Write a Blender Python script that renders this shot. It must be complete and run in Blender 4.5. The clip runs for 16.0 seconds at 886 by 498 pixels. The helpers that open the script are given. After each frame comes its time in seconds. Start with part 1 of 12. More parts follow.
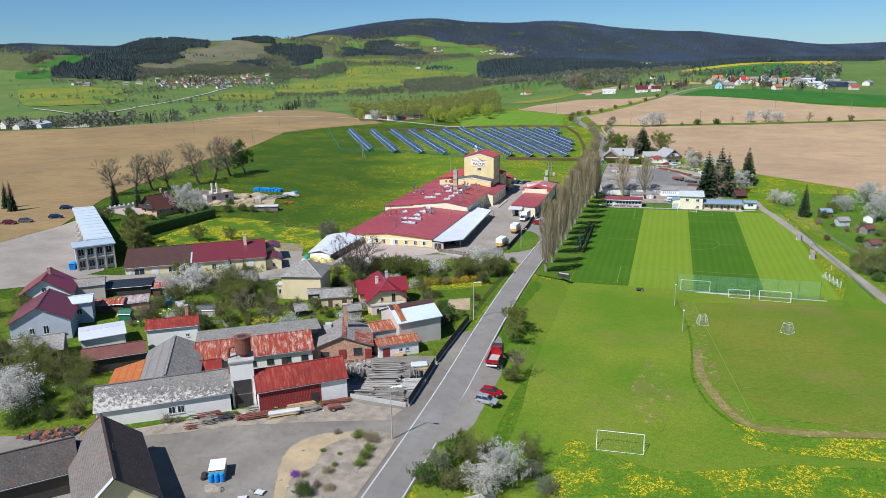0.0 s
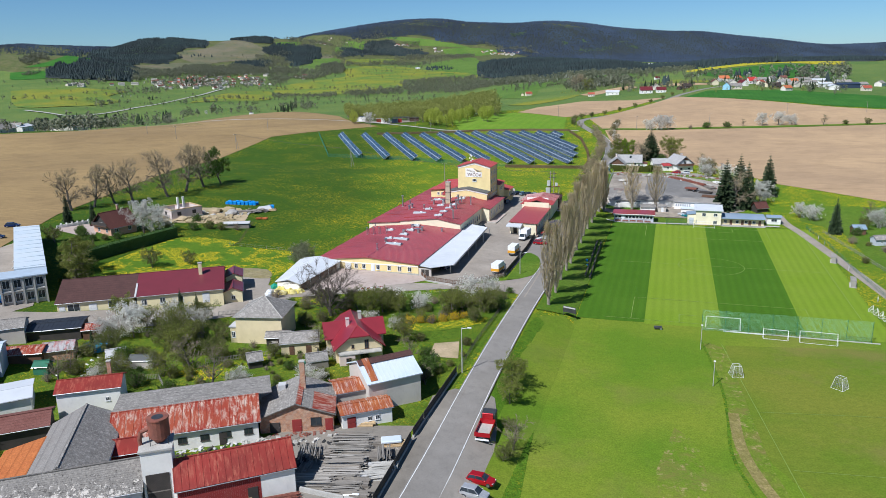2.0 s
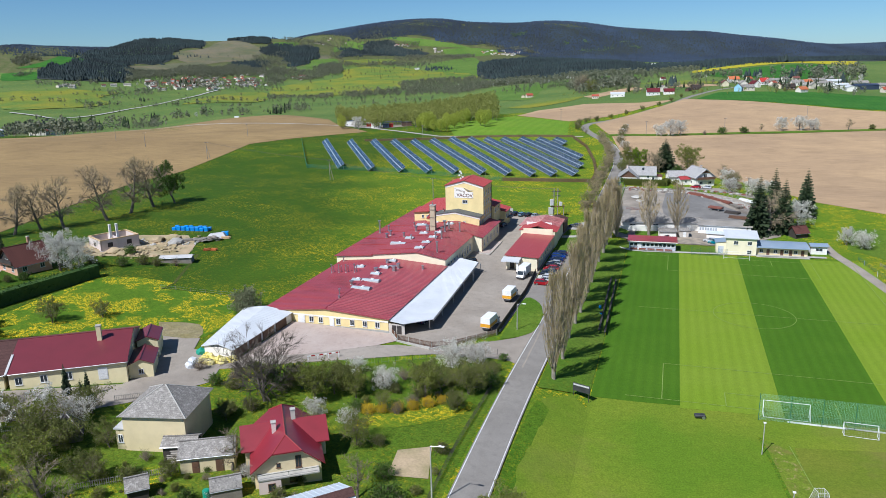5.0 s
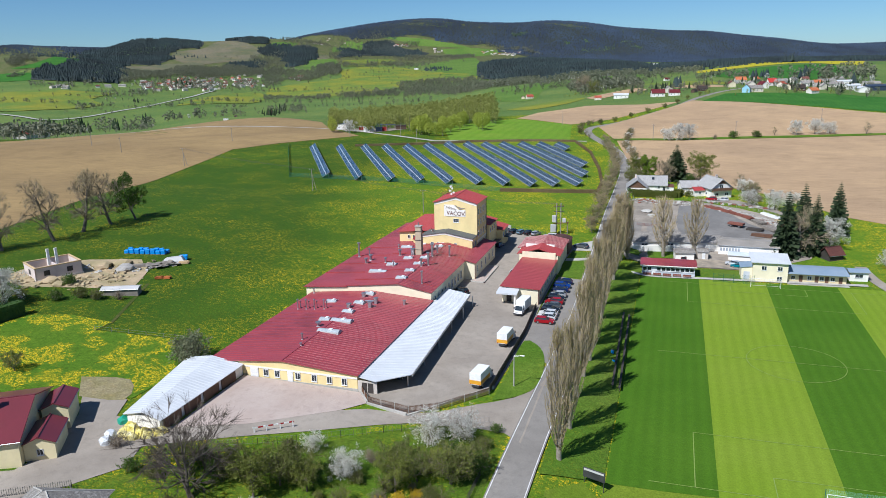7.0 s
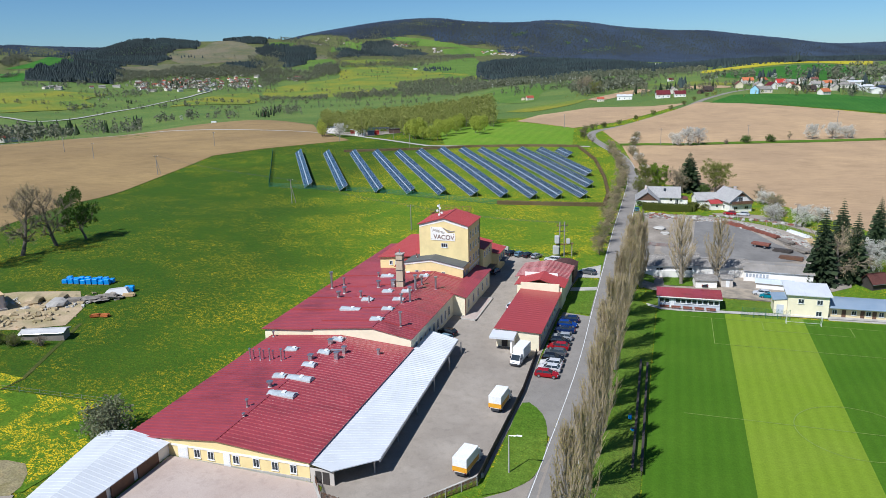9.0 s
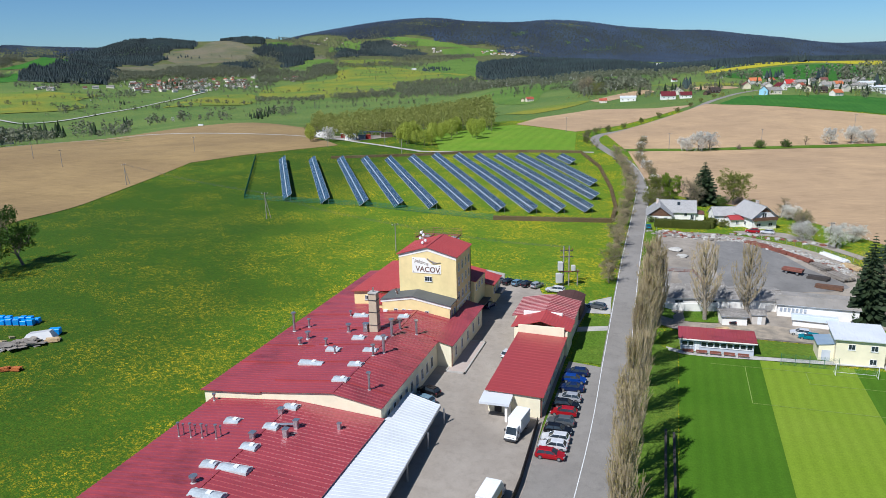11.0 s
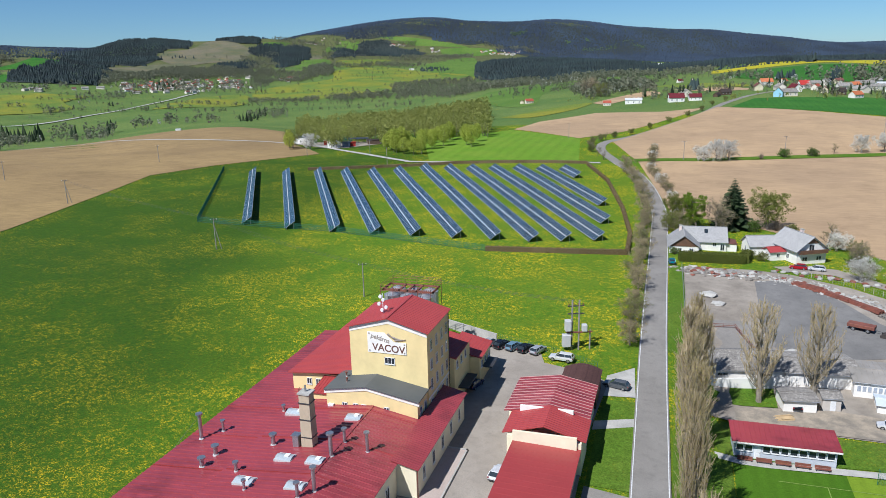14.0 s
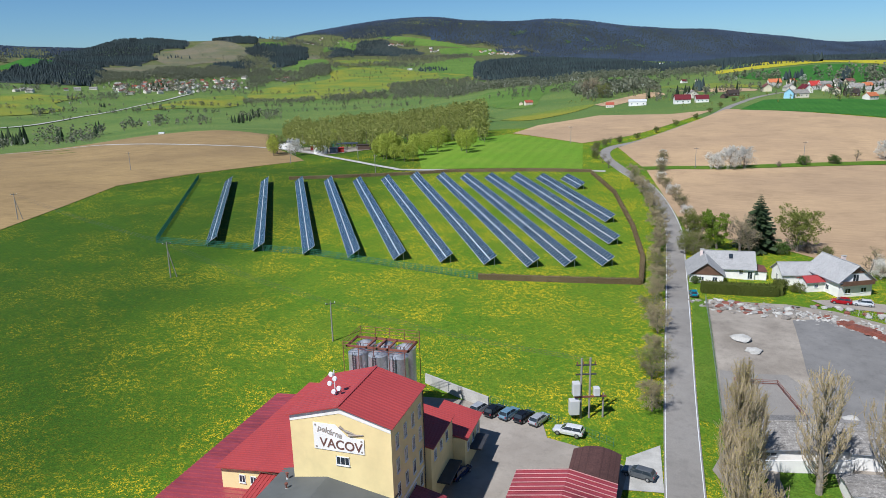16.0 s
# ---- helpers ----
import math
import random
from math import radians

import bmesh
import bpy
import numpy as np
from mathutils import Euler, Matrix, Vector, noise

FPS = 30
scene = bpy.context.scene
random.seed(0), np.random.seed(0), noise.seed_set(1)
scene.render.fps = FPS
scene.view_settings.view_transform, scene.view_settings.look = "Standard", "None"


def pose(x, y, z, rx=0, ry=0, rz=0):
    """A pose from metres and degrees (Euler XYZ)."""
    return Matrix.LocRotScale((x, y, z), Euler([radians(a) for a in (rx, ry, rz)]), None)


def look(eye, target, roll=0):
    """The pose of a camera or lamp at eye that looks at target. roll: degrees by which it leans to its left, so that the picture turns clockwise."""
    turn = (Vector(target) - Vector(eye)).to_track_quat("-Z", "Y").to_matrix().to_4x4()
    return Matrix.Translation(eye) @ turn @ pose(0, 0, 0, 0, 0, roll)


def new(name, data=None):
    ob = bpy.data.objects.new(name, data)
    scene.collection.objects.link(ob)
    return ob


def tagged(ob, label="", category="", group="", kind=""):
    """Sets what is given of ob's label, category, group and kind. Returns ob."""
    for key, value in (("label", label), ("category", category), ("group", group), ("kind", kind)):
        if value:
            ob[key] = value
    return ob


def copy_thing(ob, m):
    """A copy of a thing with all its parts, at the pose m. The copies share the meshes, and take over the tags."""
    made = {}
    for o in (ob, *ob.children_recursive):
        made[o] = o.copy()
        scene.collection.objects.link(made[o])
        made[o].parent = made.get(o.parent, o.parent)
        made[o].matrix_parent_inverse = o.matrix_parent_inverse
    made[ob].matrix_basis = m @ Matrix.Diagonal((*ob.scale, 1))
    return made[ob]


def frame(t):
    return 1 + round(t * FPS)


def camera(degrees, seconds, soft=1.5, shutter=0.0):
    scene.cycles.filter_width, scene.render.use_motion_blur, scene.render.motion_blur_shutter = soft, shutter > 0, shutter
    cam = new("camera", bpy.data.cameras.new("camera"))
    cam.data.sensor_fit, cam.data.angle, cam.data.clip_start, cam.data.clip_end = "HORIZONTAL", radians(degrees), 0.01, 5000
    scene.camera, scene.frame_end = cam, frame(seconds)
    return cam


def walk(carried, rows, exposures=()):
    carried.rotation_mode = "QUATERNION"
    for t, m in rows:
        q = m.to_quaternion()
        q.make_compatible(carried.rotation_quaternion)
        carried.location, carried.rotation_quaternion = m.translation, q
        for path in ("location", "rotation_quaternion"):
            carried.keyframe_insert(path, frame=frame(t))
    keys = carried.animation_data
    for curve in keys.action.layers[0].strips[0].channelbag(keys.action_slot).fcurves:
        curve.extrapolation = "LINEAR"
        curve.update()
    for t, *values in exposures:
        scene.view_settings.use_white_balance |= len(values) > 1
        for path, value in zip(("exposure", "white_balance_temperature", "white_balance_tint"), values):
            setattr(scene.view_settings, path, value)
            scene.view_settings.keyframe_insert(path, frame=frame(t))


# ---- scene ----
cam = camera(63.10, 16.0, 0.75)
PATH = [
    (0, look((0.000, 0.000, 60.556), (-29.199, 92.245, 35.290), -1.169)),
    (1, look((-2.521, 14.091, 60.509), (-31.790, 106.319, 35.265), -1.189)),
    (2, look((-5.042, 28.132, 60.471), (-34.376, 120.345, 35.246), -1.210)),
    (3, look((-7.565, 42.129, 60.441), (-36.957, 134.328, 35.233), -1.230)),
    (4, look((-10.090, 56.087, 60.420), (-39.534, 148.274, 35.226), -1.251)),
    (5, look((-12.619, 70.013, 60.407), (-42.108, 162.189, 35.225), -1.272)),
    (6, look((-15.152, 83.913, 60.402), (-44.680, 176.079, 35.231), -1.292)),
    (7, look((-17.690, 97.793, 60.405), (-47.251, 189.950, 35.242), -1.313)),
    (8, look((-20.234, 111.658, 60.417), (-49.821, 203.809, 35.259), -1.333)),
    (9, look((-22.786, 125.515, 60.437), (-52.392, 217.661, 35.283), -1.354)),
    (10, look((-25.345, 139.370, 60.466), (-54.964, 231.512, 35.313), -1.374)),
    (11, look((-27.914, 153.229, 60.503), (-57.539, 245.368, 35.349), -1.395)),
    (12, look((-30.492, 167.097, 60.548), (-60.117, 259.235, 35.390), -1.415)),
    (13, look((-33.081, 180.981, 60.602), (-62.699, 273.120, 35.438), -1.436)),
    (14, look((-35.681, 194.887, 60.664), (-65.287, 287.027, 35.493), -1.456)),
    (15, look((-38.294, 208.820, 60.734), (-67.881, 300.964, 35.553), -1.477)),
    (16, look((-40.921, 222.787, 60.813), (-70.481, 314.936, 35.619), -1.497)),
]
walk(cam, PATH, ((0, 0.24, 5780, 11), (16, 0.24, 5780, 11)))

# ---- light ----
SUN_DIR = Vector((-0.436, -0.9, 1.21)).normalized()
world = bpy.data.worlds.new("sky")
scene.world = world
world.use_nodes = True
wn = world.node_tree.nodes
sky = wn.new("ShaderNodeTexSky")
sky.sky_type, sky.sun_disc = "NISHITA", False
sky.sun_elevation, sky.sun_rotation = radians(50.5), radians(206)
sky.altitude, sky.air_density, sky.dust_density, sky.ozone_density = 700, 0.85, 0.25, 5.0
clear = wn.new("ShaderNodeMixRGB")
clear.blend_type = "MULTIPLY"
clear.inputs[0].default_value, clear.inputs[2].default_value = 1.0, (0.80, 1.0, 1.06, 1.0)
world.node_tree.links.new(sky.outputs[0], clear.inputs[1])
world.node_tree.links.new(clear.outputs[0], wn["Background"].inputs[0])
wn["Background"].inputs[1].default_value = 0.066
sun_data = bpy.data.lights.new("sun", "SUN")
sun_data.energy, sun_data.angle, sun_data.color = 5.0, radians(0.53), (1.0, 0.955, 0.88)
sun = new("sun", sun_data)
sun.matrix_world = look(SUN_DIR * 100, (0, 0, 0))
scene.view_settings.exposure = 0.24


# ---- materials ----
def lin(r, g, b):
    return (r, g, b, 1.0)


class Graph:
    """A small helper for node materials; textures run on world metres."""

    def __init__(self, name):
        self.m = bpy.data.materials.new(name)
        self.m.use_nodes = True
        self.t = self.m.node_tree
        self.b = self.t.nodes["Principled BSDF"]
        self.pos = self.add("ShaderNodeNewGeometry").outputs["Position"]

    def add(self, kind, **inputs):
        n = self.t.nodes.new(kind)
        for k, v in inputs.items():
            self.put(n.inputs[k.replace("_", " ")], v)
        return n

    def put(self, socket, v):
        if isinstance(v, bpy.types.NodeSocket):
            self.t.links.new(v, socket)
        else:
            socket.default_value = v

    def noise(self, scale, detail=3.0, rough=0.55, vec=None):
        n = self.add("ShaderNodeTexNoise", Scale=scale, Detail=detail, Roughness=rough)
        self.put(n.inputs["Vector"], vec or self.pos)
        return n.outputs["Fac"]

    def ramp(self, fac, lo, hi, a=0.0, b=1.0):
        n = self.add("ShaderNodeMapRange")
        for key, v in ((0, fac), (1, lo), (2, hi), (3, a), (4, b)):
            self.put(n.inputs[key], v)
        return n.outputs[0]

    def mix(self, fac, a, b, how="MIX"):
        n = self.t.nodes.new("ShaderNodeMix")
        n.data_type, n.blend_type = "RGBA", how
        self.put(n.inputs[0], fac)
        self.put(n.inputs[6], a)
        self.put(n.inputs[7], b)
        return n.outputs[2]

    def math(self, op, a, b=0.0):
        n = self.t.nodes.new("ShaderNodeMath")
        n.operation = op
        self.put(n.inputs[0], a)
        self.put(n.inputs[1], b)
        return n.outputs[0]

    def axis(self, k):
        return self.add("ShaderNodeSeparateXYZ", Vector=self.pos).outputs[k]

    def stretch(self, sx, sy, sz):
        n = self.add("ShaderNodeVectorMath")
        n.operation = "MULTIPLY"
        self.put(n.inputs[0], self.pos)
        n.inputs[1].default_value = (sx, sy, sz)
        return n.outputs[0]

    def bump(self, h, strength, dist=0.05):
        n = self.add("ShaderNodeBump", Strength=strength, Distance=dist, Height=h)
        self.t.links.new(n.outputs[0], self.b.inputs["Normal"])

    def done(self, col, rough=0.8, metal=0.0):
        self.put(self.b.inputs["Base Color"], col)
        self.put(self.b.inputs["Roughness"], rough)
        self.put(self.b.inputs["Metallic"], metal)
        return self.m


def plain(name, c1, c2=None, scale=0.6, fine=8.0, rough=0.8, metal=0.0, bump=0.0, per_object=0.0):
    """Two-scale mottled surface."""
    g = Graph(name)
    c2 = c2 or tuple(v * 0.8 for v in c1[:3]) + (1.0,)
    col = g.mix(g.ramp(g.noise(scale), 0.35, 0.65), c1, c2)
    col = g.mix(1.0, col, g.ramp(g.noise(fine, 2.0), 0.3, 0.7, 0.86, 1.1), "MULTIPLY")
    if per_object:
        r = g.add("ShaderNodeObjectInfo").outputs["Random"]
        col = g.mix(1.0, col, g.ramp(r, 0, 1, 1 - per_object, 1 + per_object * 0.5), "MULTIPLY")
    if bump:
        g.bump(g.noise(fine * 1.5), bump)
    return g.done(col, rough, metal)


def leafy(name, c1, c2, rough=0.7, thin=0.0):
    """Foliage, twigs and blossom, each clump of its own shade; thin leaves let light through."""
    g = Graph(name)
    r = g.add("ShaderNodeNewGeometry").outputs["Random Per Island"]
    o = g.add("ShaderNodeObjectInfo").outputs["Random"]
    col = g.mix(r, c1, c2)
    col = g.mix(1.0, col, g.ramp(o, 0, 1, 0.8, 1.15), "MULTIPLY")
    g.put(g.b.inputs["Specular IOR Level"], 0.2)
    m = g.done(col, rough)
    if thin:
        lit = g.add("ShaderNodeBsdfTranslucent")
        g.put(lit.inputs["Color"], col)
        both = g.add("ShaderNodeMixShader")
        both.inputs[0].default_value = thin
        g.t.links.new(g.b.outputs[0], both.inputs[1])
        g.t.links.new(lit.outputs[0], both.inputs[2])
        g.t.links.new(both.outputs[0], g.t.nodes["Material Output"].inputs["Surface"])
    return m


def stands(name, c1, c2, scale):
    """Forest canopy whose shade differs from tree to tree and from stand to stand."""
    g = Graph(name)
    r = g.add("ShaderNodeNewGeometry").outputs["Random Per Island"]
    col = g.mix(r, c1, c2)
    col = g.mix(1.0, col, g.ramp(g.noise(scale, 5.0, 0.65), 0.34, 0.66, 0.62, 1.45), "MULTIPLY")
    return g.done(col, 0.85)


def grassland(name, g1, g2, flower=0.0, dry=0.0, stripe=None, lush=None, tuft=0.36, worn=0.0, clump=False, drift=0.045, blotch=0.55):
    g = Graph(name)
    col = g.mix(g.ramp(g.noise(drift, 4.0), 0.38, 0.62), g1, g2)
    if lush:
        # denser, deeper grass in wide drifts on the slope west of the factory
        west = g.math("ADD", g.ramp(g.axis(0), -85.0, -180.0, 0.0, 2.2), g.ramp(g.noise(0.016, 3.0), 0.3, 0.7, -0.35, 0.35))
        west = g.math("SUBTRACT", west, g.ramp(g.axis(1), 305.0, 385.0, 0.0, 1.2))
        col = g.mix(g.ramp(west, 0.0, 1.0, 0.0, 0.92), col, lush)
    col = g.mix(g.ramp(g.noise(0.9, 3.0), 0.35, 0.7, 0.0, 0.16 if stripe else blotch), col, tuple(v * 0.62 for v in g1[:3]) + (1.0,))
    col = g.mix(1.0, col, g.ramp(g.noise(3.2, 3.0, 0.7), 0.32, 0.68, 1 - tuft, 1 + tuft * 0.95), "MULTIPLY")
    if dry:
        col = g.mix(g.ramp(g.noise(0.03, 5.0, 0.65), 0.52, 0.72, 0.0, dry), col, lin(0.20, 0.155, 0.055))
    if worn:
        col = g.mix(g.ramp(g.noise(0.22, 5.0, 0.7), 0.47, 0.66, 0.0, worn), col, lin(0.17, 0.15, 0.04))
        col = g.mix(g.ramp(g.noise(0.6, 5.0, 0.75), 0.56, 0.68, 0.0, worn), col, lin(0.36, 0.27, 0.13))
    if stripe:
        wv = g.math("SINE", g.math("MULTIPLY", g.axis(0), 6.2832 / stripe))
        col = g.mix(1.0, col, g.ramp(wv, -0.8, 0.8, 0.95, 1.04), "MULTIPLY")
    if flower:
        big = g.ramp(g.noise(0.05, 5.0, 0.75), 0.44, 0.66)
        if clump:
            big = g.ramp(g.noise(0.11, 5.0, 0.65), 0.46, 0.60, -0.2, 1.0)
        mid = g.ramp(g.noise(1.1, 5.0, 0.75), 0.44, 0.62)
        spot = g.ramp(g.noise(4.0, 2.0, 0.8), 0.51, 0.55)
        f = g.math("MULTIPLY", g.math("MULTIPLY", g.math("ADD", g.math("MULTIPLY", big, 0.6), 0.07), mid), g.math("MULTIPLY", spot, flower))
        if lush:
            f = g.math("MULTIPLY", f, g.ramp(west, 0.0, 1.0, 1.0, 0.35))
        col = g.mix(f, col, lin(0.66, 0.46, 0.012))
    g.bump(g.noise(3.0, 4.0), 0.5, 0.15)
    g.put(g.b.inputs["Specular IOR Level"], 0.12)
    return g.done(col, 0.95)


def asphalt(name, c1, c2):
    g = Graph(name)
    col = g.mix(g.ramp(g.noise(0.12, 5.0, 0.6), 0.35, 0.68), c1, c2)
    col = g.mix(g.ramp(g.noise(0.7, 4.0, 0.7), 0.5, 0.75, 0.0, 0.45), col, tuple(v * 0.66 for v in c1[:3]) + (1.0,))
    col = g.mix(1.0, col, g.ramp(g.noise(9.0, 2.0), 0.3, 0.7, 0.88, 1.1), "MULTIPLY")
    g.bump(g.noise(14.0), 0.15, 0.02)
    g.put(g.b.inputs["Specular IOR Level"], 0.25)
    return g.done(col, 0.9)


def metal_roof(name, c1, c2, rust=None, rust_lo=0.5, rough=0.42, stain=0.25, coat=0.0, soot=0.0, streak=1.9):
    g = Graph(name)
    g.put(g.b.inputs["Coat Weight"], coat)
    g.put(g.b.inputs["Coat Roughness"], 0.25)
    col = g.mix(g.ramp(g.noise(0.22, 4.0, 0.6), 0.35, 0.7), c1, c2)
    col = g.mix(g.ramp(g.noise(0.5, 5.0, 0.7), 0.55, 0.8, 0.0, stain), col, tuple(v * 0.35 for v in c1[:3]) + (1.0,))
    if rust:
        # streaks run down the slope, which is the y axis of each house
        local = g.add("ShaderNodeVectorMath")
        local.operation = "MULTIPLY"
        g.put(local.inputs[0], g.add("ShaderNodeTexCoord").outputs["Object"])
        local.inputs[1].default_value = (streak, 0.8 / streak, 0.8 / streak)
        f = g.math("MULTIPLY", g.ramp(g.noise(1.0, 6.0, 0.8, local.outputs[0]), rust_lo, rust_lo + 0.12, 0.0, 0.85), g.ramp(g.noise(0.3, 4.0), 0.34, 0.56, 0.2, 1.0))
        col = g.mix(f, col, rust)
        g.put(g.b.inputs["Specular IOR Level"], 0.2)
    if soot:
        # drifts of soot and lichen, drawn out along the slope
        f = g.math("MULTIPLY", g.ramp(g.noise(0.075, 3.0, 0.5), 0.44, 0.62), g.ramp(g.noise(0.5, 5.0, 0.7, g.stretch(0.35, 1.0, 1.0)), 0.4, 0.68, 0.0, soot))
        col = g.mix(f, col, tuple(v * 0.16 for v in c1[:3]) + (1.0,))
    return g.done(col, rough)


def tiles(name, c1, c2, row=0.33, lichen=0.0, rough=0.8):
    g = Graph(name)
    o = g.add("ShaderNodeObjectInfo").outputs["Random"]
    col = g.mix(g.ramp(g.noise(0.5, 4.0, 0.65), 0.3, 0.7), c1, c2)
    col = g.mix(1.0, col, g.ramp(g.noise(5.0, 3.0), 0.3, 0.7, 0.72, 1.2), "MULTIPLY")
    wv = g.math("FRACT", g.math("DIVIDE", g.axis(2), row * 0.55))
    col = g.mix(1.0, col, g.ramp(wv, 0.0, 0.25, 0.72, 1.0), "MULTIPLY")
    if lichen:
        col = g.mix(g.ramp(g.noise(2.0, 5.0, 0.8), 0.53, 0.59, 0.0, lichen), col, lin(0.50, 0.47, 0.43))
        col = g.mix(g.ramp(g.noise(2.6, 4.0, 0.8), 0.56, 0.62, 0.0, lichen * 0.7), col, tuple(v * 0.3 for v in c1[:3]) + (1.0,))
    col = g.mix(1.0, col, g.ramp(o, 0, 1, 0.85, 1.1), "MULTIPLY")
    g.bump(g.math("ADD", wv, g.noise(4.5, 3.0, 0.7)), 0.6, 0.04)
    g.put(g.b.inputs["Specular IOR Level"], 0.2)
    return g.done(col, rough)


def flaked(name, c1, c2, flake, share=0.5, lean=0.0, tint=None, size=1.0):
    """Old shingles: a dark weathered base with pale flakes, more of them towards one eave."""
    g = Graph(name)
    col = g.mix(g.ramp(g.noise(0.6, 5.0, 0.7), 0.3, 0.7), c1, c2)
    col = g.mix(1.0, col, g.ramp(g.noise(3.5, 4.0, 0.75), 0.3, 0.7, 0.6, 1.35), "MULTIPLY")
    if tint:
        col = g.mix(g.ramp(g.noise(0.55, 4.0, 0.6), 0.58, 0.7, 0.0, 0.6), col, tint)
    sep = g.add("ShaderNodeSeparateXYZ")
    g.put(sep.inputs[0], g.add("ShaderNodeTexCoord").outputs["Object"])
    n = g.math("ADD", g.noise(1.7 * size, 5.0, 0.8), g.math("MULTIPLY", sep.outputs[1], -lean))
    n = g.math("ADD", n, g.math("MULTIPLY", sep.outputs[0], -lean * 0.12))
    dark = g.ramp(g.math("ADD", g.noise(2.3 * size, 4.0, 0.8), g.math("MULTIPLY", sep.outputs[1], -lean * 0.5)), 0.98 - share * 0.8, 1.04 - share * 0.8, 0.0, 0.75)
    col = g.mix(dark, col, lin(0.035, 0.03, 0.028))
    f = g.ramp(n, 1.0 - share * 0.8, 1.05 - share * 0.8, 0.0, 0.92)
    col = g.mix(f, col, flake)
    wv = g.math("FRACT", g.math("DIVIDE", g.axis(2), 0.17))
    col = g.mix(1.0, col, g.ramp(wv, 0.0, 0.25, 0.72, 1.0), "MULTIPLY")
    g.bump(g.math("ADD", wv, f), 0.7, 0.05)
    g.put(g.b.inputs["Specular IOR Level"], 0.2)
    return g.done(col, 0.85)


def wall_paint(name, c1, dirt=0.25, per_object=0.0):
    g = Graph(name)
    c2 = tuple(v * 0.86 for v in c1[:3]) + (1.0,)
    col = g.mix(g.ramp(g.noise(0.4, 4.0, 0.6), 0.35, 0.7), c1, c2)
    col = g.mix(g.ramp(g.noise(1.3, 5.0, 0.7, g.stretch(1, 1, 0.35)), 0.56, 0.8, 0.0, dirt), col, lin(0.24, 0.21, 0.17))
    if per_object:
        o = g.add("ShaderNodeObjectInfo").outputs["Random"]
        col = g.mix(g.ramp(o, 0, 1, 0, per_object), col, lin(0.62, 0.5, 0.34))
    g.bump(g.noise(9.0), 0.12, 0.02)
    return g.done(col, 0.85)


M = {}
M["meadow"] = grassland("meadow_grass", lin(0.080, 0.170, 0.010), lin(0.106, 0.182, 0.012), 3.2, lush=lin(0.024, 0.065, 0.006))
M["field_grass"] = grassland("playing_field_grass", lin(0.108, 0.190, 0.012), lin(0.180, 0.224, 0.021), 0.0, 0.5, tuft=0.2, drift=0.032, blotch=0.28)
M["training_grass"] = grassland("dry_training_grass", lin(0.112, 0.175, 0.013), lin(0.168, 0.186, 0.024), 0.0, 0.75, tuft=0.16, drift=0.035, blotch=0.28)
M["worn_edge"] = grassland("worn_field_edge", lin(0.115, 0.195, 0.013), lin(0.15, 0.205, 0.02), 0.0, 0.4, tuft=0.25, worn=0.85)
M["mown_dark"] = grassland("mown_grass_dark", lin(0.055, 0.132, 0.007), lin(0.066, 0.146, 0.009), 0, 0, 2.1, tuft=0.12)
M["mown_light"] = grassland("mown_grass_light", lin(0.160, 0.246, 0.016), lin(0.174, 0.252, 0.022), 0, 0, 2.1, tuft=0.10)
M["garden"] = grassland("garden_grass", lin(0.066, 0.132, 0.009), lin(0.098, 0.150, 0.014), 0.9, 0.25, tuft=0.42)
M["dandelion_bed"] = grassland("thick_dandelions", lin(0.092, 0.170, 0.010), lin(0.12, 0.18, 0.014), 6.5)
M["verge"] = grassland("verge_grass", lin(0.075, 0.155, 0.012), lin(0.11, 0.18, 0.02), 0.25, 0.2)
M["dandelion_field"] = grassland("yellow_dandelion_meadow", lin(0.070, 0.155, 0.010), lin(0.10, 0.175, 0.012), 7.5, clump=True)
M["dry_gravel"] = grassland("grassy_gravel", lin(0.30, 0.25, 0.15), lin(0.22, 0.21, 0.09), 0.0, 0.3, tuft=0.3, worn=0.5)
M["dandelions"] = grassland("dandelion_meadow", lin(0.092, 0.185, 0.010), lin(0.12, 0.20, 0.014), 4.2, clump=True)
M["bare_worn"] = grassland("bare_worn_turf", lin(0.108, 0.190, 0.012), lin(0.180, 0.224, 0.021), 0.0, 0.5, tuft=0.2, worn=0.75, drift=0.032, blotch=0.28)
M["worn_path"] = grassland("trodden_path", lin(0.19, 0.18, 0.05), lin(0.27, 0.22, 0.085), 0.0, 0.3, tuft=0.3, worn=0.9)
# Serves the rough road verge and the painted grass shadow by the bank.
M["edge_grass_and_shadow"] = grassland("rough_edge_grass_and_shadow", lin(0.062, 0.140, 0.008), lin(0.085, 0.165, 0.010), 0.6, 0.0, tuft=0.4)
# These two far pastures are muted and blued to paint in haze.
M["hazy_green"] = grassland("far_pasture_with_haze", lin(0.092, 0.160, 0.042), lin(0.135, 0.195, 0.052), 0.5, drift=0.009)
M["hazy_yellow"] = grassland("far_flowering_pasture_with_haze", lin(0.115, 0.19, 0.038), lin(0.24, 0.235, 0.03), 0.6, drift=0.012)
M["rape"] = grassland("rape_field", lin(0.45, 0.38, 0.02), lin(0.36, 0.34, 0.03), 0.0)
M["young_crop"] = grassland("young_bright_crop", lin(0.125, 0.235, 0.018), lin(0.155, 0.25, 0.025), 0.0, 0, 7.0)
M["ditch_grass"] = grassland("rough_ditch_grass", lin(0.06, 0.085, 0.015), lin(0.10, 0.10, 0.03))
M["wheat"] = grassland("young_wheat", lin(0.035, 0.125, 0.018), lin(0.05, 0.15, 0.022), 0.0, 0, 5.0)
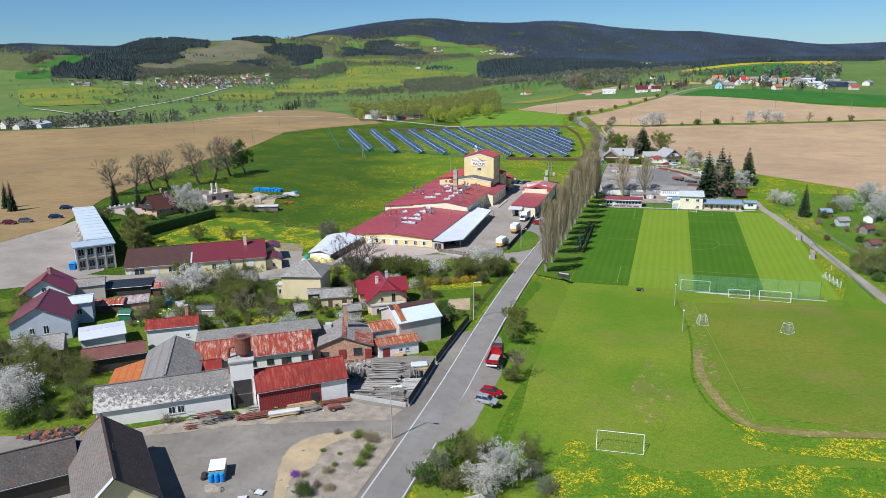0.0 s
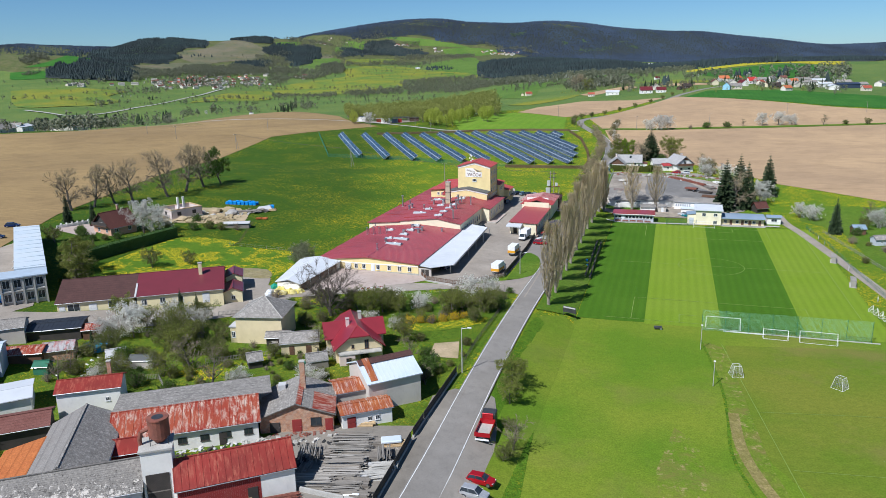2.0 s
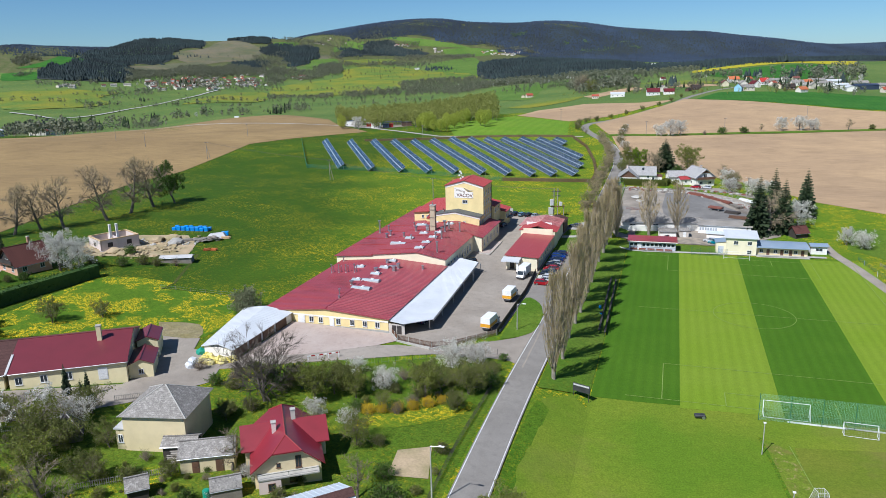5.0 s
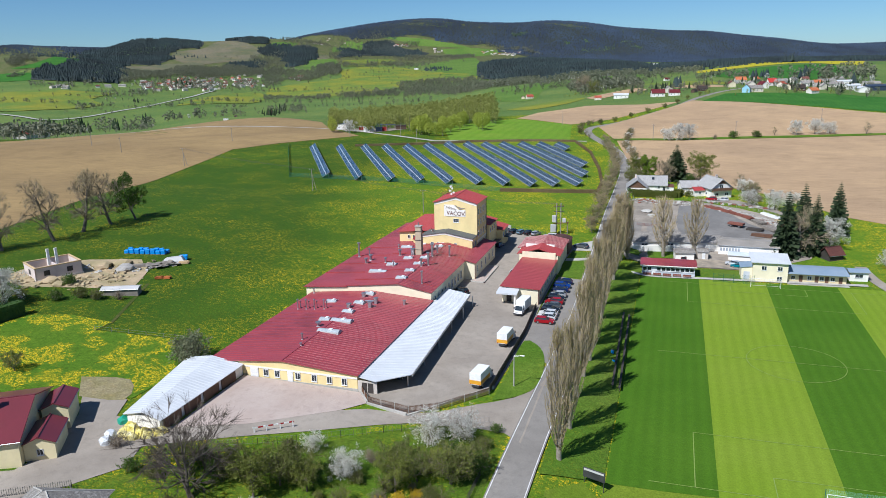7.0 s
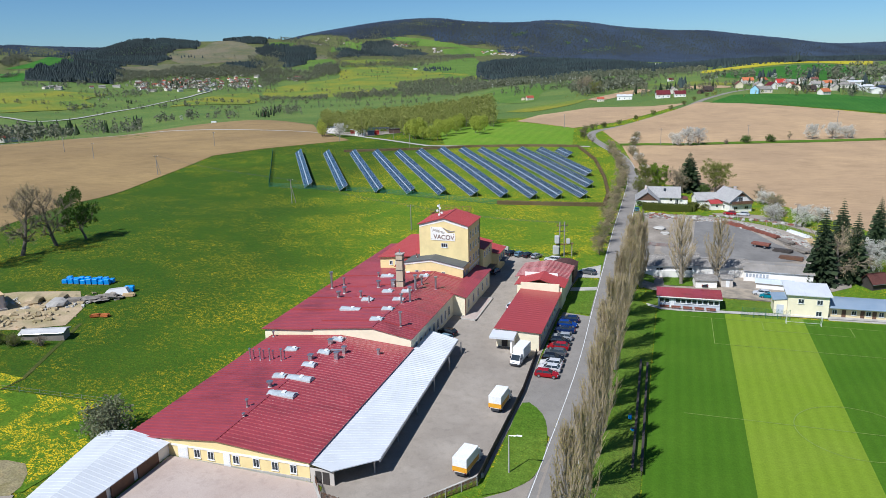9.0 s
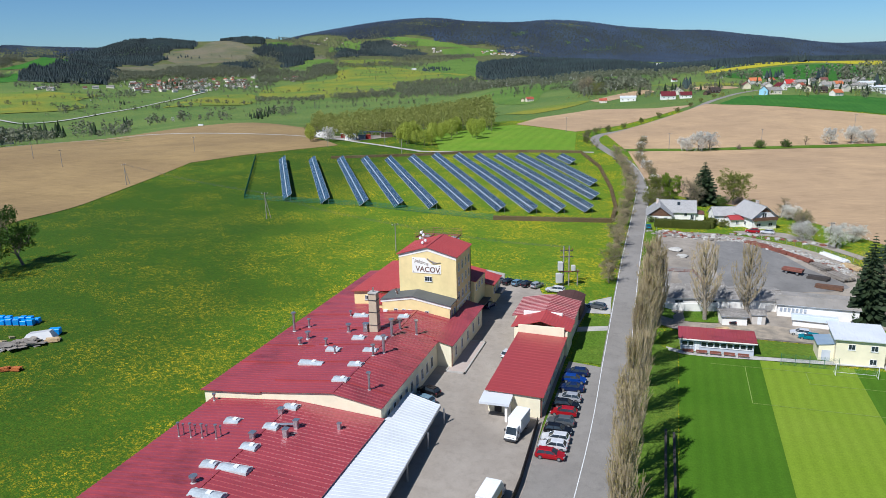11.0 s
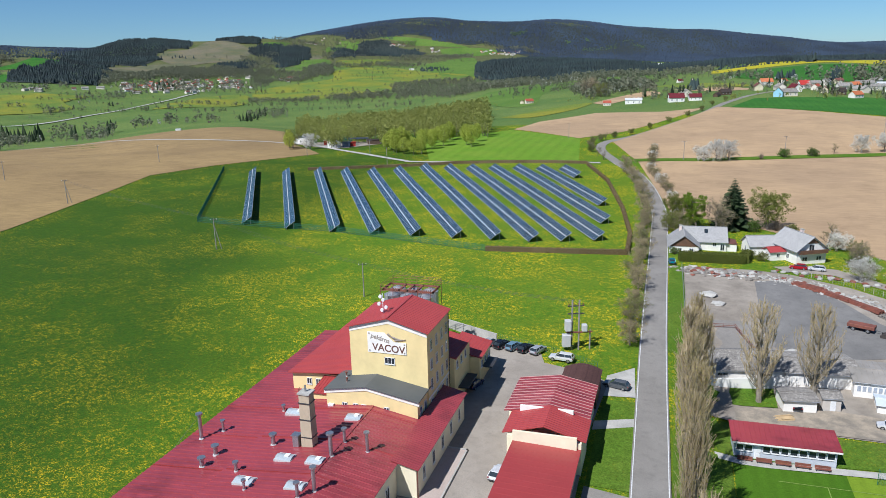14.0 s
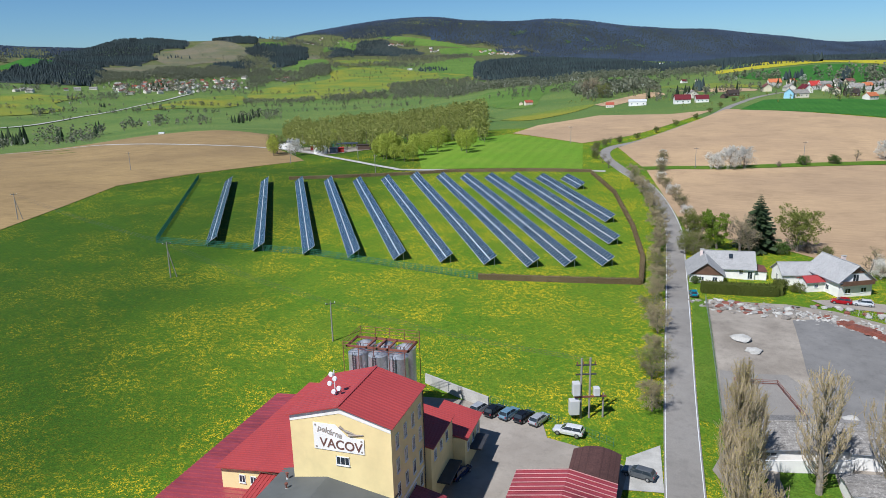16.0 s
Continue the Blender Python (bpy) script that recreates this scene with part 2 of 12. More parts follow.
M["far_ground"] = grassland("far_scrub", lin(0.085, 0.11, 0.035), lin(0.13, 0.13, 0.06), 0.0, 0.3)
M["straw_gravel"] = plain("straw_coloured_gravel", lin(0.46, 0.35, 0.20), lin(0.36, 0.28, 0.17), 0.4, 6.0, 0.95, bump=0.5)
M["clearing"] = grassland("felled_clearing", lin(0.115, 0.125, 0.068), lin(0.185, 0.16, 0.11), 0.0, 0.5, drift=0.008)
def soil(name, c1, c2):
    """Harrowed earth with drifts of paler, drier ground and fine furrows."""
    g = Graph(name)
    col = g.mix(g.ramp(g.noise(0.014, 5.0, 0.6), 0.38, 0.62), c1, c2)
    col = g.mix(g.ramp(g.noise(0.06, 5.0, 0.7), 0.48, 0.7, 0.0, 0.5), col, tuple(v * 0.72 for v in c2[:3]) + (1.0,))
    col = g.mix(1.0, col, g.ramp(g.noise(0.9, 3.0, 0.7, g.stretch(0.12, 1.0, 1.0)), 0.3, 0.7, 0.86, 1.13), "MULTIPLY")
    col = g.mix(1.0, col, g.ramp(g.noise(2.5, 3.0, 0.75), 0.3, 0.7, 0.85, 1.13), "MULTIPLY")
    g.put(g.b.inputs["Specular IOR Level"], 0.15)
    g.bump(g.noise(2.0, 3.0), 0.4, 0.1)
    return g.done(col, 0.97)


M["soil"] = soil("ploughed_soil", lin(0.44, 0.305, 0.175), lin(0.36, 0.25, 0.15))
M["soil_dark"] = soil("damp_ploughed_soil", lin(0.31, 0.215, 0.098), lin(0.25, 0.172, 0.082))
M["bare"] = plain("bare_earth", lin(0.44, 0.335, 0.21), lin(0.30, 0.25, 0.13), 0.25, 3.0, 0.95, bump=0.3)
M["gravel"] = plain("gravel", lin(0.36, 0.30, 0.225), lin(0.22, 0.19, 0.15), 0.5, 5.0, 0.95, bump=0.7)
M["road"] = asphalt("road_asphalt", lin(0.212, 0.195, 0.174), lin(0.262, 0.243, 0.218))
M["old_road"] = asphalt("old_asphalt", lin(0.180, 0.160, 0.134), lin(0.265, 0.238, 0.200))
M["lay_by"] = asphalt("gravelly_asphalt", lin(0.235, 0.21, 0.18), lin(0.31, 0.28, 0.24))
M["yard"] = asphalt("yard_asphalt", lin(0.262, 0.228, 0.190), lin(0.345, 0.304, 0.256))
M["pinkyard"] = asphalt("paved_yard", lin(0.40, 0.32, 0.275), lin(0.45, 0.375, 0.33))
M["depot"] = asphalt("depot_asphalt", lin(0.22, 0.19, 0.155), lin(0.36, 0.315, 0.26))
M["concrete"] = plain("concrete", lin(0.46, 0.44, 0.40), lin(0.36, 0.345, 0.31), 0.5, 6.0, 0.9, bump=0.2)
M["line"] = plain("white_line_paint", lin(0.72, 0.72, 0.70), lin(0.60, 0.60, 0.58), 1.0, 9.0, 0.7)
M["chalk"] = plain("worn_chalk_line", lin(0.205, 0.285, 0.06), lin(0.17, 0.255, 0.04), 0.3, 9.0, 0.9)
M["red_roof"] = metal_roof("red_metal_roof", lin(0.32, 0.048, 0.056), lin(0.28, 0.042, 0.050), rough=0.42, coat=0.5, soot=0.6)
M["red_roof2"] = metal_roof("bright_red_metal_roof", lin(0.37, 0.055, 0.052), lin(0.33, 0.048, 0.046), stain=0.15)
M["wine_roof"] = metal_roof("wine_red_sheet_roof", lin(0.165, 0.026, 0.034), lin(0.14, 0.024, 0.030), stain=0.2, rough=0.45, coat=0.4)
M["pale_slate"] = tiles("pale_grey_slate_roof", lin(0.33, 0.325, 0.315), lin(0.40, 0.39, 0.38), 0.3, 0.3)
M["house_red"] = metal_roof("dark_red_house_roof", lin(0.24, 0.02, 0.03), lin(0.20, 0.018, 0.026), stain=0.15, rough=0.38, coat=0.3)
M["barn_red"] = metal_roof("faded_red_barn_roof", lin(0.255, 0.034, 0.026), lin(0.17, 0.028, 0.022), lin(0.36, 0.11, 0.07), 0.50, 0.5, 0.4)
M["rust_roof"] = metal_roof("rusty_red_sheet_roof", lin(0.25, 0.036, 0.022), lin(0.31, 0.075, 0.036), lin(0.52, 0.42, 0.34), 0.48, 0.6, 0.4)
M["annex_red"] = metal_roof("plain_red_sheet_roof", lin(0.33, 0.046, 0.044), lin(0.30, 0.042, 0.040), stain=0.12, rough=0.4)
# Pale red puts the highlight on the annex ribs into their colour.
M["rib_highlight"] = metal_roof("pale_red_rib_highlights", lin(0.50, 0.27, 0.25), lin(0.44, 0.23, 0.21), stain=0.1, rough=0.45)
M["rust_sheet"] = metal_roof("orange_rusty_sheet", lin(0.38, 0.125, 0.036), lin(0.25, 0.058, 0.026), lin(0.60, 0.54, 0.48), 0.50, 0.6, 0.5, streak=3.6)
M["patched_sheet"] = metal_roof("patched_red_and_grey_sheet", lin(0.42, 0.41, 0.40), lin(0.30, 0.30, 0.30), lin(0.33, 0.05, 0.04), 0.46, 0.5, 0.4, streak=1.2)
M["white_sheet"] = metal_roof("white_sheet_roof", lin(0.60, 0.62, 0.64), lin(0.53, 0.55, 0.57), stain=0.14, rough=0.42)
M["pale_sheet"] = metal_roof("pale_blue_sheet_roof", lin(0.51, 0.58, 0.63), lin(0.58, 0.62, 0.65), stain=0.12, rough=0.5)
M["office_sheet"] = metal_roof("stained_blue_grey_sheet", lin(0.42, 0.50, 0.58), lin(0.36, 0.42, 0.48), stain=0.5, rough=0.5)
M["grey_sheet"] = metal_roof("weathered_grey_sheet", lin(0.55, 0.54, 0.52), lin(0.44, 0.44, 0.44), stain=0.25, rough=0.5)
M["blue_sheet"] = metal_roof("blue_grey_sheet_roof", lin(0.21, 0.28, 0.36), lin(0.26, 0.32, 0.39), stain=0.15, rough=0.45)
M["old_sheet"] = metal_roof("weathered_brown_grey_sheet", lin(0.33, 0.30, 0.265), lin(0.25, 0.23, 0.20), stain=0.3, rough=0.6)
M["depot_dark"] = asphalt("dark_depot_asphalt", lin(0.150, 0.144, 0.136), lin(0.215, 0.205, 0.192))
M["felt"] = metal_roof("dark_roofing_felt", lin(0.085, 0.09, 0.085), lin(0.11, 0.115, 0.11), stain=0.3, rough=0.85)
M["black_roof"] = metal_roof("black_corrugated_roof", lin(0.022, 0.027, 0.036), lin(0.03, 0.034, 0.042), rough=0.5)
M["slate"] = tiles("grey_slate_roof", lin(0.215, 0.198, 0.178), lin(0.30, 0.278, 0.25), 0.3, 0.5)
M["slate_worn"] = flaked("crumbling_grey_shingles", lin(0.19, 0.175, 0.158), lin(0.26, 0.24, 0.215), lin(0.60, 0.55, 0.49), 0.47, 0.045)
M["slate_dark"] = flaked("dark_worn_tiles", lin(0.080, 0.069, 0.062), lin(0.12, 0.104, 0.093), lin(0.42, 0.37, 0.33), 0.46, 0.0, lin(0.16, 0.07, 0.058), 1.3)
M["slate_brown"] = flaked("brown_grey_shingles", lin(0.155, 0.132, 0.114), lin(0.20, 0.172, 0.148), lin(0.40, 0.35, 0.31), 0.42, 0.0, lin(0.25, 0.12, 0.10), 1.0)
M["slate_tan"] = flaked("pale_crumbling_shingles", lin(0.25, 0.235, 0.21), lin(0.31, 0.29, 0.265), lin(0.58, 0.54, 0.49), 0.5, 0.0)
M["grey_plain"] = tiles("plain_grey_roof", lin(0.205, 0.190, 0.175), lin(0.235, 0.220, 0.203), 1.6, 0.0)
M["dark_tile"] = tiles("dark_brown_tile_roof", lin(0.062, 0.044, 0.038), lin(0.092, 0.066, 0.056), 0.33, 0.0)
M["barn_tile"] = flaked("dark_brown_barn_tiles", lin(0.105, 0.074, 0.062), lin(0.155, 0.110, 0.092), lin(0.36, 0.24, 0.20), 0.47, 0.0, None, 1.2)
M["brown_tile"] = tiles("brown_tile_roof", lin(0.15, 0.060, 0.048), lin(0.19, 0.085, 0.07), 0.33)
M["maroon_roof"] = tiles("maroon_sheet_roof", lin(0.070, 0.036, 0.032), lin(0.092, 0.046, 0.040), 0.5)
M["orange_tile"] = tiles("orange_tile_roof", lin(0.47, 0.160, 0.050), lin(0.40, 0.125, 0.040), 0.33)
M["far_red"] = tiles("far_red_tile_roof", lin(0.42, 0.10, 0.06), lin(0.32, 0.08, 0.05), 0.5)
M["yellow_wall"] = wall_paint("yellow_plaster", lin(0.80, 0.64, 0.31), 0.06)
M["cream"] = wall_paint("cream_plaster", lin(0.82, 0.74, 0.53), 0.05)
M["trimwhite"] = wall_paint("white_plaster_band", lin(0.83, 0.80, 0.72), 0.04)
M["beige_wall"] = wall_paint("beige_plaster", lin(0.72, 0.60, 0.36), 0.12)
M["pale_yellow"] = wall_paint("pale_yellow_plaster", lin(0.80, 0.70, 0.42), 0.1)
M["white_wall"] = wall_paint("white_plaster", lin(0.84, 0.81, 0.75), 0.15)
M["grey_wall"] = wall_paint("grey_plaster", lin(0.55, 0.50, 0.44), 0.3)
M["bluegrey_wall"] = wall_paint("blue_grey_plaster", lin(0.50, 0.53, 0.58), 0.12)
M["pink_wall"] = wall_paint("pale_pink_plaster", lin(0.74, 0.60, 0.54), 0.1)
M["block_wall"] = wall_paint("bare_pinkish_blocks", lin(0.66, 0.57, 0.53), 0.25)
M["far_wall"] = wall_paint("far_house_plaster", lin(0.75, 0.72, 0.66), 0.1, 0.6)
def old_brick(name):
    """Weathered brickwork: courses of mixed red and buff bricks with pale joints."""
    g = Graph(name)
    n = g.add("ShaderNodeTexBrick", Color1=lin(0.55, 0.25, 0.115), Color2=lin(0.40, 0.155, 0.075), Mortar=lin(0.46, 0.40, 0.33), Scale=1.0)
    n.inputs["Mortar Size"].default_value = 0.022
    n.inputs["Brick Width"].default_value = 0.5
    n.inputs["Row Height"].default_value = 0.16
    u = g.math("ADD", g.axis(0), g.axis(1))
    c = g.add("ShaderNodeCombineXYZ", X=u, Y=g.axis(2))
    g.put(n.inputs["Vector"], c.outputs[0])
    col = g.mix(g.ramp(g.noise(1.1, 5.0, 0.75), 0.5, 0.66, 0.0, 0.6), n.outputs["Color"], lin(0.50, 0.38, 0.27))
    col = g.mix(1.0, col, g.ramp(g.noise(2.2, 4.0, 0.75), 0.3, 0.7, 0.65, 1.2), "MULTIPLY")
    return g.done(col, 0.9)


M["brick"] = old_brick("old_red_brick")
M["chimney_brick"] = wall_paint("stained_chimney_render", lin(0.50, 0.40, 0.28), 0.7)
M["sack_yellow"] = plain("yellow_sack_foil", lin(0.62, 0.50, 0.06), lin(0.66, 0.58, 0.22), 1.2, 5.0, 0.5)
M["sack_cream"] = plain("cream_sack_foil", lin(0.68, 0.62, 0.36), lin(0.60, 0.50, 0.12), 1.2, 5.0, 0.5)
M["red_wood"] = wall_paint("dark_red_boards", lin(0.265, 0.030, 0.026), 0.25)
M["wood"] = plain("weathered_wood", lin(0.27, 0.24, 0.20), lin(0.20, 0.175, 0.15), 0.8, 9.0, 0.85, per_object=0.2)
M["fresh_wood"] = plain("fresh_timber", lin(0.55, 0.40, 0.22), lin(0.46, 0.33, 0.18), 0.8, 9.0, 0.8, per_object=0.15)
M["brown_wood"] = plain("brown_boards", lin(0.15, 0.075, 0.042), lin(0.11, 0.058, 0.035), 0.8, 9.0, 0.7)
M["dark_wood"] = plain("dark_boards_and_interiors", lin(0.055, 0.045, 0.04), lin(0.04, 0.035, 0.03), 0.8, 9.0, 0.8)
M["steel"] = plain("galvanised_steel", lin(0.55, 0.56, 0.57), lin(0.45, 0.46, 0.48), 0.7, 6.0, 0.38, 0.85)
M["dark_steel"] = plain("dark_painted_steel", lin(0.05, 0.05, 0.055), lin(0.07, 0.07, 0.075), 0.8, 9.0, 0.5, 0.3)
M["rust_steel"] = plain("rusty_red_steel", lin(0.26, 0.085, 0.055), lin(0.17, 0.065, 0.045), 0.8, 6.0, 0.7, 0.1)
M["white_paint"] = plain("white_painted_metal", lin(0.80, 0.80, 0.79), lin(0.72, 0.72, 0.71), 0.5, 6.0, 0.4)
M["skylight"] = plain("milky_skylight", lin(0.42, 0.46, 0.48), lin(0.34, 0.38, 0.40), 0.6, 4.0, 0.2)
M["kerb_grey"] = plain("grey_skylight_kerb", lin(0.55, 0.55, 0.54), lin(0.46, 0.46, 0.45), 0.6, 6.0, 0.6)
M["silo"] = plain("silo_aluminium", lin(0.62, 0.63, 0.64), lin(0.5, 0.51, 0.53), 0.35, 3.0, 0.42, 0.7)
M["glass"] = plain("window_glass", lin(0.035, 0.045, 0.055), lin(0.02, 0.028, 0.035), 0.9, 3.0, 0.06)
M["window_white"] = plain("white_window_frame", lin(0.78, 0.78, 0.77), lin(0.7, 0.7, 0.69), 1.0, 9.0, 0.45)
M["rubber"] = plain("tyre_rubber", lin(0.02, 0.02, 0.021), lin(0.03, 0.03, 0.03), 2.0, 9.0, 0.85)
M["solar"] = plain("solar_cells", lin(0.032, 0.058, 0.085), lin(0.042, 0.072, 0.105), 0.15, 0.8, 0.2)
M["poplar_bark"] = plain("pale_poplar_bark", lin(0.31, 0.27, 0.215), lin(0.22, 0.19, 0.15), 1.5, 9.0, 0.95, bump=0.4)
M["bark"] = plain("bark", lin(0.15, 0.125, 0.10), lin(0.10, 0.085, 0.07), 1.5, 9.0, 0.95, bump=0.4)
M["pole_wood"] = plain("grey_pole_wood", lin(0.30, 0.28, 0.25), lin(0.23, 0.21, 0.19), 1.0, 9.0, 0.85)
M["blue_plastic"] = plain("blue_plastic_wrap", lin(0.015, 0.30, 0.78), lin(0.02, 0.24, 0.66), 0.8, 5.0, 0.35)
M["net_pale"] = plain("pale_turquoise_net_cord", lin(0.26, 0.55, 0.36), lin(0.22, 0.48, 0.32), 0.8, 5.0, 0.8)
M["net_green"] = plain("green_net_cord", lin(0.03, 0.16, 0.09), lin(0.025, 0.13, 0.075), 0.8, 5.0, 0.8)
M["stone"] = plain("pale_rock", lin(0.36, 0.34, 0.31), lin(0.27, 0.255, 0.235), 0.9, 5.0, 0.9, bump=0.5, per_object=0.2)
M["twig_grey"] = leafy("bare_twigs", lin(0.18, 0.142, 0.10), lin(0.26, 0.21, 0.155))
M["twig_dark"] = leafy("dark_bare_twigs", lin(0.095, 0.078, 0.062), lin(0.15, 0.12, 0.092))
M["twig_olive"] = leafy("budding_poplar_twigs", lin(0.26, 0.21, 0.11), lin(0.35, 0.29, 0.17))
M["poplar_bud"] = leafy("olive_poplar_buds", lin(0.30, 0.25, 0.085), lin(0.40, 0.33, 0.12), thin=0.35)
M["poplar_twig"] = leafy("pale_poplar_twigs", lin(0.30, 0.235, 0.145), lin(0.42, 0.335, 0.21))
M["leaf_spring"] = leafy("spring_leaves", lin(0.155, 0.185, 0.034), lin(0.235, 0.255, 0.055), thin=0.35)
M["leaf_bright"] = leafy("bright_spring_leaves", lin(0.14, 0.22, 0.02), lin(0.20, 0.28, 0.03), thin=0.35)
M["leaf_green"] = leafy("fresh_green_leaves", lin(0.06, 0.115, 0.018), lin(0.10, 0.17, 0.03), thin=0.35)
M["leaf_olive"] = leafy("olive_spring_leaves", lin(0.13, 0.15, 0.038), lin(0.19, 0.205, 0.058), thin=0.35)
M["leaf_pale"] = leafy("silvery_leaves", lin(0.19, 0.22, 0.11), lin(0.28, 0.29, 0.17), thin=0.35)
M["blossom"] = leafy("white_blossom", lin(0.78, 0.755, 0.71), lin(0.55, 0.54, 0.46), thin=0.35)
M["forsythia"] = leafy("yellow_forsythia_flowers", lin(0.66, 0.46, 0.015), lin(0.50, 0.38, 0.03), thin=0.3)
M["needle"] = leafy("spruce_needles", lin(0.018, 0.032, 0.014), lin(0.038, 0.058, 0.022))
M["hedge_leaf"] = leafy("clipped_hedge_leaves", lin(0.035, 0.075, 0.016), lin(0.06, 0.11, 0.025))
M["hedge_olive"] = leafy("olive_hedge_leaves", lin(0.10, 0.125, 0.022), lin(0.15, 0.165, 0.035), thin=0.35)
M["hedge_brown"] = leafy("brown_hedge_leaves", lin(0.15, 0.105, 0.05), lin(0.20, 0.15, 0.08))
# Far leaves are paled and greyed so the colour itself holds haze.
M["hazy_broad"] = leafy("far_spring_woods_with_haze", lin(0.115, 0.130, 0.080), lin(0.20, 0.20, 0.135), thin=0.3)
# Distance haze is painted in here: bluer than spruce needles are.
M["hazy_ridge_spruce"] = stands("ridge_spruce_with_haze_blue", lin(0.022, 0.037, 0.064), lin(0.030, 0.048, 0.078), 0.0028)
# A weaker bluish haze tint is mixed into the hill spruce colour.
M["hazy_hill_spruce"] = stands("hill_spruce_with_haze_tint", lin(0.013, 0.026, 0.030), lin(0.028, 0.045, 0.040), 0.006)
# Bright far pasture, its green dulled with a painted haze tint.
M["hazy_lime"] = grassland("far_bright_pasture_with_haze", lin(0.085, 0.165, 0.030), lin(0.12, 0.20, 0.04), 0.3, drift=0.01)
M["chalet_tile"] = tiles("brown_red_tile_roof", lin(0.125, 0.05, 0.04), lin(0.10, 0.04, 0.033), 0.35)
M["chalet_wall"] = wall_paint("salmon_plaster", lin(0.62, 0.36, 0.24), 0.2)
M["larch"] = stands("young_larch_crowns", lin(0.07, 0.12, 0.045), lin(0.11, 0.165, 0.06), 0.01)
M["pale_stem"] = plain("pale_tree_stems", lin(0.24, 0.21, 0.17), lin(0.16, 0.14, 0.11), 0.8, 4.0, 0.95)
M["farm_red"] = tiles("wine_red_roof", lin(0.15, 0.022, 0.03), lin(0.12, 0.02, 0.026), 0.5)
M["far_orange_tile"] = tiles("orange_tile_roof", lin(0.52, 0.17, 0.07), lin(0.42, 0.13, 0.06), 0.5)
M["bright_red_tile"] = tiles("bright_red_tile_roof", lin(0.50, 0.05, 0.04), lin(0.42, 0.045, 0.04), 0.5)
M["far_dark_tile"] = tiles("dark_brown_tile_roof", lin(0.06, 0.045, 0.04), lin(0.045, 0.035, 0.03), 0.5)
M["light_blue_wall"] = wall_paint("light_blue_plaster", lin(0.32, 0.58, 0.72), 0.1)
M["brown_board"] = plain("dark_brown_boards", lin(0.10, 0.06, 0.04), lin(0.07, 0.045, 0.03), 0.8, 5.0, 0.85)
M["far_white_sheet"] = metal_roof("pale_metal_sheet", lin(0.62, 0.63, 0.64), lin(0.52, 0.53, 0.55))
M["navy_sheet"] = metal_roof("dark_blue_metal_sheet", lin(0.03, 0.045, 0.08), lin(0.04, 0.055, 0.09))
M["cream_wall"] = wall_paint("cream_plaster", lin(0.68, 0.60, 0.42), 0.15)
M["grove_leaf"] = leafy("yellow_olive_grove_leaves", lin(0.29, 0.32, 0.07), lin(0.40, 0.41, 0.12), thin=0.4)
M["forest_underlay"] = plain("dark_forest_underlay", lin(0.025, 0.034, 0.028), lin(0.016, 0.024, 0.02), 0.02, 0.1, 0.95)
M["willow_leaf"] = leafy("yellow_green_willow_leaves", lin(0.30, 0.35, 0.05), lin(0.40, 0.43, 0.08), thin=0.4)


def car_paint(name, r, g, b, metal=0.35):
    return plain(name, lin(r, g, b), lin(r * 0.9, g * 0.9, b * 0.9), 1.2, 5.0, 0.22, metal)


# ---- builders ----
def link_mesh(name, bm, material):
    me = bpy.data.meshes.new(name)
    bm.to_mesh(me)
    bm.free()
    me.materials.append(material)
    return new(name, me)


def part(name, bm, material, parent, label=""):
    """Links a bmesh as one mesh object under a thing or a part."""
    ob = link_mesh(name, bm, material)
    ob.parent = parent
    return tagged(ob, label) if label else ob


def thing(name, label, category, m=None, group="", kind=""):
    ob = new(name)
    ob.empty_display_size = 0.5
    if m is not None:
        ob.matrix_basis = m
    return tagged(ob, label, category, group, kind)


def box(bm, x0, x1, y0, y1, z0, z1):
    v = [bm.verts.new(p) for p in ((x0, y0, z0), (x1, y0, z0), (x1, y1, z0), (x0, y1, z0), (x0, y0, z1), (x1, y0, z1), (x1, y1, z1), (x0, y1, z1))]
    for f in ((3, 2, 1, 0), (4, 5, 6, 7), (0, 1, 5, 4), (1, 2, 6, 5), (2, 3, 7, 6), (3, 0, 4, 7)):
        bm.faces.new([v[i] for i in f])
    return bm


def boxes(*rows):
    bm = bmesh.new()
    for r in rows:
        box(bm, *r)
    return bm


def hexa(bm, low, high):
    """A solid from four low and four high corners."""
    v = [bm.verts.new(p) for p in (*low, *high)]
    for f in ((3, 2, 1, 0), (4, 5, 6, 7), (0, 1, 5, 4), (1, 2, 6, 5), (2, 3, 7, 6), (3, 0, 4, 7)):
        bm.faces.new([v[i] for i in f])
    return bm


def slab(bm, quad, thick):
    """A sheet with thickness below its four top corners."""
    return hexa(bm, [(p[0], p[1], p[2] - thick) for p in quad], quad)


def tube(bm, p0, p1, r0, r1, n=6, cap=True):
    p0, p1 = Vector(p0), Vector(p1)
    d = (p1 - p0).normalized()
    a = d.orthogonal().normalized()
    b = d.cross(a)
    lo = [bm.verts.new(p0 + (a * math.cos(6.28319 * i / n) + b * math.sin(6.28319 * i / n)) * r0) for i in range(n)]
    hi = [bm.verts.new(p1 + (a * math.cos(6.28319 * i / n) + b * math.sin(6.28319 * i / n)) * r1) for i in range(n)]
    for i in range(n):
        bm.faces.new((lo[i], lo[(i + 1) % n], hi[(i + 1) % n], hi[i]))
    if cap:
        bm.faces.new(list(reversed(lo)))
        bm.faces.new(hi)
    return bm


def rod(p0, p1, r, n=6, r1=None):
    # Dark green-grey ground sheets fill the gaps between the forest cones.
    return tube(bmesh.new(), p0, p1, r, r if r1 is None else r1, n)


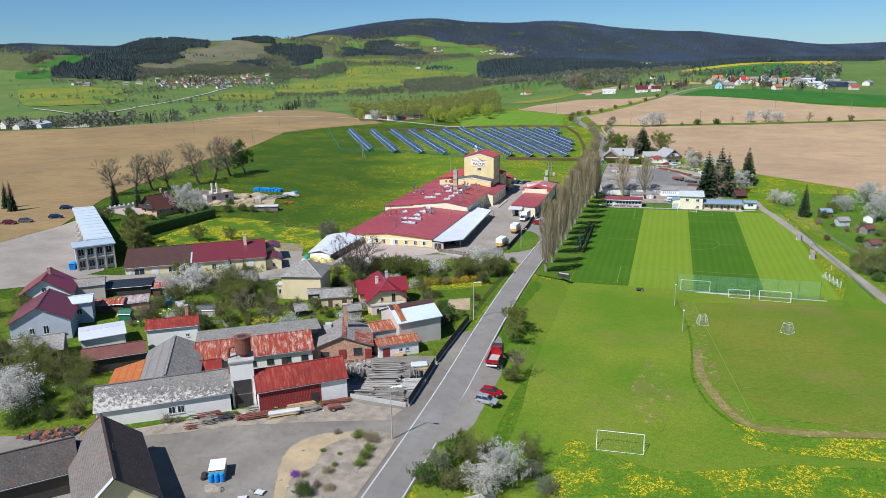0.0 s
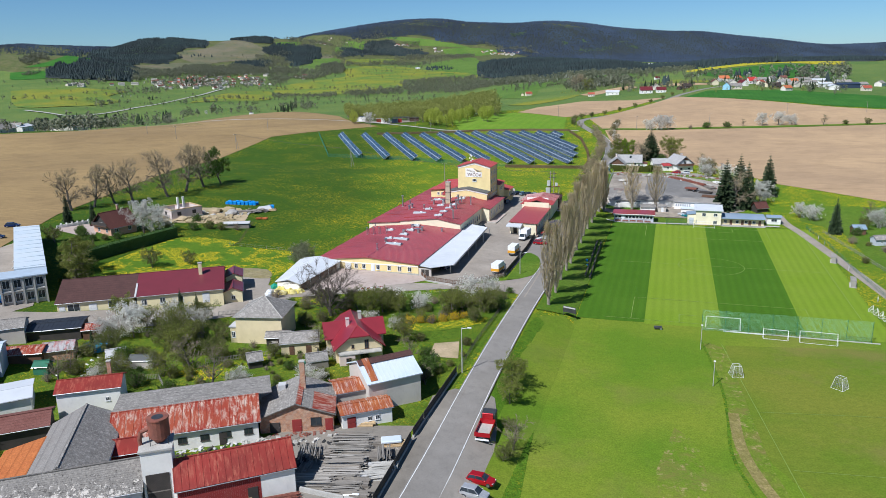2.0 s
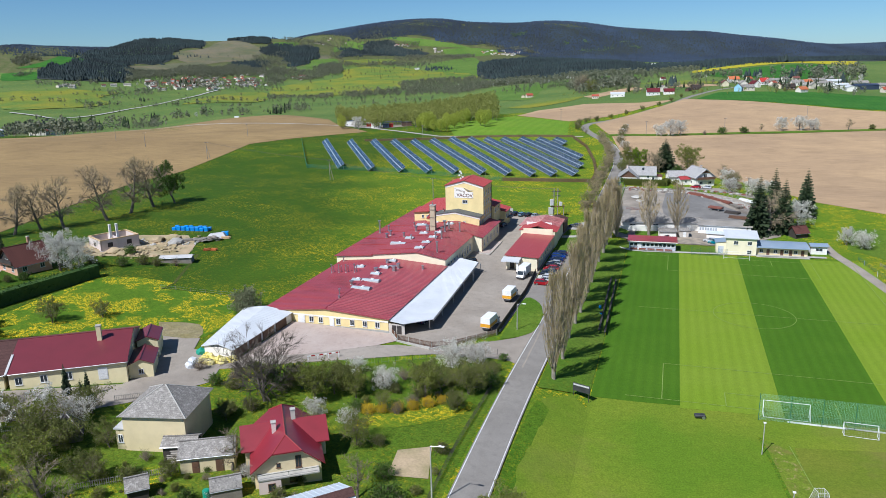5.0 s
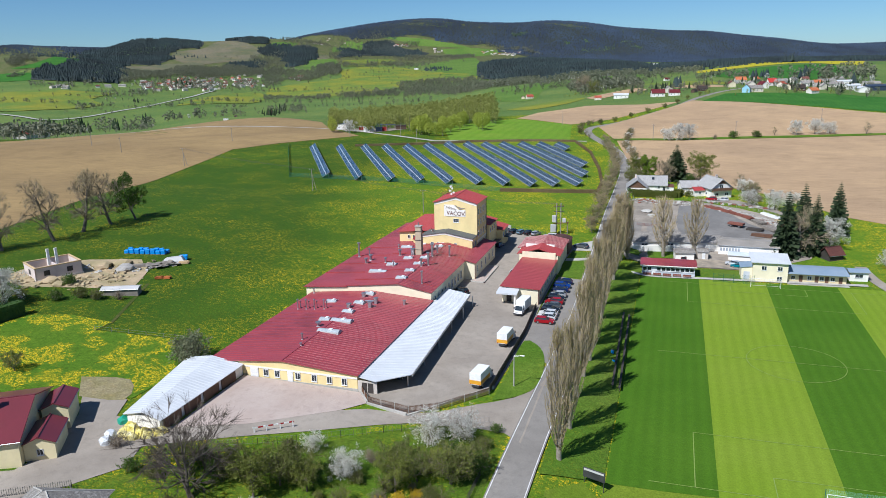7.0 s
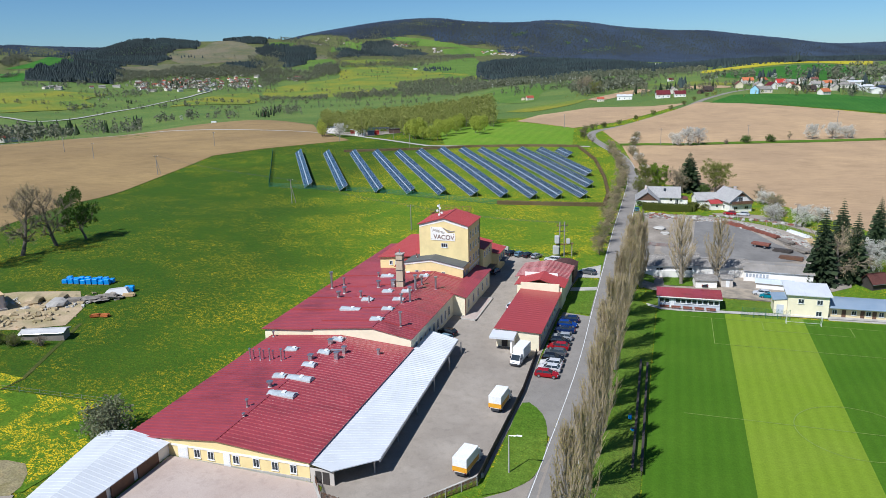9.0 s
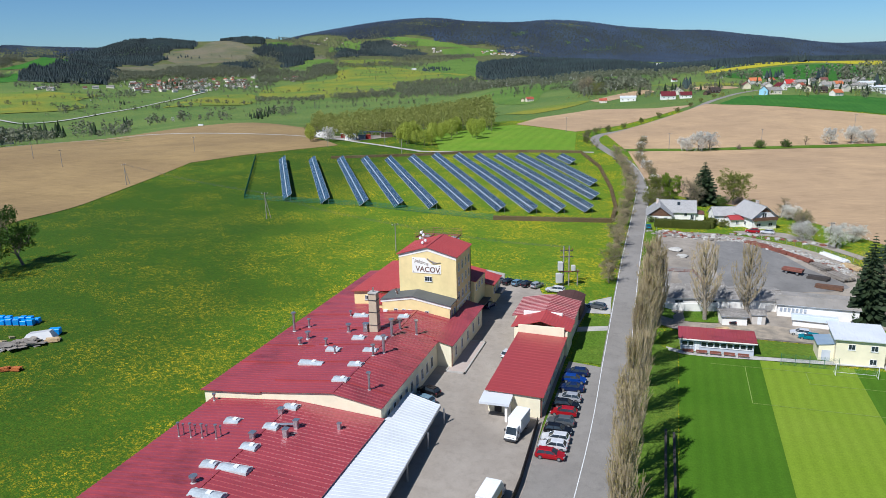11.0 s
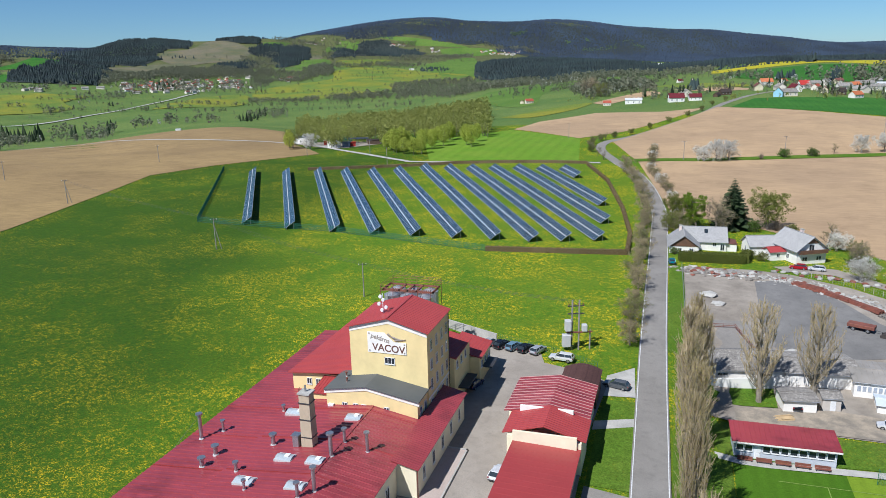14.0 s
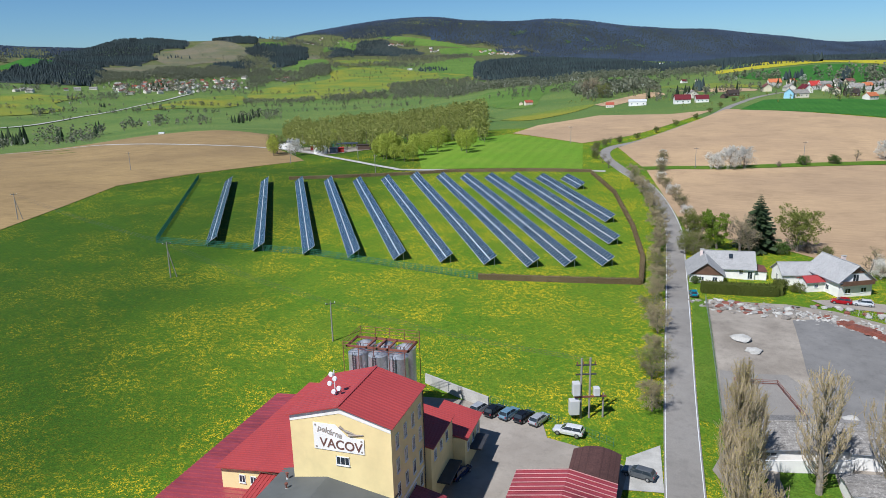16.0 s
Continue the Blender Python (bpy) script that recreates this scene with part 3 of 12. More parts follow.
# The ridge trees carry blue haze in their base colour.
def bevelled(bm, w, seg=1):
    bmesh.ops.bevel(bm, geom=list(bm.edges), offset=w, segments=seg, affect="EDGES", profile=0.5)
    return bm


def prism(bm, outline, x0, x1):
    """A profile in (y, z), run from x0 to x1."""
    a = [bm.verts.new((x0, y, z)) for y, z in outline]
    b = [bm.verts.new((x1, y, z)) for y, z in outline]
    n = len(outline)
    for i in range(n):
        bm.faces.new((a[i], b[i], b[(i + 1) % n], a[(i + 1) % n]))
    bm.faces.new(list(reversed(a)))
    bm.faces.new(b)
    bmesh.ops.recalc_face_normals(bm, faces=bm.faces)
    return bm


# ---- terrain ----
C0 = (-20.2, 111.7)
def smooth(e0, e1, v):
    k = np.clip((v - e0) / (e1 - e0), 0, 1)
    return k * k * (3 - 2 * k)
# the two ranges of hills on the horizon: distance, half width, half depth, first bearing, step, heights
RIDGES = (
    (4450, 330, 420, -0.66, 0.092, (88, 123, 100, 101, 15, 124, 161, 197, 153, 174, 122, 116, 80, 36, 65)),
    (3250, 215, 420, -0.46, 0.075, (57, 108, 84, 106, 56)),
)
HILLS = [(s0 + ds * i, d, h, w, dp) for d, w, dp, s0, ds, hs in RIDGES for i, h in enumerate(hs)]
# the valley and its slopes: heights outwards along a bearing, at these distances
STATIONS = (430, 560, 700, 850, 1000, 1200, 1450, 1750, 2050, 2350, 2700, 3100, 3500, 4450, 5200)
BEARINGS, LEVELS = [], []


def profile(bearing, *levels):
    BEARINGS.append(bearing)
    LEVELS.append(levels)


profile(-0.56, 6, 8, -4, -17, -22, -18, -7, 18, 36, 108, 91, 80, 97, 40, 40)
profile(-0.49, 7, 10, -1, -14, -25, -26, -17, 15, 40, 101, 81, 30, 30, 36, 40)
profile(-0.41, 9, 8, 2, -11, -24, -32, -26, -6, 17, 40, 62, 25, 43, 36, 40)
profile(-0.33, 10, 10, 9, -3, -14, -19, -17, -7, 10, 40, 53, 12, 40, 36, 40)
profile(-0.23, 10, 11, 13, 2, -10, -20, -22, -24, -10, 4, 36, -8, 61, 36, 40)
profile(-0.12, 10, 10, 0, -10, -17, -19, -21, -21, -6, 16, 44, 50, 86, 36, 40)
profile(-0.02, 10, 11, 3, -5, -11, -14, -17, -15, -3, 12, 28, 55, 81, 36, 40)
profile(0.09, 12, 12, 12, 11, 12, 11, 10, 0, 1, 18, 45, 57, 70, 36, 40)
profile(0.20, 9, 12, 16, 19, 20, 22, 24, 10, 11, 24, 38, 44, 51, 36, 40)
profile(0.31, 7, 12, 21, 22, 25, 29, 30, 16, 15, 23, 32, 34, 37, 36, 40)
profile(0.42, 10, 16, 23, 28, 35, 46, 35, 20, 27, 40, 41, 33, 29, 36, 40)
profile(0.53, 9, 15, 22, 27, 35, 48, 38, 23, 25, 37, 34, 25, 20, 36, 40)
profile(0.60, 7, 13, 20, 24, 32, 45, 38, 28, 25, 34, 33, 25, 15, 36, 40)


def relief():
    """The profiles as a fine grid over bearing and distance, rounded off."""
    ss, dd = np.linspace(-0.9, 0.9, 91), np.linspace(400, 5200, 241)
    by_d = np.array([np.interp(dd, STATIONS, lv) for lv in LEVELS])
    g = np.array([np.interp(ss, BEARINGS, by_d[:, j]) for j in range(len(dd))]).T
    for r in range(3):
        g = np.pad(g, 1, mode="edge")
        g = (g[:-2, 1:-1] + 2 * g[1:-1, 1:-1] + g[2:, 1:-1]) / 4
        g = np.pad(g, ((0, 0), (1, 1)), mode="edge")
        g = (g[:, :-2] + 2 * g[:, 1:-1] + g[:, 2:]) / 4
    return g


RELIEF = relief()


def height(x, y):
    """Height of the ground: a level pitch, a gentle rise to the west, a shallow valley and wooded hills far off."""
    x, y = np.asarray(x, float), np.asarray(y, float)
    fx, fy = -0.3057, 0.9521
    d = (x - C0[0]) * fx + (y - C0[1]) * fy
    l = (x - C0[0]) * fy - (y - C0[1]) * fx
    near = np.interp(x, (-420, -260, -175, -130, -104, -68, -38, -33, -25, -20, 45, 60, 200), (13, 13, 10.5, 7.4, 5.4, 4.4, 3.4, 2.9, 0.3, 0, 0, -0.5, 2))
    # the level pitch ends behind the club house; the road keeps rising gently
    far_r = np.interp(x, (-420, -60, -38, -20, 60, 200), (13, 5.5, 5.2, 4.4, 3.5, 4))
    k = smooth(318, 380, y)
    z = near * (1 - k) + far_r * k
    # rise to the north east, fall into the valley in the north west
    s = l / np.maximum(d, 60)
    rise = np.interp(d, (0, 300, 480, 620), (0, 0, 4, 13))
    fall = np.interp(d, (0, 300, 420, 560), (0, 0, 1, 3))
    kr = smooth(-0.02, 0.16, s)
    z = z + np.where(d > 200, rise * kr + fall * (1 - kr), 0)
    u, v = np.clip((s + 0.9) / 0.02, 0, 89.999), np.clip((d - 400) / 20, 0, 239.999)
    i, j = u.astype(int), v.astype(int)
    p, q = u - i, v - j
    far = RELIEF[i, j] * (1 - p) * (1 - q) + RELIEF[i + 1, j] * p * (1 - q) + RELIEF[i, j + 1] * (1 - p) * q + RELIEF[i + 1, j + 1] * p * q
    k = smooth(430, 560, d)
    z = z * (1 - k) + far * k
    for hs, hd, hh, hw, hl in HILLS:
        z = z + hh * np.exp(-((l - hs * hd) / hw) ** 2 - ((d - hd) / hl) ** 2)
    return z


def ground_z(x, y):
    return float(height(x, y))


def drape(name, outline, material, label, category, lift=0.05, cell=8.0, group=""):
    """A patch of surface that lies on the ground."""
    bm = bmesh.new()
    bm.faces.new([bm.verts.new((x, y, 0)) for x, y in outline])
    xs, ys = [p[0] for p in outline], [p[1] for p in outline]
    for k, lo, hi in ((0, min(xs), max(xs)), (1, min(ys), max(ys))):
        n = int((hi - lo) / cell)
        for i in range(1, n + 1):
            c = lo + (hi - lo) * i / (n + 1)
            co, no = ((c, 0, 0), (1, 0, 0)) if k == 0 else ((0, c, 0), (0, 1, 0))
            bmesh.ops.bisect_plane(bm, geom=list(bm.verts) + list(bm.edges) + list(bm.faces), plane_co=co, plane_no=no, dist=1e-4)
    bmesh.ops.triangulate(bm, faces=list(bm.faces))
    bm.normal_update()
    if bm.faces and sum(f.normal.z * f.calc_area() for f in bm.faces) < 0:
        bmesh.ops.reverse_faces(bm, faces=list(bm.faces))
    for v in bm.verts:
        v.co.z = ground_z(v.co.x, v.co.y) + lift
    return tagged(link_mesh(name, bm, material), label, category, group, "structure")


def ribbon(name, line, w0, w1, material, label, category, lift=0.06, kind="structure", parent=None):
    """A strip from w0 to w1 metres to the right of a line on the ground."""
    bm = bmesh.new()
    pts = []
    for (ax, ay), (bx, by) in zip(line, line[1:]):
        n = max(1, int(math.hypot(bx - ax, by - ay) / 6))
        pts += [(ax + (bx - ax) * i / n, ay + (by - ay) * i / n) for i in range(n)]
    pts.append(line[-1])
    prev = None
    for i, (x, y) in enumerate(pts):
        (ax, ay), (bx, by) = pts[max(0, i - 1)], pts[min(len(pts) - 1, i + 1)]
        d = math.hypot(bx - ax, by - ay)
        nx, ny = (by - ay) / d, -(bx - ax) / d
        pair = []
        for k in range(3):
            o = w0 + (w1 - w0) * k / 2
            px, py = x + nx * o, y + ny * o
            pair.append(bm.verts.new((px, py, ground_z(px, py) + lift)))
        if prev:
            for k in range(2):
                bm.faces.new((prev[k], prev[k + 1], pair[k + 1], pair[k]))
        prev = pair
    ob = tagged(link_mesh(name, bm, material), label, category, "", kind)
    if parent:
        ob.parent = parent
    return ob


def spline(pts, per=6):
    """Points along a smooth curve through the given ones."""
    out = []
    for i in range(len(pts) - 1):
        p0, p1, p2, p3 = (Vector(pts[max(0, min(len(pts) - 1, i + k))]) for k in (-1, 0, 1, 2))
        for j in range(per):
            t = j / per
            v = 0.5 * ((2 * p1) + (p2 - p0) * t + (2 * p0 - 5 * p1 + 4 * p2 - p3) * t * t + (3 * p1 - p0 - 3 * p2 + p3) * t ** 3)
            out.append((v.x, v.y))
    out.append(tuple(pts[-1]))
    return out


def build_ground():
    """One sheet, fine near the path, coarser towards the hills."""
    a = np.concatenate([np.arange(-5200, -1000, 60), np.arange(-1000, -320, 20), np.arange(-320, 160, 4), np.arange(160, 600, 20), np.arange(600, 4000, 60)])
    b = np.concatenate([np.arange(-400, 40, 20), np.arange(40, 600, 4), np.arange(600, 1400, 20), np.arange(1400, 5400, 50)])
    X, Y = np.meshgrid(a, b)
    Z = height(X, Y)
    me = bpy.data.meshes.new("ground")
    nx, ny = len(a), len(b)
    idx = np.arange(nx * ny).reshape(ny, nx)
    faces = np.stack([idx[:-1, :-1], idx[:-1, 1:], idx[1:, 1:], idx[1:, :-1]], -1).reshape(-1, 4)
    me.from_pydata(np.stack([X, Y, Z], -1).reshape(-1, 3).tolist(), [], faces.tolist())
    me.polygons.foreach_set("use_smooth", np.ones(len(faces), bool))
    cx, cy = X[:-1, :-1] + (X[1:, 1:] - X[:-1, :-1]) / 2, Y[:-1, :-1] + (Y[1:, 1:] - Y[:-1, :-1]) / 2
    # Beyond 640 m the ground takes the pasture colour with haze mixed in.
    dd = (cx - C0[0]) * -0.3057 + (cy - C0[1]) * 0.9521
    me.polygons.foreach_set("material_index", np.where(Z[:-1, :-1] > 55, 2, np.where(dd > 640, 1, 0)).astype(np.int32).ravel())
    for key in ("meadow", "hazy_green", "far_ground"):
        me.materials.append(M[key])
    tagged(new("ground", me), "rolling green meadow ground with yellow dandelions", "ground", "", "structure")


build_ground()

# ---- surfaces of the ground ----
ROAD = spline([(-34.9, -60), (-34.7, 60), (-34.9, 110), (-36.2, 150), (-36.6, 190), (-35.4, 250), (-36.2, 290), (-37.4, 345), (-38.2, 420), (-39.8, 470), (-49, 530), (-64, 575), (-74.5, 612), (-73, 641), (-59.4, 670), (-36.7, 730), (-12.9, 790), (7.1, 857), (46.9, 949), (150, 1060)])
drape("field", [(-188, 60), (-188, 182), (-207, 222), (-224, 284), (-262, 436), (-274, 480), (-262, 515), (-230, 571), (-238, 581), (-279, 628), (-322, 700), (-350, 751), (-396, 744), (-450, 705), (-480, 668), (-498, 630), (-494, 590), (-507, 548), (-560, 480), (-640, 420), (-620, 60)], M["soil_dark"], "bare brown ploughed field with fine furrows", "field", 0.15, 10)
drape("playing_field", [(-31.9, 97), (-31.9, 140), (-31.9, 186), (-24.6, 195), (44, 196), (52, 225), (60, 190), (120, 90), (60, 60), (-29, 60)], M["field_grass"], "short dry grass of a training field", "grass", 0.04, 8)
drape("dandelion_strip", spline([(-14, 60), (-13.8, 104.8), (-8, 105.2), (-3, 103.2), (2, 102), (12, 105), (24, 109.5), (60, 112), (110, 84), (60, 58)], 3), M["dandelions"], "grass bank full of yellow dandelions", "grass", 0.09, 8)
for x0, x1, key, word in ((-24.5, -8.7, "mown_dark", "dark"), (-8.7, 8.4, "mown_light", "light"), (8.4, 26, "mown_dark", "dark"), (26, 43.5, "mown_light", "light")):
    drape("pitch_stripe", [(x0, 193.5), (x1, 193.5 + 0.06 * (x1 - x0)), (x1, 302.5), (x0, 302.5)], M[key], word + " mown stripe of a football pitch", "pitch", 0.07, 10, "mown stripes of the pitch")


def pitch_lines():
    bm = bmesh.new()
    def bar(ax, ay, bx, by, w=0.14):
        d = Vector((bx - ax, by - ay, 0)).normalized()
        n = Vector((d.y, -d.x, 0)) * w / 2
        bm.faces.new([bm.verts.new(Vector((px, py, 0.13)) + s) for px, py, s in ((ax, ay, n), (bx, by, n), (bx, by, -n), (ax, ay, -n))])
    x0, x1, y0, y1, cx = -22.8, 39.6, 196.2, 298.3, 8.3
    for a in ((x0, y0, x1, y0), (x1, y0, x1, y1), (x1, y1, x0, y1), (x0, y1, x0, y0), (x0, 247.2, x1, 247.2)):
        bar(*a)
    for y, s in ((y0, 1), (y1, -1)):
        for hw, dd in ((20.15, 16.5), (9.16, 5.5)):
            bar(cx - hw, y, cx - hw, y + s * dd), bar(cx + hw, y, cx + hw, y + s * dd), bar(cx - hw, y + s * dd, cx + hw, y + s * dd)
    for i in range(48):
        a, b = 6.28319 * i / 48, 6.28319 * (i + 1) / 48
        bar(cx + 9.15 * math.cos(a), 247.2 + 9.15 * math.sin(a), cx + 9.15 * math.cos(b), 247.2 + 9.15 * math.sin(b))
    bar(7.8, 184.3, 16.4, 122.7, 0.1), bar(16.4, 122.7, 75, 130, 0.1), bar(12.1, 153.5, 75, 164, 0.09), bar(15.2, 135.1, 75, 142, 0.09)
    tagged(link_mesh("pitch_line", bm, M["chalk"]), "faint worn chalk lines on the pitch", "marking", "", "structure")


pitch_lines()
drape("training_pitch", [(8.5, 184), (9.8, 150), (12.5, 136), (19, 125), (40, 121.5), (75, 122), (110, 110), (62, 186), (44, 190)], M["training_grass"], "dry olive grass of a training pitch", "grass", 0.07, 6)
drape("dandelion_strip", spline([(12.4, 120.5), (15.2, 113.0), (27, 112.6), (60, 116), (90, 116), (60, 121.5), (36, 120.6), (24, 118)], 3), M["dandelions"], "grass strip with yellow dandelions beside the path", "grass", 0.09, 5)
ribbon("worn_path", spline([(8.0, 152), (8.4, 140), (10.6, 130), (13.5, 122.6), (16.8, 119.8), (23.7, 119.5), (36.2, 122.1), (75, 128)], 4), -0.85, 0.95, M["worn_path"], "bare trodden path round the training pitch", "path", 0.13)
# Narrow darker ribbon paints the shadow of tall grass along the bank.
ribbon("grass_edge", spline([(3.6, 186), (6.4, 165), (7.0, 150), (6.8, 138), (9.2, 127), (12.6, 120.8), (15.6, 116.5)], 4), -0.25, 0.3, M["edge_grass_and_shadow"], "dark green strip painted as tall grass shadow along the bank", "grass", 0.12)
drape("bank", [(3.8, 186), (6.9, 158), (7.1, 135), (10.5, 127), (13.5, 121), (16.5, 118.4), (23.7, 118.2), (36, 121), (60, 124), (60, 127), (36.2, 123.8), (23.7, 121.2), (17, 122), (13.8, 127.4), (12.2, 136), (10.8, 152), (8.6, 182)], M["worn_edge"], "low bank of worn dry grass beside the field", "bank", 0.1, 4)
drape("bare_patch", [(-3.6, 116), (1.5, 114), (3.4, 126), (1.8, 140), (-1.8, 144), (-4.4, 130)], M["bare_worn"], "worn bare patch in the grass", "ground", 0.08, 3)
# village ground, yards and drives
drape("garden_ground", [(-39.8, 62), (-39.8, 203), (-56, 195), (-66, 187), (-88, 171), (-100, 164), (-112, 150), (-150, 120), (-180, 96), (-180, 40)], M["garden"], "village garden grass with weeds and dandelions", "grass", 0.04, 8)
drape("dandelion_patch", spline([(-59.6, 164.0), (-59.4, 167.6), (-50.5, 173.9), (-43.6, 179.6), (-43.2, 174.6), (-50.6, 167.9)], 3), M["dandelion_bed"], "garden strip thick with yellow dandelions", "grass", 0.1, 4)
drape("dandelion_patch", [(-150, 178), (-151, 195), (-150.5, 212), (-142, 216), (-131, 216), (-131, 211), (-112, 214), (-104.5, 211), (-103.2, 201), (-104, 190), (-110, 187), (-116, 188), (-128, 181), (-142, 172)], M["dandelion_field"], "meadow thick with yellow dandelions behind the long building", "grass", 0.1, 5)
drape("gravel_pad", spline([(-112.6, 187), (-104.8, 188.9), (-109.0, 195.4), (-117.6, 193)], 3), M["dry_gravel"], "bare gravel patch at the end of a drive", "gravel", 0.13, 3)
drape("drive", [(-104.6, 174.6), (-99.6, 177), (-100.8, 181), (-104.4, 189.2), (-112.2, 187.4), (-107.2, 181)], M["yard"], "grey concrete drive between building and garage", "drive", 0.12, 4)
drape("poplar_grass", [(-33.4, 189), (-24.6, 193.5), (-24.6, 302), (-33.2, 302)], M["verge"], "green grass bank under the poplars", "grass", 0.22, 3)
drape("verge", [(-44.8, 284.4), (-38.4, 284.4), (-38.8, 312), (-44.8, 311)], M["verge"], "mown grass beside the red-roofed annex", "grass", 0.09, 3)
drape("allotment", [(53.5, 305), (55.5, 230), (60, 190), (72, 140), (130, 150), (130, 345), (48, 345), (42, 318)], M["verge"], "green allotment gardens beside the path", "grass", 0.05, 6)
drape("dandelion_patch", spline([(-92, 131), (-84.8, 139.8), (-82, 146), (-76.5, 145.5), (-77, 142), (-80.5, 135), (-84, 130.5)], 3), M["dandelion_bed"], "garden lawn thick with yellow dandelions", "grass", 0.1, 4)
drape("garden_bed", [(-49.5, 160.7), (-44.9, 163.3), (-42.7, 154.9), (-48.5, 153.9)], M["bare"], "dug bare garden bed", "soil", 0.12, 3)
drape("yard_lane", [(-37.2, 50), (-37.3, 104), (-40, 104.5), (-47, 102.5), (-52, 102), (-66, 93), (-82, 82), (-97, 76), (-130, 62), (-130, 40), (-62, 40)], M["old_road"], "grey asphalt lane and yard", "road", 0.09, 6)
drape("gravel_verge", [(-40.6, 104), (-47, 103.5), (-52, 104.5), (-66, 95.5), (-86, 83.5), (-82, 79.5), (-72.5, 84.7), (-62.9, 90.7), (-54.7, 94.5), (-46.2, 97.9), (-41.5, 99.5)], M["gravel"], "gravel strip along the sheds", "gravel", 0.12, 4)
drape("wall_verge", [(-37.4, 103), (-41.2, 104.5), (-41.2, 126), (-42.5, 138), (-39.6, 142), (-37.6, 142)], M["old_road"], "grey gravelly verge between wall and road", "verge", 0.1, 4)
drape("rock_garden", spline([(-38.0, 60), (-38.0, 79), (-38.0, 92.0), (-38.8, 95.2), (-41.5, 95.8), (-46.1, 94.4), (-50.0, 92.2), (-52.4, 88.6), (-52.4, 84.2), (-50.6, 79.2), (-48.4, 74), (-49.0, 66), (-49.0, 60)], 4), M["gravel"], "pale gravel rock garden beside the road", "garden", 0.12, 4)
drape("straw_gravel_strip", spline([(-48.2, 74.2), (-50.4, 79.4), (-52.2, 84.4), (-52.1, 88.4), (-49.8, 92.0), (-46.0, 94.1), (-45.6, 92.6), (-47.6, 88.6), (-46.8, 83.4), (-48.4, 79.6), (-46.6, 74.4)], 4), M["straw_gravel"], "strip of straw-coloured gravel round the rock garden", "garden", 0.14, 4)
drape("timber_yard", [(-40.9, 103.6), (-47, 102.6), (-52.5, 103.5), (-64, 113.5), (-60, 120.5), (-56, 122.5), (-42, 127), (-41.2, 115)], M["old_road"], "gravelly timber yard", "yard", 0.11, 4)
drape("road_verge", spline([(-32.2, 96), (-23.5, 97), (-22.4, 112), (-23.6, 128), (-24.6, 142), (-26.4, 156), (-27.6, 168), (-29.0, 180), (-32.6, 184), (-33.4, 168), (-33.2, 150), (-32.2, 120)], 3), M["edge_grass_and_shadow"], "rough darker grass beside the road", "grass", 0.1, 4)
drape("lay_by", spline([(-32.4, 96), (-29.2, 102), (-28.2, 112), (-28.4, 124), (-30, 134), (-32.9, 142), (-32.5, 120)], 3), M["lay_by"], "worn asphalt lay-by beside the road", "road", 0.16, 3)
drape("car_park", [(-143, 145), (-142, 149), (-150, 158), (-190, 195), (-188, 182), (-188, 100), (-160, 120), (-146, 134)], M["yard"], "wide pale asphalt car park", "car park", 0.09, 8)
drape("drive", [(-152, 141), (-136, 147), (-104.5, 166.2), (-103.5, 175), (-92, 178), (-90, 172), (-96, 163), (-110, 150), (-141, 128), (-152, 133)], M["yard"], "grey asphalt drive before a long low building", "drive", 0.11, 6)
drape("access_road", [(-37.4, 196), (-40.5, 198.2), (-44.4, 198.3), (-50, 197.4), (-55.4, 196.6), (-60, 194.5), (-70, 189), (-80, 184), (-92, 177), (-104, 170), (-108, 182), (-104, 184), (-92, 183.5), (-80, 188.5), (-68, 197), (-64, 198.8), (-57.5, 199.2), (-52.5, 201.5), (-47, 206.2), (-44.5, 208.0), (-41.6, 210.6), (-39.3, 214.0), (-38.0, 218), (-37.4, 222)], M["yard"], "grey asphalt access road to the factory", "road", 0.1, 5)
drape("paved_yard", [(-91, 183.5), (-80, 188.3), (-68, 197), (-65, 200.5), (-67.5, 204), (-91, 204)], M["pinkyard"], "reddish paved yard before the factory front", "yard", 0.13, 4)
drape("factory_yard", [(-65, 200.5), (-57, 199), (-45.5, 213), (-44.8, 240), (-45.5, 258), (-45.8, 300), (-44.5, 318), (-48, 321), (-57, 323), (-58.5, 327.5), (-72, 331), (-80, 330), (-80, 300), (-72, 300), (-70, 246), (-69.5, 205), (-66, 203.5)], M["yard"], "grey asphalt factory yard", "yard", 0.12, 5)
drape("yard_island", spline([(-44.9, 208.4), (-41.6, 210.8), (-39.2, 214.4), (-38.5, 219.7), (-39.0, 227), (-41.0, 233.8), (-44.9, 236.6), (-44.9, 222)], 3), M["verge"], "green grass island between yard and road", "grass", 0.14, 4)
drape("parking_strip", [(-45.4, 234), (-38.0, 226), (-37.8, 283), (-44.9, 284)], M["road"], "asphalt parking strip beside the road", "parking", 0.1, 5)
drape("apron", [(-45, 321), (-40.3, 326), (-39.5, 313.5), (-45, 312.5)], M["concrete"], "pale concrete gate apron", "apron", 0.1, 4)
drape("apron", [(-45.5, 303), (-39, 305.8), (-39, 303), (-45.5, 300)], M["concrete"], "short concrete drive through the grass", "apron", 0.1, 4)
drape("footpath", [(-27, 302.8), (34, 307), (34, 305), (5, 303.2), (-27, 301)], M["concrete"], "pale concrete footpath behind the pitch", "path", 0.2, 4)
drape("gravel_yard", [(-29.5, 315), (5, 314.2), (10, 321.5), (-6, 323.5), (-28.5, 320.2)], M["gravel"], "brown gravel yard beside the depot", "yard", 0.24, 3)
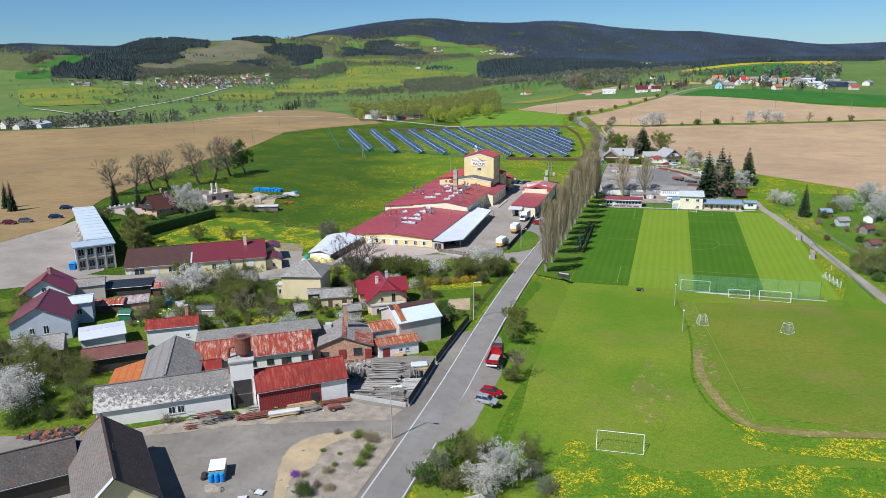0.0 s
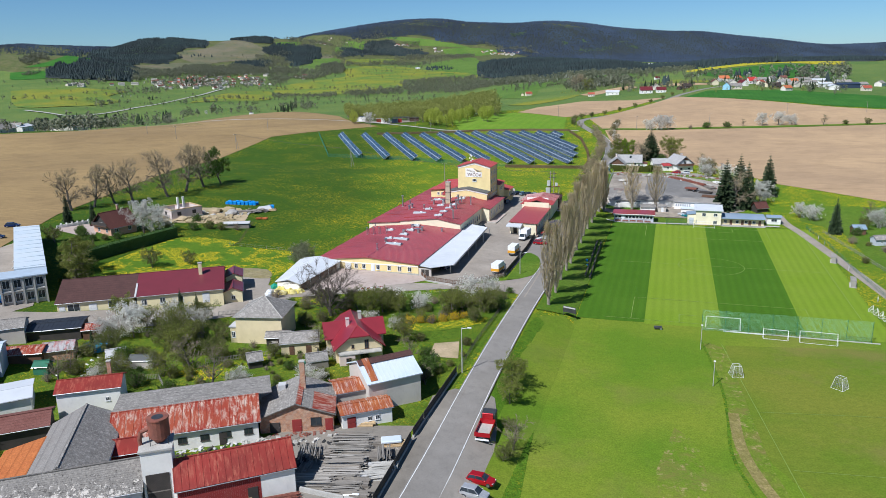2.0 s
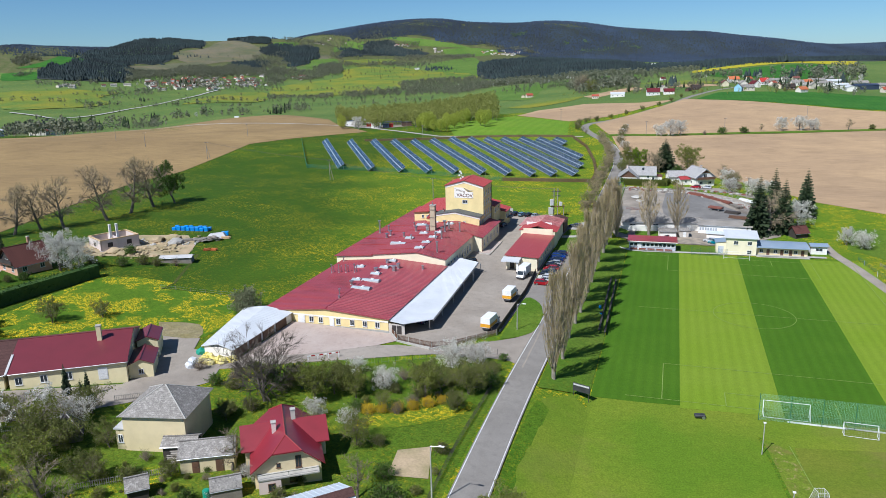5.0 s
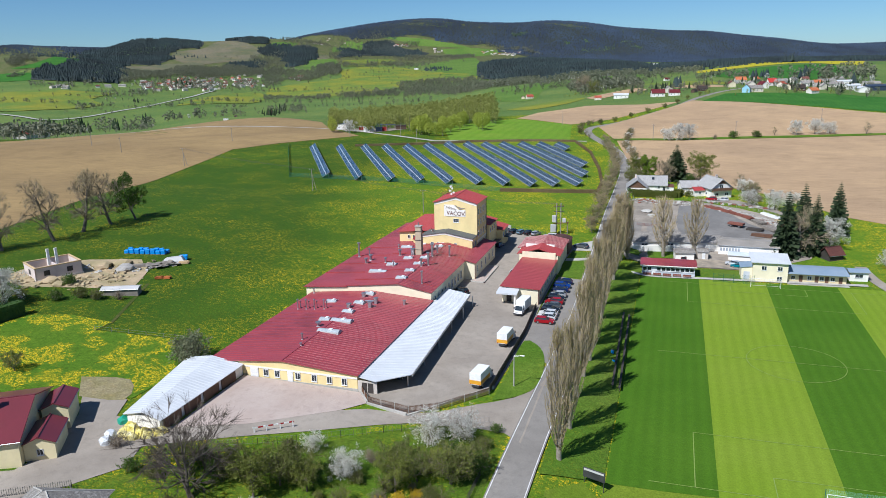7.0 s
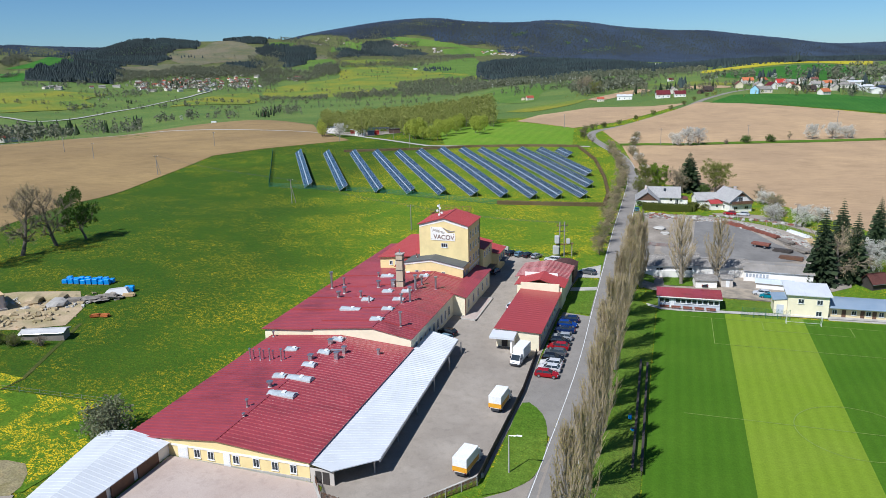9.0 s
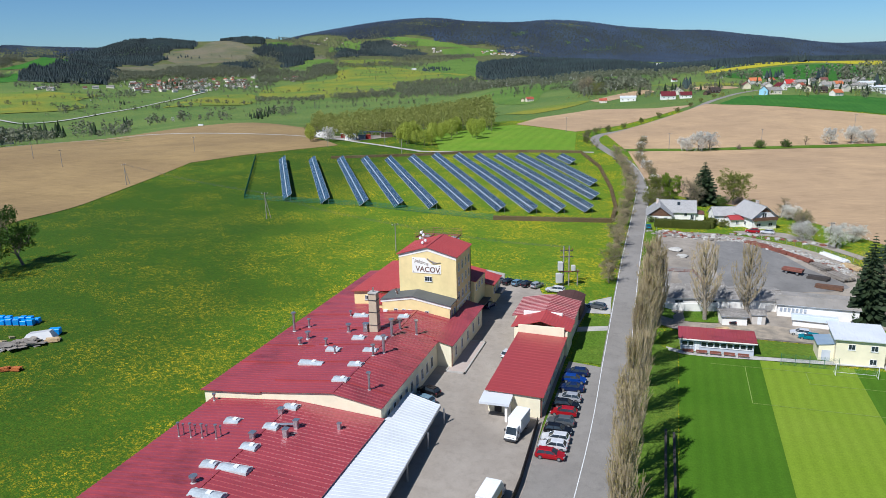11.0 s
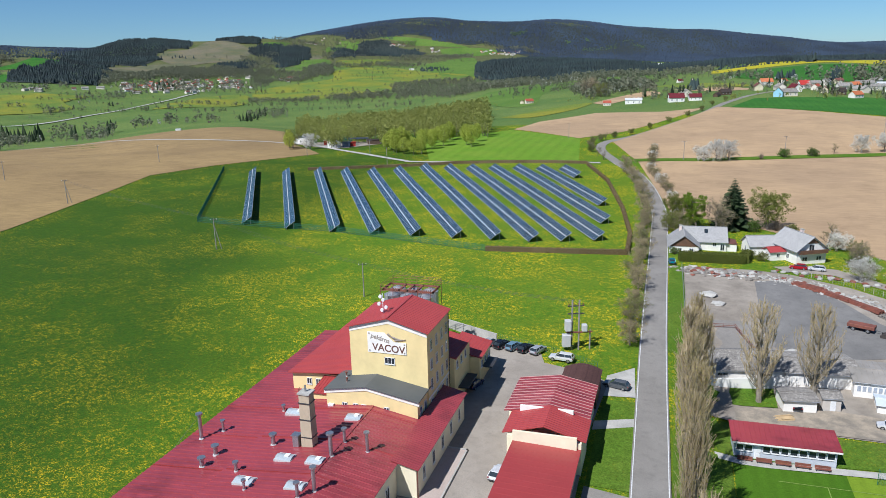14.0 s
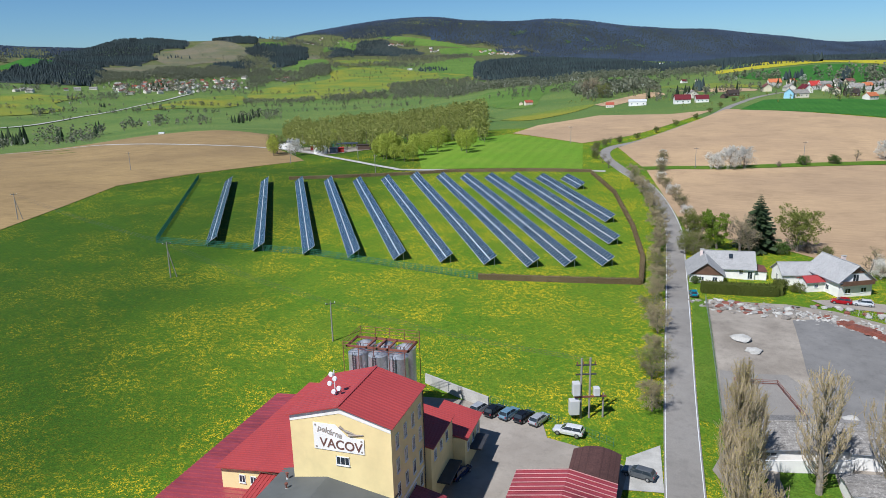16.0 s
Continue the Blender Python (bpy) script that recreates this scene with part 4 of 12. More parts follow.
drape("depot_yard", [(-31.4, 395), (-30.8, 330), (-33, 322), (-29, 315), (5, 314), (24, 330), (30, 352), (20, 372), (8, 386), (-4, 394.5), (-14, 397)], M["depot"], "patched grey depot yard", "yard", 0.09, 6)
drape("dark_patch", spline([(-14, 386), (-4, 388), (3, 376), (9, 363), (17, 351), (2, 345), (-12, 343.5), (-15, 360)], 3), M["depot_dark"], "dark patched asphalt in the middle of the depot", "yard", 0.14, 5)
drape("house_drive", [(-8.0, 401.5), (-5, 397.5), (6, 396.5), (16, 386), (24, 374), (26.5, 376), (18, 390), (8, 402.5), (-2, 403.5)], M["yard"], "grey asphalt drive before a white house", "drive", 0.12, 4)
drape("verge", [(-29, 309), (-26, 303.2), (4, 305.5), (3, 313.5), (-26, 314.2)], M["verge"], "green grass behind the stand", "grass", 0.11, 5)
drape("verge", [(-29, 320.6), (-15.6, 322.4), (-15.6, 329.6), (-29, 326.4)], M["verge"], "small lawn beside a white wall", "grass", 0.28, 3)
drape("verge", [(-34.5, 336), (-30.6, 336), (-31.2, 395), (-34.8, 395)], M["verge"], "grass verge beside the depot fence", "grass", 0.13, 5)
drape("meadow_strip", [(-81, 568), (-91, 653), (-146, 703), (-190, 640), (-158, 556)], M["young_crop"], "bright green young grass field", "field", 0.2, 12)
drape("field", [(-52, 574), (160, 655), (420, 560), (300, 300), (90, 345), (43, 378), (20, 420), (-10, 450), (-35, 462)], M["soil"], "bare brown field on a slope", "field", 0.12, 14)
drape("field", [(-70, 640), (-54, 690), (-3, 822), (94, 772), (300, 690), (420, 590), (160, 661), (-54, 581)], M["soil"], "bare brown field above a hedge strip", "field", 0.15, 14)
drape("field", [(-145, 708), (-92, 655), (-66, 694), (-12, 818), (-45, 800), (-98, 813), (-136, 760)], M["soil"], "bare brown field beside the avenue", "field", 0.15, 12)
drape("field", [(6, 815), (94, 778), (330, 700), (420, 760), (120, 900), (30, 885)], M["wheat"], "dark green young wheat field", "field", 0.2, 16)
ribbon("field_track", spline([(-509, 548), (-490, 612), (-462, 655), (-407, 645), (-340, 632), (-296, 632), (-258, 618), (-229, 592.5), (-200, 572), (-173, 555.5), (-158, 553.2), (-70, 564.5)], 4), -1.7, 1.7, M["concrete"], "pale field track", "track", 0.3)
ribbon("grass_strip", [(-54, 577.5), (160, 658), (300, 625)], -4.0, 4.5, M["verge"], "rough green grass strip between two brown fields", "grass", 0.3)
ribbon("road", ROAD, -2.75, 2.75, M["road"], "straight grey asphalt country road", "road", 0.12)
for side, word in ((-2.55, "left"), (2.42, "right")):
    ribbon("edge_line", ROAD[:66], side, side + 0.13, M["line"], "worn white edge line on the road", "road marking", 0.135)
ribbon("path", spline([(36, 325), (37, 311), (41, 290), (50.8, 224), (54.5, 198), (62, 150), (72, 110)]), -1.6, 1.6, M["yard"], "narrow asphalt path along the pitch", "path", 0.1)

# ---- parts shared by the buildings ----
MESHES = {}
FACE = {"S": 0, "E": 90, "N": 180, "W": -90}


def shared(key, make, material):
    if key not in MESHES:
        bm = make()
        me = bpy.data.meshes.new(key)
        bm.to_mesh(me)
        bm.free()
        me.materials.append(material)
        MESHES[key] = me
    return MESHES[key]


def put(name, me, parent, m):
    ob = new(name, me)
    ob.parent = parent
    ob.matrix_basis = m
    return ob


def window(parent, x, y, z, w, h, face="S", bars=1, tint="window_white"):
    """A framed window whose middle foot is at x, y, z on a wall that faces that way."""
    m = pose(x, y, z, 0, 0, FACE[face])
    t = 0.09
    def ring():
        b = boxes((-w / 2, -w / 2 + t, -0.05, 0.05, 0, h), (w / 2 - t, w / 2, -0.05, 0.05, 0, h), (-w / 2, w / 2, -0.05, 0.05, 0, t), (-w / 2, w / 2, -0.05, 0.05, h - t, h), (-w / 2 - 0.06, w / 2 + 0.06, -0.12, 0.05, -0.07, -0.01))
        for i in range(bars):
            c = -w / 2 + w * (i + 1) / (bars + 1)
            box(b, c - 0.035, c + 0.035, -0.045, 0.05, 0.02, h - 0.02)
        return b
    ob = put("window", shared("window_%s_%.2f_%.2f_%d" % (tint, w, h, bars), ring, M[tint]), parent, m)
    put("pane", shared("pane_%.2f_%.2f" % (w, h), lambda: boxes((-w / 2 + 0.05, w / 2 - 0.05, -0.022, 0.06, 0.05, h - 0.05)), M["glass"]), ob, Matrix())
    return ob


def door(parent, x, y, z, w, h, face="S", key="brown_wood"):
    m = pose(x, y, z, 0, 0, FACE[face])
    ob = put("door", shared("door_%s_%.2f_%.2f" % (key, w, h), lambda: boxes((-w / 2, w / 2, -0.05, 0.06, 0, h), (-w / 2 + 0.12, w / 2 - 0.12, -0.075, -0.04, 0.15, h * 0.45), (-w / 2 + 0.12, w / 2 - 0.12, -0.075, -0.04, h * 0.52, h - 0.15)), M[key]), parent, m)
    put("door_handle", shared("door_handle", lambda: boxes((-0.09, 0.03, -0.13, -0.07, 0, 0.03)), M["steel"]), ob, pose(w / 2 - 0.1, 0, 1.0))
    return ob


def seam_roof(parent, e0, e1, r1, r0, material, thick=0.16, step=0.6, rib=0.05, name="roof", label=""):
    """A roof sheet with raised seams from the eave e0-e1 up to the ridge r0-r1."""
    e0, e1, r1, r0 = Vector(e0), Vector(e1), Vector(r1), Vector(r0)
    n = max(2, int((e1 - e0).length / step))
    up = (e1 - e0).cross(r0 - e0).normalized()
    up = up if up.z > 0 else -up
    w = min(0.03 + rib * 0.6, 0.08) / (e1 - e0).length
    prof = [(0.0, 0.0)]
    for i in range(n + 1):
        c = min(max(i / n, w * 1.5), 1 - w * 1.5)
        prof += [(c - w, 0.0), (c - w * 0.8, rib), (c + w * 0.8, rib), (c + w, 0.0)]
    prof.append((1.0, 0.0))
    bm = bmesh.new()
    rows = [[bm.verts.new(a.lerp(b, s) + up * h) for s, h in prof] + [bm.verts.new(a.lerp(b, s) - up * thick) for s in (1.0, 0.0)] for a, b in ((e0, e1), (r0, r1))]
    k = len(rows[0])
    for i in range(k):
        bm.faces.new((rows[0][i], rows[0][(i + 1) % k], rows[1][(i + 1) % k], rows[1][i]))
    bm.faces.new(rows[0]), bm.faces.new(list(reversed(rows[1])))
    bmesh.ops.recalc_face_normals(bm, faces=bm.faces)
    return part(name, bm, material, parent, label)


def chimney(parent, x, y, z0, z1, s=0.55, key="brick"):
    ob = part("chimney", boxes((x - s / 2, x + s / 2, y - s / 2, y + s / 2, z0, z1)), M[key], parent)
    part("chimney_cap", boxes((x - s / 2 - 0.08, x + s / 2 + 0.08, y - s / 2 - 0.08, y + s / 2 + 0.08, z1, z1 + 0.12)), M["concrete"], ob)
    return ob


TAKEN = []


def house(name, label, category, x, y, rz, L, W, he, hr, wall, roof, roof2=None, over=0.45, wins=(), doors=(), stacks=(), hip=False, seams=0.0, sink=1.2, z=None, group="", bars=1, tint="window_white"):
    """A house whose ridge runs along its own x axis; wins are rows of side, offset, foot, width, height."""
    z = min(ground_z(x + dx, y + dy) for dx in (-L / 3, L / 3) for dy in (-W / 3, W / 3)) if z is None else z
    th = thing(name, label, category, pose(x, y, z, 0, 0, rz), group)
    TAKEN.append((x, y, (L + W) / 3.4))
    k = (hr - he) / (W / 2)
    if hip:
        part("wall", boxes((-L / 2, L / 2, -W / 2, W / 2, -sink, he)), M[wall], th)
        bm = bmesh.new()
        o, rl = over, max(0.2, (L - W) / 2)
        lo = [bm.verts.new(p) for p in ((-L / 2 - o, -W / 2 - o, he - k * o), (L / 2 + o, -W / 2 - o, he - k * o), (L / 2 + o, W / 2 + o, he - k * o), (-L / 2 - o, W / 2 + o, he - k * o))]
        a, b = bm.verts.new((-rl, 0, hr + 0.1)), bm.verts.new((rl, 0, hr + 0.1))
        for f in ((lo[0], lo[1], b, a), (lo[1], lo[2], b), (lo[2], lo[3], a, b), (lo[3], lo[0], a), (lo[3], lo[2], lo[1], lo[0])):
            bm.faces.new(f)
        part("roof", bm, M[roof], th)
        bm = bmesh.new()
        for p, q in ((lo0, r) for lo0, r in (((-L / 2 - o, -W / 2 - o, he - k * o), (-rl, 0, hr + 0.1)), ((L / 2 + o, -W / 2 - o, he - k * o), (rl, 0, hr + 0.1)), ((L / 2 + o, W / 2 + o, he - k * o), (rl, 0, hr + 0.1)), ((-L / 2 - o, W / 2 + o, he - k * o), (-rl, 0, hr + 0.1)))):
            tube(bm, p, q, 0.09, 0.09, 5)
        part("ridge_cap", bm, M["concrete"], th)
    else:
        part("wall", prism(bmesh.new(), [(-W / 2, -sink), (W / 2, -sink), (W / 2, he), (0, hr), (-W / 2, he)], -L / 2, L / 2), M[wall], th)
        for s, key in ((-1, roof), (1, roof2 or roof)):
            e, t = W / 2 + over, 0.14
            q = [(-L / 2 - over, s * e, he - k * over + t), (L / 2 + over, s * e, he - k * over + t), (L / 2 + over, 0, hr + t), (-L / 2 - over, 0, hr + t)]
            if seams:
                seam_roof(th, *q, M[key], 0.13, seams)
            else:
                part("roof", slab(bmesh.new(), [Vector(p) for p in (q if s < 0 else (q[1], q[0], q[3], q[2]))], 0.16), M[key], th)
        part("ridge_cap", boxes((-L / 2 - over, L / 2 + over, -0.14, 0.14, hr + 0.08, hr + 0.22)), M[roof], th)
        for s in (-1, 1):
            part("gutter", rod((-L / 2 - over, s * (W / 2 + over), he - k * over), (L / 2 + over, s * (W / 2 + over), he - k * over), 0.07, 6), M["steel"], th)
    spot = {"S": lambda o, f: (o, -W / 2, f), "N": lambda o, f: (o, W / 2, f), "E": lambda o, f: (L / 2, o, f), "W": lambda o, f: (-L / 2, o, f)}
    for side, o, f, w, h in wins:
        window(th, *spot[side](o, f), w, h, side, bars, tint)
    for side, o, w, h, key in doors:
        door(th, *spot[side](o, 0.05), w, h, side, key)
    for cx, cy, z0, z1, s, key in stacks:
        chimney(th, cx, cy, z0, z1, s, key)
    return th


# ---- the factory ----
ZF = 4.5


def gable_hall(name, label, x0, x1, y0, y1, xr, zl, zr, zt, wall, roof):
    """A low hall with its ridge along y at xr; eaves zl (west) and zr (east), ridge zt."""
    th = thing(name, label, "factory building", pose(0, 0, 0))
    bm = bmesh.new()
    a = [bm.verts.new((x, y0, z)) for x, z in ((x0, ZF - 1), (x1, ZF - 1), (x1, zr), (xr, zt), (x0, zl))]
    b = [bm.verts.new((x, y1, z)) for x, z in ((x0, ZF - 1), (x1, ZF - 1), (x1, zr), (xr, zt), (x0, zl))]
    bm.faces.new(a), bm.faces.new(list(reversed(b)))
    for i in range(5):
        bm.faces.new((a[(i + 1) % 5], a[i], b[i], b[(i + 1) % 5]))
    part("wall", bm, M[wall], th)
    o = 0.35
    seam_roof(th, (x0 - o, y0 - o, zl + 0.1), (x0 - o, y1, zl + 0.1), (xr, y1, zt + 0.16), (xr, y0 - o, zt + 0.16), M[roof], 0.12, 0.9, 0.08)
    seam_roof(th, (x1 + o, y0 - o, zr + 0.1), (x1 + o, y1, zr + 0.1), (xr, y1, zt + 0.16), (xr, y0 - o, zt + 0.16), M[roof], 0.12, 0.9, 0.08)
    part("ridge_cap", boxes((xr - 0.2, xr + 0.2, y0 - o, y1, zt + 0.13, zt + 0.24)), M[roof], th)
    return th


def skylight(parent, x, y, z, w, d):
    """A milky barrel skylight on a low white kerb."""
    ob = part("skylight", boxes((x - w / 2, x + w / 2, y - d / 2, y + d / 2, z - 0.2, z + 0.22)), M["kerb_grey"], parent, "low pale skylight kerb")
    bm = bmesh.new()
    n = 6
    prof = [(-d / 2 + 0.08 + (d - 0.16) * i / n, z + 0.22 + 0.28 * math.sin(math.pi * i / n)) for i in range(n + 1)]
    a, b = [bm.verts.new((x - w / 2 + 0.08, y + p, q)) for p, q in prof], [bm.verts.new((x + w / 2 - 0.08, y + p, q)) for p, q in prof]
    for i in range(n):
        bm.faces.new((a[i], b[i], b[i + 1], a[i + 1]))
    bm.faces.new(list(reversed(a))), bm.faces.new(b)
    bmesh.ops.recalc_face_normals(bm, faces=bm.faces)
    part("dome", bm, M["skylight"], ob, "milky plastic dome")
    part("hatch", boxes((x + 0.05, x + 0.7, y - 0.35, y + 0.35, z + 0.45, z + 0.62)), M["white_paint"], ob)


def flue(parent, x, y, z, h, r=0.16, key="steel", cowl="steel"):
    ob = part("flue", rod((x, y, z - 0.3), (x, y, z + h), r, 10), M[key], parent)
    bm = rod((x, y, z + h), (x, y, z + h + 0.22), r * 1.9, 10)
    part("cowl", bm, M[cowl], ob)
    part("collar", rod((x, y, z - 0.25), (x, y, z + 0.12), r * 1.8, 10, r * 1.3), M["grey_sheet"], ob)


def vent_box(parent, x, y, z, s=0.8, h=0.9):
    ob = part("roof_vent", bevelled(boxes((x - s / 2, x + s / 2, y - s / 2, y + s / 2, z - 0.2, z + h)), 0.04), M["steel"], parent)
    part("vent_cap", boxes((x - s * 0.65, x + s * 0.65, y - s * 0.65, y + s * 0.65, z + h, z + h + 0.12)), M["steel"], ob)


front_hall = gable_hall("factory_hall", "low yellow factory hall with a red seamed metal roof", -98.4, -68.2, 204.3, 246.2, -83.0, 7.2, 7.5, 8.6, "yellow_wall", "red_roof")
part("wall_band", boxes((-91.0, -68.17, 204.22, 204.3, 6.75, 7.05)), M["trimwhite"], front_hall)
part("plinth", boxes((-91.35, -68.15, 204.2, 204.3, 3.6, 4.95)), M["concrete"], front_hall)
for x in (-86.4, -84.1, -79.9, -76.6, -73.6, -70.7):
    window(front_hall, x, 204.25, 5.35, 1.05, 1.35, "S", 1)
door(front_hall, -88.8, 204.22, 4.55, 1.7, 2.3, "S", "window_white")
door(front_hall, -81.4, 204.22, 4.55, 1.1, 2.3, "S", "window_white")
zr = lambda x: 7.35 + (x + 98.4) / 11.5 if x < -83 else 8.75 - (x + 83) / 13.6
for x, y, w, d in ((-89.6, 238.6, 2.5, 1.8), (-82.6, 244.0, 2.4, 1.8), (-82.3, 237.6, 2.4, 1.8), (-82.3, 231.6, 2.5, 1.8), (-85.2, 226.4, 2.4, 1.8), (-81.3, 226.2, 4.6, 1.8), (-81.2, 220.0, 4.8, 1.8)):
    skylight(front_hall, x, y, zr(x), w, d)
for x, y, s, h in ((-83.1, 241.7, 0.75, 0.9), (-83.3, 234.0, 0.75, 0.9), (-79.1, 236.0, 0.75, 1.2), (-78.9, 238.8, 0.7, 1.2), (-72.9, 240.8, 0.5, 0.9)):
    vent_box(front_hall, x, y, zr(x), s, h)
part("duct", rod((-81.2, 238.0, zr(-81.2) + 0.5), (-78.9, 238.8, zr(-79) + 0.6), 0.2, 8), M["steel"], front_hall)
for x in (-95.4, -93.3, -91.3, -88.9):
    flue(front_hall, x, 233.2, zr(x), 2.1, 0.13)
    flue(front_hall, x + 0.25, 234.0, zr(x), 1.5, 0.1)
for x, y, h, r in ((-84.6, 222.0, 0.9, 0.3), (-84.3, 214.6, 1.2, 0.15), (-82.9, 211.4, 0.4, 0.14), (-97.6, 245.2, 1.0, 0.16)):
    flue(front_hall, x, y, zr(x), h, r)

rear_hall = gable_hall("factory_hall", "long cream factory hall with red seamed roof and flues", -89.2, -68.4, 246.2, 289.0, -76.4, 9.6, 9.4, 10.9, "cream", "red_roof")
lean = thing("factory_wing", "lower cream wing of the hall under a red metal roof", "factory building")
part("wall", hexa(bmesh.new(), [(-100.4, 246.6, 3.5), (-89.2, 246.6, 3.5), (-89.2, 318, 3.5), (-100.4, 318, 3.5)], [(-100.4, 246.6, 8.4), (-89.2, 246.6, 9.25), (-89.2, 318, 9.25), (-100.4, 318, 8.4)]), M["cream"], lean)
seam_roof(lean, (-100.9, 246.2, 8.5), (-100.9, 318.3, 8.5), (-89.1, 318.3, 9.4), (-89.1, 246.2, 9.4), M["red_roof"], 0.12, 0.9, 0.08)
zq = lambda x: (8.55 + (x + 100.9) * 0.075) if x < -89.2 else (9.75 + (x + 89.2) * 0.1 if x < -76.4 else 11.0 - (x + 76.4) * 0.19)
for x, y, w in ((-87.4, 282.4, 3.4), (-77.6, 281.4, 2.4), (-82.3, 269.6, 2.5), (-77.6, 269.3, 2.4), (-84.7, 263.7, 2.7), (-77.3, 263.4, 2.5), (-85.9, 257.4, 4.6), (-77.3, 257.0, 2.5), (-77.2, 250.8, 2.6)):
    skylight(rear_hall, x, y, zq(x), w, 1.8)
for x, y, h, r in ((-98.4, 273.8, 3.8, 0.27), (-96.4, 276.3, 1.6, 0.2), (-93.3, 266.8, 1.2, 0.3), (-93.3, 269.9, 1.3, 0.3), (-87.4, 265.9, 1.2, 0.22), (-86.0, 272.9, 1.5, 0.3), (-76.2, 270.9, 3.2, 0.28), (-76.0, 274.6, 2.0, 0.22), (-72.5, 274.2, 2.8, 0.22), (-74.8, 263.4, 3.2, 0.24), (-76.0, 261.4, 1.9, 0.22), (-71.9, 250.0, 2.9, 0.2), (-83.7, 262.0, 1.2, 0.16), (-90.4, 283.4, 0.9, 0.18)):
    flue(rear_hall if x > -89 else lean, x, y, zq(x), h, r)
stay = part("stay_wire", rod((-98.4, 273.8, zq(-98.4) + 3.6), (-100.6, 270.4, 8.7), 0.02, 5), M["dark_steel"], lean)
stack = part("chimney", hexa(bmesh.new(), [(-81.5, 272.6, 9.6), (-79.8, 272.6, 9.6), (-79.8, 274.2, 9.6), (-81.5, 274.2, 9.6)], [(-81.4, 272.7, 18.3), (-79.9, 272.7, 18.3), (-79.9, 274.1, 18.3), (-81.4, 274.1, 18.3)]), M["chimney_brick"], rear_hall, "tall stained square chimney")
for z in (12.0, 14.6, 17.0):
    part("chimney_band", boxes((-81.53, -79.77, 272.57, 274.23, z, z + 0.12)), M["dark_steel"], stack)
part("chimney_cap", boxes((-81.55, -79.75, 272.55, 274.25, 18.3, 18.5)), M["concrete"], stack)
part("pipe", rod((-80.7, 273.4, 18.4), (-80.7, 273.4, 19.4), 0.14), M["steel"], stack)
for dx in (-0.18, 0.18):
    part("ladder_rail", rod((-81.62, 273.4 + dx, 10.2), (-81.62, 273.4 + dx, 18.9), 0.03, 5), M["dark_steel"], stack)
vent_box(rear_hall, -82.3, 272.9, zq(-82.3), 0.9, 1.7)
for y in (250.2, 258.0, 266.2, 275.0, 284.0):
    for xa, xb in ((-100.8, -89.3), (-89.1, -76.4), (-76.4, -68.2)):
        if y > 252 or xa > -90:
            za, zb = zq(xa + 0.01), zq(xb - 0.01)
            part("roof_joint", hexa(bmesh.new(), [(xa, y, za), (xb, y, zb), (xb, y + 0.06, zb), (xa, y + 0.06, za)], [(xa, y, za + 0.17), (xb, y, zb + 0.17), (xb, y + 0.06, zb + 0.15), (xa, y + 0.06, za + 0.15)]), M["annex_red"], lean if xa < -90 else rear_hall)
for i in range(9):
    window(rear_hall, -68.37, 249.0 + i * 2.7, 5.6, 1.2, 2.1, "E", 1)
# east wing along the yard
east = thing("factory_wing", "cream yard wing under a red lean-to roof", "factory building")
part("wall", hexa(bmesh.new(), [(-68.4, 274.0, 3.5), (-65.6, 274.0, 3.5), (-65.6, 297.0, 3.5), (-68.4, 297.0, 3.5)], [(-68.4, 274.0, 9.7), (-65.6, 274.0, 9.0), (-65.6, 297.0, 9.0), (-68.4, 297.0, 9.7)]), M["cream"], east)
seam_roof(east, (-65.1, 273.6, 9.0), (-65.1, 297.2, 9.0), (-69.0, 297.2, 9.95), (-69.0, 273.6, 9.95), M["red_roof"], 0.12, 0.5, 0.045)
for y in (277, 281.2, 285.4, 289.6, 294):
    window(east, -65.57, y, 5.7, 1.0, 2.0, "E", 1)
part("downpipe", rod((-65.5, 274.2, 4), (-65.5, 274.2, 8.9), 0.07), M["rust_steel"], east)
# head building before the tower
head_house = thing("factory_block", "yellow factory block with a dark felt gable roof", "factory building")
bm = bmesh.new()
pro = ((-84.0, 8.5), (-69.3, 8.5), (-69.3, 12.5), (-77.4, 14.0), (-84.0, 12.9))
a = [bm.verts.new((x, 285.4, z)) for x, z in pro]
b = [bm.verts.new((x, 292, z)) for x, z in pro]
bm.faces.new(a), bm.faces.new(list(reversed(b)))
for i in range(5):
    bm.faces.new((a[(i + 1) % 5], a[i], b[i], b[(i + 1) % 5]))
part("wall", bm, M["yellow_wall"], head_house)
for x0, z0, x1, z1 in ((-84.3, 13.0, -77.4, 14.15), (-77.4, 14.15, -69.0, 12.6)):
    part("roof", slab(bmesh.new(), [Vector(p) for p in ((x0, 285.1, z0), (x1, 285.1, z1), (x1, 292, z1), (x0, 292, z0))], 0.16), M["felt"], head_house)
    part("fascia", hexa(bmesh.new(), [(x0, 285.3, z0 - 0.75), (x1, 285.3, z1 - 0.75), (x1, 285.4, z1 - 0.75), (x0, 285.4, z0 - 0.75)], [(x0, 285.3, z0 - 0.15), (x1, 285.3, z1 - 0.15), (x1, 285.4, z1 - 0.15), (x0, 285.4, z0 - 0.15)]), M["trimwhite"], head_house)
for x, w in ((-81.0, 0.9), (-79.2, 0.9), (-77.9, 0.9), (-74.2, 0.9)):
    window(head_house, x, 285.37, 10.2, w, 0.9, "S", 1)
for y in (286.8, 288.8):
    window(head_house, -69.27, y, 9.6, 1.0, 1.6, "E", 1)
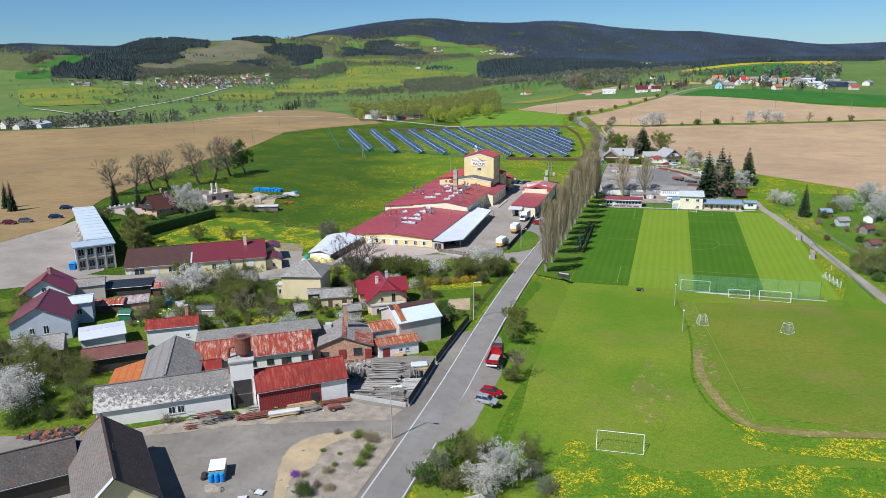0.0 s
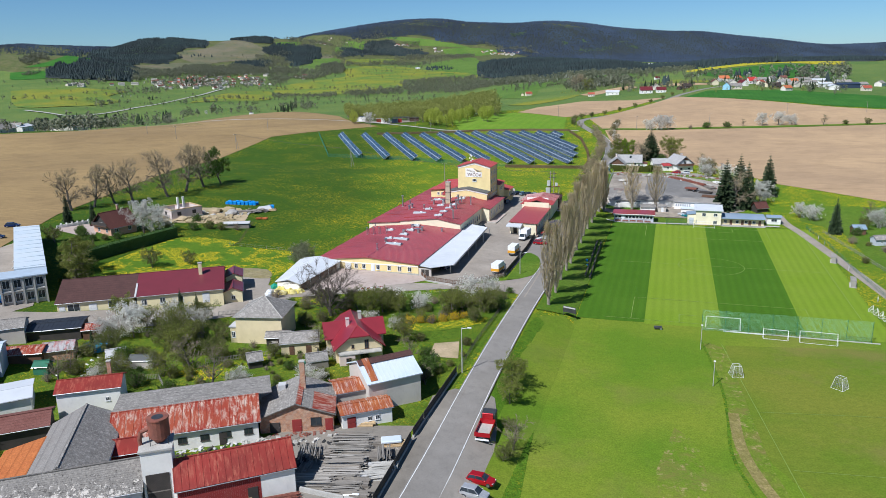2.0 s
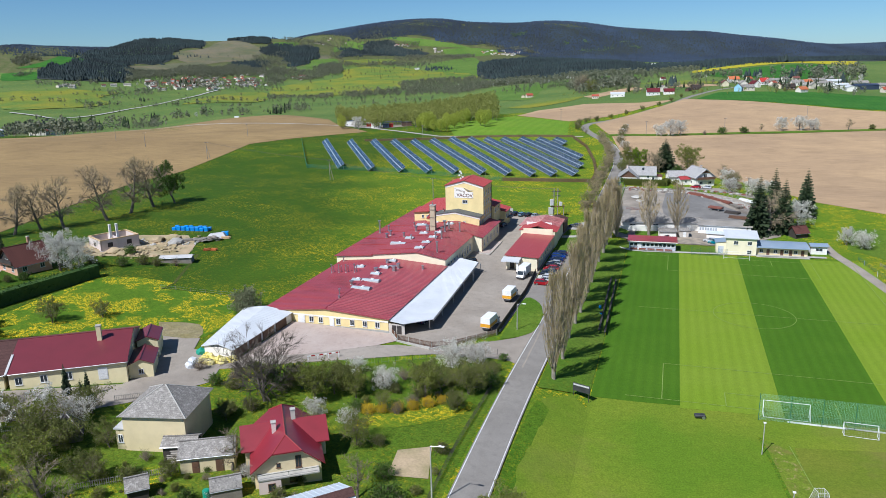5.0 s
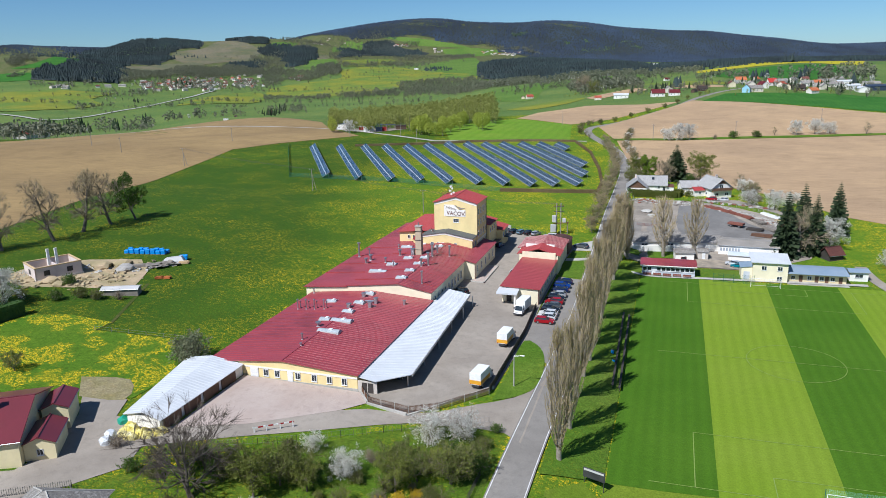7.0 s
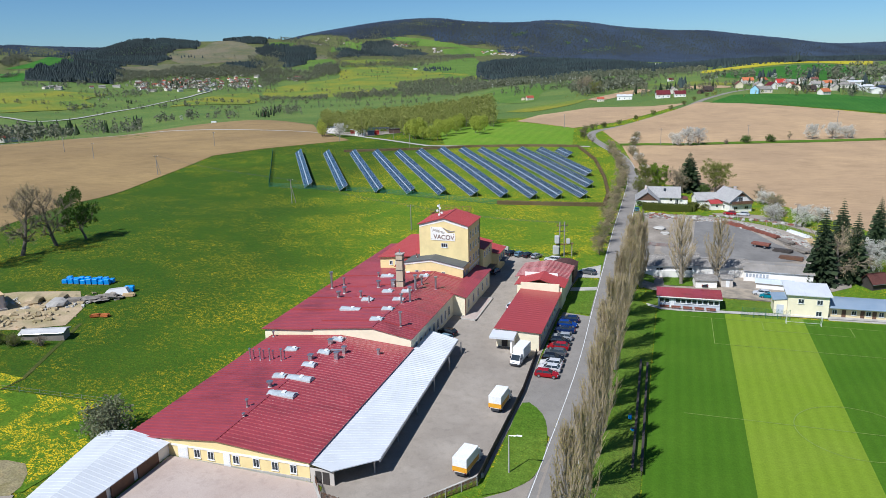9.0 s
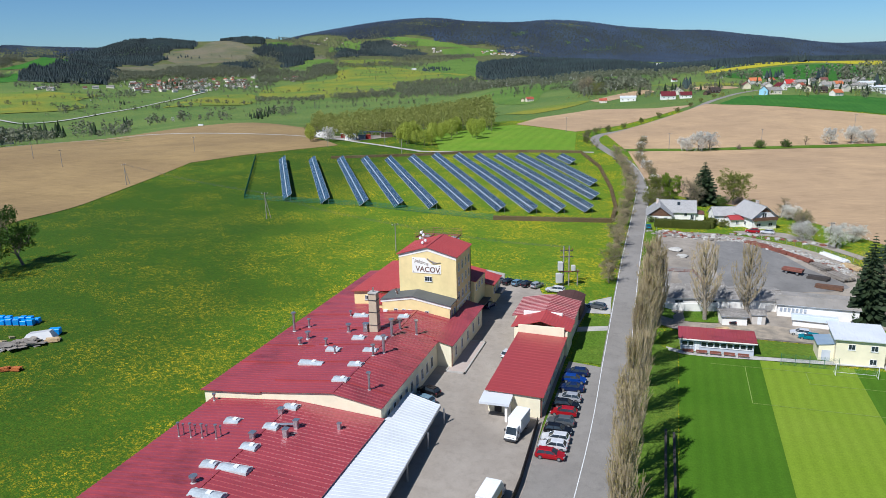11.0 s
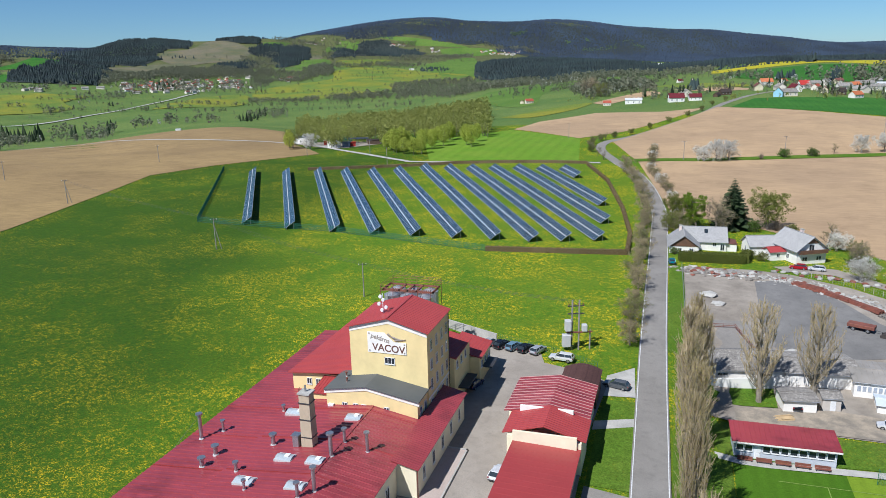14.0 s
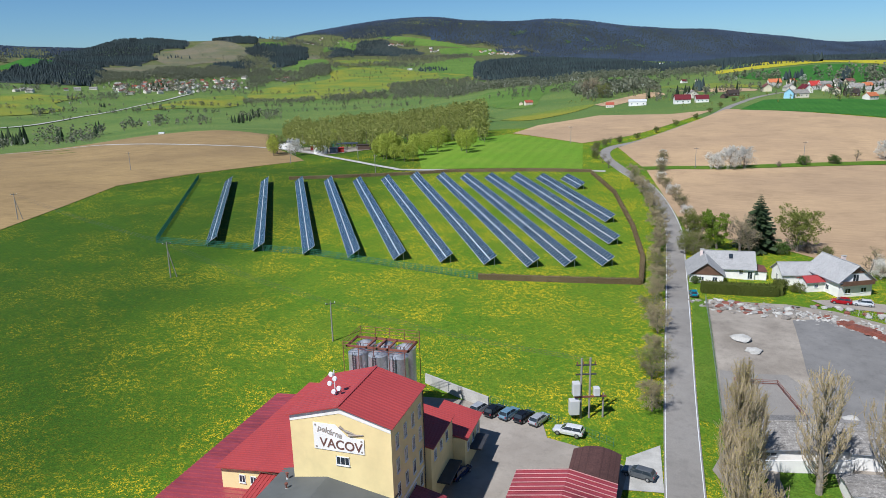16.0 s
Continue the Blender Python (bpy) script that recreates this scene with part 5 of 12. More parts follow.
for x in (-83.2, -76.6):
    part("air_conditioner", boxes((x - 0.45, x + 0.45, 284.9, 285.35, 10.0, 10.7)), M["white_paint"], head_house)
for x, y in ((-82.4, 289.4), (-81.4, 287.4), (-78.8, 290.6)):
    flue(head_house, x, y, 13.4 if x < -80 else 13.9, 0.55, 0.1, "rust_steel", "rust_steel")
flat = thing("factory_wing", "yellow wing with a wide bright red sheet roof", "factory building")
part("wall", boxes((-93.2, -81.9, 291.6, 316, 8.5, 12.2)), M["yellow_wall"], flat)
seam_roof(flat, (-93.7, 291.0, 12.2), (-93.7, 316.3, 12.2), (-81.8, 316.3, 13.2), (-81.8, 291.0, 13.2), M["red_roof2"], 0.14, 0.5, 0.05)
for x in (-90.2, -88.6):
    window(flat, x, 291.57, 10.2, 0.9, 1.1, "S", 1)
small = thing("factory_wing", "small yellow link building with a red roof", "factory building")
part("wall", boxes((-87.2, -84.0, 287.2, 291.6, 8.5, 11.2)), M["yellow_wall"], small)
seam_roof(small, (-87.5, 286.9, 11.2), (-83.9, 286.9, 11.2), (-83.9, 291.6, 12.0), (-87.5, 291.6, 12.0), M["red_roof2"], 0.12, 0.5)

# tower with the sign
tower = thing("factory_tower", "tall yellow factory tower with a painted sign and red roof", "factory tower")
tx0, tx1, ty0, ty1, txr = -81.7, -69.1, 289.9, 300.6, -75.3
bm = bmesh.new()
pro = ((tx0, 8), (tx1, 4), (tx1, 21.7), (txr, 23.4), (tx0, 21.7))
a = [bm.verts.new((x, ty0, z)) for x, z in pro]
b = [bm.verts.new((x, ty1, z)) for x, z in pro]
bm.faces.new(a), bm.faces.new(list(reversed(b)))
for i in range(5):
    bm.faces.new((a[(i + 1) % 5], a[i], b[i], b[(i + 1) % 5]))
part("wall", bm, M["yellow_wall"], tower)
for xa, xb in ((tx0, txr), (tx1, txr)):
    o = 0.4 if xa > xb else -0.4
    seam_roof(tower, (xa + o, ty0 - 0.4, 21.68), (xa + o, ty1 + 0.4, 21.68), (xb, ty1 + 0.4, 23.55), (xb, ty0 - 0.4, 23.55), M["red_roof2"], 0.14, 0.55)
    part("fascia", hexa(bmesh.new(), [(xa, ty0 - 0.06, 20.85), (xb, ty0 - 0.06, 22.55), (xb, ty0, 22.55), (xa, ty0, 20.85)], [(xa, ty0 - 0.06, 21.55), (xb, ty0 - 0.06, 23.3), (xb, ty0, 23.3), (xa, ty0, 21.55)]), M["trimwhite"], tower)
part("ridge_cap", boxes((txr - 0.16, txr + 0.16, ty0 - 0.4, ty1 + 0.4, 23.5, 23.64)), M["red_roof2"], tower)
for zz in (5.2, 8.6, 11.9, 15.1, 18.2):
    for yy in (291.6, 294.2, 296.8, 299.2):
        window(tower, tx1 + 0.03, yy, zz, 0.95, 1.75, "E", 1)
part("wall_band", boxes((tx1, tx1 + 0.05, ty0, ty1, 10.6, 10.95)), M["trimwhite"], tower)
window(tower, -75.2, ty0 - 0.03, 16.0, 1.7, 1.1, "S", 2)
part("downpipe", rod((tx1 + 0.12, ty1 - 0.2, 4), (tx1 + 0.12, ty1 - 0.2, 21.5), 0.07), M["dark_steel"], tower)
# sign board
SX, SY, SZ = -75.55, ty0 - 0.06, 17.75
sign = part("sign_board", boxes((SX - 3.15, SX + 3.15, SY - 0.04, SY, SZ, SZ + 1.95)), M["white_wall"], tower, "white painted sign with brown lettering")
bm = hexa(bmesh.new(), [(SX - 3.15, SY - 0.04, SZ + 1.95), (SX + 1.2, SY - 0.04, SZ + 1.95), (SX + 1.2, SY, SZ + 1.95), (SX - 3.15, SY, SZ + 1.95)], [(SX - 3.15, SY - 0.04, SZ + 3.35), (SX - 0.3, SY - 0.04, SZ + 3.35), (SX - 0.3, SY, SZ + 3.35), (SX - 3.15, SY, SZ + 3.35)])
part("sign_top", bm, M["white_wall"], sign)
M["sign_brown"] = plain("sign_brown_paint", lin(0.16, 0.075, 0.055), lin(0.13, 0.06, 0.045), 1.0, 9.0, 0.7)
M["sign_grey"] = plain("sign_grey_paint", lin(0.33, 0.28, 0.24), lin(0.29, 0.25, 0.21), 1.0, 9.0, 0.7)


def lettering(text, x, y, z, size, tilt, material, parent, width):
    cu = bpy.data.curves.new("lettering", "FONT")
    cu.body, cu.size, cu.extrude, cu.align_x, cu.offset = text, size, 0.012, "CENTER", 0.018 * size
    tmp = new("lettering_source", cu)
    dg = bpy.context.evaluated_depsgraph_get()
    me = bpy.data.meshes.new_from_object(tmp.evaluated_get(dg))
    bpy.data.objects.remove(tmp)
    me.materials.clear()
    me.materials.append(material)
    ob = new("lettering", me)
    ob.parent = parent
    k = width / max(0.01, max(v.co.x for v in me.vertices) - min(v.co.x for v in me.vertices))
    ob.matrix_basis = Matrix.Translation((x, y, z)) @ pose(0, 0, 0, 0, tilt, 0) @ pose(0, 0, 0, 90, 0, 0) @ Matrix.Diagonal((k, 1, 1, 1))
    return ob


lettering("VACOV", SX + 0.25, SY - 0.055, SZ + 0.32, 1.6, 2, M["sign_brown"], sign, 5.4)
lettering("pek\u00e1rna", SX - 1.1, SY - 0.055, SZ + 2.05, 1.05, 14, M["sign_grey"], sign, 3.1)
for px, pz in ((-2.85, 0.3), (2.85, 0.3), (-2.85, 3.05), (2.85, 1.65)):
    part("ornament", rod((SX + px, SY - 0.07, SZ + pz), (SX + px, SY - 0.02, SZ + pz), 0.13, 12), M["sign_grey"], sign)
for k, (ax, az, bx, bz) in enumerate(((0.2, 3.2, 1.3, 2.45), (0.9, 2.75, 2.4, 2.35), (1.3, 2.25, 3.1, 2.5))):
    part("ornament", rod((SX + ax, SY - 0.06, SZ + az), (SX + bx, SY - 0.06, SZ + bz), 0.07 if k > 2 else 0.16, 6, 0.07 if k > 2 else 0.05), M["sign_grey"], sign)
mast = thing("antenna_mast", "white antenna mast with small round dishes on the roof", "antenna", pose(-77.3, 293.2, 23.0))
part("pole", rod((0, 0, -0.1), (0, 0, 3.2), 0.06), M["white_paint"], mast)
for dx, dz in ((-0.55, 1.5), (0.6, 1.0), (0.15, 2.2), (-0.1, 0.5), (-0.3, 2.7)):
    part("dish", rod((dx, -0.15, dz), (dx, -0.35, dz), 0.32, 12, 0.26), M["white_paint"], mast)
    part("arm", rod((0, 0, dz), (dx, -0.15, dz), 0.03, 5), M["steel"], mast)
# silos behind the tower
for i, (x, y) in enumerate(((-86.0, 318.6), (-82.6, 318.4), (-79.3, 318.4), (-86.2, 322.2), (-82.8, 322.2), (-79.4, 322.2))):
    s = thing("silo", "tall round aluminium flour silo with a conical top", "silo", pose(x, y, ZF), "flour silos behind the tower")
    part("shell", rod((0, 0, -0.6), (0, 0, 12.8), 1.55, 24), M["silo"], s)
    part("roof", rod((0, 0, 12.8), (0, 0, 13.4), 1.58, 24, 0.35), M["silo"], s)
    part("ladder", boxes((-0.25, -0.2, -1.75, -1.6, 0, 13.4), (0.2, 0.25, -1.75, -1.6, 0, 13.4), *[(-0.2, 0.2, -1.72, -1.66, 0.4 * k, 0.4 * k + 0.05) for k in range(1, 33)]), M["dark_steel"], s)
gantry = thing("silo_gantry", "red steel gantry with railings over the silos", "gantry", pose(-82.7, 320.4, ZF))
for x0, x1, y0, y1 in ((-5.2, 5.2, -2.1, -1.8), (-5.2, 5.2, 1.8, 2.1), (-5.2, -4.9, -2.1, 2.1), (4.9, 5.2, -2.1, 2.1), (-0.15, 0.15, -2.1, 2.1), (-1.9, -1.6, -2.1, 2.1), (1.6, 1.9, -2.1, 2.1)):
    part("beam", boxes((x0, x1, y0, y1, 13.55, 13.85)), M["rust_steel"], gantry)
for x in (-5.05, -2.5, 0, 2.5, 5.05):
    for y in (-3.4, 3.4):
        part("post", rod((x, y, -0.5), (x, y, 15.0), 0.06, 6), M["rust_steel"], gantry)
for y in (-3.4, 3.4):
    for z in (13.9, 14.5, 15.0):
        part("rail", rod((-5.05, y, z), (5.05, y, z), 0.04, 5), M["rust_steel"], gantry)
for x in (-5.05, 5.05):
    for z in (13.9, 14.5, 15.0):
        part("rail", rod((x, -3.4, z), (x, 3.4, z), 0.04, 5), M["rust_steel"], gantry)
# low wings behind the tower
for x0, x1, y0, y1, z1, word in ((-74.5, -68.2, 300.6, 310, 13.2, "yellow rear wing of the tower under a red roof"), (-72, -66.4, 310, 318, 9.6, "low cream rear wing with a red roof")):
    wg = thing("factory_wing", word, "factory building")
    part("wall", boxes((x0, x1, y0, y1, 3.5, z1)), M["yellow_wall"], wg)
    seam_roof(wg, (x1 + 0.4, y0 - 0.1, z1), (x1 + 0.4, y1 + 0.3, z1), (x0, y1 + 0.3, z1 + 1.4), (x0, y0 - 0.1, z1 + 1.4), M["red_roof2"], 0.14, 0.5)
    for i in range(3):
        window(wg, x1 + 0.02, y0 + 1.6 + i * 2.5, z1 - 2.4, 1.0, 1.4, "E", 1)
    part("door_canopy", boxes((x1, x1 + 1.8, y0 + 2, y1 - 1.5, 7.0, 7.2)), M["dark_steel"], wg)
rear_wall = thing("yard_wall", "grey concrete boundary wall behind the yard", "wall")
part("wall", hexa(bmesh.new(), [(-81, 335.2, 3.5), (-67.8, 328.9, 3.5), (-67.7, 329.2, 3.5), (-80.9, 335.5, 3.5)], [(-81, 335.2, 6.8), (-67.8, 328.9, 6.8), (-67.7, 329.2, 6.8), (-80.9, 335.5, 6.8)]), M["concrete"], rear_wall)

# loading canopy on the east side of the front hall
canopy = thing("loading_canopy", "long loading canopy with a weathered white sheet roof", "canopy")
seam_roof(canopy, (-59.4, 208.2, 7.0), (-61.4, 254, 7.0), (-68.0, 256.5, 7.3), (-68.0, 204.6, 7.3), M["white_sheet"], 0.14, 0.7, 0.04)
part("roof_end", slab(bmesh.new(), [Vector(p) for p in ((-68.0, 204.3, 7.28), (-64.4, 203.6, 7.1), (-59.4, 208.2, 7.0), (-60.4, 209.2, 7.02))], 0.14), M["white_sheet"], canopy)
for y in (209, 218, 227, 236, 245, 253):
    part("post", boxes((-60.6, -60.4, y - 0.1, y + 0.1, 3.5, 6.95)), M["steel"], canopy)
part("fascia", hexa(bmesh.new(), [(-59.35, 208.2, 6.55), (-61.35, 254, 6.55), (-61.3, 254, 6.55), (-59.3, 208.2, 6.55)], [(-59.35, 208.2, 7.0), (-61.35, 254, 7.0), (-61.3, 254, 7.0), (-59.3, 208.2, 7.0)]), M["grey_sheet"], canopy)
part("side_wall", boxes((-68.1, -64.5, 204.25, 204.4, 3.6, 6.6)), M["grey_wall"], canopy)
part("gate", boxes((-67.3, -66.4, 204.18, 204.28, 4.4, 6.3), (-66.2, -65.2, 204.18, 204.28, 4.4, 6.3)), M["dark_wood"], canopy)

# white garage on the west side of the yard
gar = thing("garage_row", "row of garages with a bright white sheet roof", "garage")
ca, cb, cc, cd = (-98.7, 182.0), (-91.8, 181.7), (-90.9, 204.2), (-103.2, 204.6)
lo = [(x, y, 3.6) for x, y in ((-98.4, 182.3), (-92.0, 182.0), (-91.3, 204.2), (-102.6, 204.4))]
part("wall", hexa(bmesh.new(), lo, [(x, y, 7.2) for x, y, _ in lo]), M["white_wall"], gar)
seam_roof(gar, (-91.4, 181.6, 7.2), (-90.9, 204.2, 7.2), (-97.6, 204.4, 8.1), (-95.0, 181.8, 8.1), M["white_sheet"], 0.14, 0.8, 0.03)
seam_roof(gar, (-98.9, 182.0, 7.2), (-103.3, 204.6, 7.2), (-97.6, 204.4, 8.1), (-95.0, 181.8, 8.1), M["white_sheet"], 0.14, 0.8, 0.03)
for i in range(4):
    y = 184.8 + i * 5.0
    part("garage_door", boxes((-91.85 + i * 0.12, -91.62 + i * 0.12, y - 2.1, y + 2.1, 4.3, 6.9)), M["brown_wood"], gar)

# annex across the yard
annex = thing("factory_annex", "low cream annex with a dark red sheet roof", "factory building")
part("wall", boxes((-54.9, -46.2, 259.6, 286.4, 2.5, 7.7)), M["cream"], annex)
seam_roof(annex, (-45.6, 259.2, 7.75), (-45.6, 286.4, 7.75), (-55.3, 286.4, 8.1), (-55.3, 259.2, 8.1), M["annex_red"], 0.14, 1.2, 0.02)
for i in range(7):
    window(annex, -46.17, 262.5 + i * 3.4, 5.2, 1.2, 1.2, "E", 1)
part("downpipe", rod((-46.05, 259.9, 3.5), (-46.05, 259.9, 7.6), 0.07), M["rust_steel"], annex)
part("porch_roof", slab(bmesh.new(), [Vector(p) for p in ((-55.6, 256.2, 7.3), (-50.6, 256.2, 7.3), (-50.6, 259.7, 7.6), (-55.6, 259.7, 7.6))], 0.4), M["white_sheet"], annex)
part("porch_wall", boxes((-51.4, -51.0, 256.6, 259.6, 3.0, 7.0)), M["white_wall"], annex)
door(annex, -53.2, 259.57, 4.1, 1.2, 2.2, "S", "dark_wood")
mid = thing("factory_annex", "cream annex with a bright red gable roof", "factory building")
part("wall", boxes((-56.2, -45.6, 286.4, 293.4, 2.5, 8.6)), M["cream"], mid)
part("parapet", boxes((-55.3, -46.2, 286.0, 286.4, 7.6, 9.6)), M["cream"], mid)
for xa in (-57.0, -45.0):
    seam_roof(mid, (xa, 286.9, 8.7), (xa, 293.6, 8.7), (-51, 293.6, 10.4), (-51, 286.9, 10.4), M["red_roof2"], 0.14, 0.6)
last = thing("factory_annex", "annex with a low ribbed red metal gable roof", "factory building")
part("wall", boxes((-57.4, -45.8, 293.4, 305.4, 2.5, 8.6)), M["cream"], last)
part("parapet", boxes((-55.6, -47.6, 293.0, 293.4, 8.6, 10.1)), M["white_wall"], last)
for xa in (-58.2, -45.2):
    seam_roof(last, (xa, 293.6, 8.7), (xa, 305.8, 8.7), (-51.4, 305.8, 9.9), (-51.4, 293.6, 9.9), M["red_roof"], 0.14, 1.0, 0.05)
    # Ribs are painted paler than the red sheet, as a highlight.
    for i in range(13):
        part("rib", rod((xa, 293.8 + i * 0.98, 8.78), (-51.4, 293.8 + i * 0.98, 9.98), 0.06, 5), M["rib_highlight"], last)
shelter = thing("shelter", "barrel-roofed shelter with dark felt and a red edge", "shed")
bm = bmesh.new()
prof = [(-52.0 + 6.6 * i / 8, 7.2 + 0.9 * math.sin(math.pi * i / 8)) for i in range(9)]
for (xa, za), (xb, zb) in zip(prof, prof[1:]):
    slab(bm, [Vector((xa, 307, za)), Vector((xb, 307, zb)), Vector((xb, 315.6, zb)), Vector((xa, 315.6, za))], 0.14)
bmesh.ops.remove_doubles(bm, verts=bm.verts, dist=0.002)
part("roof", bm, M["maroon_roof"], shelter)
part("wall", boxes((-51.8, -45.6, 307.2, 315.4, 2.5, 7.2)), M["brown_wood"], shelter)
# island in the yard
isl = thing("kerb_island", "low paved island with concrete kerbs in the yard", "kerb")
part("kerb", boxes((-66.2, -62.4, 271.8, 272.1, 3.8, 4.65), (-66.2, -62.4, 287.5, 287.8, 3.8, 4.65), (-66.2, -65.95, 271.8, 287.8, 3.8, 4.65), (-62.65, -62.4, 271.8, 287.8, 3.8, 4.65)), M["concrete"], isl)
part("paving", boxes((-65.95, -62.65, 272.1, 287.5, 3.8, 4.56)), M["pinkyard"], isl)

# ---- vegetation ----
class Soup:
    """Collects loose faces fast, for twigs and leaves."""

    def __init__(self):
        self.v, self.f = [], []

    def stick(self, a, b, r0, r1, n=3):
        d = (b - a).normalized()
        u = d.orthogonal().normalized()
        w = d.cross(u)
        k = len(self.v)
        for p, r in ((a, r0), (b, r1)):
            for i in range(n):
                t = 6.28319 * i / n
                self.v.append(p + u * (math.cos(t) * r) + w * (math.sin(t) * r))
        for i in range(n):
            self.f.append((k + i, k + (i + 1) % n, k + n + (i + 1) % n, k + n + i))

    def leaf(self, p, s, rng):
        a = Vector((rng.uniform(-1, 1), rng.uniform(-1, 1), rng.uniform(-0.7, 0.7))).normalized()
        b = a.orthogonal().normalized()
        b.rotate(Matrix.Rotation(rng.uniform(0, 6.28), 3, a))
        c = a.cross(b)
        k = len(self.v)
        self.v += [p + b * s, p + c * s * 0.75, p - b * s * rng.uniform(0.7, 1.1), p - c * s * 0.75]
        self.f.append((k, k + 1, k + 2, k + 3))

    def mesh(self, name, material):
        me = bpy.data.meshes.new(name)
        me.from_pydata([tuple(p) for p in self.v], [], self.f)
        me.materials.append(material)
        return me


def under(name, me, parent):
    ob = new(name, me)
    ob.parent = parent
    return ob


def jitter(rng, k):
    return Vector((rng.uniform(-k, k), rng.uniform(-k, k), rng.uniform(-k, k)))


def broad_tree(name, label, seed, h, spread, twig, leaf=None, leaves=0, size=0.22, stems=1, low=0.25, droop=0.0, extra_twigs=4, thick=0.03):
    """A tree with a tapered trunk, limbs, boughs and twigs, and leaves or blossom at the ends."""
    rng = random.Random(seed)
    wood, fine, green = Soup(), Soup(), Soup()
    tips = []
    for s in range(stems):
        base = Vector((rng.uniform(-0.3, 0.3) * (stems > 1), rng.uniform(-0.3, 0.3) * (stems > 1), -0.3))
        lean = Vector((rng.uniform(-0.12, 0.12) * (1 + stems), rng.uniform(-0.12, 0.12) * (1 + stems), 1)).normalized()
        pts = [base]
        n = 6
        for i in range(n):
            pts.append(pts[-1] + (lean + jitter(rng, 0.12)) * (h * 0.78 / n))
        r = h * thick / math.sqrt(stems)
        for i in range(n):
            wood.stick(pts[i], pts[i + 1], r * (1 - 0.82 * i / n), r * (1 - 0.82 * (i + 1) / n), 7)
        limbs = 11
        for i in range(limbs):
            f = low + (0.98 - low) * i / (limbs - 1)
            k = min(n - 1, int(f * n))
            p = pts[k].lerp(pts[k + 1], f * n - k)
            ang = i * 2.4 + rng.uniform(-0.5, 0.5)
            # the crown is widest below its middle
            reach = spread * (0.55 + 0.45 * math.sin(math.pi * min(1, (f - low) / (1 - low) * 0.8 + 0.2))) * rng.uniform(0.75, 1.1)
            out = Vector((math.cos(ang), math.sin(ang), rng.uniform(0.35, 0.9) - droop)).normalized()
            q = p
            lr = r * (1 - 0.8 * f) * 0.55
            steps = 4
            for j in range(steps):
                q2 = q + (out + jitter(rng, 0.22) + Vector((0, 0, 0.08))) * (reach / steps)
                wood.stick(q, q2, lr * (1 - 0.22 * j), lr * (1 - 0.22 * (j + 1)), 4)
                for b in range(3):
                    o2 = (out * 0.5 + jitter(rng, 0.9) + Vector((0, 0, 0.25 - droop))).normalized()
                    e = q2 + o2 * reach * rng.uniform(0.22, 0.42)
                    fine.stick(q2, e, lr * 0.32, lr * 0.12)
                    for c in range(extra_twigs):
                        e2 = e + (o2 + jitter(rng, 0.9)).normalized() * reach * rng.uniform(0.1, 0.24)
                        fine.stick(q2.lerp(e, rng.uniform(0.4, 1)), e2, lr * 0.14 + 0.006, 0.006)
                        tips.append(e2)
                q = q2
    th = thing(name, label, "tree")
    trunk = under("trunk", wood.mesh("trunk", M["bark"]), th)
    under("branchwork", fine.mesh("branchwork", M[twig]), trunk)
    if leaf:
        for i in range(leaves):
            p = tips[int(rng.random() * len(tips))] + jitter(rng, spread * 0.11)
            green.leaf(p, size * rng.uniform(0.6, 1.3), rng)
        under("crown", green.mesh("crown", M[leaf]), th)
    return th


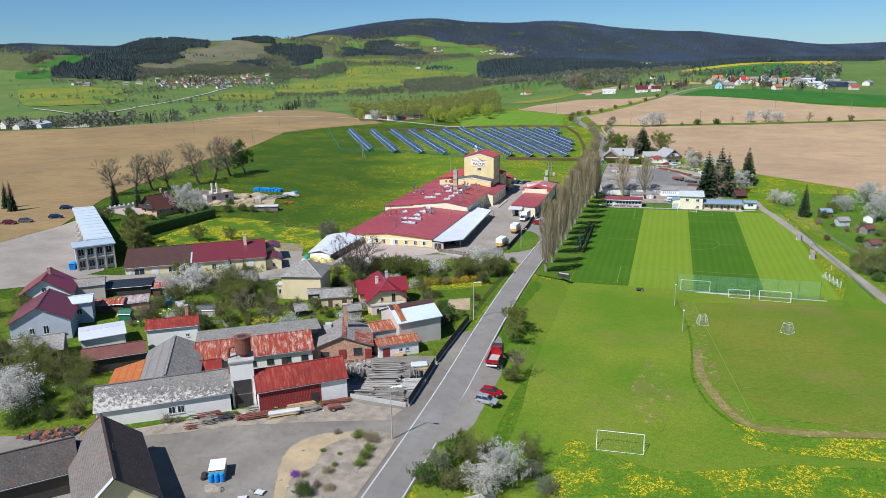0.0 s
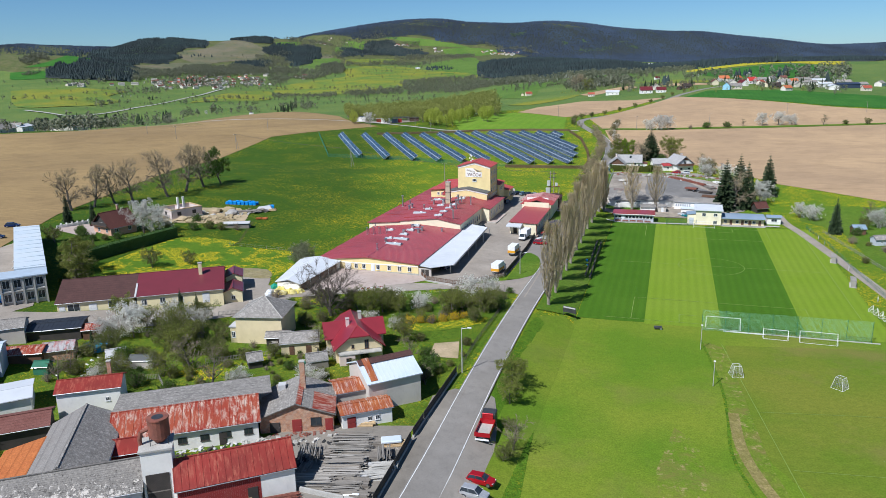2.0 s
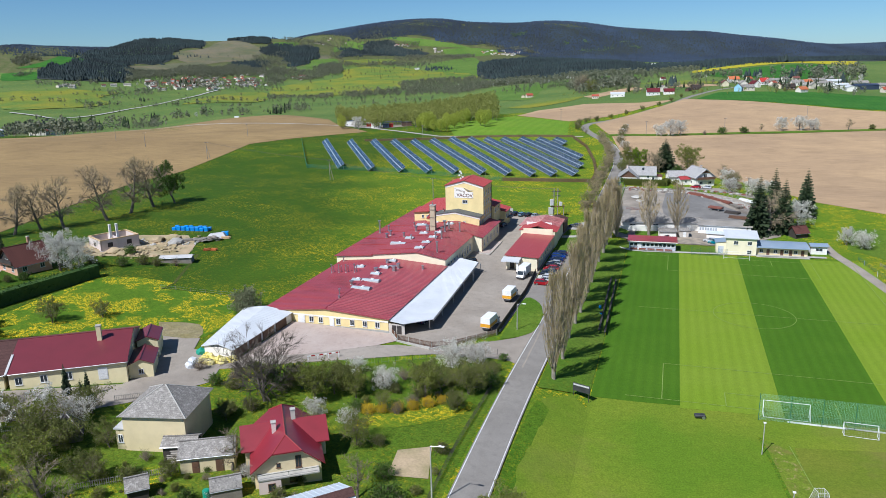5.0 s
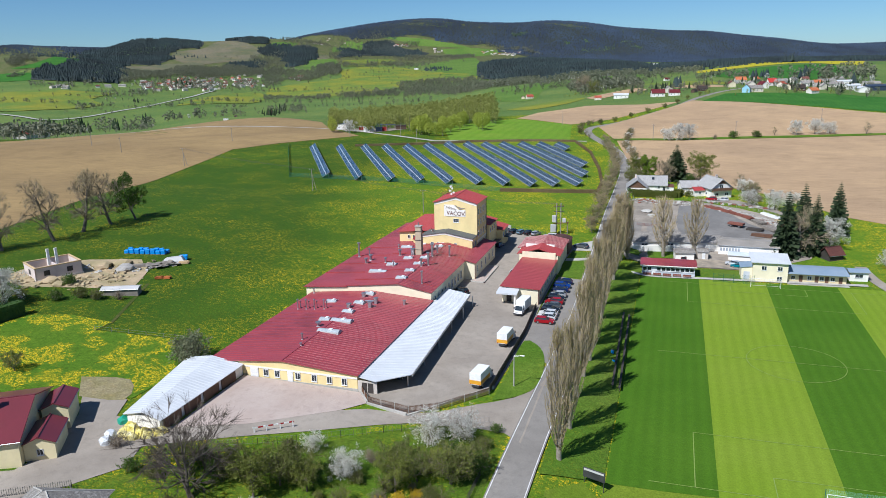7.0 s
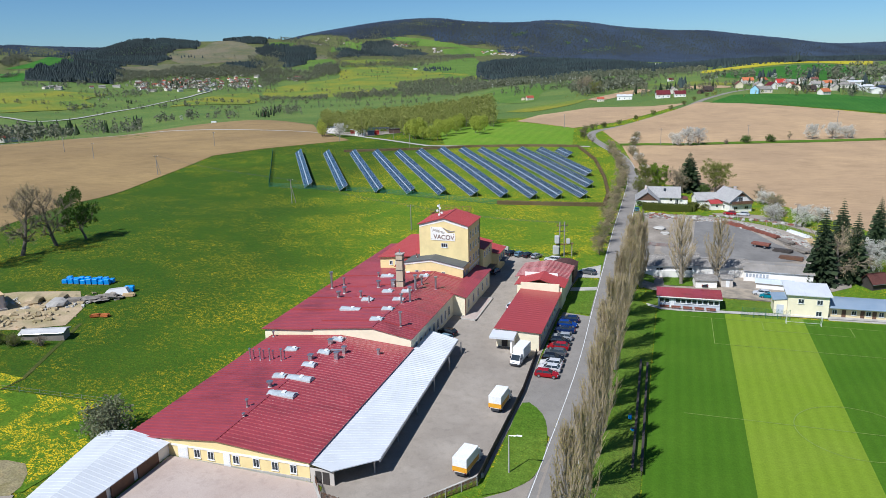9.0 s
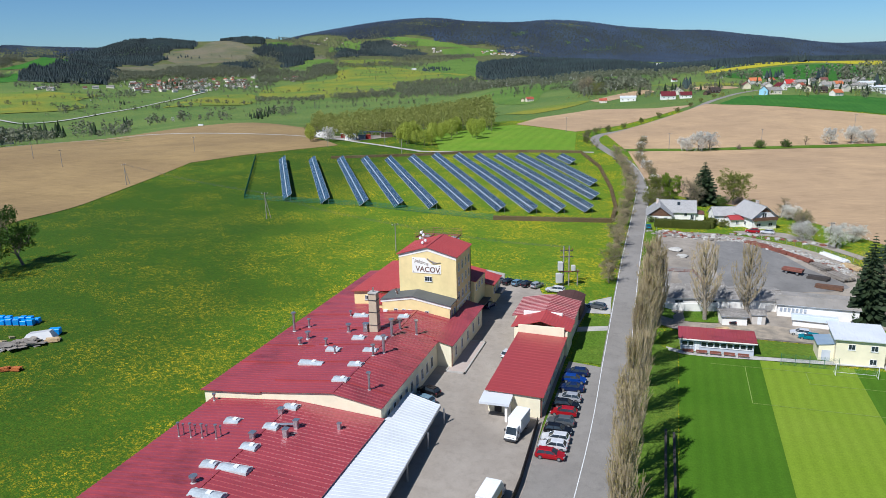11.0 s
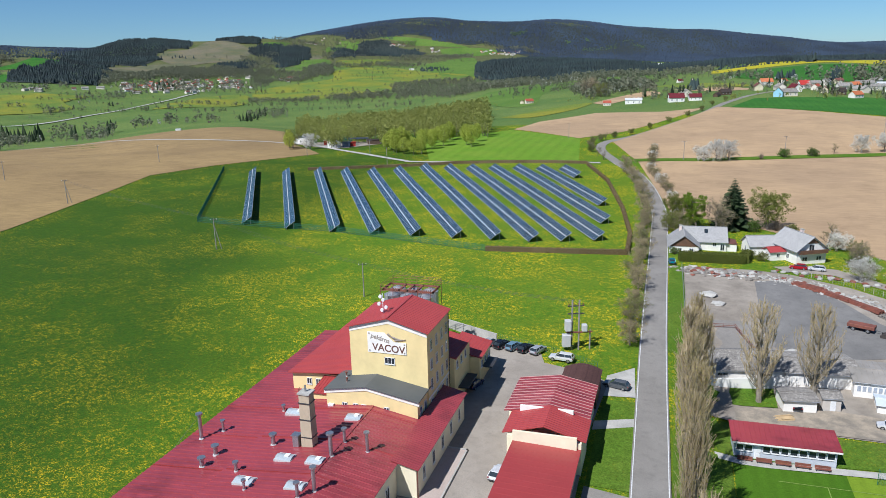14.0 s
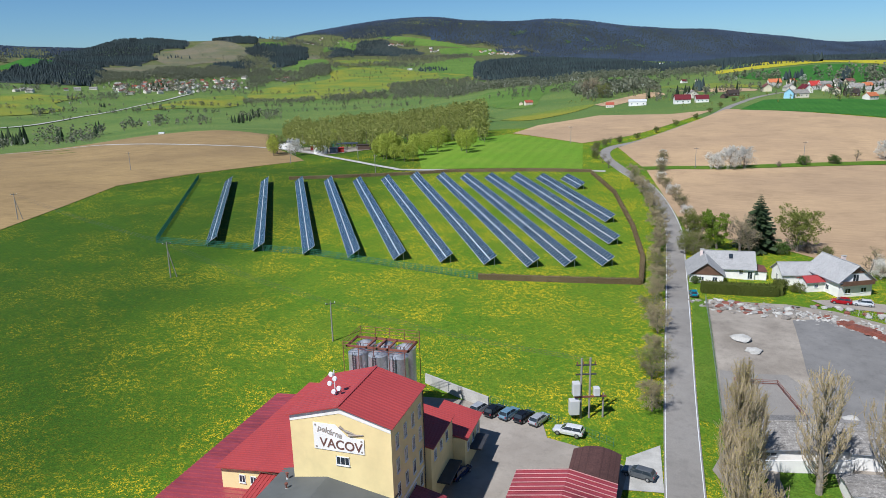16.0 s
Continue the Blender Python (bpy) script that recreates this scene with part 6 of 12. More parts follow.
def poplar(seed, h=21.5, spread=1.0, low=0.055, airy=5):
    """A narrow poplar: one leader, many steep limbs that start low, loose twigs along them."""
    rng = random.Random(seed)
    wood, fine, green = Soup(), Soup(), Soup()
    n = 9
    pts = [Vector((0, 0, -0.4))]
    for i in range(n):
        pts.append(pts[-1] + Vector((rng.uniform(-0.1, 0.06), rng.uniform(-0.08, 0.08), 1)) * (h * 0.94 / n))
    for i in range(n):
        wood.stick(pts[i], pts[i + 1], 0.46 * (1 - 0.93 * i / n), 0.46 * (1 - 0.93 * (i + 1) / n), 8)
    # short shoots on the lower trunk
    for i in range(90):
        p = pts[0].lerp(pts[2], rng.uniform(0.22, 1.0) ** 0.8) + jitter(rng, 0.15)
        a = rng.uniform(0, 6.28)
        e = p + Vector((math.cos(a) * rng.uniform(0.3, 0.9), math.sin(a) * rng.uniform(0.3, 0.9), rng.uniform(0.6, 1.8)))
        fine.stick(p, e, 0.035, 0.012)
        for c in range(3):
            green.leaf(p.lerp(e, rng.uniform(0.3, 1)) + jitter(rng, 0.08), rng.uniform(0.05, 0.1), rng)
    limbs = 66
    for i in range(limbs):
        f = low + (0.915 - low) * (i / (limbs - 1)) ** 1.2
        k = min(n - 1, int(f * n))
        p = pts[k].lerp(pts[k + 1], f * n - k)
        ang = i * 2.4 + rng.uniform(-0.6, 0.6)
        # widest a little below the middle, ragged towards the top
        width = (0.35 + 1.45 * math.sin(math.pi * min(1.0, 0.3 + f * 0.72))) * rng.uniform(0.55, 1.15) * spread
        length = min(h * (1.0 - f), rng.uniform(4.5, 8.5) * (1.15 - 0.55 * f))
        q, lr = p, 0.085 * (1.1 - 0.7 * f)
        out = Vector((math.cos(ang), math.sin(ang), 0))
        for j in range(5):
            q2 = q + Vector((0, 0, length / 5)) + out * (width / 5) * (2.2 - 0.6 * j) + jitter(rng, 0.09)
            wood.stick(q, q2, lr * (1 - 0.17 * j), lr * (1 - 0.17 * (j + 1)), 3)
            for b in range(airy):
                o2 = (out * rng.uniform(-0.3, 0.6) + jitter(rng, 0.32) + Vector((0, 0, 1.4))).normalized()
                s = q.lerp(q2, rng.random())
                e = s + o2 * rng.uniform(0.7, 2.0)
                fine.stick(s, e, 0.034, 0.012)
                for c in range(3):
                    green.leaf(s.lerp(e, rng.uniform(0.2, 1)) + jitter(rng, 0.08), rng.uniform(0.05, 0.1), rng)
            q = q2
    th = thing("poplar_tree", "tall narrow poplar with bare twigs and olive buds", "tree", None, "row of poplars beside the road")
    trunk = under("trunk", wood.mesh("trunk", M["poplar_bark"]), th)
    under("branchwork", fine.mesh("branchwork", M["poplar_twig"]), trunk)
    under("crown", green.mesh("crown", M["poplar_bud"]), th)
    return th


def spruce(seed, h=16.0, r=3.2, label="dark green spruce with drooping boughs"):
    rng = random.Random(seed)
    wood, green = Soup(), Soup()
    wood.stick(Vector((0, 0, -0.3)), Vector((0, 0, h * 0.97)), h * 0.018, 0.02, 7)
    levels = int(h * 2.1)
    for i in range(levels):
        f = 0.04 + 0.95 * i / (levels - 1)
        z = h * f
        reach = r * (1 - f) ** 0.85 + 0.12
        for b in range(9):
            a = b * 0.698 + i * 1.3 + rng.uniform(-0.25, 0.25)
            L = reach * rng.uniform(0.72, 1.12)
            o = Vector((math.cos(a), math.sin(a), 0))
            side = Vector((-o.y, o.x, 0))
            for s in range(3):
                t0, t1 = s / 3, (s + 1) / 3
                for sw in (-1, 1):
                    p0 = Vector((0, 0, z - 0.32 * L * t0)) + o * L * t0
                    p1 = Vector((0, 0, z - 0.32 * L * t1 + 0.1 * L * t1 * t1)) + o * L * t1
                    wd = L * 0.26 * (1 - t0 * 0.6) * rng.uniform(0.7, 1.2)
                    k = len(green.v)
                    green.v += [p0, p1, p1 + side * sw * wd * 0.7 - Vector((0, 0, 0.22 * L)), p0 + side * sw * wd - Vector((0, 0, 0.16 * L))]
                    green.f.append((k, k + 1, k + 2, k + 3))
    th = thing("spruce_tree", label, "tree")
    under("trunk", wood.mesh("trunk", M["bark"]), th)
    under("crown", green.mesh("crown", M["needle"]), th)
    return th


def shrub(name, label, seed, h, w, leaf, n=1500, size=0.12, twig="twig_grey"):
    rng = random.Random(seed)
    fine, green = Soup(), Soup()
    tips = []
    for i in range(46):
        a, t = rng.uniform(0, 6.28), rng.uniform(0.05, 1.0)
        e = Vector((math.cos(a) * w / 2 * t, math.sin(a) * w / 2 * t, h * (0.45 + 0.55 * math.sqrt(1 - t * t * 0.85)) * rng.uniform(0.6, 1.05)))
        m = e * 0.5 + jitter(rng, 0.15 * w)
        m.z = abs(m.z)
        fine.stick(Vector((0, 0, -0.2)) + jitter(rng, 0.12), m, 0.035, 0.02)
        fine.stick(m, e, 0.02, 0.008)
        for k in range(5):
            e2 = m.lerp(e, rng.uniform(0.1, 1.0)) + jitter(rng, 0.2 * w)
            e2.z = max(0.1, e2.z)
            fine.stick(m.lerp(e, rng.random()), e2, 0.012, 0.006)
            tips.append(e2)
    for i in range(n):
        p = tips[int(rng.random() * len(tips))] + jitter(rng, 0.09 * w)
        p.z = max(0.05, p.z)
        green.leaf(p, size * rng.uniform(0.6, 1.4), rng)
    th = thing(name, label, "shrub")
    under("branchwork", fine.mesh("branchwork", M[twig]), th)
    under("foliage", green.mesh("foliage", M[leaf]), th)
    return th


PROTO = {}
USED = set()


def plant(key, x, y, s=1.0, rz=None, z=None, label="", sx=None):
    """Stands a copy of a prototype plant on the ground."""
    if rz is None:
        rz = (x * 37.7 + y * 17.3) % 360
    m = pose(x, y, ground_z(x, y) if z is None else z, 0, 0, rz)
    src = PROTO[key]
    if key not in USED:
        USED.add(key)
        ob = src
    else:
        ob = copy_thing(src, Matrix())
    ob.matrix_basis = m @ Matrix.Diagonal((s * (sx or 1), s * (sx or 1), s, 1))
    if label:
        ob["label"] = label
    return ob


for i in range(3):
    PROTO["poplar%d" % i] = poplar(11 + i)
PROTO["bare0"] = broad_tree("bare_tree", "large bare brown tree with spreading twigs", 3, 9.5, 5.6, "twig_dark", None, extra_twigs=12, stems=2, low=0.16, thick=0.034)
PROTO["bare1"] = broad_tree("bare_tree", "tall bare brown tree beside the field", 5, 14.5, 5.6, "twig_grey", "twig_olive", 2600, 0.11, extra_twigs=14, low=0.2, thick=0.036)
PROTO["bare2"] = broad_tree("bare_tree", "slender bare grey deciduous tree", 8, 9, 3.0, "twig_grey", "leaf_olive", 500, 0.1, extra_twigs=6)
PROTO["fruit0"] = broad_tree("fruit_tree", "gnarled roadside fruit tree in sparse olive bud", 61, 6.4, 3.1, "twig_grey", "twig_olive", 3600, 0.1, low=0.2, extra_twigs=6, thick=0.03)
PROTO["fruit1"] = broad_tree("fruit_tree", "roadside fruit tree with thin grey-green buds", 62, 6.0, 3.3, "twig_grey", "leaf_olive", 2600, 0.09, low=0.16, extra_twigs=7, stems=2)
PROTO["bright0"] = broad_tree("leafy_tree", "tall tree in bright yellow-green leaf", 63, 13, 4.2, "twig_grey", "leaf_bright", 7000, 0.2, low=0.14)
PROTO["willow"] = broad_tree("willow_tree", "tall narrow willow with hanging yellow-green twigs", 64, 11.5, 3.0, "twig_olive", "leaf_spring", 9000, 0.11, low=0.1, droop=0.5, extra_twigs=7)
PROTO["green0"] = broad_tree("leafy_tree", "spring tree with thin fresh green leaves", 21, 8, 3.6, "twig_grey", "leaf_spring", 4200, 0.14)
PROTO["green1"] = broad_tree("leafy_tree", "broad tree with fresh green leaves", 22, 12, 4.6, "twig_grey", "leaf_green", 5200, 0.2)
PROTO["olive0"] = broad_tree("fruit_tree", "small olive-green fruit tree", 25, 5.5, 2.9, "twig_grey", "leaf_olive", 3800, 0.11, low=0.2)
PROTO["olive1"] = broad_tree("fruit_tree", "rounded garden tree with sparse olive leaves", 26, 6.5, 3.4, "twig_grey", "leaf_spring", 3000, 0.12, stems=2, low=0.2)
PROTO["white0"] = broad_tree("blossom_tree", "cherry tree in full white blossom", 31, 6.5, 3.2, "twig_grey", "blossom", 5600, 0.095, low=0.2)
PROTO["white1"] = broad_tree("blossom_tree", "low fruit tree covered in white blossom", 32, 4.8, 2.9, "twig_grey", "blossom", 4800, 0.085, stems=2, low=0.15)
PROTO["pale0"] = shrub("willow_shrub", "rounded silvery green willow shrub", 41, 4.2, 6.5, "leaf_pale", 3600, 0.16)
PROTO["shrub0"] = shrub("shrub", "loose olive-green garden shrub in leaf", 42, 2.2, 3.0, "leaf_olive", 1500, 0.1)
PROTO["shrub1"] = shrub("shrub", "dense rounded green garden shrub", 43, 2.4, 3.4, "leaf_green", 1800, 0.11)
PROTO["shrub2"] = shrub("shrub", "bare twiggy brown shrub", 44, 2.0, 2.8, "twig_grey", 500, 0.06)
PROTO["shrub3"] = shrub("shrub", "low yellow flowering garden shrub", 45, 1.3, 1.8, "leaf_spring", 1100, 0.08)
PROTO["forsythia"] = shrub("shrub", "bright yellow forsythia shrub in flower", 46, 1.3, 2.6, "forsythia", 1700, 0.09)
PROTO["spruce0"] = spruce(51)
PROTO["spruce1"] = spruce(52, 15, 2.4)

for i in range(2):
    PROTO["open_poplar%d" % i] = poplar(31 + i, 20.5, 1.75, 0.16, 4)

# the poplar row and the two lone poplars
for i, y in enumerate((194.6, 204.5, 215.8, 225.0, 232.9, 240.4, 248.2, 257.5, 267.5, 278.0)):
    plant("poplar%d" % (i % 3), -31.3 + 0.25 * math.sin(i * 2.1), y, (1.0, 0.9, 1.02, 0.93, 1.0, 0.95, 1.03, 0.92, 0.98, 0.93)[i], i * 73, None, "", 0.95)
for i, (x, y, s) in enumerate(((-18.6, 324.0, 0.96), (-9.7, 326.6, 0.92))):
    ob = plant("open_poplar%d" % i, x, y, s, 40 + i * 90, None, "tall bare poplar beside the depot sheds", 1.2)
    ob["group"] = "poplars beside the depot"
for x, y, s in ((-31.0, 289, 0.9), (-31.0, 299.5, 0.92), (-30.6, 310.5, 0.95), (-28.8, 314.5, 0.85), (-30.3, 320.5, 0.9)):
    plant("poplar%d" % (int(y) % 3), x, y, s, y * 7, None, "", 1.25)
# bare trees along the brown field
for x, y, s, w in ((-207.6, 229.4, 1.1, 0.9), (-205, 237, 1.15, 0.82), (-202.2, 244.6, 1.15, 0.82), (-197.4, 248.8, 1.22, 0.82), (-192.2, 262.4, 1.4, 0.82), (-193.2, 274.4, 1.45, 0.78), (-192.6, 286, 1.35, 0.82)):
    plant("bare1", x, y, s, None, None, "", w)
plant("green1", -190.3, 295, 1.3, None, None, "large tree coming into thin green leaf", 0.85)
for x, y, s in ((-221, 194, 0.75), (-227, 197, 0.7), (-194.6, 214.2, 0.72)):
    plant("spruce1", x, y, s)
# the side of the access road
plant("bare0", -76.6, 168.6, 1.3)
plant("bare2", -80.2, 127.3, 1.0)
plant("spruce1", -110.1, 159.5, 0.4)
plant("spruce1", -106.6, 160.6, 0.34)
for key, x, y, s in (("green0", -68.6, 171.0, 0.85), ("olive0", -66.6, 174.6, 1.0), ("green0", -62.5, 174.5, 0.6), ("white1", -76.0, 130.5, 0.75), ("white1", -58.8, 179.4, 0.85), ("green0", -50.8, 177.6, 0.75), ("shrub2", -53.7, 171.4, 1.0), ("shrub1", -46.0, 145.9, 1.1), ("shrub3", -44.3, 147.3, 0.9), ("shrub3", -64.8, 138.8, 0.9), ("olive0", -49.0, 181.5, 0.95), ("olive1", -44.4, 182.2, 0.85), ("olive0", -41.8, 187.5, 0.75), ("white1", -50.4, 191.2, 1.05), ("white1", -46.2, 194.2, 1.0), ("olive0", -44.5, 176.0, 0.7), ("olive1", -56.5, 172.5, 0.45), ("white1", -66.5, 183.5, 0.6)):
    plant(key, x, y, s)
for key, x, y, s in (("shrub1", -60.5, 170, 0.8), ("shrub0", -52, 178, 1.0), ("shrub3", -48.5, 187.5, 1.2), ("shrub1", -46.5, 190, 0.8), ("shrub0", -42.5, 192.5, 0.9), ("shrub1", -41.6, 198.0, 0.6), ("shrub2", -57, 184, 1.0), ("shrub0", -70, 183, 0.9), ("shrub1", -76, 174, 1.1), ("shrub2", -86, 174, 1.2), ("shrub2", -95, 176, 1.1)):
    plant(key, x, y, s)
plant("pale0", -104.0, 206.0, 1.15)
for x, y, s in ((-58.5, 170.2, 1.0), (-56.2, 171.2, 0.9), (-54, 172.2, 1.0), (-51.8, 173.8, 0.9), (-49.6, 175.5, 1.0), (-47.6, 177.4, 0.9)):
    plant("forsythia", x, y, s)
# village gardens
for key, x, y, s in (("white0", -110, 143.5, 1.15), ("white0", -105.2, 150.5, 1.0), ("white1", -113.5, 139.5, 1.0), ("white1", -101.5, 152, 1.0), ("olive1", -102, 146, 1.1), ("olive0", -96.5, 146, 1.0), ("green0", -94.9, 138.5, 0.85), ("olive0", -91, 148, 0.8), ("green0", -118.5, 150.5, 0.7), ("white1", -100.2, 82.6, 1.5), ("white1", -104.5, 85.5, 1.25), ("olive1", -103.5, 94.2, 0.85), ("green0", -109.5, 96.5, 0.7), ("olive1", -113.5, 96.5, 0.95), ("olive1", -96.6, 91.0, 0.75), ("olive1", -100.6, 96.8, 0.7), ("shrub1", -97.5, 79.8, 1.1), ("shrub1", -94.2, 82.6, 1.0), ("shrub0", -90.4, 84.8, 1.1), ("shrub1", -106.5, 101.0, 1.1), ("shrub1", -103.6, 103.6, 1.0), ("bare2", -90.2, 85.8, 0.7), ("olive1", -108, 90.5, 0.9), ("green0", -117, 94, 0.8), ("shrub1", -101.5, 88.0, 1.2), ("shrub1", -109.5, 86.0, 1.3), ("olive0", -97.5, 143.5, 1.15), ("olive0", -99.6, 139.6, 1.0), ("olive0", -108.8, 134.6, 1.0), ("shrub1", -104.0, 133.5, 1.2), ("shrub0", -111.5, 132.5, 1.2), ("white1", -101.5, 129.0, 0.55), ("shrub1", -94.0, 124.6, 1.2), ("olive0", -86.5, 139.5, 0.9), ("bare2", -88.5, 133.5, 0.95), ("shrub3", -90.0, 130.0, 1.3), ("shrub3", -87.8, 131.8, 1.2), ("olive0", -101.5, 156.0, 1.0), ("spruce1", -113.6, 136.0, 0.28), ("white0", -108, 84, 0.85), ("olive1", -108, 94, 0.8), ("olive0", -88, 88, 0.7), ("white1", -116, 88, 1.0), ("green0", -121, 93, 0.7), ("shrub1", -86.5, 124, 1.0), ("shrub1", -94.5, 121, 0.9), ("shrub0", -103, 122, 0.9), ("shrub0", -108, 125, 0.8), ("shrub1", -81.5, 143, 0.6), ("shrub3", -83, 137, 1.1), ("shrub3", -86, 140.5, 1.2), ("shrub3", -74.5, 141.5, 0.8), ("shrub1", -71.5, 140, 0.7), ("shrub1", -45.6, 147.5, 1.3), ("shrub1", -46.2, 143.5, 1.2), ("shrub3", -43.2, 151, 0.9), ("shrub3", -42.2, 156.5, 0.7), ("shrub0", -43.0, 162, 0.8), ("shrub0", -128, 124, 1.0), ("olive0", -135, 117, 0.8), ("olive1", -141, 112, 0.9), ("white1", -134, 101, 1.0), ("olive0", -150, 104, 0.9)):
    plant(key, x, y, s)
plant("spruce1", -102.8, 155.5, 0.42)
plant("spruce1", -113.8, 150.2, 0.3)
# trees along the road
for key, x, y, s in (("green0", -30.4, 147.5, 0.8), ("green0", -29.6, 142.0, 0.62), ("olive1", -30.2, 152.5, 0.5), ("bare2", -26.2, 128.5, 0.78), ("olive0", -26.9, 124.5, 0.6), ("olive0", -27.5, 133.5, 0.45)):
    plant(key, x, y, s)
for key, x, y, s in (("shrub1", -28.4, 95.5, 1.35), ("olive1", -26.2, 94.5, 0.8), ("pale0", -30.0, 90.5, 0.62), ("pale0", -25.6, 90.5, 0.55), ("shrub0", -27.2, 87.5, 1.3), ("white0", -20.4, 91.5, 1.05), ("white1", -22.6, 88.0, 1.05), ("pale0", -16.8, 95.0, 0.55), ("pale0", -14.2, 91.5, 0.5), ("olive1", -18.2, 99.0, 0.7), ("shrub0", -24.4, 98.6, 1.1), ("shrub2", -11.5, 87.0, 1.2), ("shrub1", -31.0, 86, 1.1), ("olive0", -12.5, 84.5, 0.8), ("shrub3", -29.6, 101.0, 0.7)):
    plant(key, x, y, s)
# avenue past the factory and towards the fields
for i in range(21):
    y = 336.5 + i * 10.6 + 1.6 * math.sin(i * 2.9)
    x = float(np.interp(y, [p[1] for p in ROAD[:62]], [p[0] for p in ROAD[:62]])) - 4.6 - 0.5 * math.sin(i * 1.7)
    plant(("fruit0", "fruit1", "fruit0")[i % 3], x, y, 0.92 + 0.12 * math.sin(i * 2.3))
    if i % 2:
        plant("shrub2", x - 1.2, y + 5, 0.7)
for i in range(18):
    y = 430 + i * 11
    x = float(np.interp(y, [p[1] for p in ROAD[:62]], [p[0] for p in ROAD[:62]])) + 6.0
    plant(("fruit1", "fruit0", "white1")[i % 3], x, y, 0.8 + 0.1 * math.sin(i))
for i in range(12):
    k = 70 + i * 3
    plant("olive0", ROAD[k % len(ROAD)][0] - 6, ROAD[k % len(ROAD)][1], 0.75)
# behind the club house and in the gardens across the path
for key, x, y, s in (("bare1", 20.6, 331.5, 1.15), ("white0", 30.4, 341.0, 1.55), ("white0", 19.8, 386.5, 1.15), ("white1", 12.5, 393.5, 1.2), ("bare2", 12.0, 402, 0.95), ("bare1", 14, 408, 0.5), ("white1", 26, 395, 1.1), ("spruce0", 50.6, 299.8, 0.82), ("white1", 47.2, 320.6, 1.15), ("white0", 43.0, 324, 0.9), ("white0", 77.9, 326.8, 1.5), ("white0", 74.6, 296, 1.6), ("white0", 82, 306, 1.4), ("white1", 68, 314, 1.3), ("bare2", 66, 326, 0.9), ("olive1", 55.6, 221.4, 1.25), ("olive0", 58.6, 224.5, 1.2), ("olive0", 54.2, 226, 0.8), ("shrub1", 56.8, 216, 1.0), ("olive1", 70, 262, 0.9), ("shrub2", 53.4, 287, 1.2), ("shrub1", 57.5, 300, 1.1), ("olive0", 62, 309, 0.8), ("shrub2", 64.5, 277, 1.3), ("shrub2", 61, 277.5, 1.1), ("shrub0", 67.5, 283.5, 1.1), ("olive1", 78, 285, 0.9), ("olive0", 90, 270, 0.9), ("bare2", 98, 310, 0.9), ("white0", 110, 330, 0.9), ("olive1", 80, 240, 0.9), ("shrub1", 62, 262, 0.9), ("shrub0", 60, 252, 0.8), ("shrub1", 66, 245, 1.0), ("shrub2", 72, 252, 1.2), ("olive0", 74, 228, 0.9), ("white1", 88, 255, 1.0), ("shrub0", 64, 232, 0.9), ("shrub3", 58, 285, 1.0), ("shrub3", 56, 240, 0.9), ("shrub1", 70, 272, 0.9), ("shrub0", 52, 262, 0.8)):
    plant(key, x, y, s)
for key, x, y, s in (("bright0", -26.8, 443.6, 0.95), ("green0", -33.4, 445.6, 1.25), ("olive1", -34.6, 439, 0.9), ("bare1", -20.6, 442, 0.82), ("olive0", -36.0, 434, 1.0), ("bare1", -17.6, 440.5, 0.7), ("bare2", -12.0, 446, 0.9), ("shrub1", -9.0, 443, 1.4), ("shrub2", -2.0, 446, 1.6), ("shrub2", -7.4, 447, 1.5), ("shrub0", 2.0, 442, 1.4), ("bare2", 9.8, 428, 0.9), ("white1", 11.5, 424, 1.1), ("olive0", 14.5, 412, 1.0), ("shrub1", 12.5, 406, 1.2), ("shrub2", 16.0, 402, 1.4), ("olive0", -9.5, 406.5, 0.5), ("shrub0", -13.0, 409.5, 1.0), ("shrub3", -11.0, 407.6, 1.2), ("shrub1", -33.6, 407.2, 0.8), ("olive0", -30, 437, 0.8)):
    plant(key, x, y, s)
for x, y, s in ((16.6, 331.5, 1.3), (25.0, 335.0, 1.2), (22.4, 341.0, 1.32), (35.0, 356, 1.12)):
    plant("spruce0", x, y, s, None, None, "broad dark spruce behind the club house", 1.25)
plant("green0", -4.8, 446.5, 1.6, None, None, "broad willow coming into yellow-green leaf", 1.15)
plant("spruce0", -15.6, 446.0, 1.05, None, None, "tall dark broad conifer behind a white house", 2.1)
# west: chalet, building site, willow by the long hall
for key, x, y, s in (("white0", -163.0, 212.5, 1.6), ("white0", -159.0, 214.5, 1.35), ("willow", -147.4, 167.4, 1.25), ("willow", -151.0, 173.4, 1.1), ("olive1", -152.5, 174.5, 1.0), ("olive0", -157.6, 181.5, 0.9), ("olive0", -136.9, 183.4, 0.95), ("olive0", -129.8, 190.2, 0.7), ("shrub1", -152, 222, 1.0), ("shrub0", -148, 225.5, 1.2), ("shrub0", -144, 226, 1.1), ("shrub2", -139.5, 228, 1.1), ("shrub0", -160, 220, 1.0), ("spruce1", -184, 214, 0.6), ("olive0", -178, 192, 0.9), ("shrub1", -169, 193, 0.9), ("shrub1", -157.5, 232, 1.0)):
    plant(key, x, y, s)


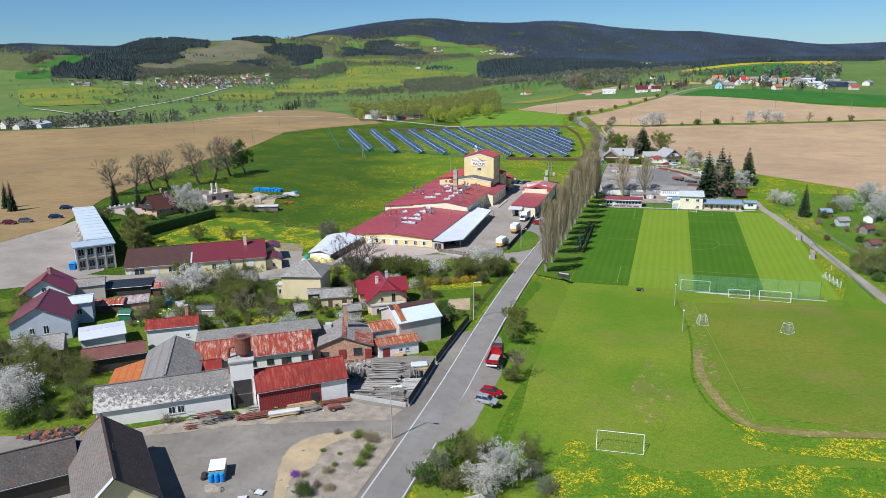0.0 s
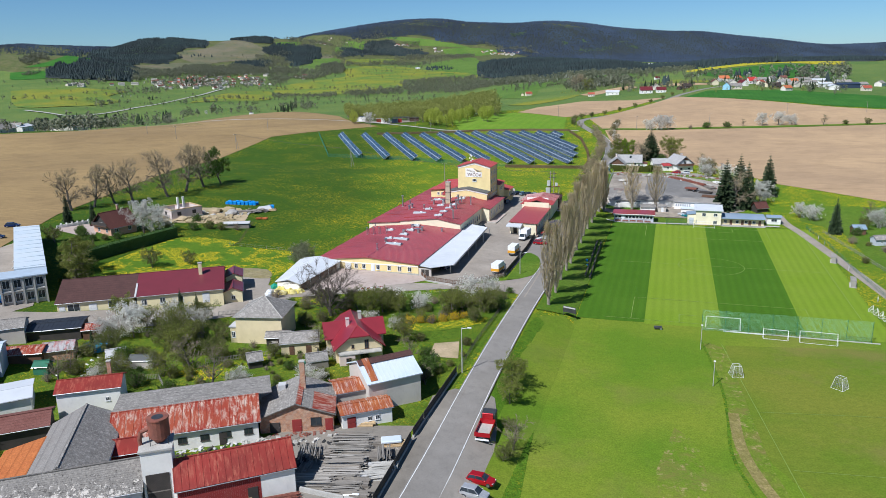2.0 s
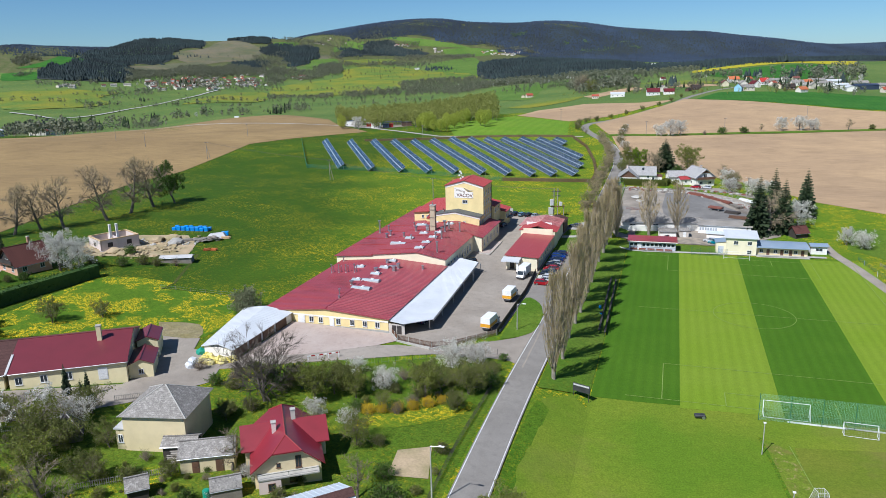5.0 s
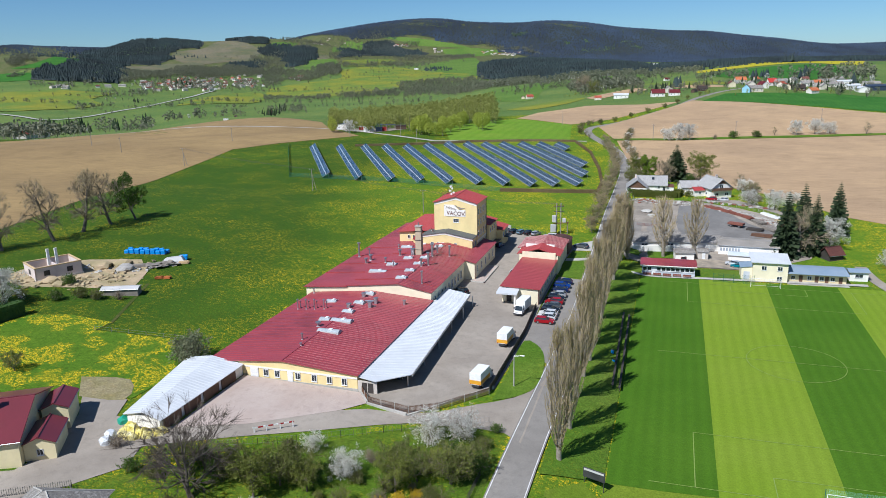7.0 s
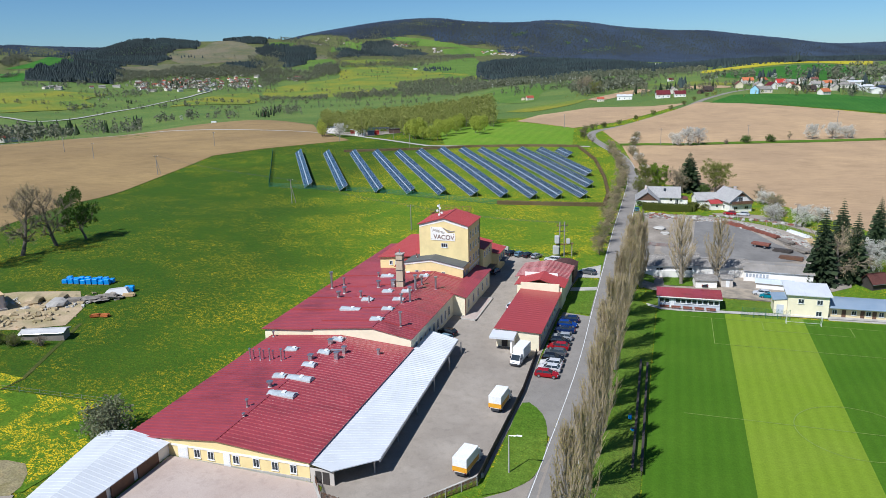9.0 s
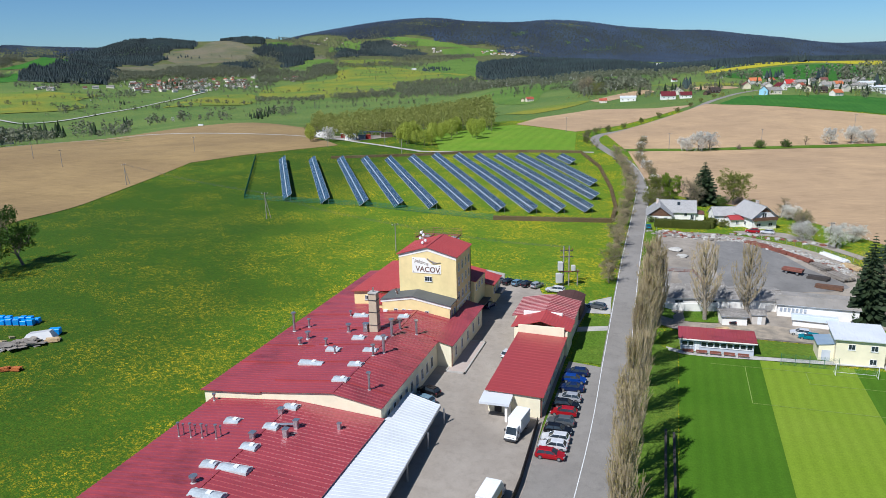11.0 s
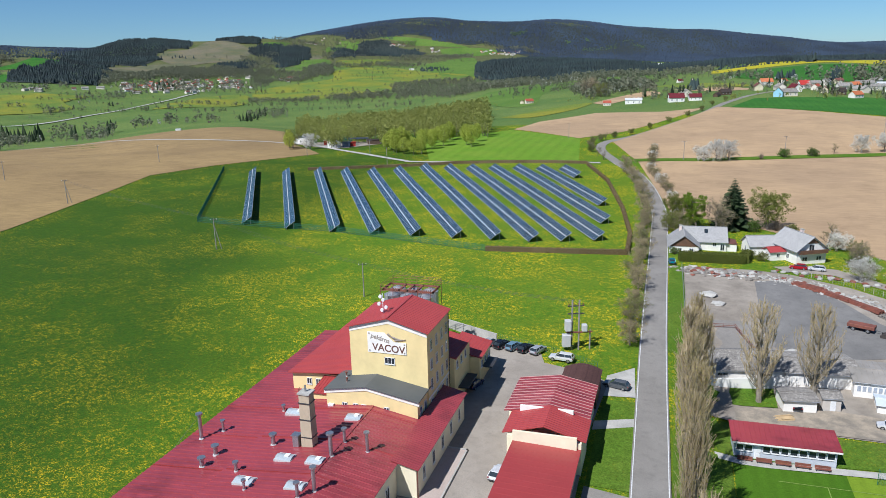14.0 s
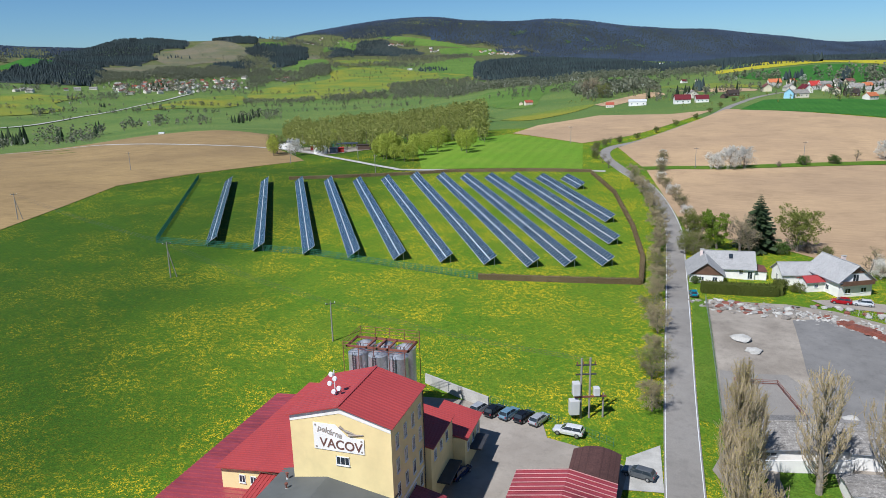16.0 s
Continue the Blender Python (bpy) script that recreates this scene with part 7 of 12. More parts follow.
def hedge(name, label, pts, w, h, leaf, density=46):
    """A clipped hedge: a dense box of small leaves round a twig core."""
    rng = random.Random(int(pts[0][0] * 7 + pts[0][1]))
    core, green = bmesh.new(), Soup()
    for (ax, ay), (bx, by) in zip(pts, pts[1:]):
        L = math.hypot(bx - ax, by - ay)
        dx, dy = (bx - ax) / L, (by - ay) / L
        n = max(1, int(L / 6))
        for i in range(n):
            a, b = i / n, (i + 1) / n
            lo = []
            for t, sgn in ((a, -1), (b, -1), (b, 1), (a, 1)):
                x, y = ax + (bx - ax) * t + dy * sgn * w * 0.42, ay + (by - ay) * t - dx * sgn * w * 0.42
                lo.append((x, y, ground_z(x, y) - 0.2))
            hexa(core, lo, [(x, y, z + h * 0.92 + 0.2) for x, y, z in lo])
        for i in range(int(L * density)):
            t, u, v = rng.random(), rng.uniform(-1, 1), rng.uniform(0.05, 1)
            k = rng.randrange(3)
            if k < 2:
                u = 1 if rng.random() < 0.5 else -1
            else:
                v = 1
            x, y = ax + (bx - ax) * t + dy * u * w / 2, ay + (by - ay) * t - dx * u * w / 2
            green.leaf(Vector((x, y, ground_z(x, y) + v * h)) + jitter(rng, 0.07), rng.uniform(0.1, 0.22), rng)
    th = thing(name, label, "hedge")
    bmesh.ops.recalc_face_normals(core, faces=core.faces)
    part("core", core, M[leaf], th)
    under("foliage", green.mesh("foliage", M[leaf]), th)


hedge("hedge", "high clipped dark green thuja hedge", [(-156.2, 178.5), (-154.2, 195.0), (-151.4, 212.5)], 2.2, 3.4, "hedge_leaf")
hedge("hedge", "clipped green hedge before a white house", [(-32.4, 400.6), (-15.0, 403.4), (-14.0, 409.0)], 2.6, 2.7, "hedge_olive", 90)
hedge("hedge", "low brown hedge round the solar field", [(-87, 395.5), (-46.6, 402.5), (-47.2, 426), (-52, 462), (-62, 515), (-75.5, 557)], 1.1, 1.5, "hedge_brown", 30)
hedge("hedge", "low brown hedge behind the solar field", [(-208, 515), (-142, 550.5), (-76, 561.5)], 1.1, 1.4, "hedge_brown", 22)

# ---- solar field ----
def solar_table(ax, ay, bx, by):
    """A long tilted table of panels from its near end to its far end, facing south-west."""
    L = math.hypot(bx - ax, by - ay)
    d = Vector((bx - ax, by - ay, 0)) / L
    n = Vector((-d.y, d.x, 0))
    th = thing("solar_table", "long tilted row of blue solar panels on steel legs", "solar panels", None, "rows of the solar field")
    rise, half = 1.15, 1.75
    def at(t, u, dz=0.0):
        p = Vector((ax, ay, 0)) + d * t + n * u
        q = Vector((ax, ay, 0)) + d * t
        return Vector((p.x, p.y, ground_z(q.x, q.y) + 1.75 - rise * u / half + dz))
    bm, rail = bmesh.new(), bmesh.new()
    k = int(L / 1.7)
    for i in range(k):
        t0, t1 = L * i / k + 0.06, L * (i + 1) / k - 0.06
        for u0, u1 in ((-half, -0.1), (0.1, half)):
            q = [at(t0, u0), at(t1, u0), at(t1, u1), at(t0, u1)]
            v = [bm.verts.new(p) for p in q]
            bm.faces.new(v)
    bmesh.ops.recalc_face_normals(bm, faces=bm.faces)
    for f in bm.faces:
        if f.normal.z < 0:
            f.normal_flip()
    m = max(1, int(L / 12))
    for i in range(m):
        t0, t1 = L * i / m, L * (i + 1) / m
        q = [at(t0, -half - 0.05, -0.03), at(t1, -half - 0.05, -0.03), at(t1, half + 0.05, -0.03), at(t0, half + 0.05, -0.03)]
        slab(rail, q, 0.07)
    bmesh.ops.recalc_face_normals(rail, faces=rail.faces)
    frame_part = part("panel_frame", rail, M["kerb_grey"], th)
    cells = part("panel_surface", bm, M["solar"], th, "joined blue panels in two rows")
    cells["kind"] = "stuff"
    for i in range(int(L / 9) + 1):
        t = min(L - 0.3, 0.3 + i * 9.0)
        for u in (-1.2, 1.2):
            p = at(t, u, -0.1)
            part("leg", rod((p.x, p.y, ground_z(p.x, p.y) - 0.3), (p.x, p.y, p.z), 0.06, 5), M["steel"], th)


NEAR = ((-174.9, 403.9), (-157.2, 401.9), (-141.1, 402.5), (-127.2, 403.3), (-113.9, 404.7), (-100.5, 406.0), (-88.3, 407.2), (-76.6, 408.3), (-67.0, 411.7), (-57.3, 415.1), (-57.5, 437.6), (-61.0, 465.1), (-77.3, 518.9))
BACK = ((-232.4, 500.9), (-216.0, 504.0), (-201.9, 509.5), (-189.3, 513.0), (-176.8, 516.5), (-166.3, 524.2), (-156.1, 534.6), (-143.6, 535.0), (-132.0, 534.7), (-120.9, 535.6), (-109.2, 536.8), (-97.8, 536.9), (-87.0, 537.9))
for (x, y), (fx, fy) in zip(NEAR, BACK):
    solar_table(x + 1.5, y + 0.8, fx + 1.5, fy + 0.8)


# ---- fences, poles and lamps ----
def fence(name, label, pts, h, gap, post, infill, rails=(0.3, 0.9), r=0.03, mesh_gap=0.0, group=""):
    """Posts with rails or pales between them; each post and each bay is a part."""
    th = thing(name, label, "fence", None, group)
    for (ax, ay), (bx, by) in zip(pts, pts[1:]):
        L = math.hypot(bx - ax, by - ay)
        n = max(1, round(L / gap))
        for i in range(n + 1):
            x, y = ax + (bx - ax) * i / n, ay + (by - ay) * i / n
            z = ground_z(x, y)
            part("post", rod((x, y, z - 0.3), (x, y, z + h), 0.045 if post != "concrete" else 0.07, 6), M[post], th)
            if i < n:
                x2, y2 = ax + (bx - ax) * (i + 1) / n, ay + (by - ay) * (i + 1) / n
                z2 = ground_z(x2, y2)
                bm = bmesh.new()
                for f in rails:
                    tube(bm, (x, y, z + h * f), (x2, y2, z2 + h * f), r, r, 4)
                if mesh_gap:
                    k = max(2, int(L / n / mesh_gap))
                    for j in range(1, k):
                        t = j / k
                        px, py, pz = x + (x2 - x) * t, y + (y2 - y) * t, z + (z2 - z) * t
                        tube(bm, (px, py, pz + 0.12), (px, py, pz + h * 0.98), r * 1.2, r * 1.2, 4, False)
                part("bay", bm, M[infill], th)
    return th


fence("picket_fence", "brown picket fence on a pale kerb round the yard", [(-67.3, 204.0), (-64.8, 200.8), (-57, 199.6), (-52.6, 202.4), (-46.0, 210.6)], 1.4, 2.6, "concrete", "brown_wood", (0.3, 0.85), 0.04, 0.2)
fence("picket_fence", "dark board fence between yard and parking strip", [(-46.0, 210.6), (-45.5, 240), (-46.2, 257.5)], 1.5, 2.8, "dark_steel", "dark_wood", (0.25, 0.8), 0.05, 0.18)
kerb = thing("fence_kerb", "pale concrete kerb under the yard fence", "kerb")
for (ax, ay), (bx, by) in zip([(-67.4, 203.9), (-64.8, 200.6), (-57, 198.6)], [(-64.8, 200.6), (-57, 198.6), (-45.8, 213.0)]):
    z = ground_z((ax + bx) / 2, (ay + by) / 2)
    L = math.hypot(bx - ax, by - ay)
    part("kerb_stone", boxes((0, L, -0.2, 0.1, -0.5, 0.45)), M["concrete"], kerb).matrix_basis = pose(ax, ay, z, 0, 0, math.degrees(math.atan2(by - ay, bx - ax)))
fence("wire_fence", "green wire fence of the solar field", [(-250, 506), (-192, 403), (-140, 404), (-87, 395)], 2.0, 3.0, "net_green", "net_green", (0.1, 0.4, 0.7, 0.98), 0.045, 0.35)
fence("wire_fence", "low wire fence beside the gardens", [(-43.5, 200.5), (-58.5, 192.3), (-70, 185.5), (-80.5, 180.5)], 1.3, 3.0, "dark_steel", "steel", (0.3, 0.98), 0.015, 0.6)
fence("garden_fence", "low dark garden fence above the road", [(-41.0, 186), (-41.4, 165), (-41.0, 149)], 1.2, 3.0, "dark_wood", "dark_wood", (0.3, 0.9), 0.03, 0.5)
fence("yard_fence", "green wire fence behind the parked cars", [(-68, 331.3), (-56, 327.8), (-47.0, 323.6)], 1.4, 2.6, "net_green", "net_green", (0.1, 0.5, 0.98), 0.02, 0.5)
fence("meadow_fence", "old wire fence across the meadow", [(-131, 211), (-112, 214), (-103, 211)], 1.1, 3.6, "pole_wood", "steel", (0.4, 0.9), 0.02)
# dark board fence with a kerb along the timber yard
wall = thing("board_fence", "dark board fence on a low wall beside the road", "fence")
for (ax, ay), (bx, by) in zip([(-40.0, 105.2), (-40.4, 114), (-40.9, 123.5), (-41.0, 129)], [(-40.4, 114), (-40.9, 122.5), (-41.0, 129), (-41.0, 148)]):
    L = math.hypot(bx - ax, by - ay)
    z = ground_z((ax + bx) / 2, (ay + by) / 2)
    n = int(L / 0.24)
    m = pose(ax, ay, z, 0, 0, math.degrees(math.atan2(by - ay, bx - ax)))
    part("low_wall", boxes((0, L, -0.15, 0.15, -0.4, 0.5)), M["concrete"], wall).matrix_basis = m
    for i in range(n):
        ob = put("board", shared("fence_board", lambda: boxes((0.0, 0.21, -0.03, 0.03, 0.45, 1.75)), M["dark_wood"]), wall, m @ pose(i * 0.24, 0, 0.02 * math.sin(i * 2.7)))
low = thing("low_wall", "low concrete wall with posts before the timber yard", "wall")
part("wall", hexa(bmesh.new(), [(-40.4, 104.8, 2.5), (-50.8, 105.0, 2.5), (-50.8, 105.3, 2.5), (-40.4, 105.1, 2.5)], [(-40.4, 104.8, 4.3), (-50.8, 105.0, 4.6), (-50.8, 105.3, 4.6), (-40.4, 105.1, 4.3)]), M["concrete"], low)


def street_lamp(x, y, h=9.0, rz=0):
    th = thing("street_lamp", "grey steel street lamp with a short arm", "street lamp", pose(x, y, ground_z(x, y), 0, 0, rz), "street lamps along the road")
    part("pole", rod((0, 0, -0.4), (0, 0, h), 0.13, 8, 0.07), M["concrete"], th)
    part("arm", rod((0, 0, h - 0.1), (1.5, 0, h + 0.1), 0.05), M["steel"], th)
    part("lamp_head", bevelled(boxes((1.1, 1.9, -0.14, 0.14, h + 0.04, h + 0.2)), 0.04), M["white_paint"], th)


street_lamp(-38.8, 94.3, 9.0, 10)
street_lamp(-40.2, 149.0, 9.0, 0)
street_lamp(-42.5, 215.0, 6.0, 0)


def power_pole(x, y, h=9.0, rz=0, double=False, label="grey wooden power pole with a crossarm"):
    th = thing("power_pole", label, "power pole", pose(x, y, ground_z(x, y), 0, 0, rz), "power poles across the fields")
    part("pole", rod((0, 0, -0.5), (0, 0, h), 0.17, 8, 0.11), M["pole_wood"], th)
    if double:
        part("stay", rod((1.6, 0, -0.4), (0, 0, h * 0.8), 0.12, 6), M["pole_wood"], th)
    part("crossarm", boxes((-1.0, 1.0, -0.06, 0.06, h - 0.5, h - 0.38)), M["dark_steel"], th)
    for dx in (-0.9, 0.0, 0.9):
        part("insulator", rod((dx, 0, h - 0.38), (dx, 0, h - 0.08), 0.06, 6), M["white_paint"], th)
    return th


for x, y, h, rz, dbl in ((-105.1, 347.5, 8.5, 40, False), (-164.6, 374.0, 9.5, 40, True), (-260.8, 416.0, 9.5, 40, True), (-330, 450, 9, 40, False), (-232, 560, 9, 10, False), (-176, 541, 9, 10, False), (-98, 652, 10, 0, False), (-30, 585, 10, 0, False), (22, 620, 9, 0, False), (85, 690, 9, 0, False), (-370, 470, 9, 0, False), (-300, 520, 9, 0, False), (-200, 575, 8, 0, False), (18, 386, 8, 0, False), (150, 720, 9, 0, False)):
    power_pole(x, y, h, rz, dbl)


def wires(name, label, a, b, sag=1.0, offsets=(-0.9, 0, 0.9), r=0.022):
    th = thing(name, label, "cable")
    for o in offsets:
        bm = bmesh.new()
        prev = None
        for i in range(11):
            t = i / 10
            p = Vector(a).lerp(Vector(b), t) + Vector((o * 0.7, o * 0.7, -sag * 4 * t * (1 - t)))
            if prev:
                tube(bm, prev, p, r, r, 3, False)
            prev = p
        part("wire", bm, M["dark_steel"], th)


wires("power_line", "thin overhead power wires across the meadow", (-105.1, 347.5, ground_z(-105, 347) + 8.4), (-164.6, 374, ground_z(-164, 374) + 9.4))
wires("power_line", "thin overhead power wires to the transformer", (-52.5, 331, ground_z(-52, 331) + 10.4), (-105.1, 347.5, ground_z(-105, 347) + 8.4))
wires("power_line", "thin overhead power wires over the brown field", (-164.6, 374, ground_z(-164, 374) + 9.4), (-260.8, 416, ground_z(-261, 416) + 9.4))

tr = thing("transformer_station", "pole-mounted transformer with grey cabinets and red brackets", "transformer", pose(-52.4, 331.0, ground_z(-52.4, 331.0), 0, 0, 20))
for dx in (-0.5, 0.9):
    part("pole", rod((dx, 0, -0.5), (dx, 0, 10.5), 0.17, 8), M["pole_wood"], tr)
part("post", rod((3.2, 0.2, -0.4), (3.2, 0.2, 4.2), 0.16, 8), M["pole_wood"], tr)
part("platform", boxes((-1.6, 3.6, -0.25, 0.05, 3.7, 3.95)), M["rust_steel"], tr)
part("crossarm", boxes((-1.4, 1.9, -0.1, 0.1, 9.2, 9.4)), M["dark_steel"], tr)
part("crossarm", boxes((-1.4, 1.9, -0.1, 0.1, 7.6, 7.8)), M["dark_steel"], tr)
part("transformer", bevelled(boxes((-1.9, -0.7, -0.7, 0.6, 4.2, 6.4)), 0.08), M["grey_sheet"], tr)
part("cabinet", bevelled(boxes((-2.4, -0.8, -0.7, 0.5, 0.9, 3.4)), 0.05), M["grey_sheet"], tr)
part("transformer", bevelled(boxes((1.5, 2.5, -0.6, 0.5, 4.0, 5.4)), 0.08), M["grey_sheet"], tr)
for dx in (-1.2, -0.2, 0.7, 1.7):
    part("insulator", rod((dx, 0, 9.4), (dx, 0, 9.9), 0.08, 6), M["rust_steel"], tr)


# ---- vehicles ----
def wheel(parent, x, y, r=0.32, w=0.21):
    s = 1 if y > 0 else -1
    ob = put("wheel", shared("tyre_%.2f" % r, lambda: bevelled(rod((0, -w / 2, 0), (0, w / 2, 0), r, 14), 0.03), M["rubber"]), parent, pose(x, y, r))
    put("rim", shared("rim_%.2f" % r, lambda: rod((0, -w / 2 - 0.012, 0), (0, w / 2 + 0.012, 0), r * 0.62, 10), M["steel"]), ob, Matrix())


CARS = {}


def car(x, y, rz, key, label, style="estate", L=4.4):
    """A car with body, glasshouse, roof, wheels, lamps and bumpers; its nose points along its own x axis."""
    rgb = {"black": (0.012, 0.013, 0.016), "silver": (0.46, 0.47, 0.49), "white": (0.8, 0.8, 0.8), "red": (0.45, 0.012, 0.02), "blue": (0.01, 0.06, 0.32), "navy": (0.012, 0.03, 0.11), "grey": (0.13, 0.14, 0.15), "teal": (0.01, 0.24, 0.30), "darkred": (0.16, 0.012, 0.03), "sky": (0.20, 0.33, 0.42)}[key]
    if "paint_" + key not in M:
        M["paint_" + key] = car_paint("car_paint_" + key, *rgb)
    paint = M["paint_" + key]
    z = ground_z(x, y) + 0.13
    m = pose(x, y, z, 0, 0, rz)
    if (key, style, L) in CARS:
        ob = copy_thing(CARS[key, style, L], m)
        ob["label"] = label
        return ob
    th = thing("car", label, "car", m, "parked cars")
    h = L / 2
    W = 0.88
    bm = bmesh.new()
    # lower body from cross-sections along the length
    rear_deck = {"estate": 0.98, "hatch": 0.98, "saloon": 1.0, "suv": 1.08}[style]
    lift = 0.12 if style == "suv" else 0.0
    secs = [(-h, 0.42, 0.72, 0.80), (-h + 0.12, 0.3, rear_deck - 0.06, 0.92), (-h * 0.5, 0.25, 0.98, 1.0), (h * 0.35, 0.25, 0.96, 1.0), (h * 0.62, 0.25, 0.86, 0.97), (h - 0.15, 0.3, 0.72, 0.9), (h, 0.42, 0.58, 0.76)]
    loops = []
    for sx, z0, z1, k in secs:
        w = W * k
        loops.append([bm.verts.new(p) for p in ((sx, -w * 0.94, z0 + lift), (sx, -w, (z0 + z1) / 2 + lift), (sx, -w * 0.93, z1 + lift), (sx, w * 0.93, z1 + lift), (sx, w, (z0 + z1) / 2 + lift), (sx, w * 0.94, z0 + lift))])
    for a, b in zip(loops, loops[1:]):
        for i in range(6):
            bm.faces.new((a[i], a[(i + 1) % 6], b[(i + 1) % 6], b[i]))
    bm.faces.new(loops[0]), bm.faces.new(list(reversed(loops[-1])))
    bmesh.ops.recalc_face_normals(bm, faces=bm.faces)
    part("body", bm, paint, th)
    top = {"estate": 1.46, "hatch": 1.48, "saloon": 1.43, "suv": 1.66}[style]
    r0, r1 = {"estate": (-h + 0.22, -h + 0.55), "hatch": (-h + 0.2, -h + 0.65), "saloon": (-h + 0.75, -h * 0.42), "suv": (-h + 0.12, -h + 0.35)}[style]
    f0, f1 = h * 0.48, h * 0.12
    zb, zt = 0.9 + lift, top - 0.06
    low = [(r0, -0.8, zb), (f0, -0.8, zb), (f0, 0.8, zb), (r0, 0.8, zb)]
    high = [(r1, -0.62, zt), (f1, -0.62, zt), (f1, 0.62, zt), (r1, 0.62, zt)]
    part("glasshouse", hexa(bmesh.new(), low, high), M["glass"], th, "dark tinted windows")
    roof = hexa(bmesh.new(), [(r1 - 0.04, -0.64, zt), (f1 + 0.05, -0.64, zt), (f1 + 0.05, 0.64, zt), (r1 - 0.04, 0.64, zt)], [(r1 + 0.06, -0.56, top), (f1 - 0.1, -0.56, top), (f1 - 0.1, 0.56, top), (r1 + 0.06, 0.56, top)])
    part("roof", roof, paint, th)
    for s in (-1, 1):
        bm = bmesh.new()
        for (xa, xb) in ((r0, r1), (f0, f1), ((r0 + f0) / 2 - 0.1, (r1 + f1) / 2)):
            tube(bm, (xa, s * 0.81, zb), (xb, s * 0.635, zt), 0.045, 0.035, 4)
        part("pillar_frame", bm, paint, th)
        part("headlight", bevelled(boxes((h - 0.22, h - 0.02, s * 0.62 - 0.14, s * 0.62 + 0.14, 0.58 + lift, 0.7 + lift)), 0.02), M["skylight"], th)
        part("tail_light", bevelled(boxes((-h - 0.01, -h + 0.14, s * 0.66 - 0.1, s * 0.66 + 0.1, 0.66 + lift, 0.9 + lift)), 0.02), M["house_red"], th)
        part("mirror", bevelled(boxes((f0 - 0.2, f0 - 0.05, s * 0.92 - 0.09, s * 0.92 + 0.09, 0.9 + lift, 1.03 + lift)), 0.02), paint, th)
        for sx in (-h * 0.62, h * 0.64):
            wheel(th, sx, s * 0.8, 0.33 + lift * 0.4)
    part("bumper", boxes((h - 0.1, h + 0.04, -0.68, 0.68, 0.34 + lift, 0.5 + lift)), M["dark_steel"], th)
    part("bumper", boxes((-h - 0.04, -h + 0.1, -0.72, 0.72, 0.36 + lift, 0.54 + lift)), M["dark_steel"], th)
    CARS[key, style, L] = th
    return th


WORD = {"black": "black", "silver": "silver", "white": "white", "red": "bright red", "blue": "bright blue", "navy": "dark blue", "grey": "dark grey", "teal": "teal", "darkred": "dark red", "sky": "pale blue"}
for i, (y, key, st) in enumerate(((248.3, "red", "estate"), (250.9, "white", "hatch"), (253.3, "white", "estate"), (255.9, "black", "estate"), (258.7, "grey", "hatch"), (262.0, "red", "hatch"), (264.7, "black", "hatch"), (267.4, "silver", "hatch"), (271.5, "navy", "saloon"), (275.0, "blue", "hatch"), (278.2, "navy", "estate"))):
    car(-42.7, y, 180 if i % 3 else 0, key, WORD[key] + " car parked on the asphalt strip", st)
for i, key in enumerate(("silver", "black", "sky", "black", "silver")):
    car(-69.0 + 2.5 * i, 328.2 - 0.2 * i, 68, key, WORD[key] + " car parked before the yard fence", "hatch" if i % 2 else "estate")
car(-54.0, 325.0, 172, "white", "white estate car beside the transformer", "suv", 4.8)
car(-43.0, 316.5, 165, "grey", "dark grey estate car at the gate", "estate", 4.7)
car(-66.2, 262.3, 160, "black", "black car beside the factory wall", "hatch")
car(-66.0, 258.8, 160, "sky", "pale car beside the factory wall", "hatch")
car(-56.6, 282.6, 80, "white", "white car beside the annex", "hatch", 4.0)
car(-67.0, 309.0, 75, "navy", "dark blue car in the shade of the tower", "hatch")
car(-63.0, 212.5, 80, "navy", "dark car under the loading canopy", "estate")
car(-28.4, 117.3, -6, "red", "bright red car in the lay-by", "estate", 4.2)
car(-28.4, 113.6, -8, "silver", "silver off-road car with a soft top", "suv", 4.1)
car(1.2, 319.2, 172, "white", "white car beside the club house", "hatch")
car(2.6, 317.0, 172, "teal", "teal car beside the club house", "estate")
car(-1.8, 400.8, 170, "red", "red car before a white house", "hatch")
car(2.6, 400.4, 172, "white", "white car before a white house", "hatch")
car(-34.2, 396.6, 95, "teal", "blue car parked beside the hedge", "hatch", 3.8)
car(-12.6, 323.6, 90, "black", "black car in an open garage", "hatch")
for x, y, rz, key in ((-142.5, 132.5, 10, "silver"), (-198, 190, 30, "navy"), (-205, 178, 20, "darkred"), (-202.5, 182, 20, "grey"), (-210, 176, 15, "silver"), (-206, 203, 30, "navy")):
    car(x, y, rz, key, WORD[key] + " car on the wide car park", "estate")


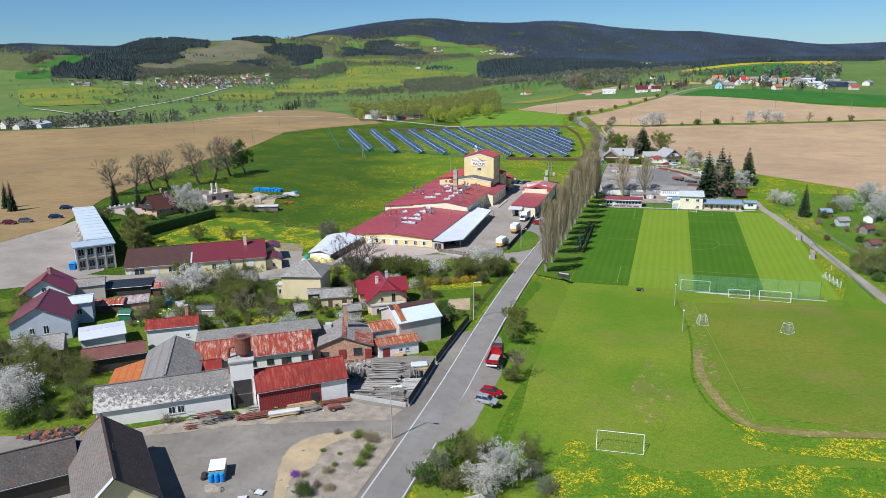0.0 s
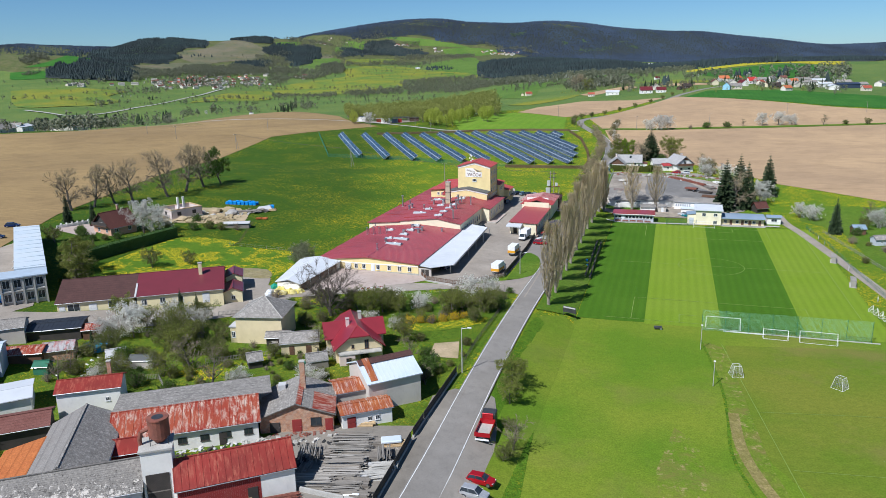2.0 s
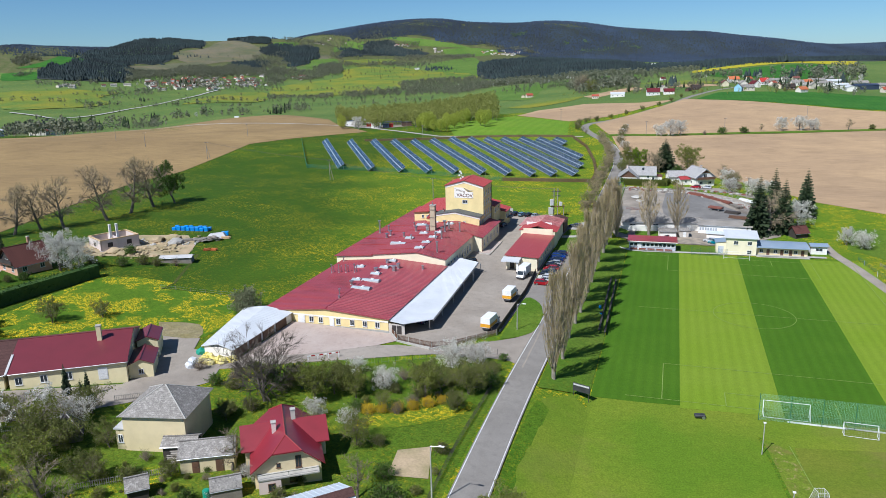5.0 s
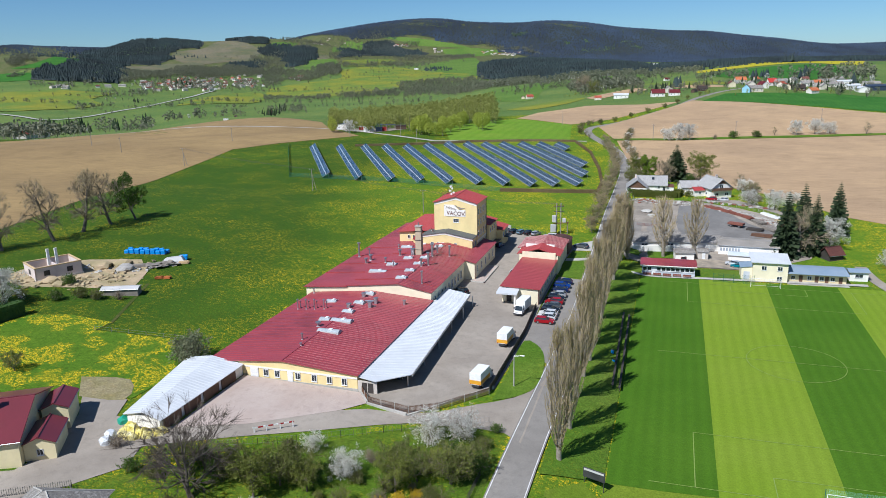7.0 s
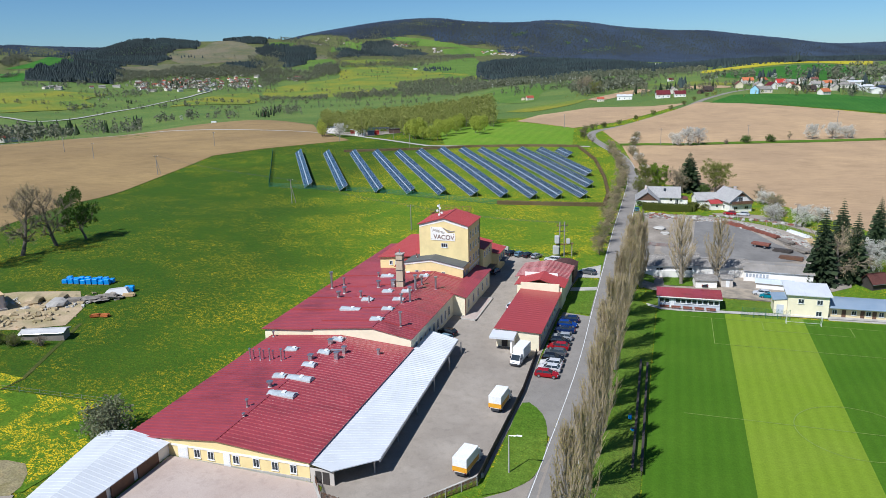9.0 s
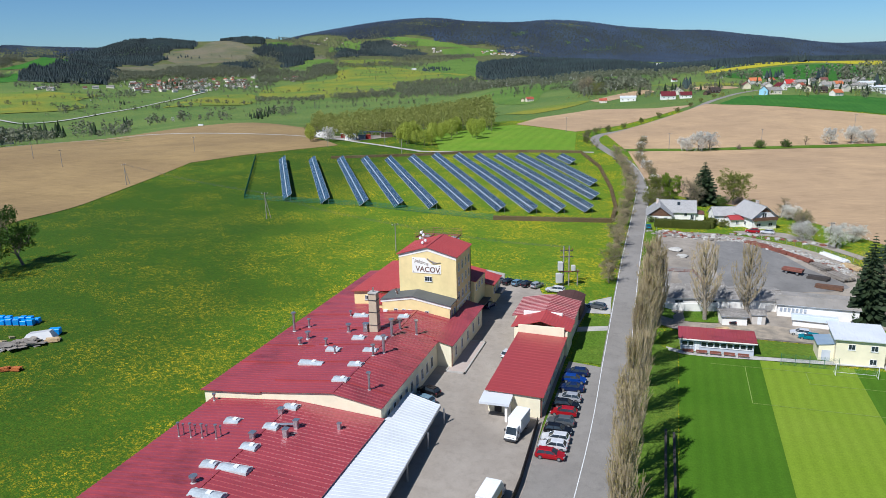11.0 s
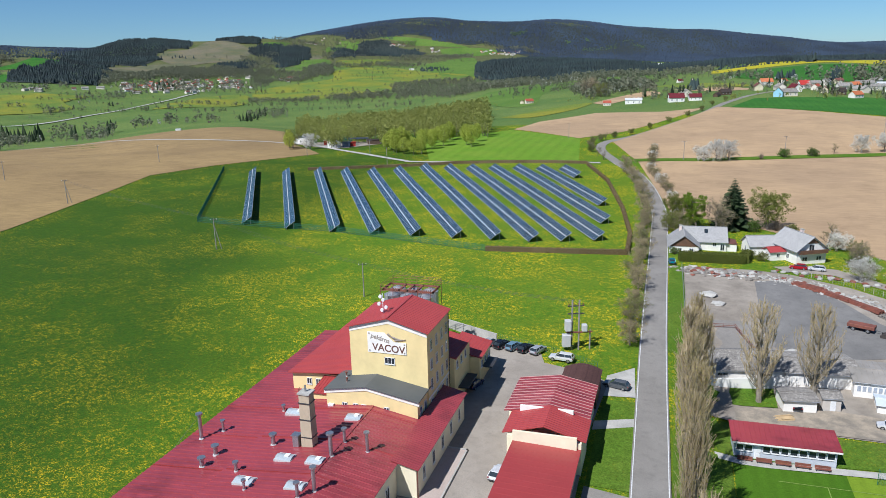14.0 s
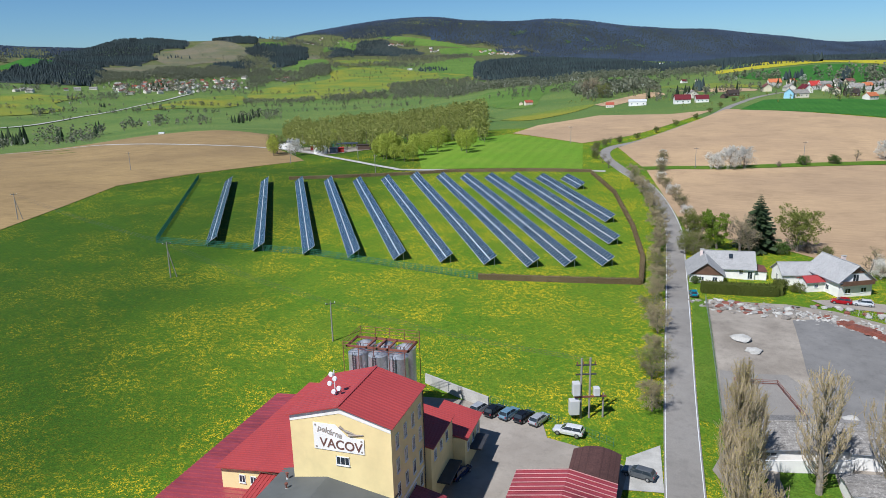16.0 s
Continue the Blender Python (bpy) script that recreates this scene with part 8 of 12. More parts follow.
def box_truck(x, y, rz, label, band=None):
    z = ground_z(x, y) + 0.13
    th = thing("box_truck", label, "truck", pose(x, y, z, 0, 0, rz), "delivery trucks")
    part("cargo_box", bevelled(boxes((-3.2, 1.1, -1.1, 1.1, 0.85, 3.1)), 0.05), M["white_paint"], th)
    if band:
        part("stripe", boxes((-3.22, 1.12, -1.115, 1.115, 1.0, 1.75)), M[band], th, "orange painted stripe")
    part("cab", hexa(bmesh.new(), [(1.2, -0.98, 0.45), (3.2, -0.95, 0.45), (3.2, 0.95, 0.45), (1.2, 0.98, 0.45)], [(1.25, -0.88, 2.2), (2.1, -0.86, 2.2), (2.1, 0.86, 2.2), (1.25, 0.88, 2.2)]), M["white_paint"], th)
    part("windscreen", hexa(bmesh.new(), [(2.76, -0.84, 1.25), (2.82, -0.84, 1.25), (2.82, 0.84, 1.25), (2.76, 0.84, 1.25)], [(2.12, -0.8, 2.12), (2.22, -0.8, 2.12), (2.22, 0.8, 2.12), (2.12, 0.8, 2.12)]), M["glass"], th)
    part("chassis", boxes((-3.1, 3.0, -0.7, 0.7, 0.4, 0.85)), M["dark_steel"], th)
    part("bumper", boxes((3.1, 3.28, -0.95, 0.95, 0.35, 0.65)), M["dark_steel"], th)
    for sx in (-2.0, 2.3):
        for s in (-0.85, 0.85):
            wheel(th, sx, s, 0.38, 0.26)
    for s in (-1, 1):
        part("mirror", boxes((2.3, 2.42, s * 1.1 - 0.1, s * 1.1 + 0.1, 1.4, 1.8)), M["dark_steel"], th)
        part("tail_light", boxes((-3.24, -3.18, s * 0.9 - 0.1, s * 0.9 + 0.1, 0.9, 1.05)), M["house_red"], th)


M["orange_stripe"] = plain("orange_stripe_paint", lin(0.75, 0.36, 0.02), lin(0.62, 0.30, 0.02), 1.0, 6.0, 0.4)
box_truck(-48.3, 214.6, 82, "white delivery truck with an orange stripe", "orange_stripe")
box_truck(-48.2, 234.6, 85, "white delivery truck with orange and yellow stripes", "orange_stripe")
box_truck(-48.8, 253.6, -98, "plain white box truck beside the annex")
# tipper truck in the lay-by
tz = ground_z(-30.8, 130.0) + 0.13
tip = thing("tipper_truck", "red tipper truck with a dark cab and empty bed", "truck", pose(-30.8, 130.2, tz, 0, 0, 92))
part("chassis", boxes((-3.3, 3.2, -0.5, 0.5, 0.6, 0.95)), M["dark_steel"], tip)
part("bed_floor", boxes((-3.3, 0.9, -1.2, 1.2, 1.0, 1.15)), M["concrete"], tip, "dusty grey bed floor")
for a in ((-3.3, 0.9, -1.25, -1.15, 1.05, 1.75), (-3.3, 0.9, 1.15, 1.25, 1.05, 1.75), (-3.38, -3.28, -1.25, 1.25, 1.05, 1.75), (0.85, 0.95, -1.25, 1.25, 1.05, 2.0)):
    part("bed_side", boxes(a), M["paint_red"], tip)
part("cab", bevelled(boxes((1.15, 3.3, -1.15, 1.15, 0.7, 2.75)), 0.12), M["dark_steel"], tip)
part("windscreen", boxes((3.25, 3.34, -1.0, 1.0, 1.7, 2.5)), M["glass"], tip)
part("crane_arm", bevelled(boxes((0.95, 1.2, -0.9, 0.9, 1.5, 2.9)), 0.05), M["paint_red"], tip)
part("bumper", boxes((-3.6, -3.4, -1.1, 1.1, 0.55, 0.75)), M["white_paint"], tip)
for sx in (-2.3, 2.3):
    for s in (-0.95, 0.95):
        wheel(tip, sx, s, 0.48, 0.32)

# ---- goals, nets, benches and boards by the pitch ----
M["net_thread"] = plain("grey_net_thread", lin(0.36, 0.36, 0.33), lin(0.30, 0.30, 0.27), 1.0, 6.0, 0.8)


def goal(x, y, rz, w=7.32, h=2.44, depth=1.6, label="white football goal with a net", net="net_thread", group="football goals"):
    th = thing("football_goal", label, "goal", pose(x, y, ground_z(x, y) + 0.1, 0, 0, rz), group)
    for s in (-1, 1):
        part("post", rod((s * w / 2, 0, -0.2), (s * w / 2, 0, h), 0.05, 8), M["white_paint"], th)
        part("stay", rod((s * w / 2, 0, h), (s * w / 2, depth, 0.05), 0.035, 6), M["white_paint"], th)
        part("ground_bar", rod((s * w / 2, 0, 0.06), (s * w / 2, depth, 0.06), 0.035, 6), M["white_paint"], th)
    part("crossbar", rod((-w / 2, 0, h), (w / 2, 0, h), 0.05, 8), M["white_paint"], th)
    part("ground_bar", rod((-w / 2, depth, 0.06), (w / 2, depth, 0.06), 0.035, 6), M["white_paint"], th)
    bm = bmesh.new()
    n = int(w / 0.4)
    for i in range(n + 1):
        px = -w / 2 + w * i / n
        tube(bm, (px, 0.05, h - 0.05), (px, depth, 0.08), 0.005, 0.005, 3, False)
    for i in range(1, 7):
        t = i / 7
        tube(bm, (-w / 2, depth * t, h * (1 - t)), (w / 2, depth * t, h * (1 - t)), 0.005, 0.005, 3, False)
    part("net", bm, M[net], th)


goal(8.6, 195.2, 180, 7.32, 2.44)
goal(8.0, 298.2, 0, 7.32, 2.44)
goal(-4.9, 107.5, 183, 7.32, 2.44, 2.0, "weathered white football goal on the dry grass")
goal(19.2, 191.2, 178, 5.0, 1.9, 1.2, "small steel training goal")
goal(27.6, 190.6, 178, 7.32, 2.3, 1.2, "full-size steel training goal")


def cage(x, y, s, rz, label):
    th = thing("net_cage", label, "goal", pose(x, y, ground_z(x, y) + 0.05, 0, 0, rz), "small pop-up goals")
    pts = [(-s / 2, -s / 2), (s / 2, -s / 2), (s / 2, s / 2), (-s / 2, s / 2)]
    top = [(p * 0.6, q * 0.6) for p, q in pts]
    for i in range(4):
        part("bar", rod((*pts[i], 0.03), (*pts[(i + 1) % 4], 0.03), 0.03), M["white_paint"], th)
        part("bar", rod((*pts[i], 0.03), (*top[i], s), 0.03), M["white_paint"], th)
        part("bar", rod((*top[i], s), (*top[(i + 1) % 4], s), 0.03), M["white_paint"], th)
    bm = bmesh.new()
    for i in range(4):
        for k in range(1, 6):
            t = k / 6
            a, b = Vector((*pts[i], 0.03)).lerp(Vector((*pts[(i + 1) % 4], 0.03)), t), Vector((*top[i], s)).lerp(Vector((*top[(i + 1) % 4], s)), t)
            tube(bm, a, b, 0.014, 0.014, 3, False)
            a, b = Vector((*pts[i], 0.03)).lerp(Vector((*top[i], s)), t), Vector((*pts[(i + 1) % 4], 0.03)).lerp(Vector((*top[(i + 1) % 4], s)), t)
            tube(bm, a, b, 0.014, 0.014, 3, False)
    part("net", bm, M["net_thread"], th)


cage(9.6, 168.6, 2.2, 15, "small white net goal on the grass")
cage(27.5, 167.5, 2.2, 50, "small white net goal lying askew")
net = thing("ball_net", "tall green ball-stop net on steel posts", "net")
for i in range(8):
    x = 4.0 + 4.9 * i
    part("post", rod((x, 192.4 + 0.08 * i, -0.2), (x, 192.4 + 0.08 * i, 5.0), 0.05, 6), M["net_green"], net)
bm = bmesh.new()
for k in range(46):
    z = 0.1 + 4.8 * k / 45
    tube(bm, (4.0, 192.5, z), (38.3, 193.0, z), 0.008, 0.008, 3, False)
for k in range(150):
    x = 4.0 + 34.3 * k / 149
    tube(bm, (x, 192.4 + (x + 1) * 0.0153, 0.1), (x, 192.4 + (x + 1) * 0.0153, 4.9), 0.009, 0.009, 3, False)
part("netting", bm, M["net_pale"], net, "pale green netting cords")
kb = thing("kerb_line", "white concrete kerb along the net", "kerb")
part("kerb_stone", boxes((8.6, 17.6, 192.6, 192.85, -0.1, 0.25)), M["line"], kb)
part("kerb_stone", boxes((17.7, 40.0, 192.7, 192.95, -0.1, 0.2)), M["concrete"], kb)
net = thing("ball_net", "low green wire fence behind the far goal", "net")
for i in range(5):
    part("post", rod((-5 + 2.6 * i, 301.0, -0.2), (-5 + 2.6 * i, 301.0, 2.6), 0.04, 6), M["net_green"], net)
bm = bmesh.new()
for k in range(20):
    tube(bm, (-5, 301, 0.1 + 0.125 * k), (5.4, 301, 0.1 + 0.125 * k), 0.007, 0.007, 3, False)
for k in range(60):
    tube(bm, (-5 + 10.4 * k / 59, 301, 0.1), (-5 + 10.4 * k / 59, 301, 2.55), 0.01, 0.01, 3, False)
part("netting", bm, M["net_green"], net, "green netting cords")
for x, y, h in ((5.1, 162.5, 5.0), (3.4, 180.6, 5.4)):
    pl = thing("flood_pole", "thin grey pole with a small lamp beside the field", "lamp pole", pose(x, y, ground_z(x, y)))
    part("pole", rod((0, 0, -0.3), (0, 0, h), 0.07, 6), M["concrete"], pl)
    part("lamp_head", bevelled(boxes((-0.2, 0.2, -0.15, 0.15, h, h + 0.2)), 0.03), M["white_paint"], pl)
rail_stand = thing("spectator_rail", "two rows of dark tube rails on a grass bank", "railing")
for dx in (0.0, 1.3):
    for i in range(17):
        y = 224.5 + i * 2.5
        x = -25.9 + dx - 0.016 * (y - 224.5)
        part("post", rod((x, y, ground_z(x, y) - 0.2), (x, y, ground_z(x, y) + 1.0), 0.06, 6), M["dark_steel"], rail_stand)
    xa, xb = -25.9 + dx, -26.55 + dx
    part("board", slab(bmesh.new(), [Vector((xa - 0.2, 224.3, ground_z(xa, 224.3) + 1.05)), Vector((xa + 0.2, 224.3, ground_z(xa, 224.3) + 1.05)), Vector((xb + 0.2, 265, ground_z(xb, 265) + 1.05)), Vector((xb - 0.2, 265, ground_z(xb, 265) + 1.05))], 0.08), M["dark_wood"], rail_stand)
score = thing("score_board", "dark score board on two posts", "board", pose(-25.8, 191.4, ground_z(-25.8, 191.4), 0, 0, -20))
part("panel", bevelled(boxes((-1.7, 1.7, -0.08, 0.08, 1.4, 2.9)), 0.02), M["dark_steel"], score)
part("panel_face", boxes((-1.55, 1.55, -0.1, -0.07, 2.5, 2.8)), M["grey_sheet"], score)
for dx in (-1.5, 1.5):
    part("post", rod((dx, 0, -0.3), (dx, 0, 2.9), 0.06, 6), M["dark_steel"], score)
for i, (x, y) in enumerate(((-27.2, 240.5), (-26.6, 236.8))):
    b = thing("barrel", "blue plastic barrel on the grass", "barrel", pose(x, y, ground_z(x, y)))
    part("drum", bevelled(rod((0, 0, -0.05), (0, 0, 0.95 - 0.3 * i), 0.32, 12), 0.05), M["blue_plastic"], b)
    part("lid", rod((0, 0, 0.93 - 0.3 * i), (0, 0, 1.0 - 0.3 * i), 0.3, 12), M["dark_steel"], b)
for i, (x, y) in enumerate(((43.0, 300.5), (43.8, 289), (45.6, 252), (44.2, 281), (46.6, 224))):
    bd = thing("advert_board", "small white advertising board beside the path", "board", pose(x, y, ground_z(x, y), 0, 0, 78), "boards along the pitch")
    part("panel", boxes((-1.3, 1.3, -0.04, 0.04, 0.25, 1.15)), M["white_paint" if i % 3 else "blue_sheet"], bd)
    for dx in (-1.1, 1.1):
        part("post", rod((dx, 0, -0.3), (dx, 0, 1.15), 0.035, 5), M["steel"], bd)
for x, y in ((43.3, 261.0), (43.6, 236.6)):
    dg = thing("team_shelter", "small clear-roofed team shelter on a concrete slab", "shelter", pose(x, y, ground_z(x, y), 0, 0, 80))
    part("slab", boxes((-2.4, 2.4, -0.8, 0.9, -0.3, 0.14)), M["concrete"], dg)
    part("roof", slab(bmesh.new(), [Vector((-2.2, -0.6, 1.9)), Vector((2.2, -0.6, 1.9)), Vector((2.2, 0.8, 2.05)), Vector((-2.2, 0.8, 2.05))], 0.06), M["old_sheet"], dg)
    for dx in (-2.15, 2.15):
        part("side_wall", boxes((dx - 0.03, dx + 0.03, -0.6, 0.6, 0.1, 1.9)), M["old_sheet"], dg)
    part("back_wall", boxes((-2.2, 2.2, -0.65, -0.58, 0.1, 1.9)), M["old_sheet"], dg)
    part("bench", boxes((-2.0, 2.0, -0.4, 0.0, 0.45, 0.52)), M["blue_plastic"], dg)
for i in range(5):
    goal(43.6 + 0.55 * i, 215.4 - 2.1 * i, 78 + 6 * (i % 2), 2.2, 1.1, 0.9, "small white portable goal stood by the path", "net_thread", "portable goals by the path")
fence("pitch_fence", "low green wire fence along the path", [(42.6, 306), (45.6, 283), (47.2, 250), (50.4, 215), (51.6, 197)], 1.1, 3.0, "net_green", "net_green", (0.1, 0.5, 0.98), 0.02, 0.6)
mb = thing("mower", "dark ride-on roller parked on mown grass", "mower", pose(-5.5, 190.5, 0.05, 0, 0, 10))
part("body", bevelled(boxes((-0.9, 0.9, -0.45, 0.45, 0.25, 0.75)), 0.1), M["dark_steel"], mb)
part("roller", rod((0.6, -0.5, 0.28), (0.6, 0.5, 0.28), 0.28, 12), M["steel"], mb)

# ---- village ----
def row(side, n, span, foot, w, h, off=0.0):
    return [(side, off - span / 2 + span * i / max(1, n - 1), foot, w, h) for i in range(n)]


house("white_barn", "long white barn with a crumbling grey shingle roof", "barn", -78.1, 91.5, 35, 20.5, 7.2, 3.5, 6.0, "white_wall", "slate_worn", "slate", wins=[("S", 1.0, 1.0, 1.1, 1.3), ("S", 2.4, 1.0, 1.1, 1.3)], over=0.35)
# feed tower with its rusty cyclone
ft = thing("feed_tower", "white square tower with a rusty cyclone on top", "tower", pose(-67.2, 97.8, ground_z(-67, 97.8), 0, 0, 34))
part("wall", boxes((-1.9, 1.9, -1.8, 1.9, -1, 8.2)), M["white_wall"], ft)
part("gate", boxes((-1.55, 1.35, -1.9, -1.78, 0, 5.0)), M["dark_wood"], ft)
part("gate_bar", boxes((-1.6, 1.4, -1.93, -1.88, 2.4, 2.55)), M["wood"], ft)
part("roof_slab", boxes((-2.1, 2.1, -2.0, 2.1, 8.2, 8.45)), M["concrete"], ft)
cyc = part("cyclone", rod((0.5, 0.4, 9.3), (0.5, 0.4, 11.8), 1.35, 18), M["rust_steel"], ft, "rusty red steel drum")
part("cone", rod((0.5, 0.4, 8.4), (0.5, 0.4, 9.3), 0.5, 14, 1.3), M["rust_steel"], cyc)
part("rim", rod((0.5, 0.4, 11.75), (0.5, 0.4, 11.95), 1.42, 18), M["rust_steel"], cyc)
part("opening", rod((0.5, 0.4, 11.9), (0.5, 0.4, 11.98), 0.75, 14), M["dark_steel"], cyc)
bm = bmesh.new()
for a, b in (((-1.9, 0.2, 4.0), (-1.95, 0.2, 9.2)), ((-1.95, 0.2, 9.2), (-1.7, 0.25, 10.2)), ((-1.7, 0.25, 10.2), (-0.6, 0.3, 10.5))):
    tube(bm, a, b, 0.28, 0.28, 8)
part("pipe", bm, M["rust_steel"], ft)
for dx in (-0.6, 1.6):
    for dy in (-0.7, 1.5):
        part("leg", rod((dx, dy, 8.4), (dx, dy, 9.6), 0.05, 5), M["dark_steel"], ft)
barn = house("red_barn", "shed with a faded red metal roof and red boards", "barn", -59.2, 102.9, 38, 15.0, 7.0, 4.0, 6.4, "white_wall", "barn_red", seams=0.9, over=0.3)
part("board_wall", boxes((-7.45, 2.9, -3.5, -3.38, 0.0, 3.95)), M["red_wood"], barn, "dark red board wall")
part("board_door", boxes((1.2, 2.5, -3.58, -3.48, 0.0, 2.2)), M["dark_wood"], barn)
for i in range(40):
    put("board", shared("board", lambda: boxes((-0.122, 0.122, -0.02, 0, 0, 3.9)), M["red_wood"]), barn, pose(-7.3 + i * 0.26, -3.5, 0))
lw = house("workshop", "long low workshop with a rusty peeling red roof", "workshop", -75.0, 114.2, 33, 21, 11, 3.3, 5.0, "white_wall", "rust_roof", "slate", seams=1.1, tint="dark_wood", wins=row("S", 6, 16, 1.2, 1.3, 1.0, 1.0), doors=[("S", -4.6, 1.1, 2.1, "brown_wood"), ("S", 5.2, 1.1, 2.1, "dark_wood")])
part("back_roof", slab(bmesh.new(), [Vector(p) for p in ((-10.9, 0.05, 5.16), (13.0, 0.05, 5.16), (13.0, 8.9, 4.2), (-10.9, 8.9, 4.2))], 0.14), M["slate"], lw, "low grey slate slope")
part("back_wall", hexa(bmesh.new(), [(-10.4, 4.0, -1.2), (12.6, 4.0, -1.2), (12.6, 8.5, -1.2), (-10.4, 8.5, -1.2)], [(-10.4, 4.0, 4.5), (12.6, 4.0, 4.5), (12.6, 8.5, 4.05), (-10.4, 8.5, 4.05)]), M["grey_wall"], lw)
bw = house("workshop", "red brick gable workshop with a tall chimney", "workshop", -60.9, 124.0, 114, 10, 11.4, 2.9, 5.0, "brick", "slate", tint="dark_wood", wins=[("W", -3.0, 1.0, 1.7, 1.4)], doors=[("W", 0.0, 1.5, 2.2, "red_wood"), ("W", 3.4, 1.6, 1.9, "dark_wood"), ("W", -5.0, 1.2, 2.0, "red_wood")], stacks=[(1.2, -0.8, 4.0, 9.4, 0.8, "brick")])
part("ridge_sheet", slab(bmesh.new(), [Vector(p) for p in ((-5.4, -0.9, 4.92), (5.4, -0.9, 4.92), (5.4, -0.05, 5.24), (-5.4, -0.05, 5.24))], 0.06), M["rust_roof"], bw, "red sheets along the ridge")
part("vent_hood", boxes((2.0, 3.4, 2.2, 3.4, 3.6, 5.0)), M["grey_sheet"], bw)
part("rust_patch", slab(bmesh.new(), [Vector(p) for p in ((-5.4, -6.1, 3.05), (0.5, -6.1, 3.05), (0.5, -2.6, 4.28), (-5.4, -2.6, 4.28))], 0.06), M["rust_roof"], bw, "peeling red sheet roof patch")
house("lean_shed", "low shed under orange rusty sheets", "shed", -50.4, 126.5, 37, 8.2, 4.2, 2.7, 3.3, "white_wall", "rust_sheet", seams=0.75, over=0.3, doors=[("S", -2.6, 1.4, 2.0, "red_wood")], wins=[("S", 0.4, 0.9, 0.8, 0.8), ("S", 1.7, 0.9, 0.8, 0.8)])
house("lean_shed", "shed under orange rusty sheets beside the house", "shed", -55.4, 131.4, 38, 5.2, 5.6, 3.3, 4.2, "grey_wall", "rust_sheet", seams=0.75, over=0.25)
house("house", "grey house with a pale blue sheet roof", "house", -50.6, 136.0, 44, 9.4, 9.8, 5.2, 7.3, "grey_wall", "pale_sheet", seams=0.7, over=0.35, wins=[("E", -1, 3.0, 0.9, 1.2)])
part("rust_strip", slab(bmesh.new(), [Vector(p) for p in ((-4.2, -4.8, 5.5), (-3.0, -4.8, 5.5), (-3.0, -0.2, 7.8), (-4.2, -0.2, 7.8))], 0.05), M["rust_sheet"], scene.objects["house"])
part("ridge_strip", slab(bmesh.new(), [Vector(p) for p in ((-5.0, -1.3, 7.12), (5.0, -1.3, 7.12), (5.0, -0.1, 7.66), (-5.0, -0.1, 7.66))], 0.05), M["maroon_roof"], scene.objects["house"], "maroon sheets along the ridge")
house("garden_hut", "small hut with a steep dark pyramid roof", "hut", -99.2, 148.4, 40, 4.2, 4.0, 1.6, 4.0, "wood", "slate_dark", hip=True, over=0.3)
rh = thing("house", "cream house with a dark red half-hipped cross roof", "house", pose(-63.8, 152.8, 4.2, 0, 0, 122.6) @ Matrix.Diagonal((0.95, 0.9, 0.96, 1)))
bm = prism(bmesh.new(), [(-5.0, -1.2), (5.0, -1.2), (5.0, 3.2), (2.2, 5.3), (-2.2, 5.3), (-5.0, 3.2)], -6.5, 6.5)
part("wall", bm, M["beige_wall"], rh)
part("gable_top", prism(bmesh.new(), [(-2.2, 5.28), (2.2, 5.28), (0, 6.9)], -4.8, 4.8), M["beige_wall"], rh)
for s in (-1, 1):
    bm = bmesh.new()
    low = [(-7.1, s * 5.6, 2.8), (7.1, s * 5.6, 2.8), (7.1, s * 2.2, 5.35), (5.0, 0, 7.0), (-5.0, 0, 7.0), (-7.1, s * 2.2, 5.35)]
    a = [bm.verts.new(Vector(p)) for p in low]
    b = [bm.verts.new(Vector(p) + Vector((0, 0, 0.18))) for p in low]
    bm.faces.new(a), bm.faces.new(b)
    for i in range(6):
        bm.faces.new((a[i], a[(i + 1) % 6], b[(i + 1) % 6], b[i]))
    bmesh.ops.recalc_face_normals(bm, faces=bm.faces)
    part("roof", bm, M["house_red"], rh)
    bm = bmesh.new()
    low = [(s * 7.15, -2.2, 5.37), (s * 7.15, 2.2, 5.37), (s * 5.0, 0, 7.0)]
    a = [bm.verts.new(Vector(p)) for p in low]
    b = [bm.verts.new(Vector(p) + Vector((0, 0, 0.2))) for p in low]
    bm.faces.new(a), bm.faces.new(b)
    for i in range(3):
        bm.faces.new((a[i], a[(i + 1) % 3], b[(i + 1) % 3], b[i]))
    bmesh.ops.recalc_face_normals(bm, faces=bm.faces)
    part("hip_roof", bm, M["house_red"], rh)
    for y in (-2.2, 2.2):
        part("hip_cap", rod((s * 7.15, y, 5.58), (s * 5.0, 0, 7.22), 0.08, 6), M["annex_red"], rh)
part("ridge_cap", rod((-5.0, 0, 7.22), (5.0, 0, 7.22), 0.1, 6), M["annex_red"], rh)
part("cross_gable_wall", prism(bmesh.new(), [(-2.7, 1.0), (2.7, 1.0), (2.7, 3.9), (0, 6.0), (-2.7, 3.9)], -6.3, 6.3), M["beige_wall"], rh).matrix_basis = pose(1.6, 0, 0, 0, 0, 90)
for s in (-1, 1):
    part("cross_roof", slab(bmesh.new(), [Vector(p) for p in ((1.6 + s * 3.3, -6.9, 3.55), (1.6 + s * 3.3, 6.9, 3.55), (1.6, 6.9, 6.25), (1.6, -6.9, 6.25))], 0.16), M["house_red"], rh)
window(rh, -6.5, 1.4, 3.0, 0.6, 0.7, "W", 0, "brown_wood")
window(rh, -6.5, -1.6, 2.6, 0.9, 1.9, "W", 1, "brown_wood")
window(rh, -6.5, -1.0, 0.4, 1.8, 1.4, "W", 1, "brown_wood")
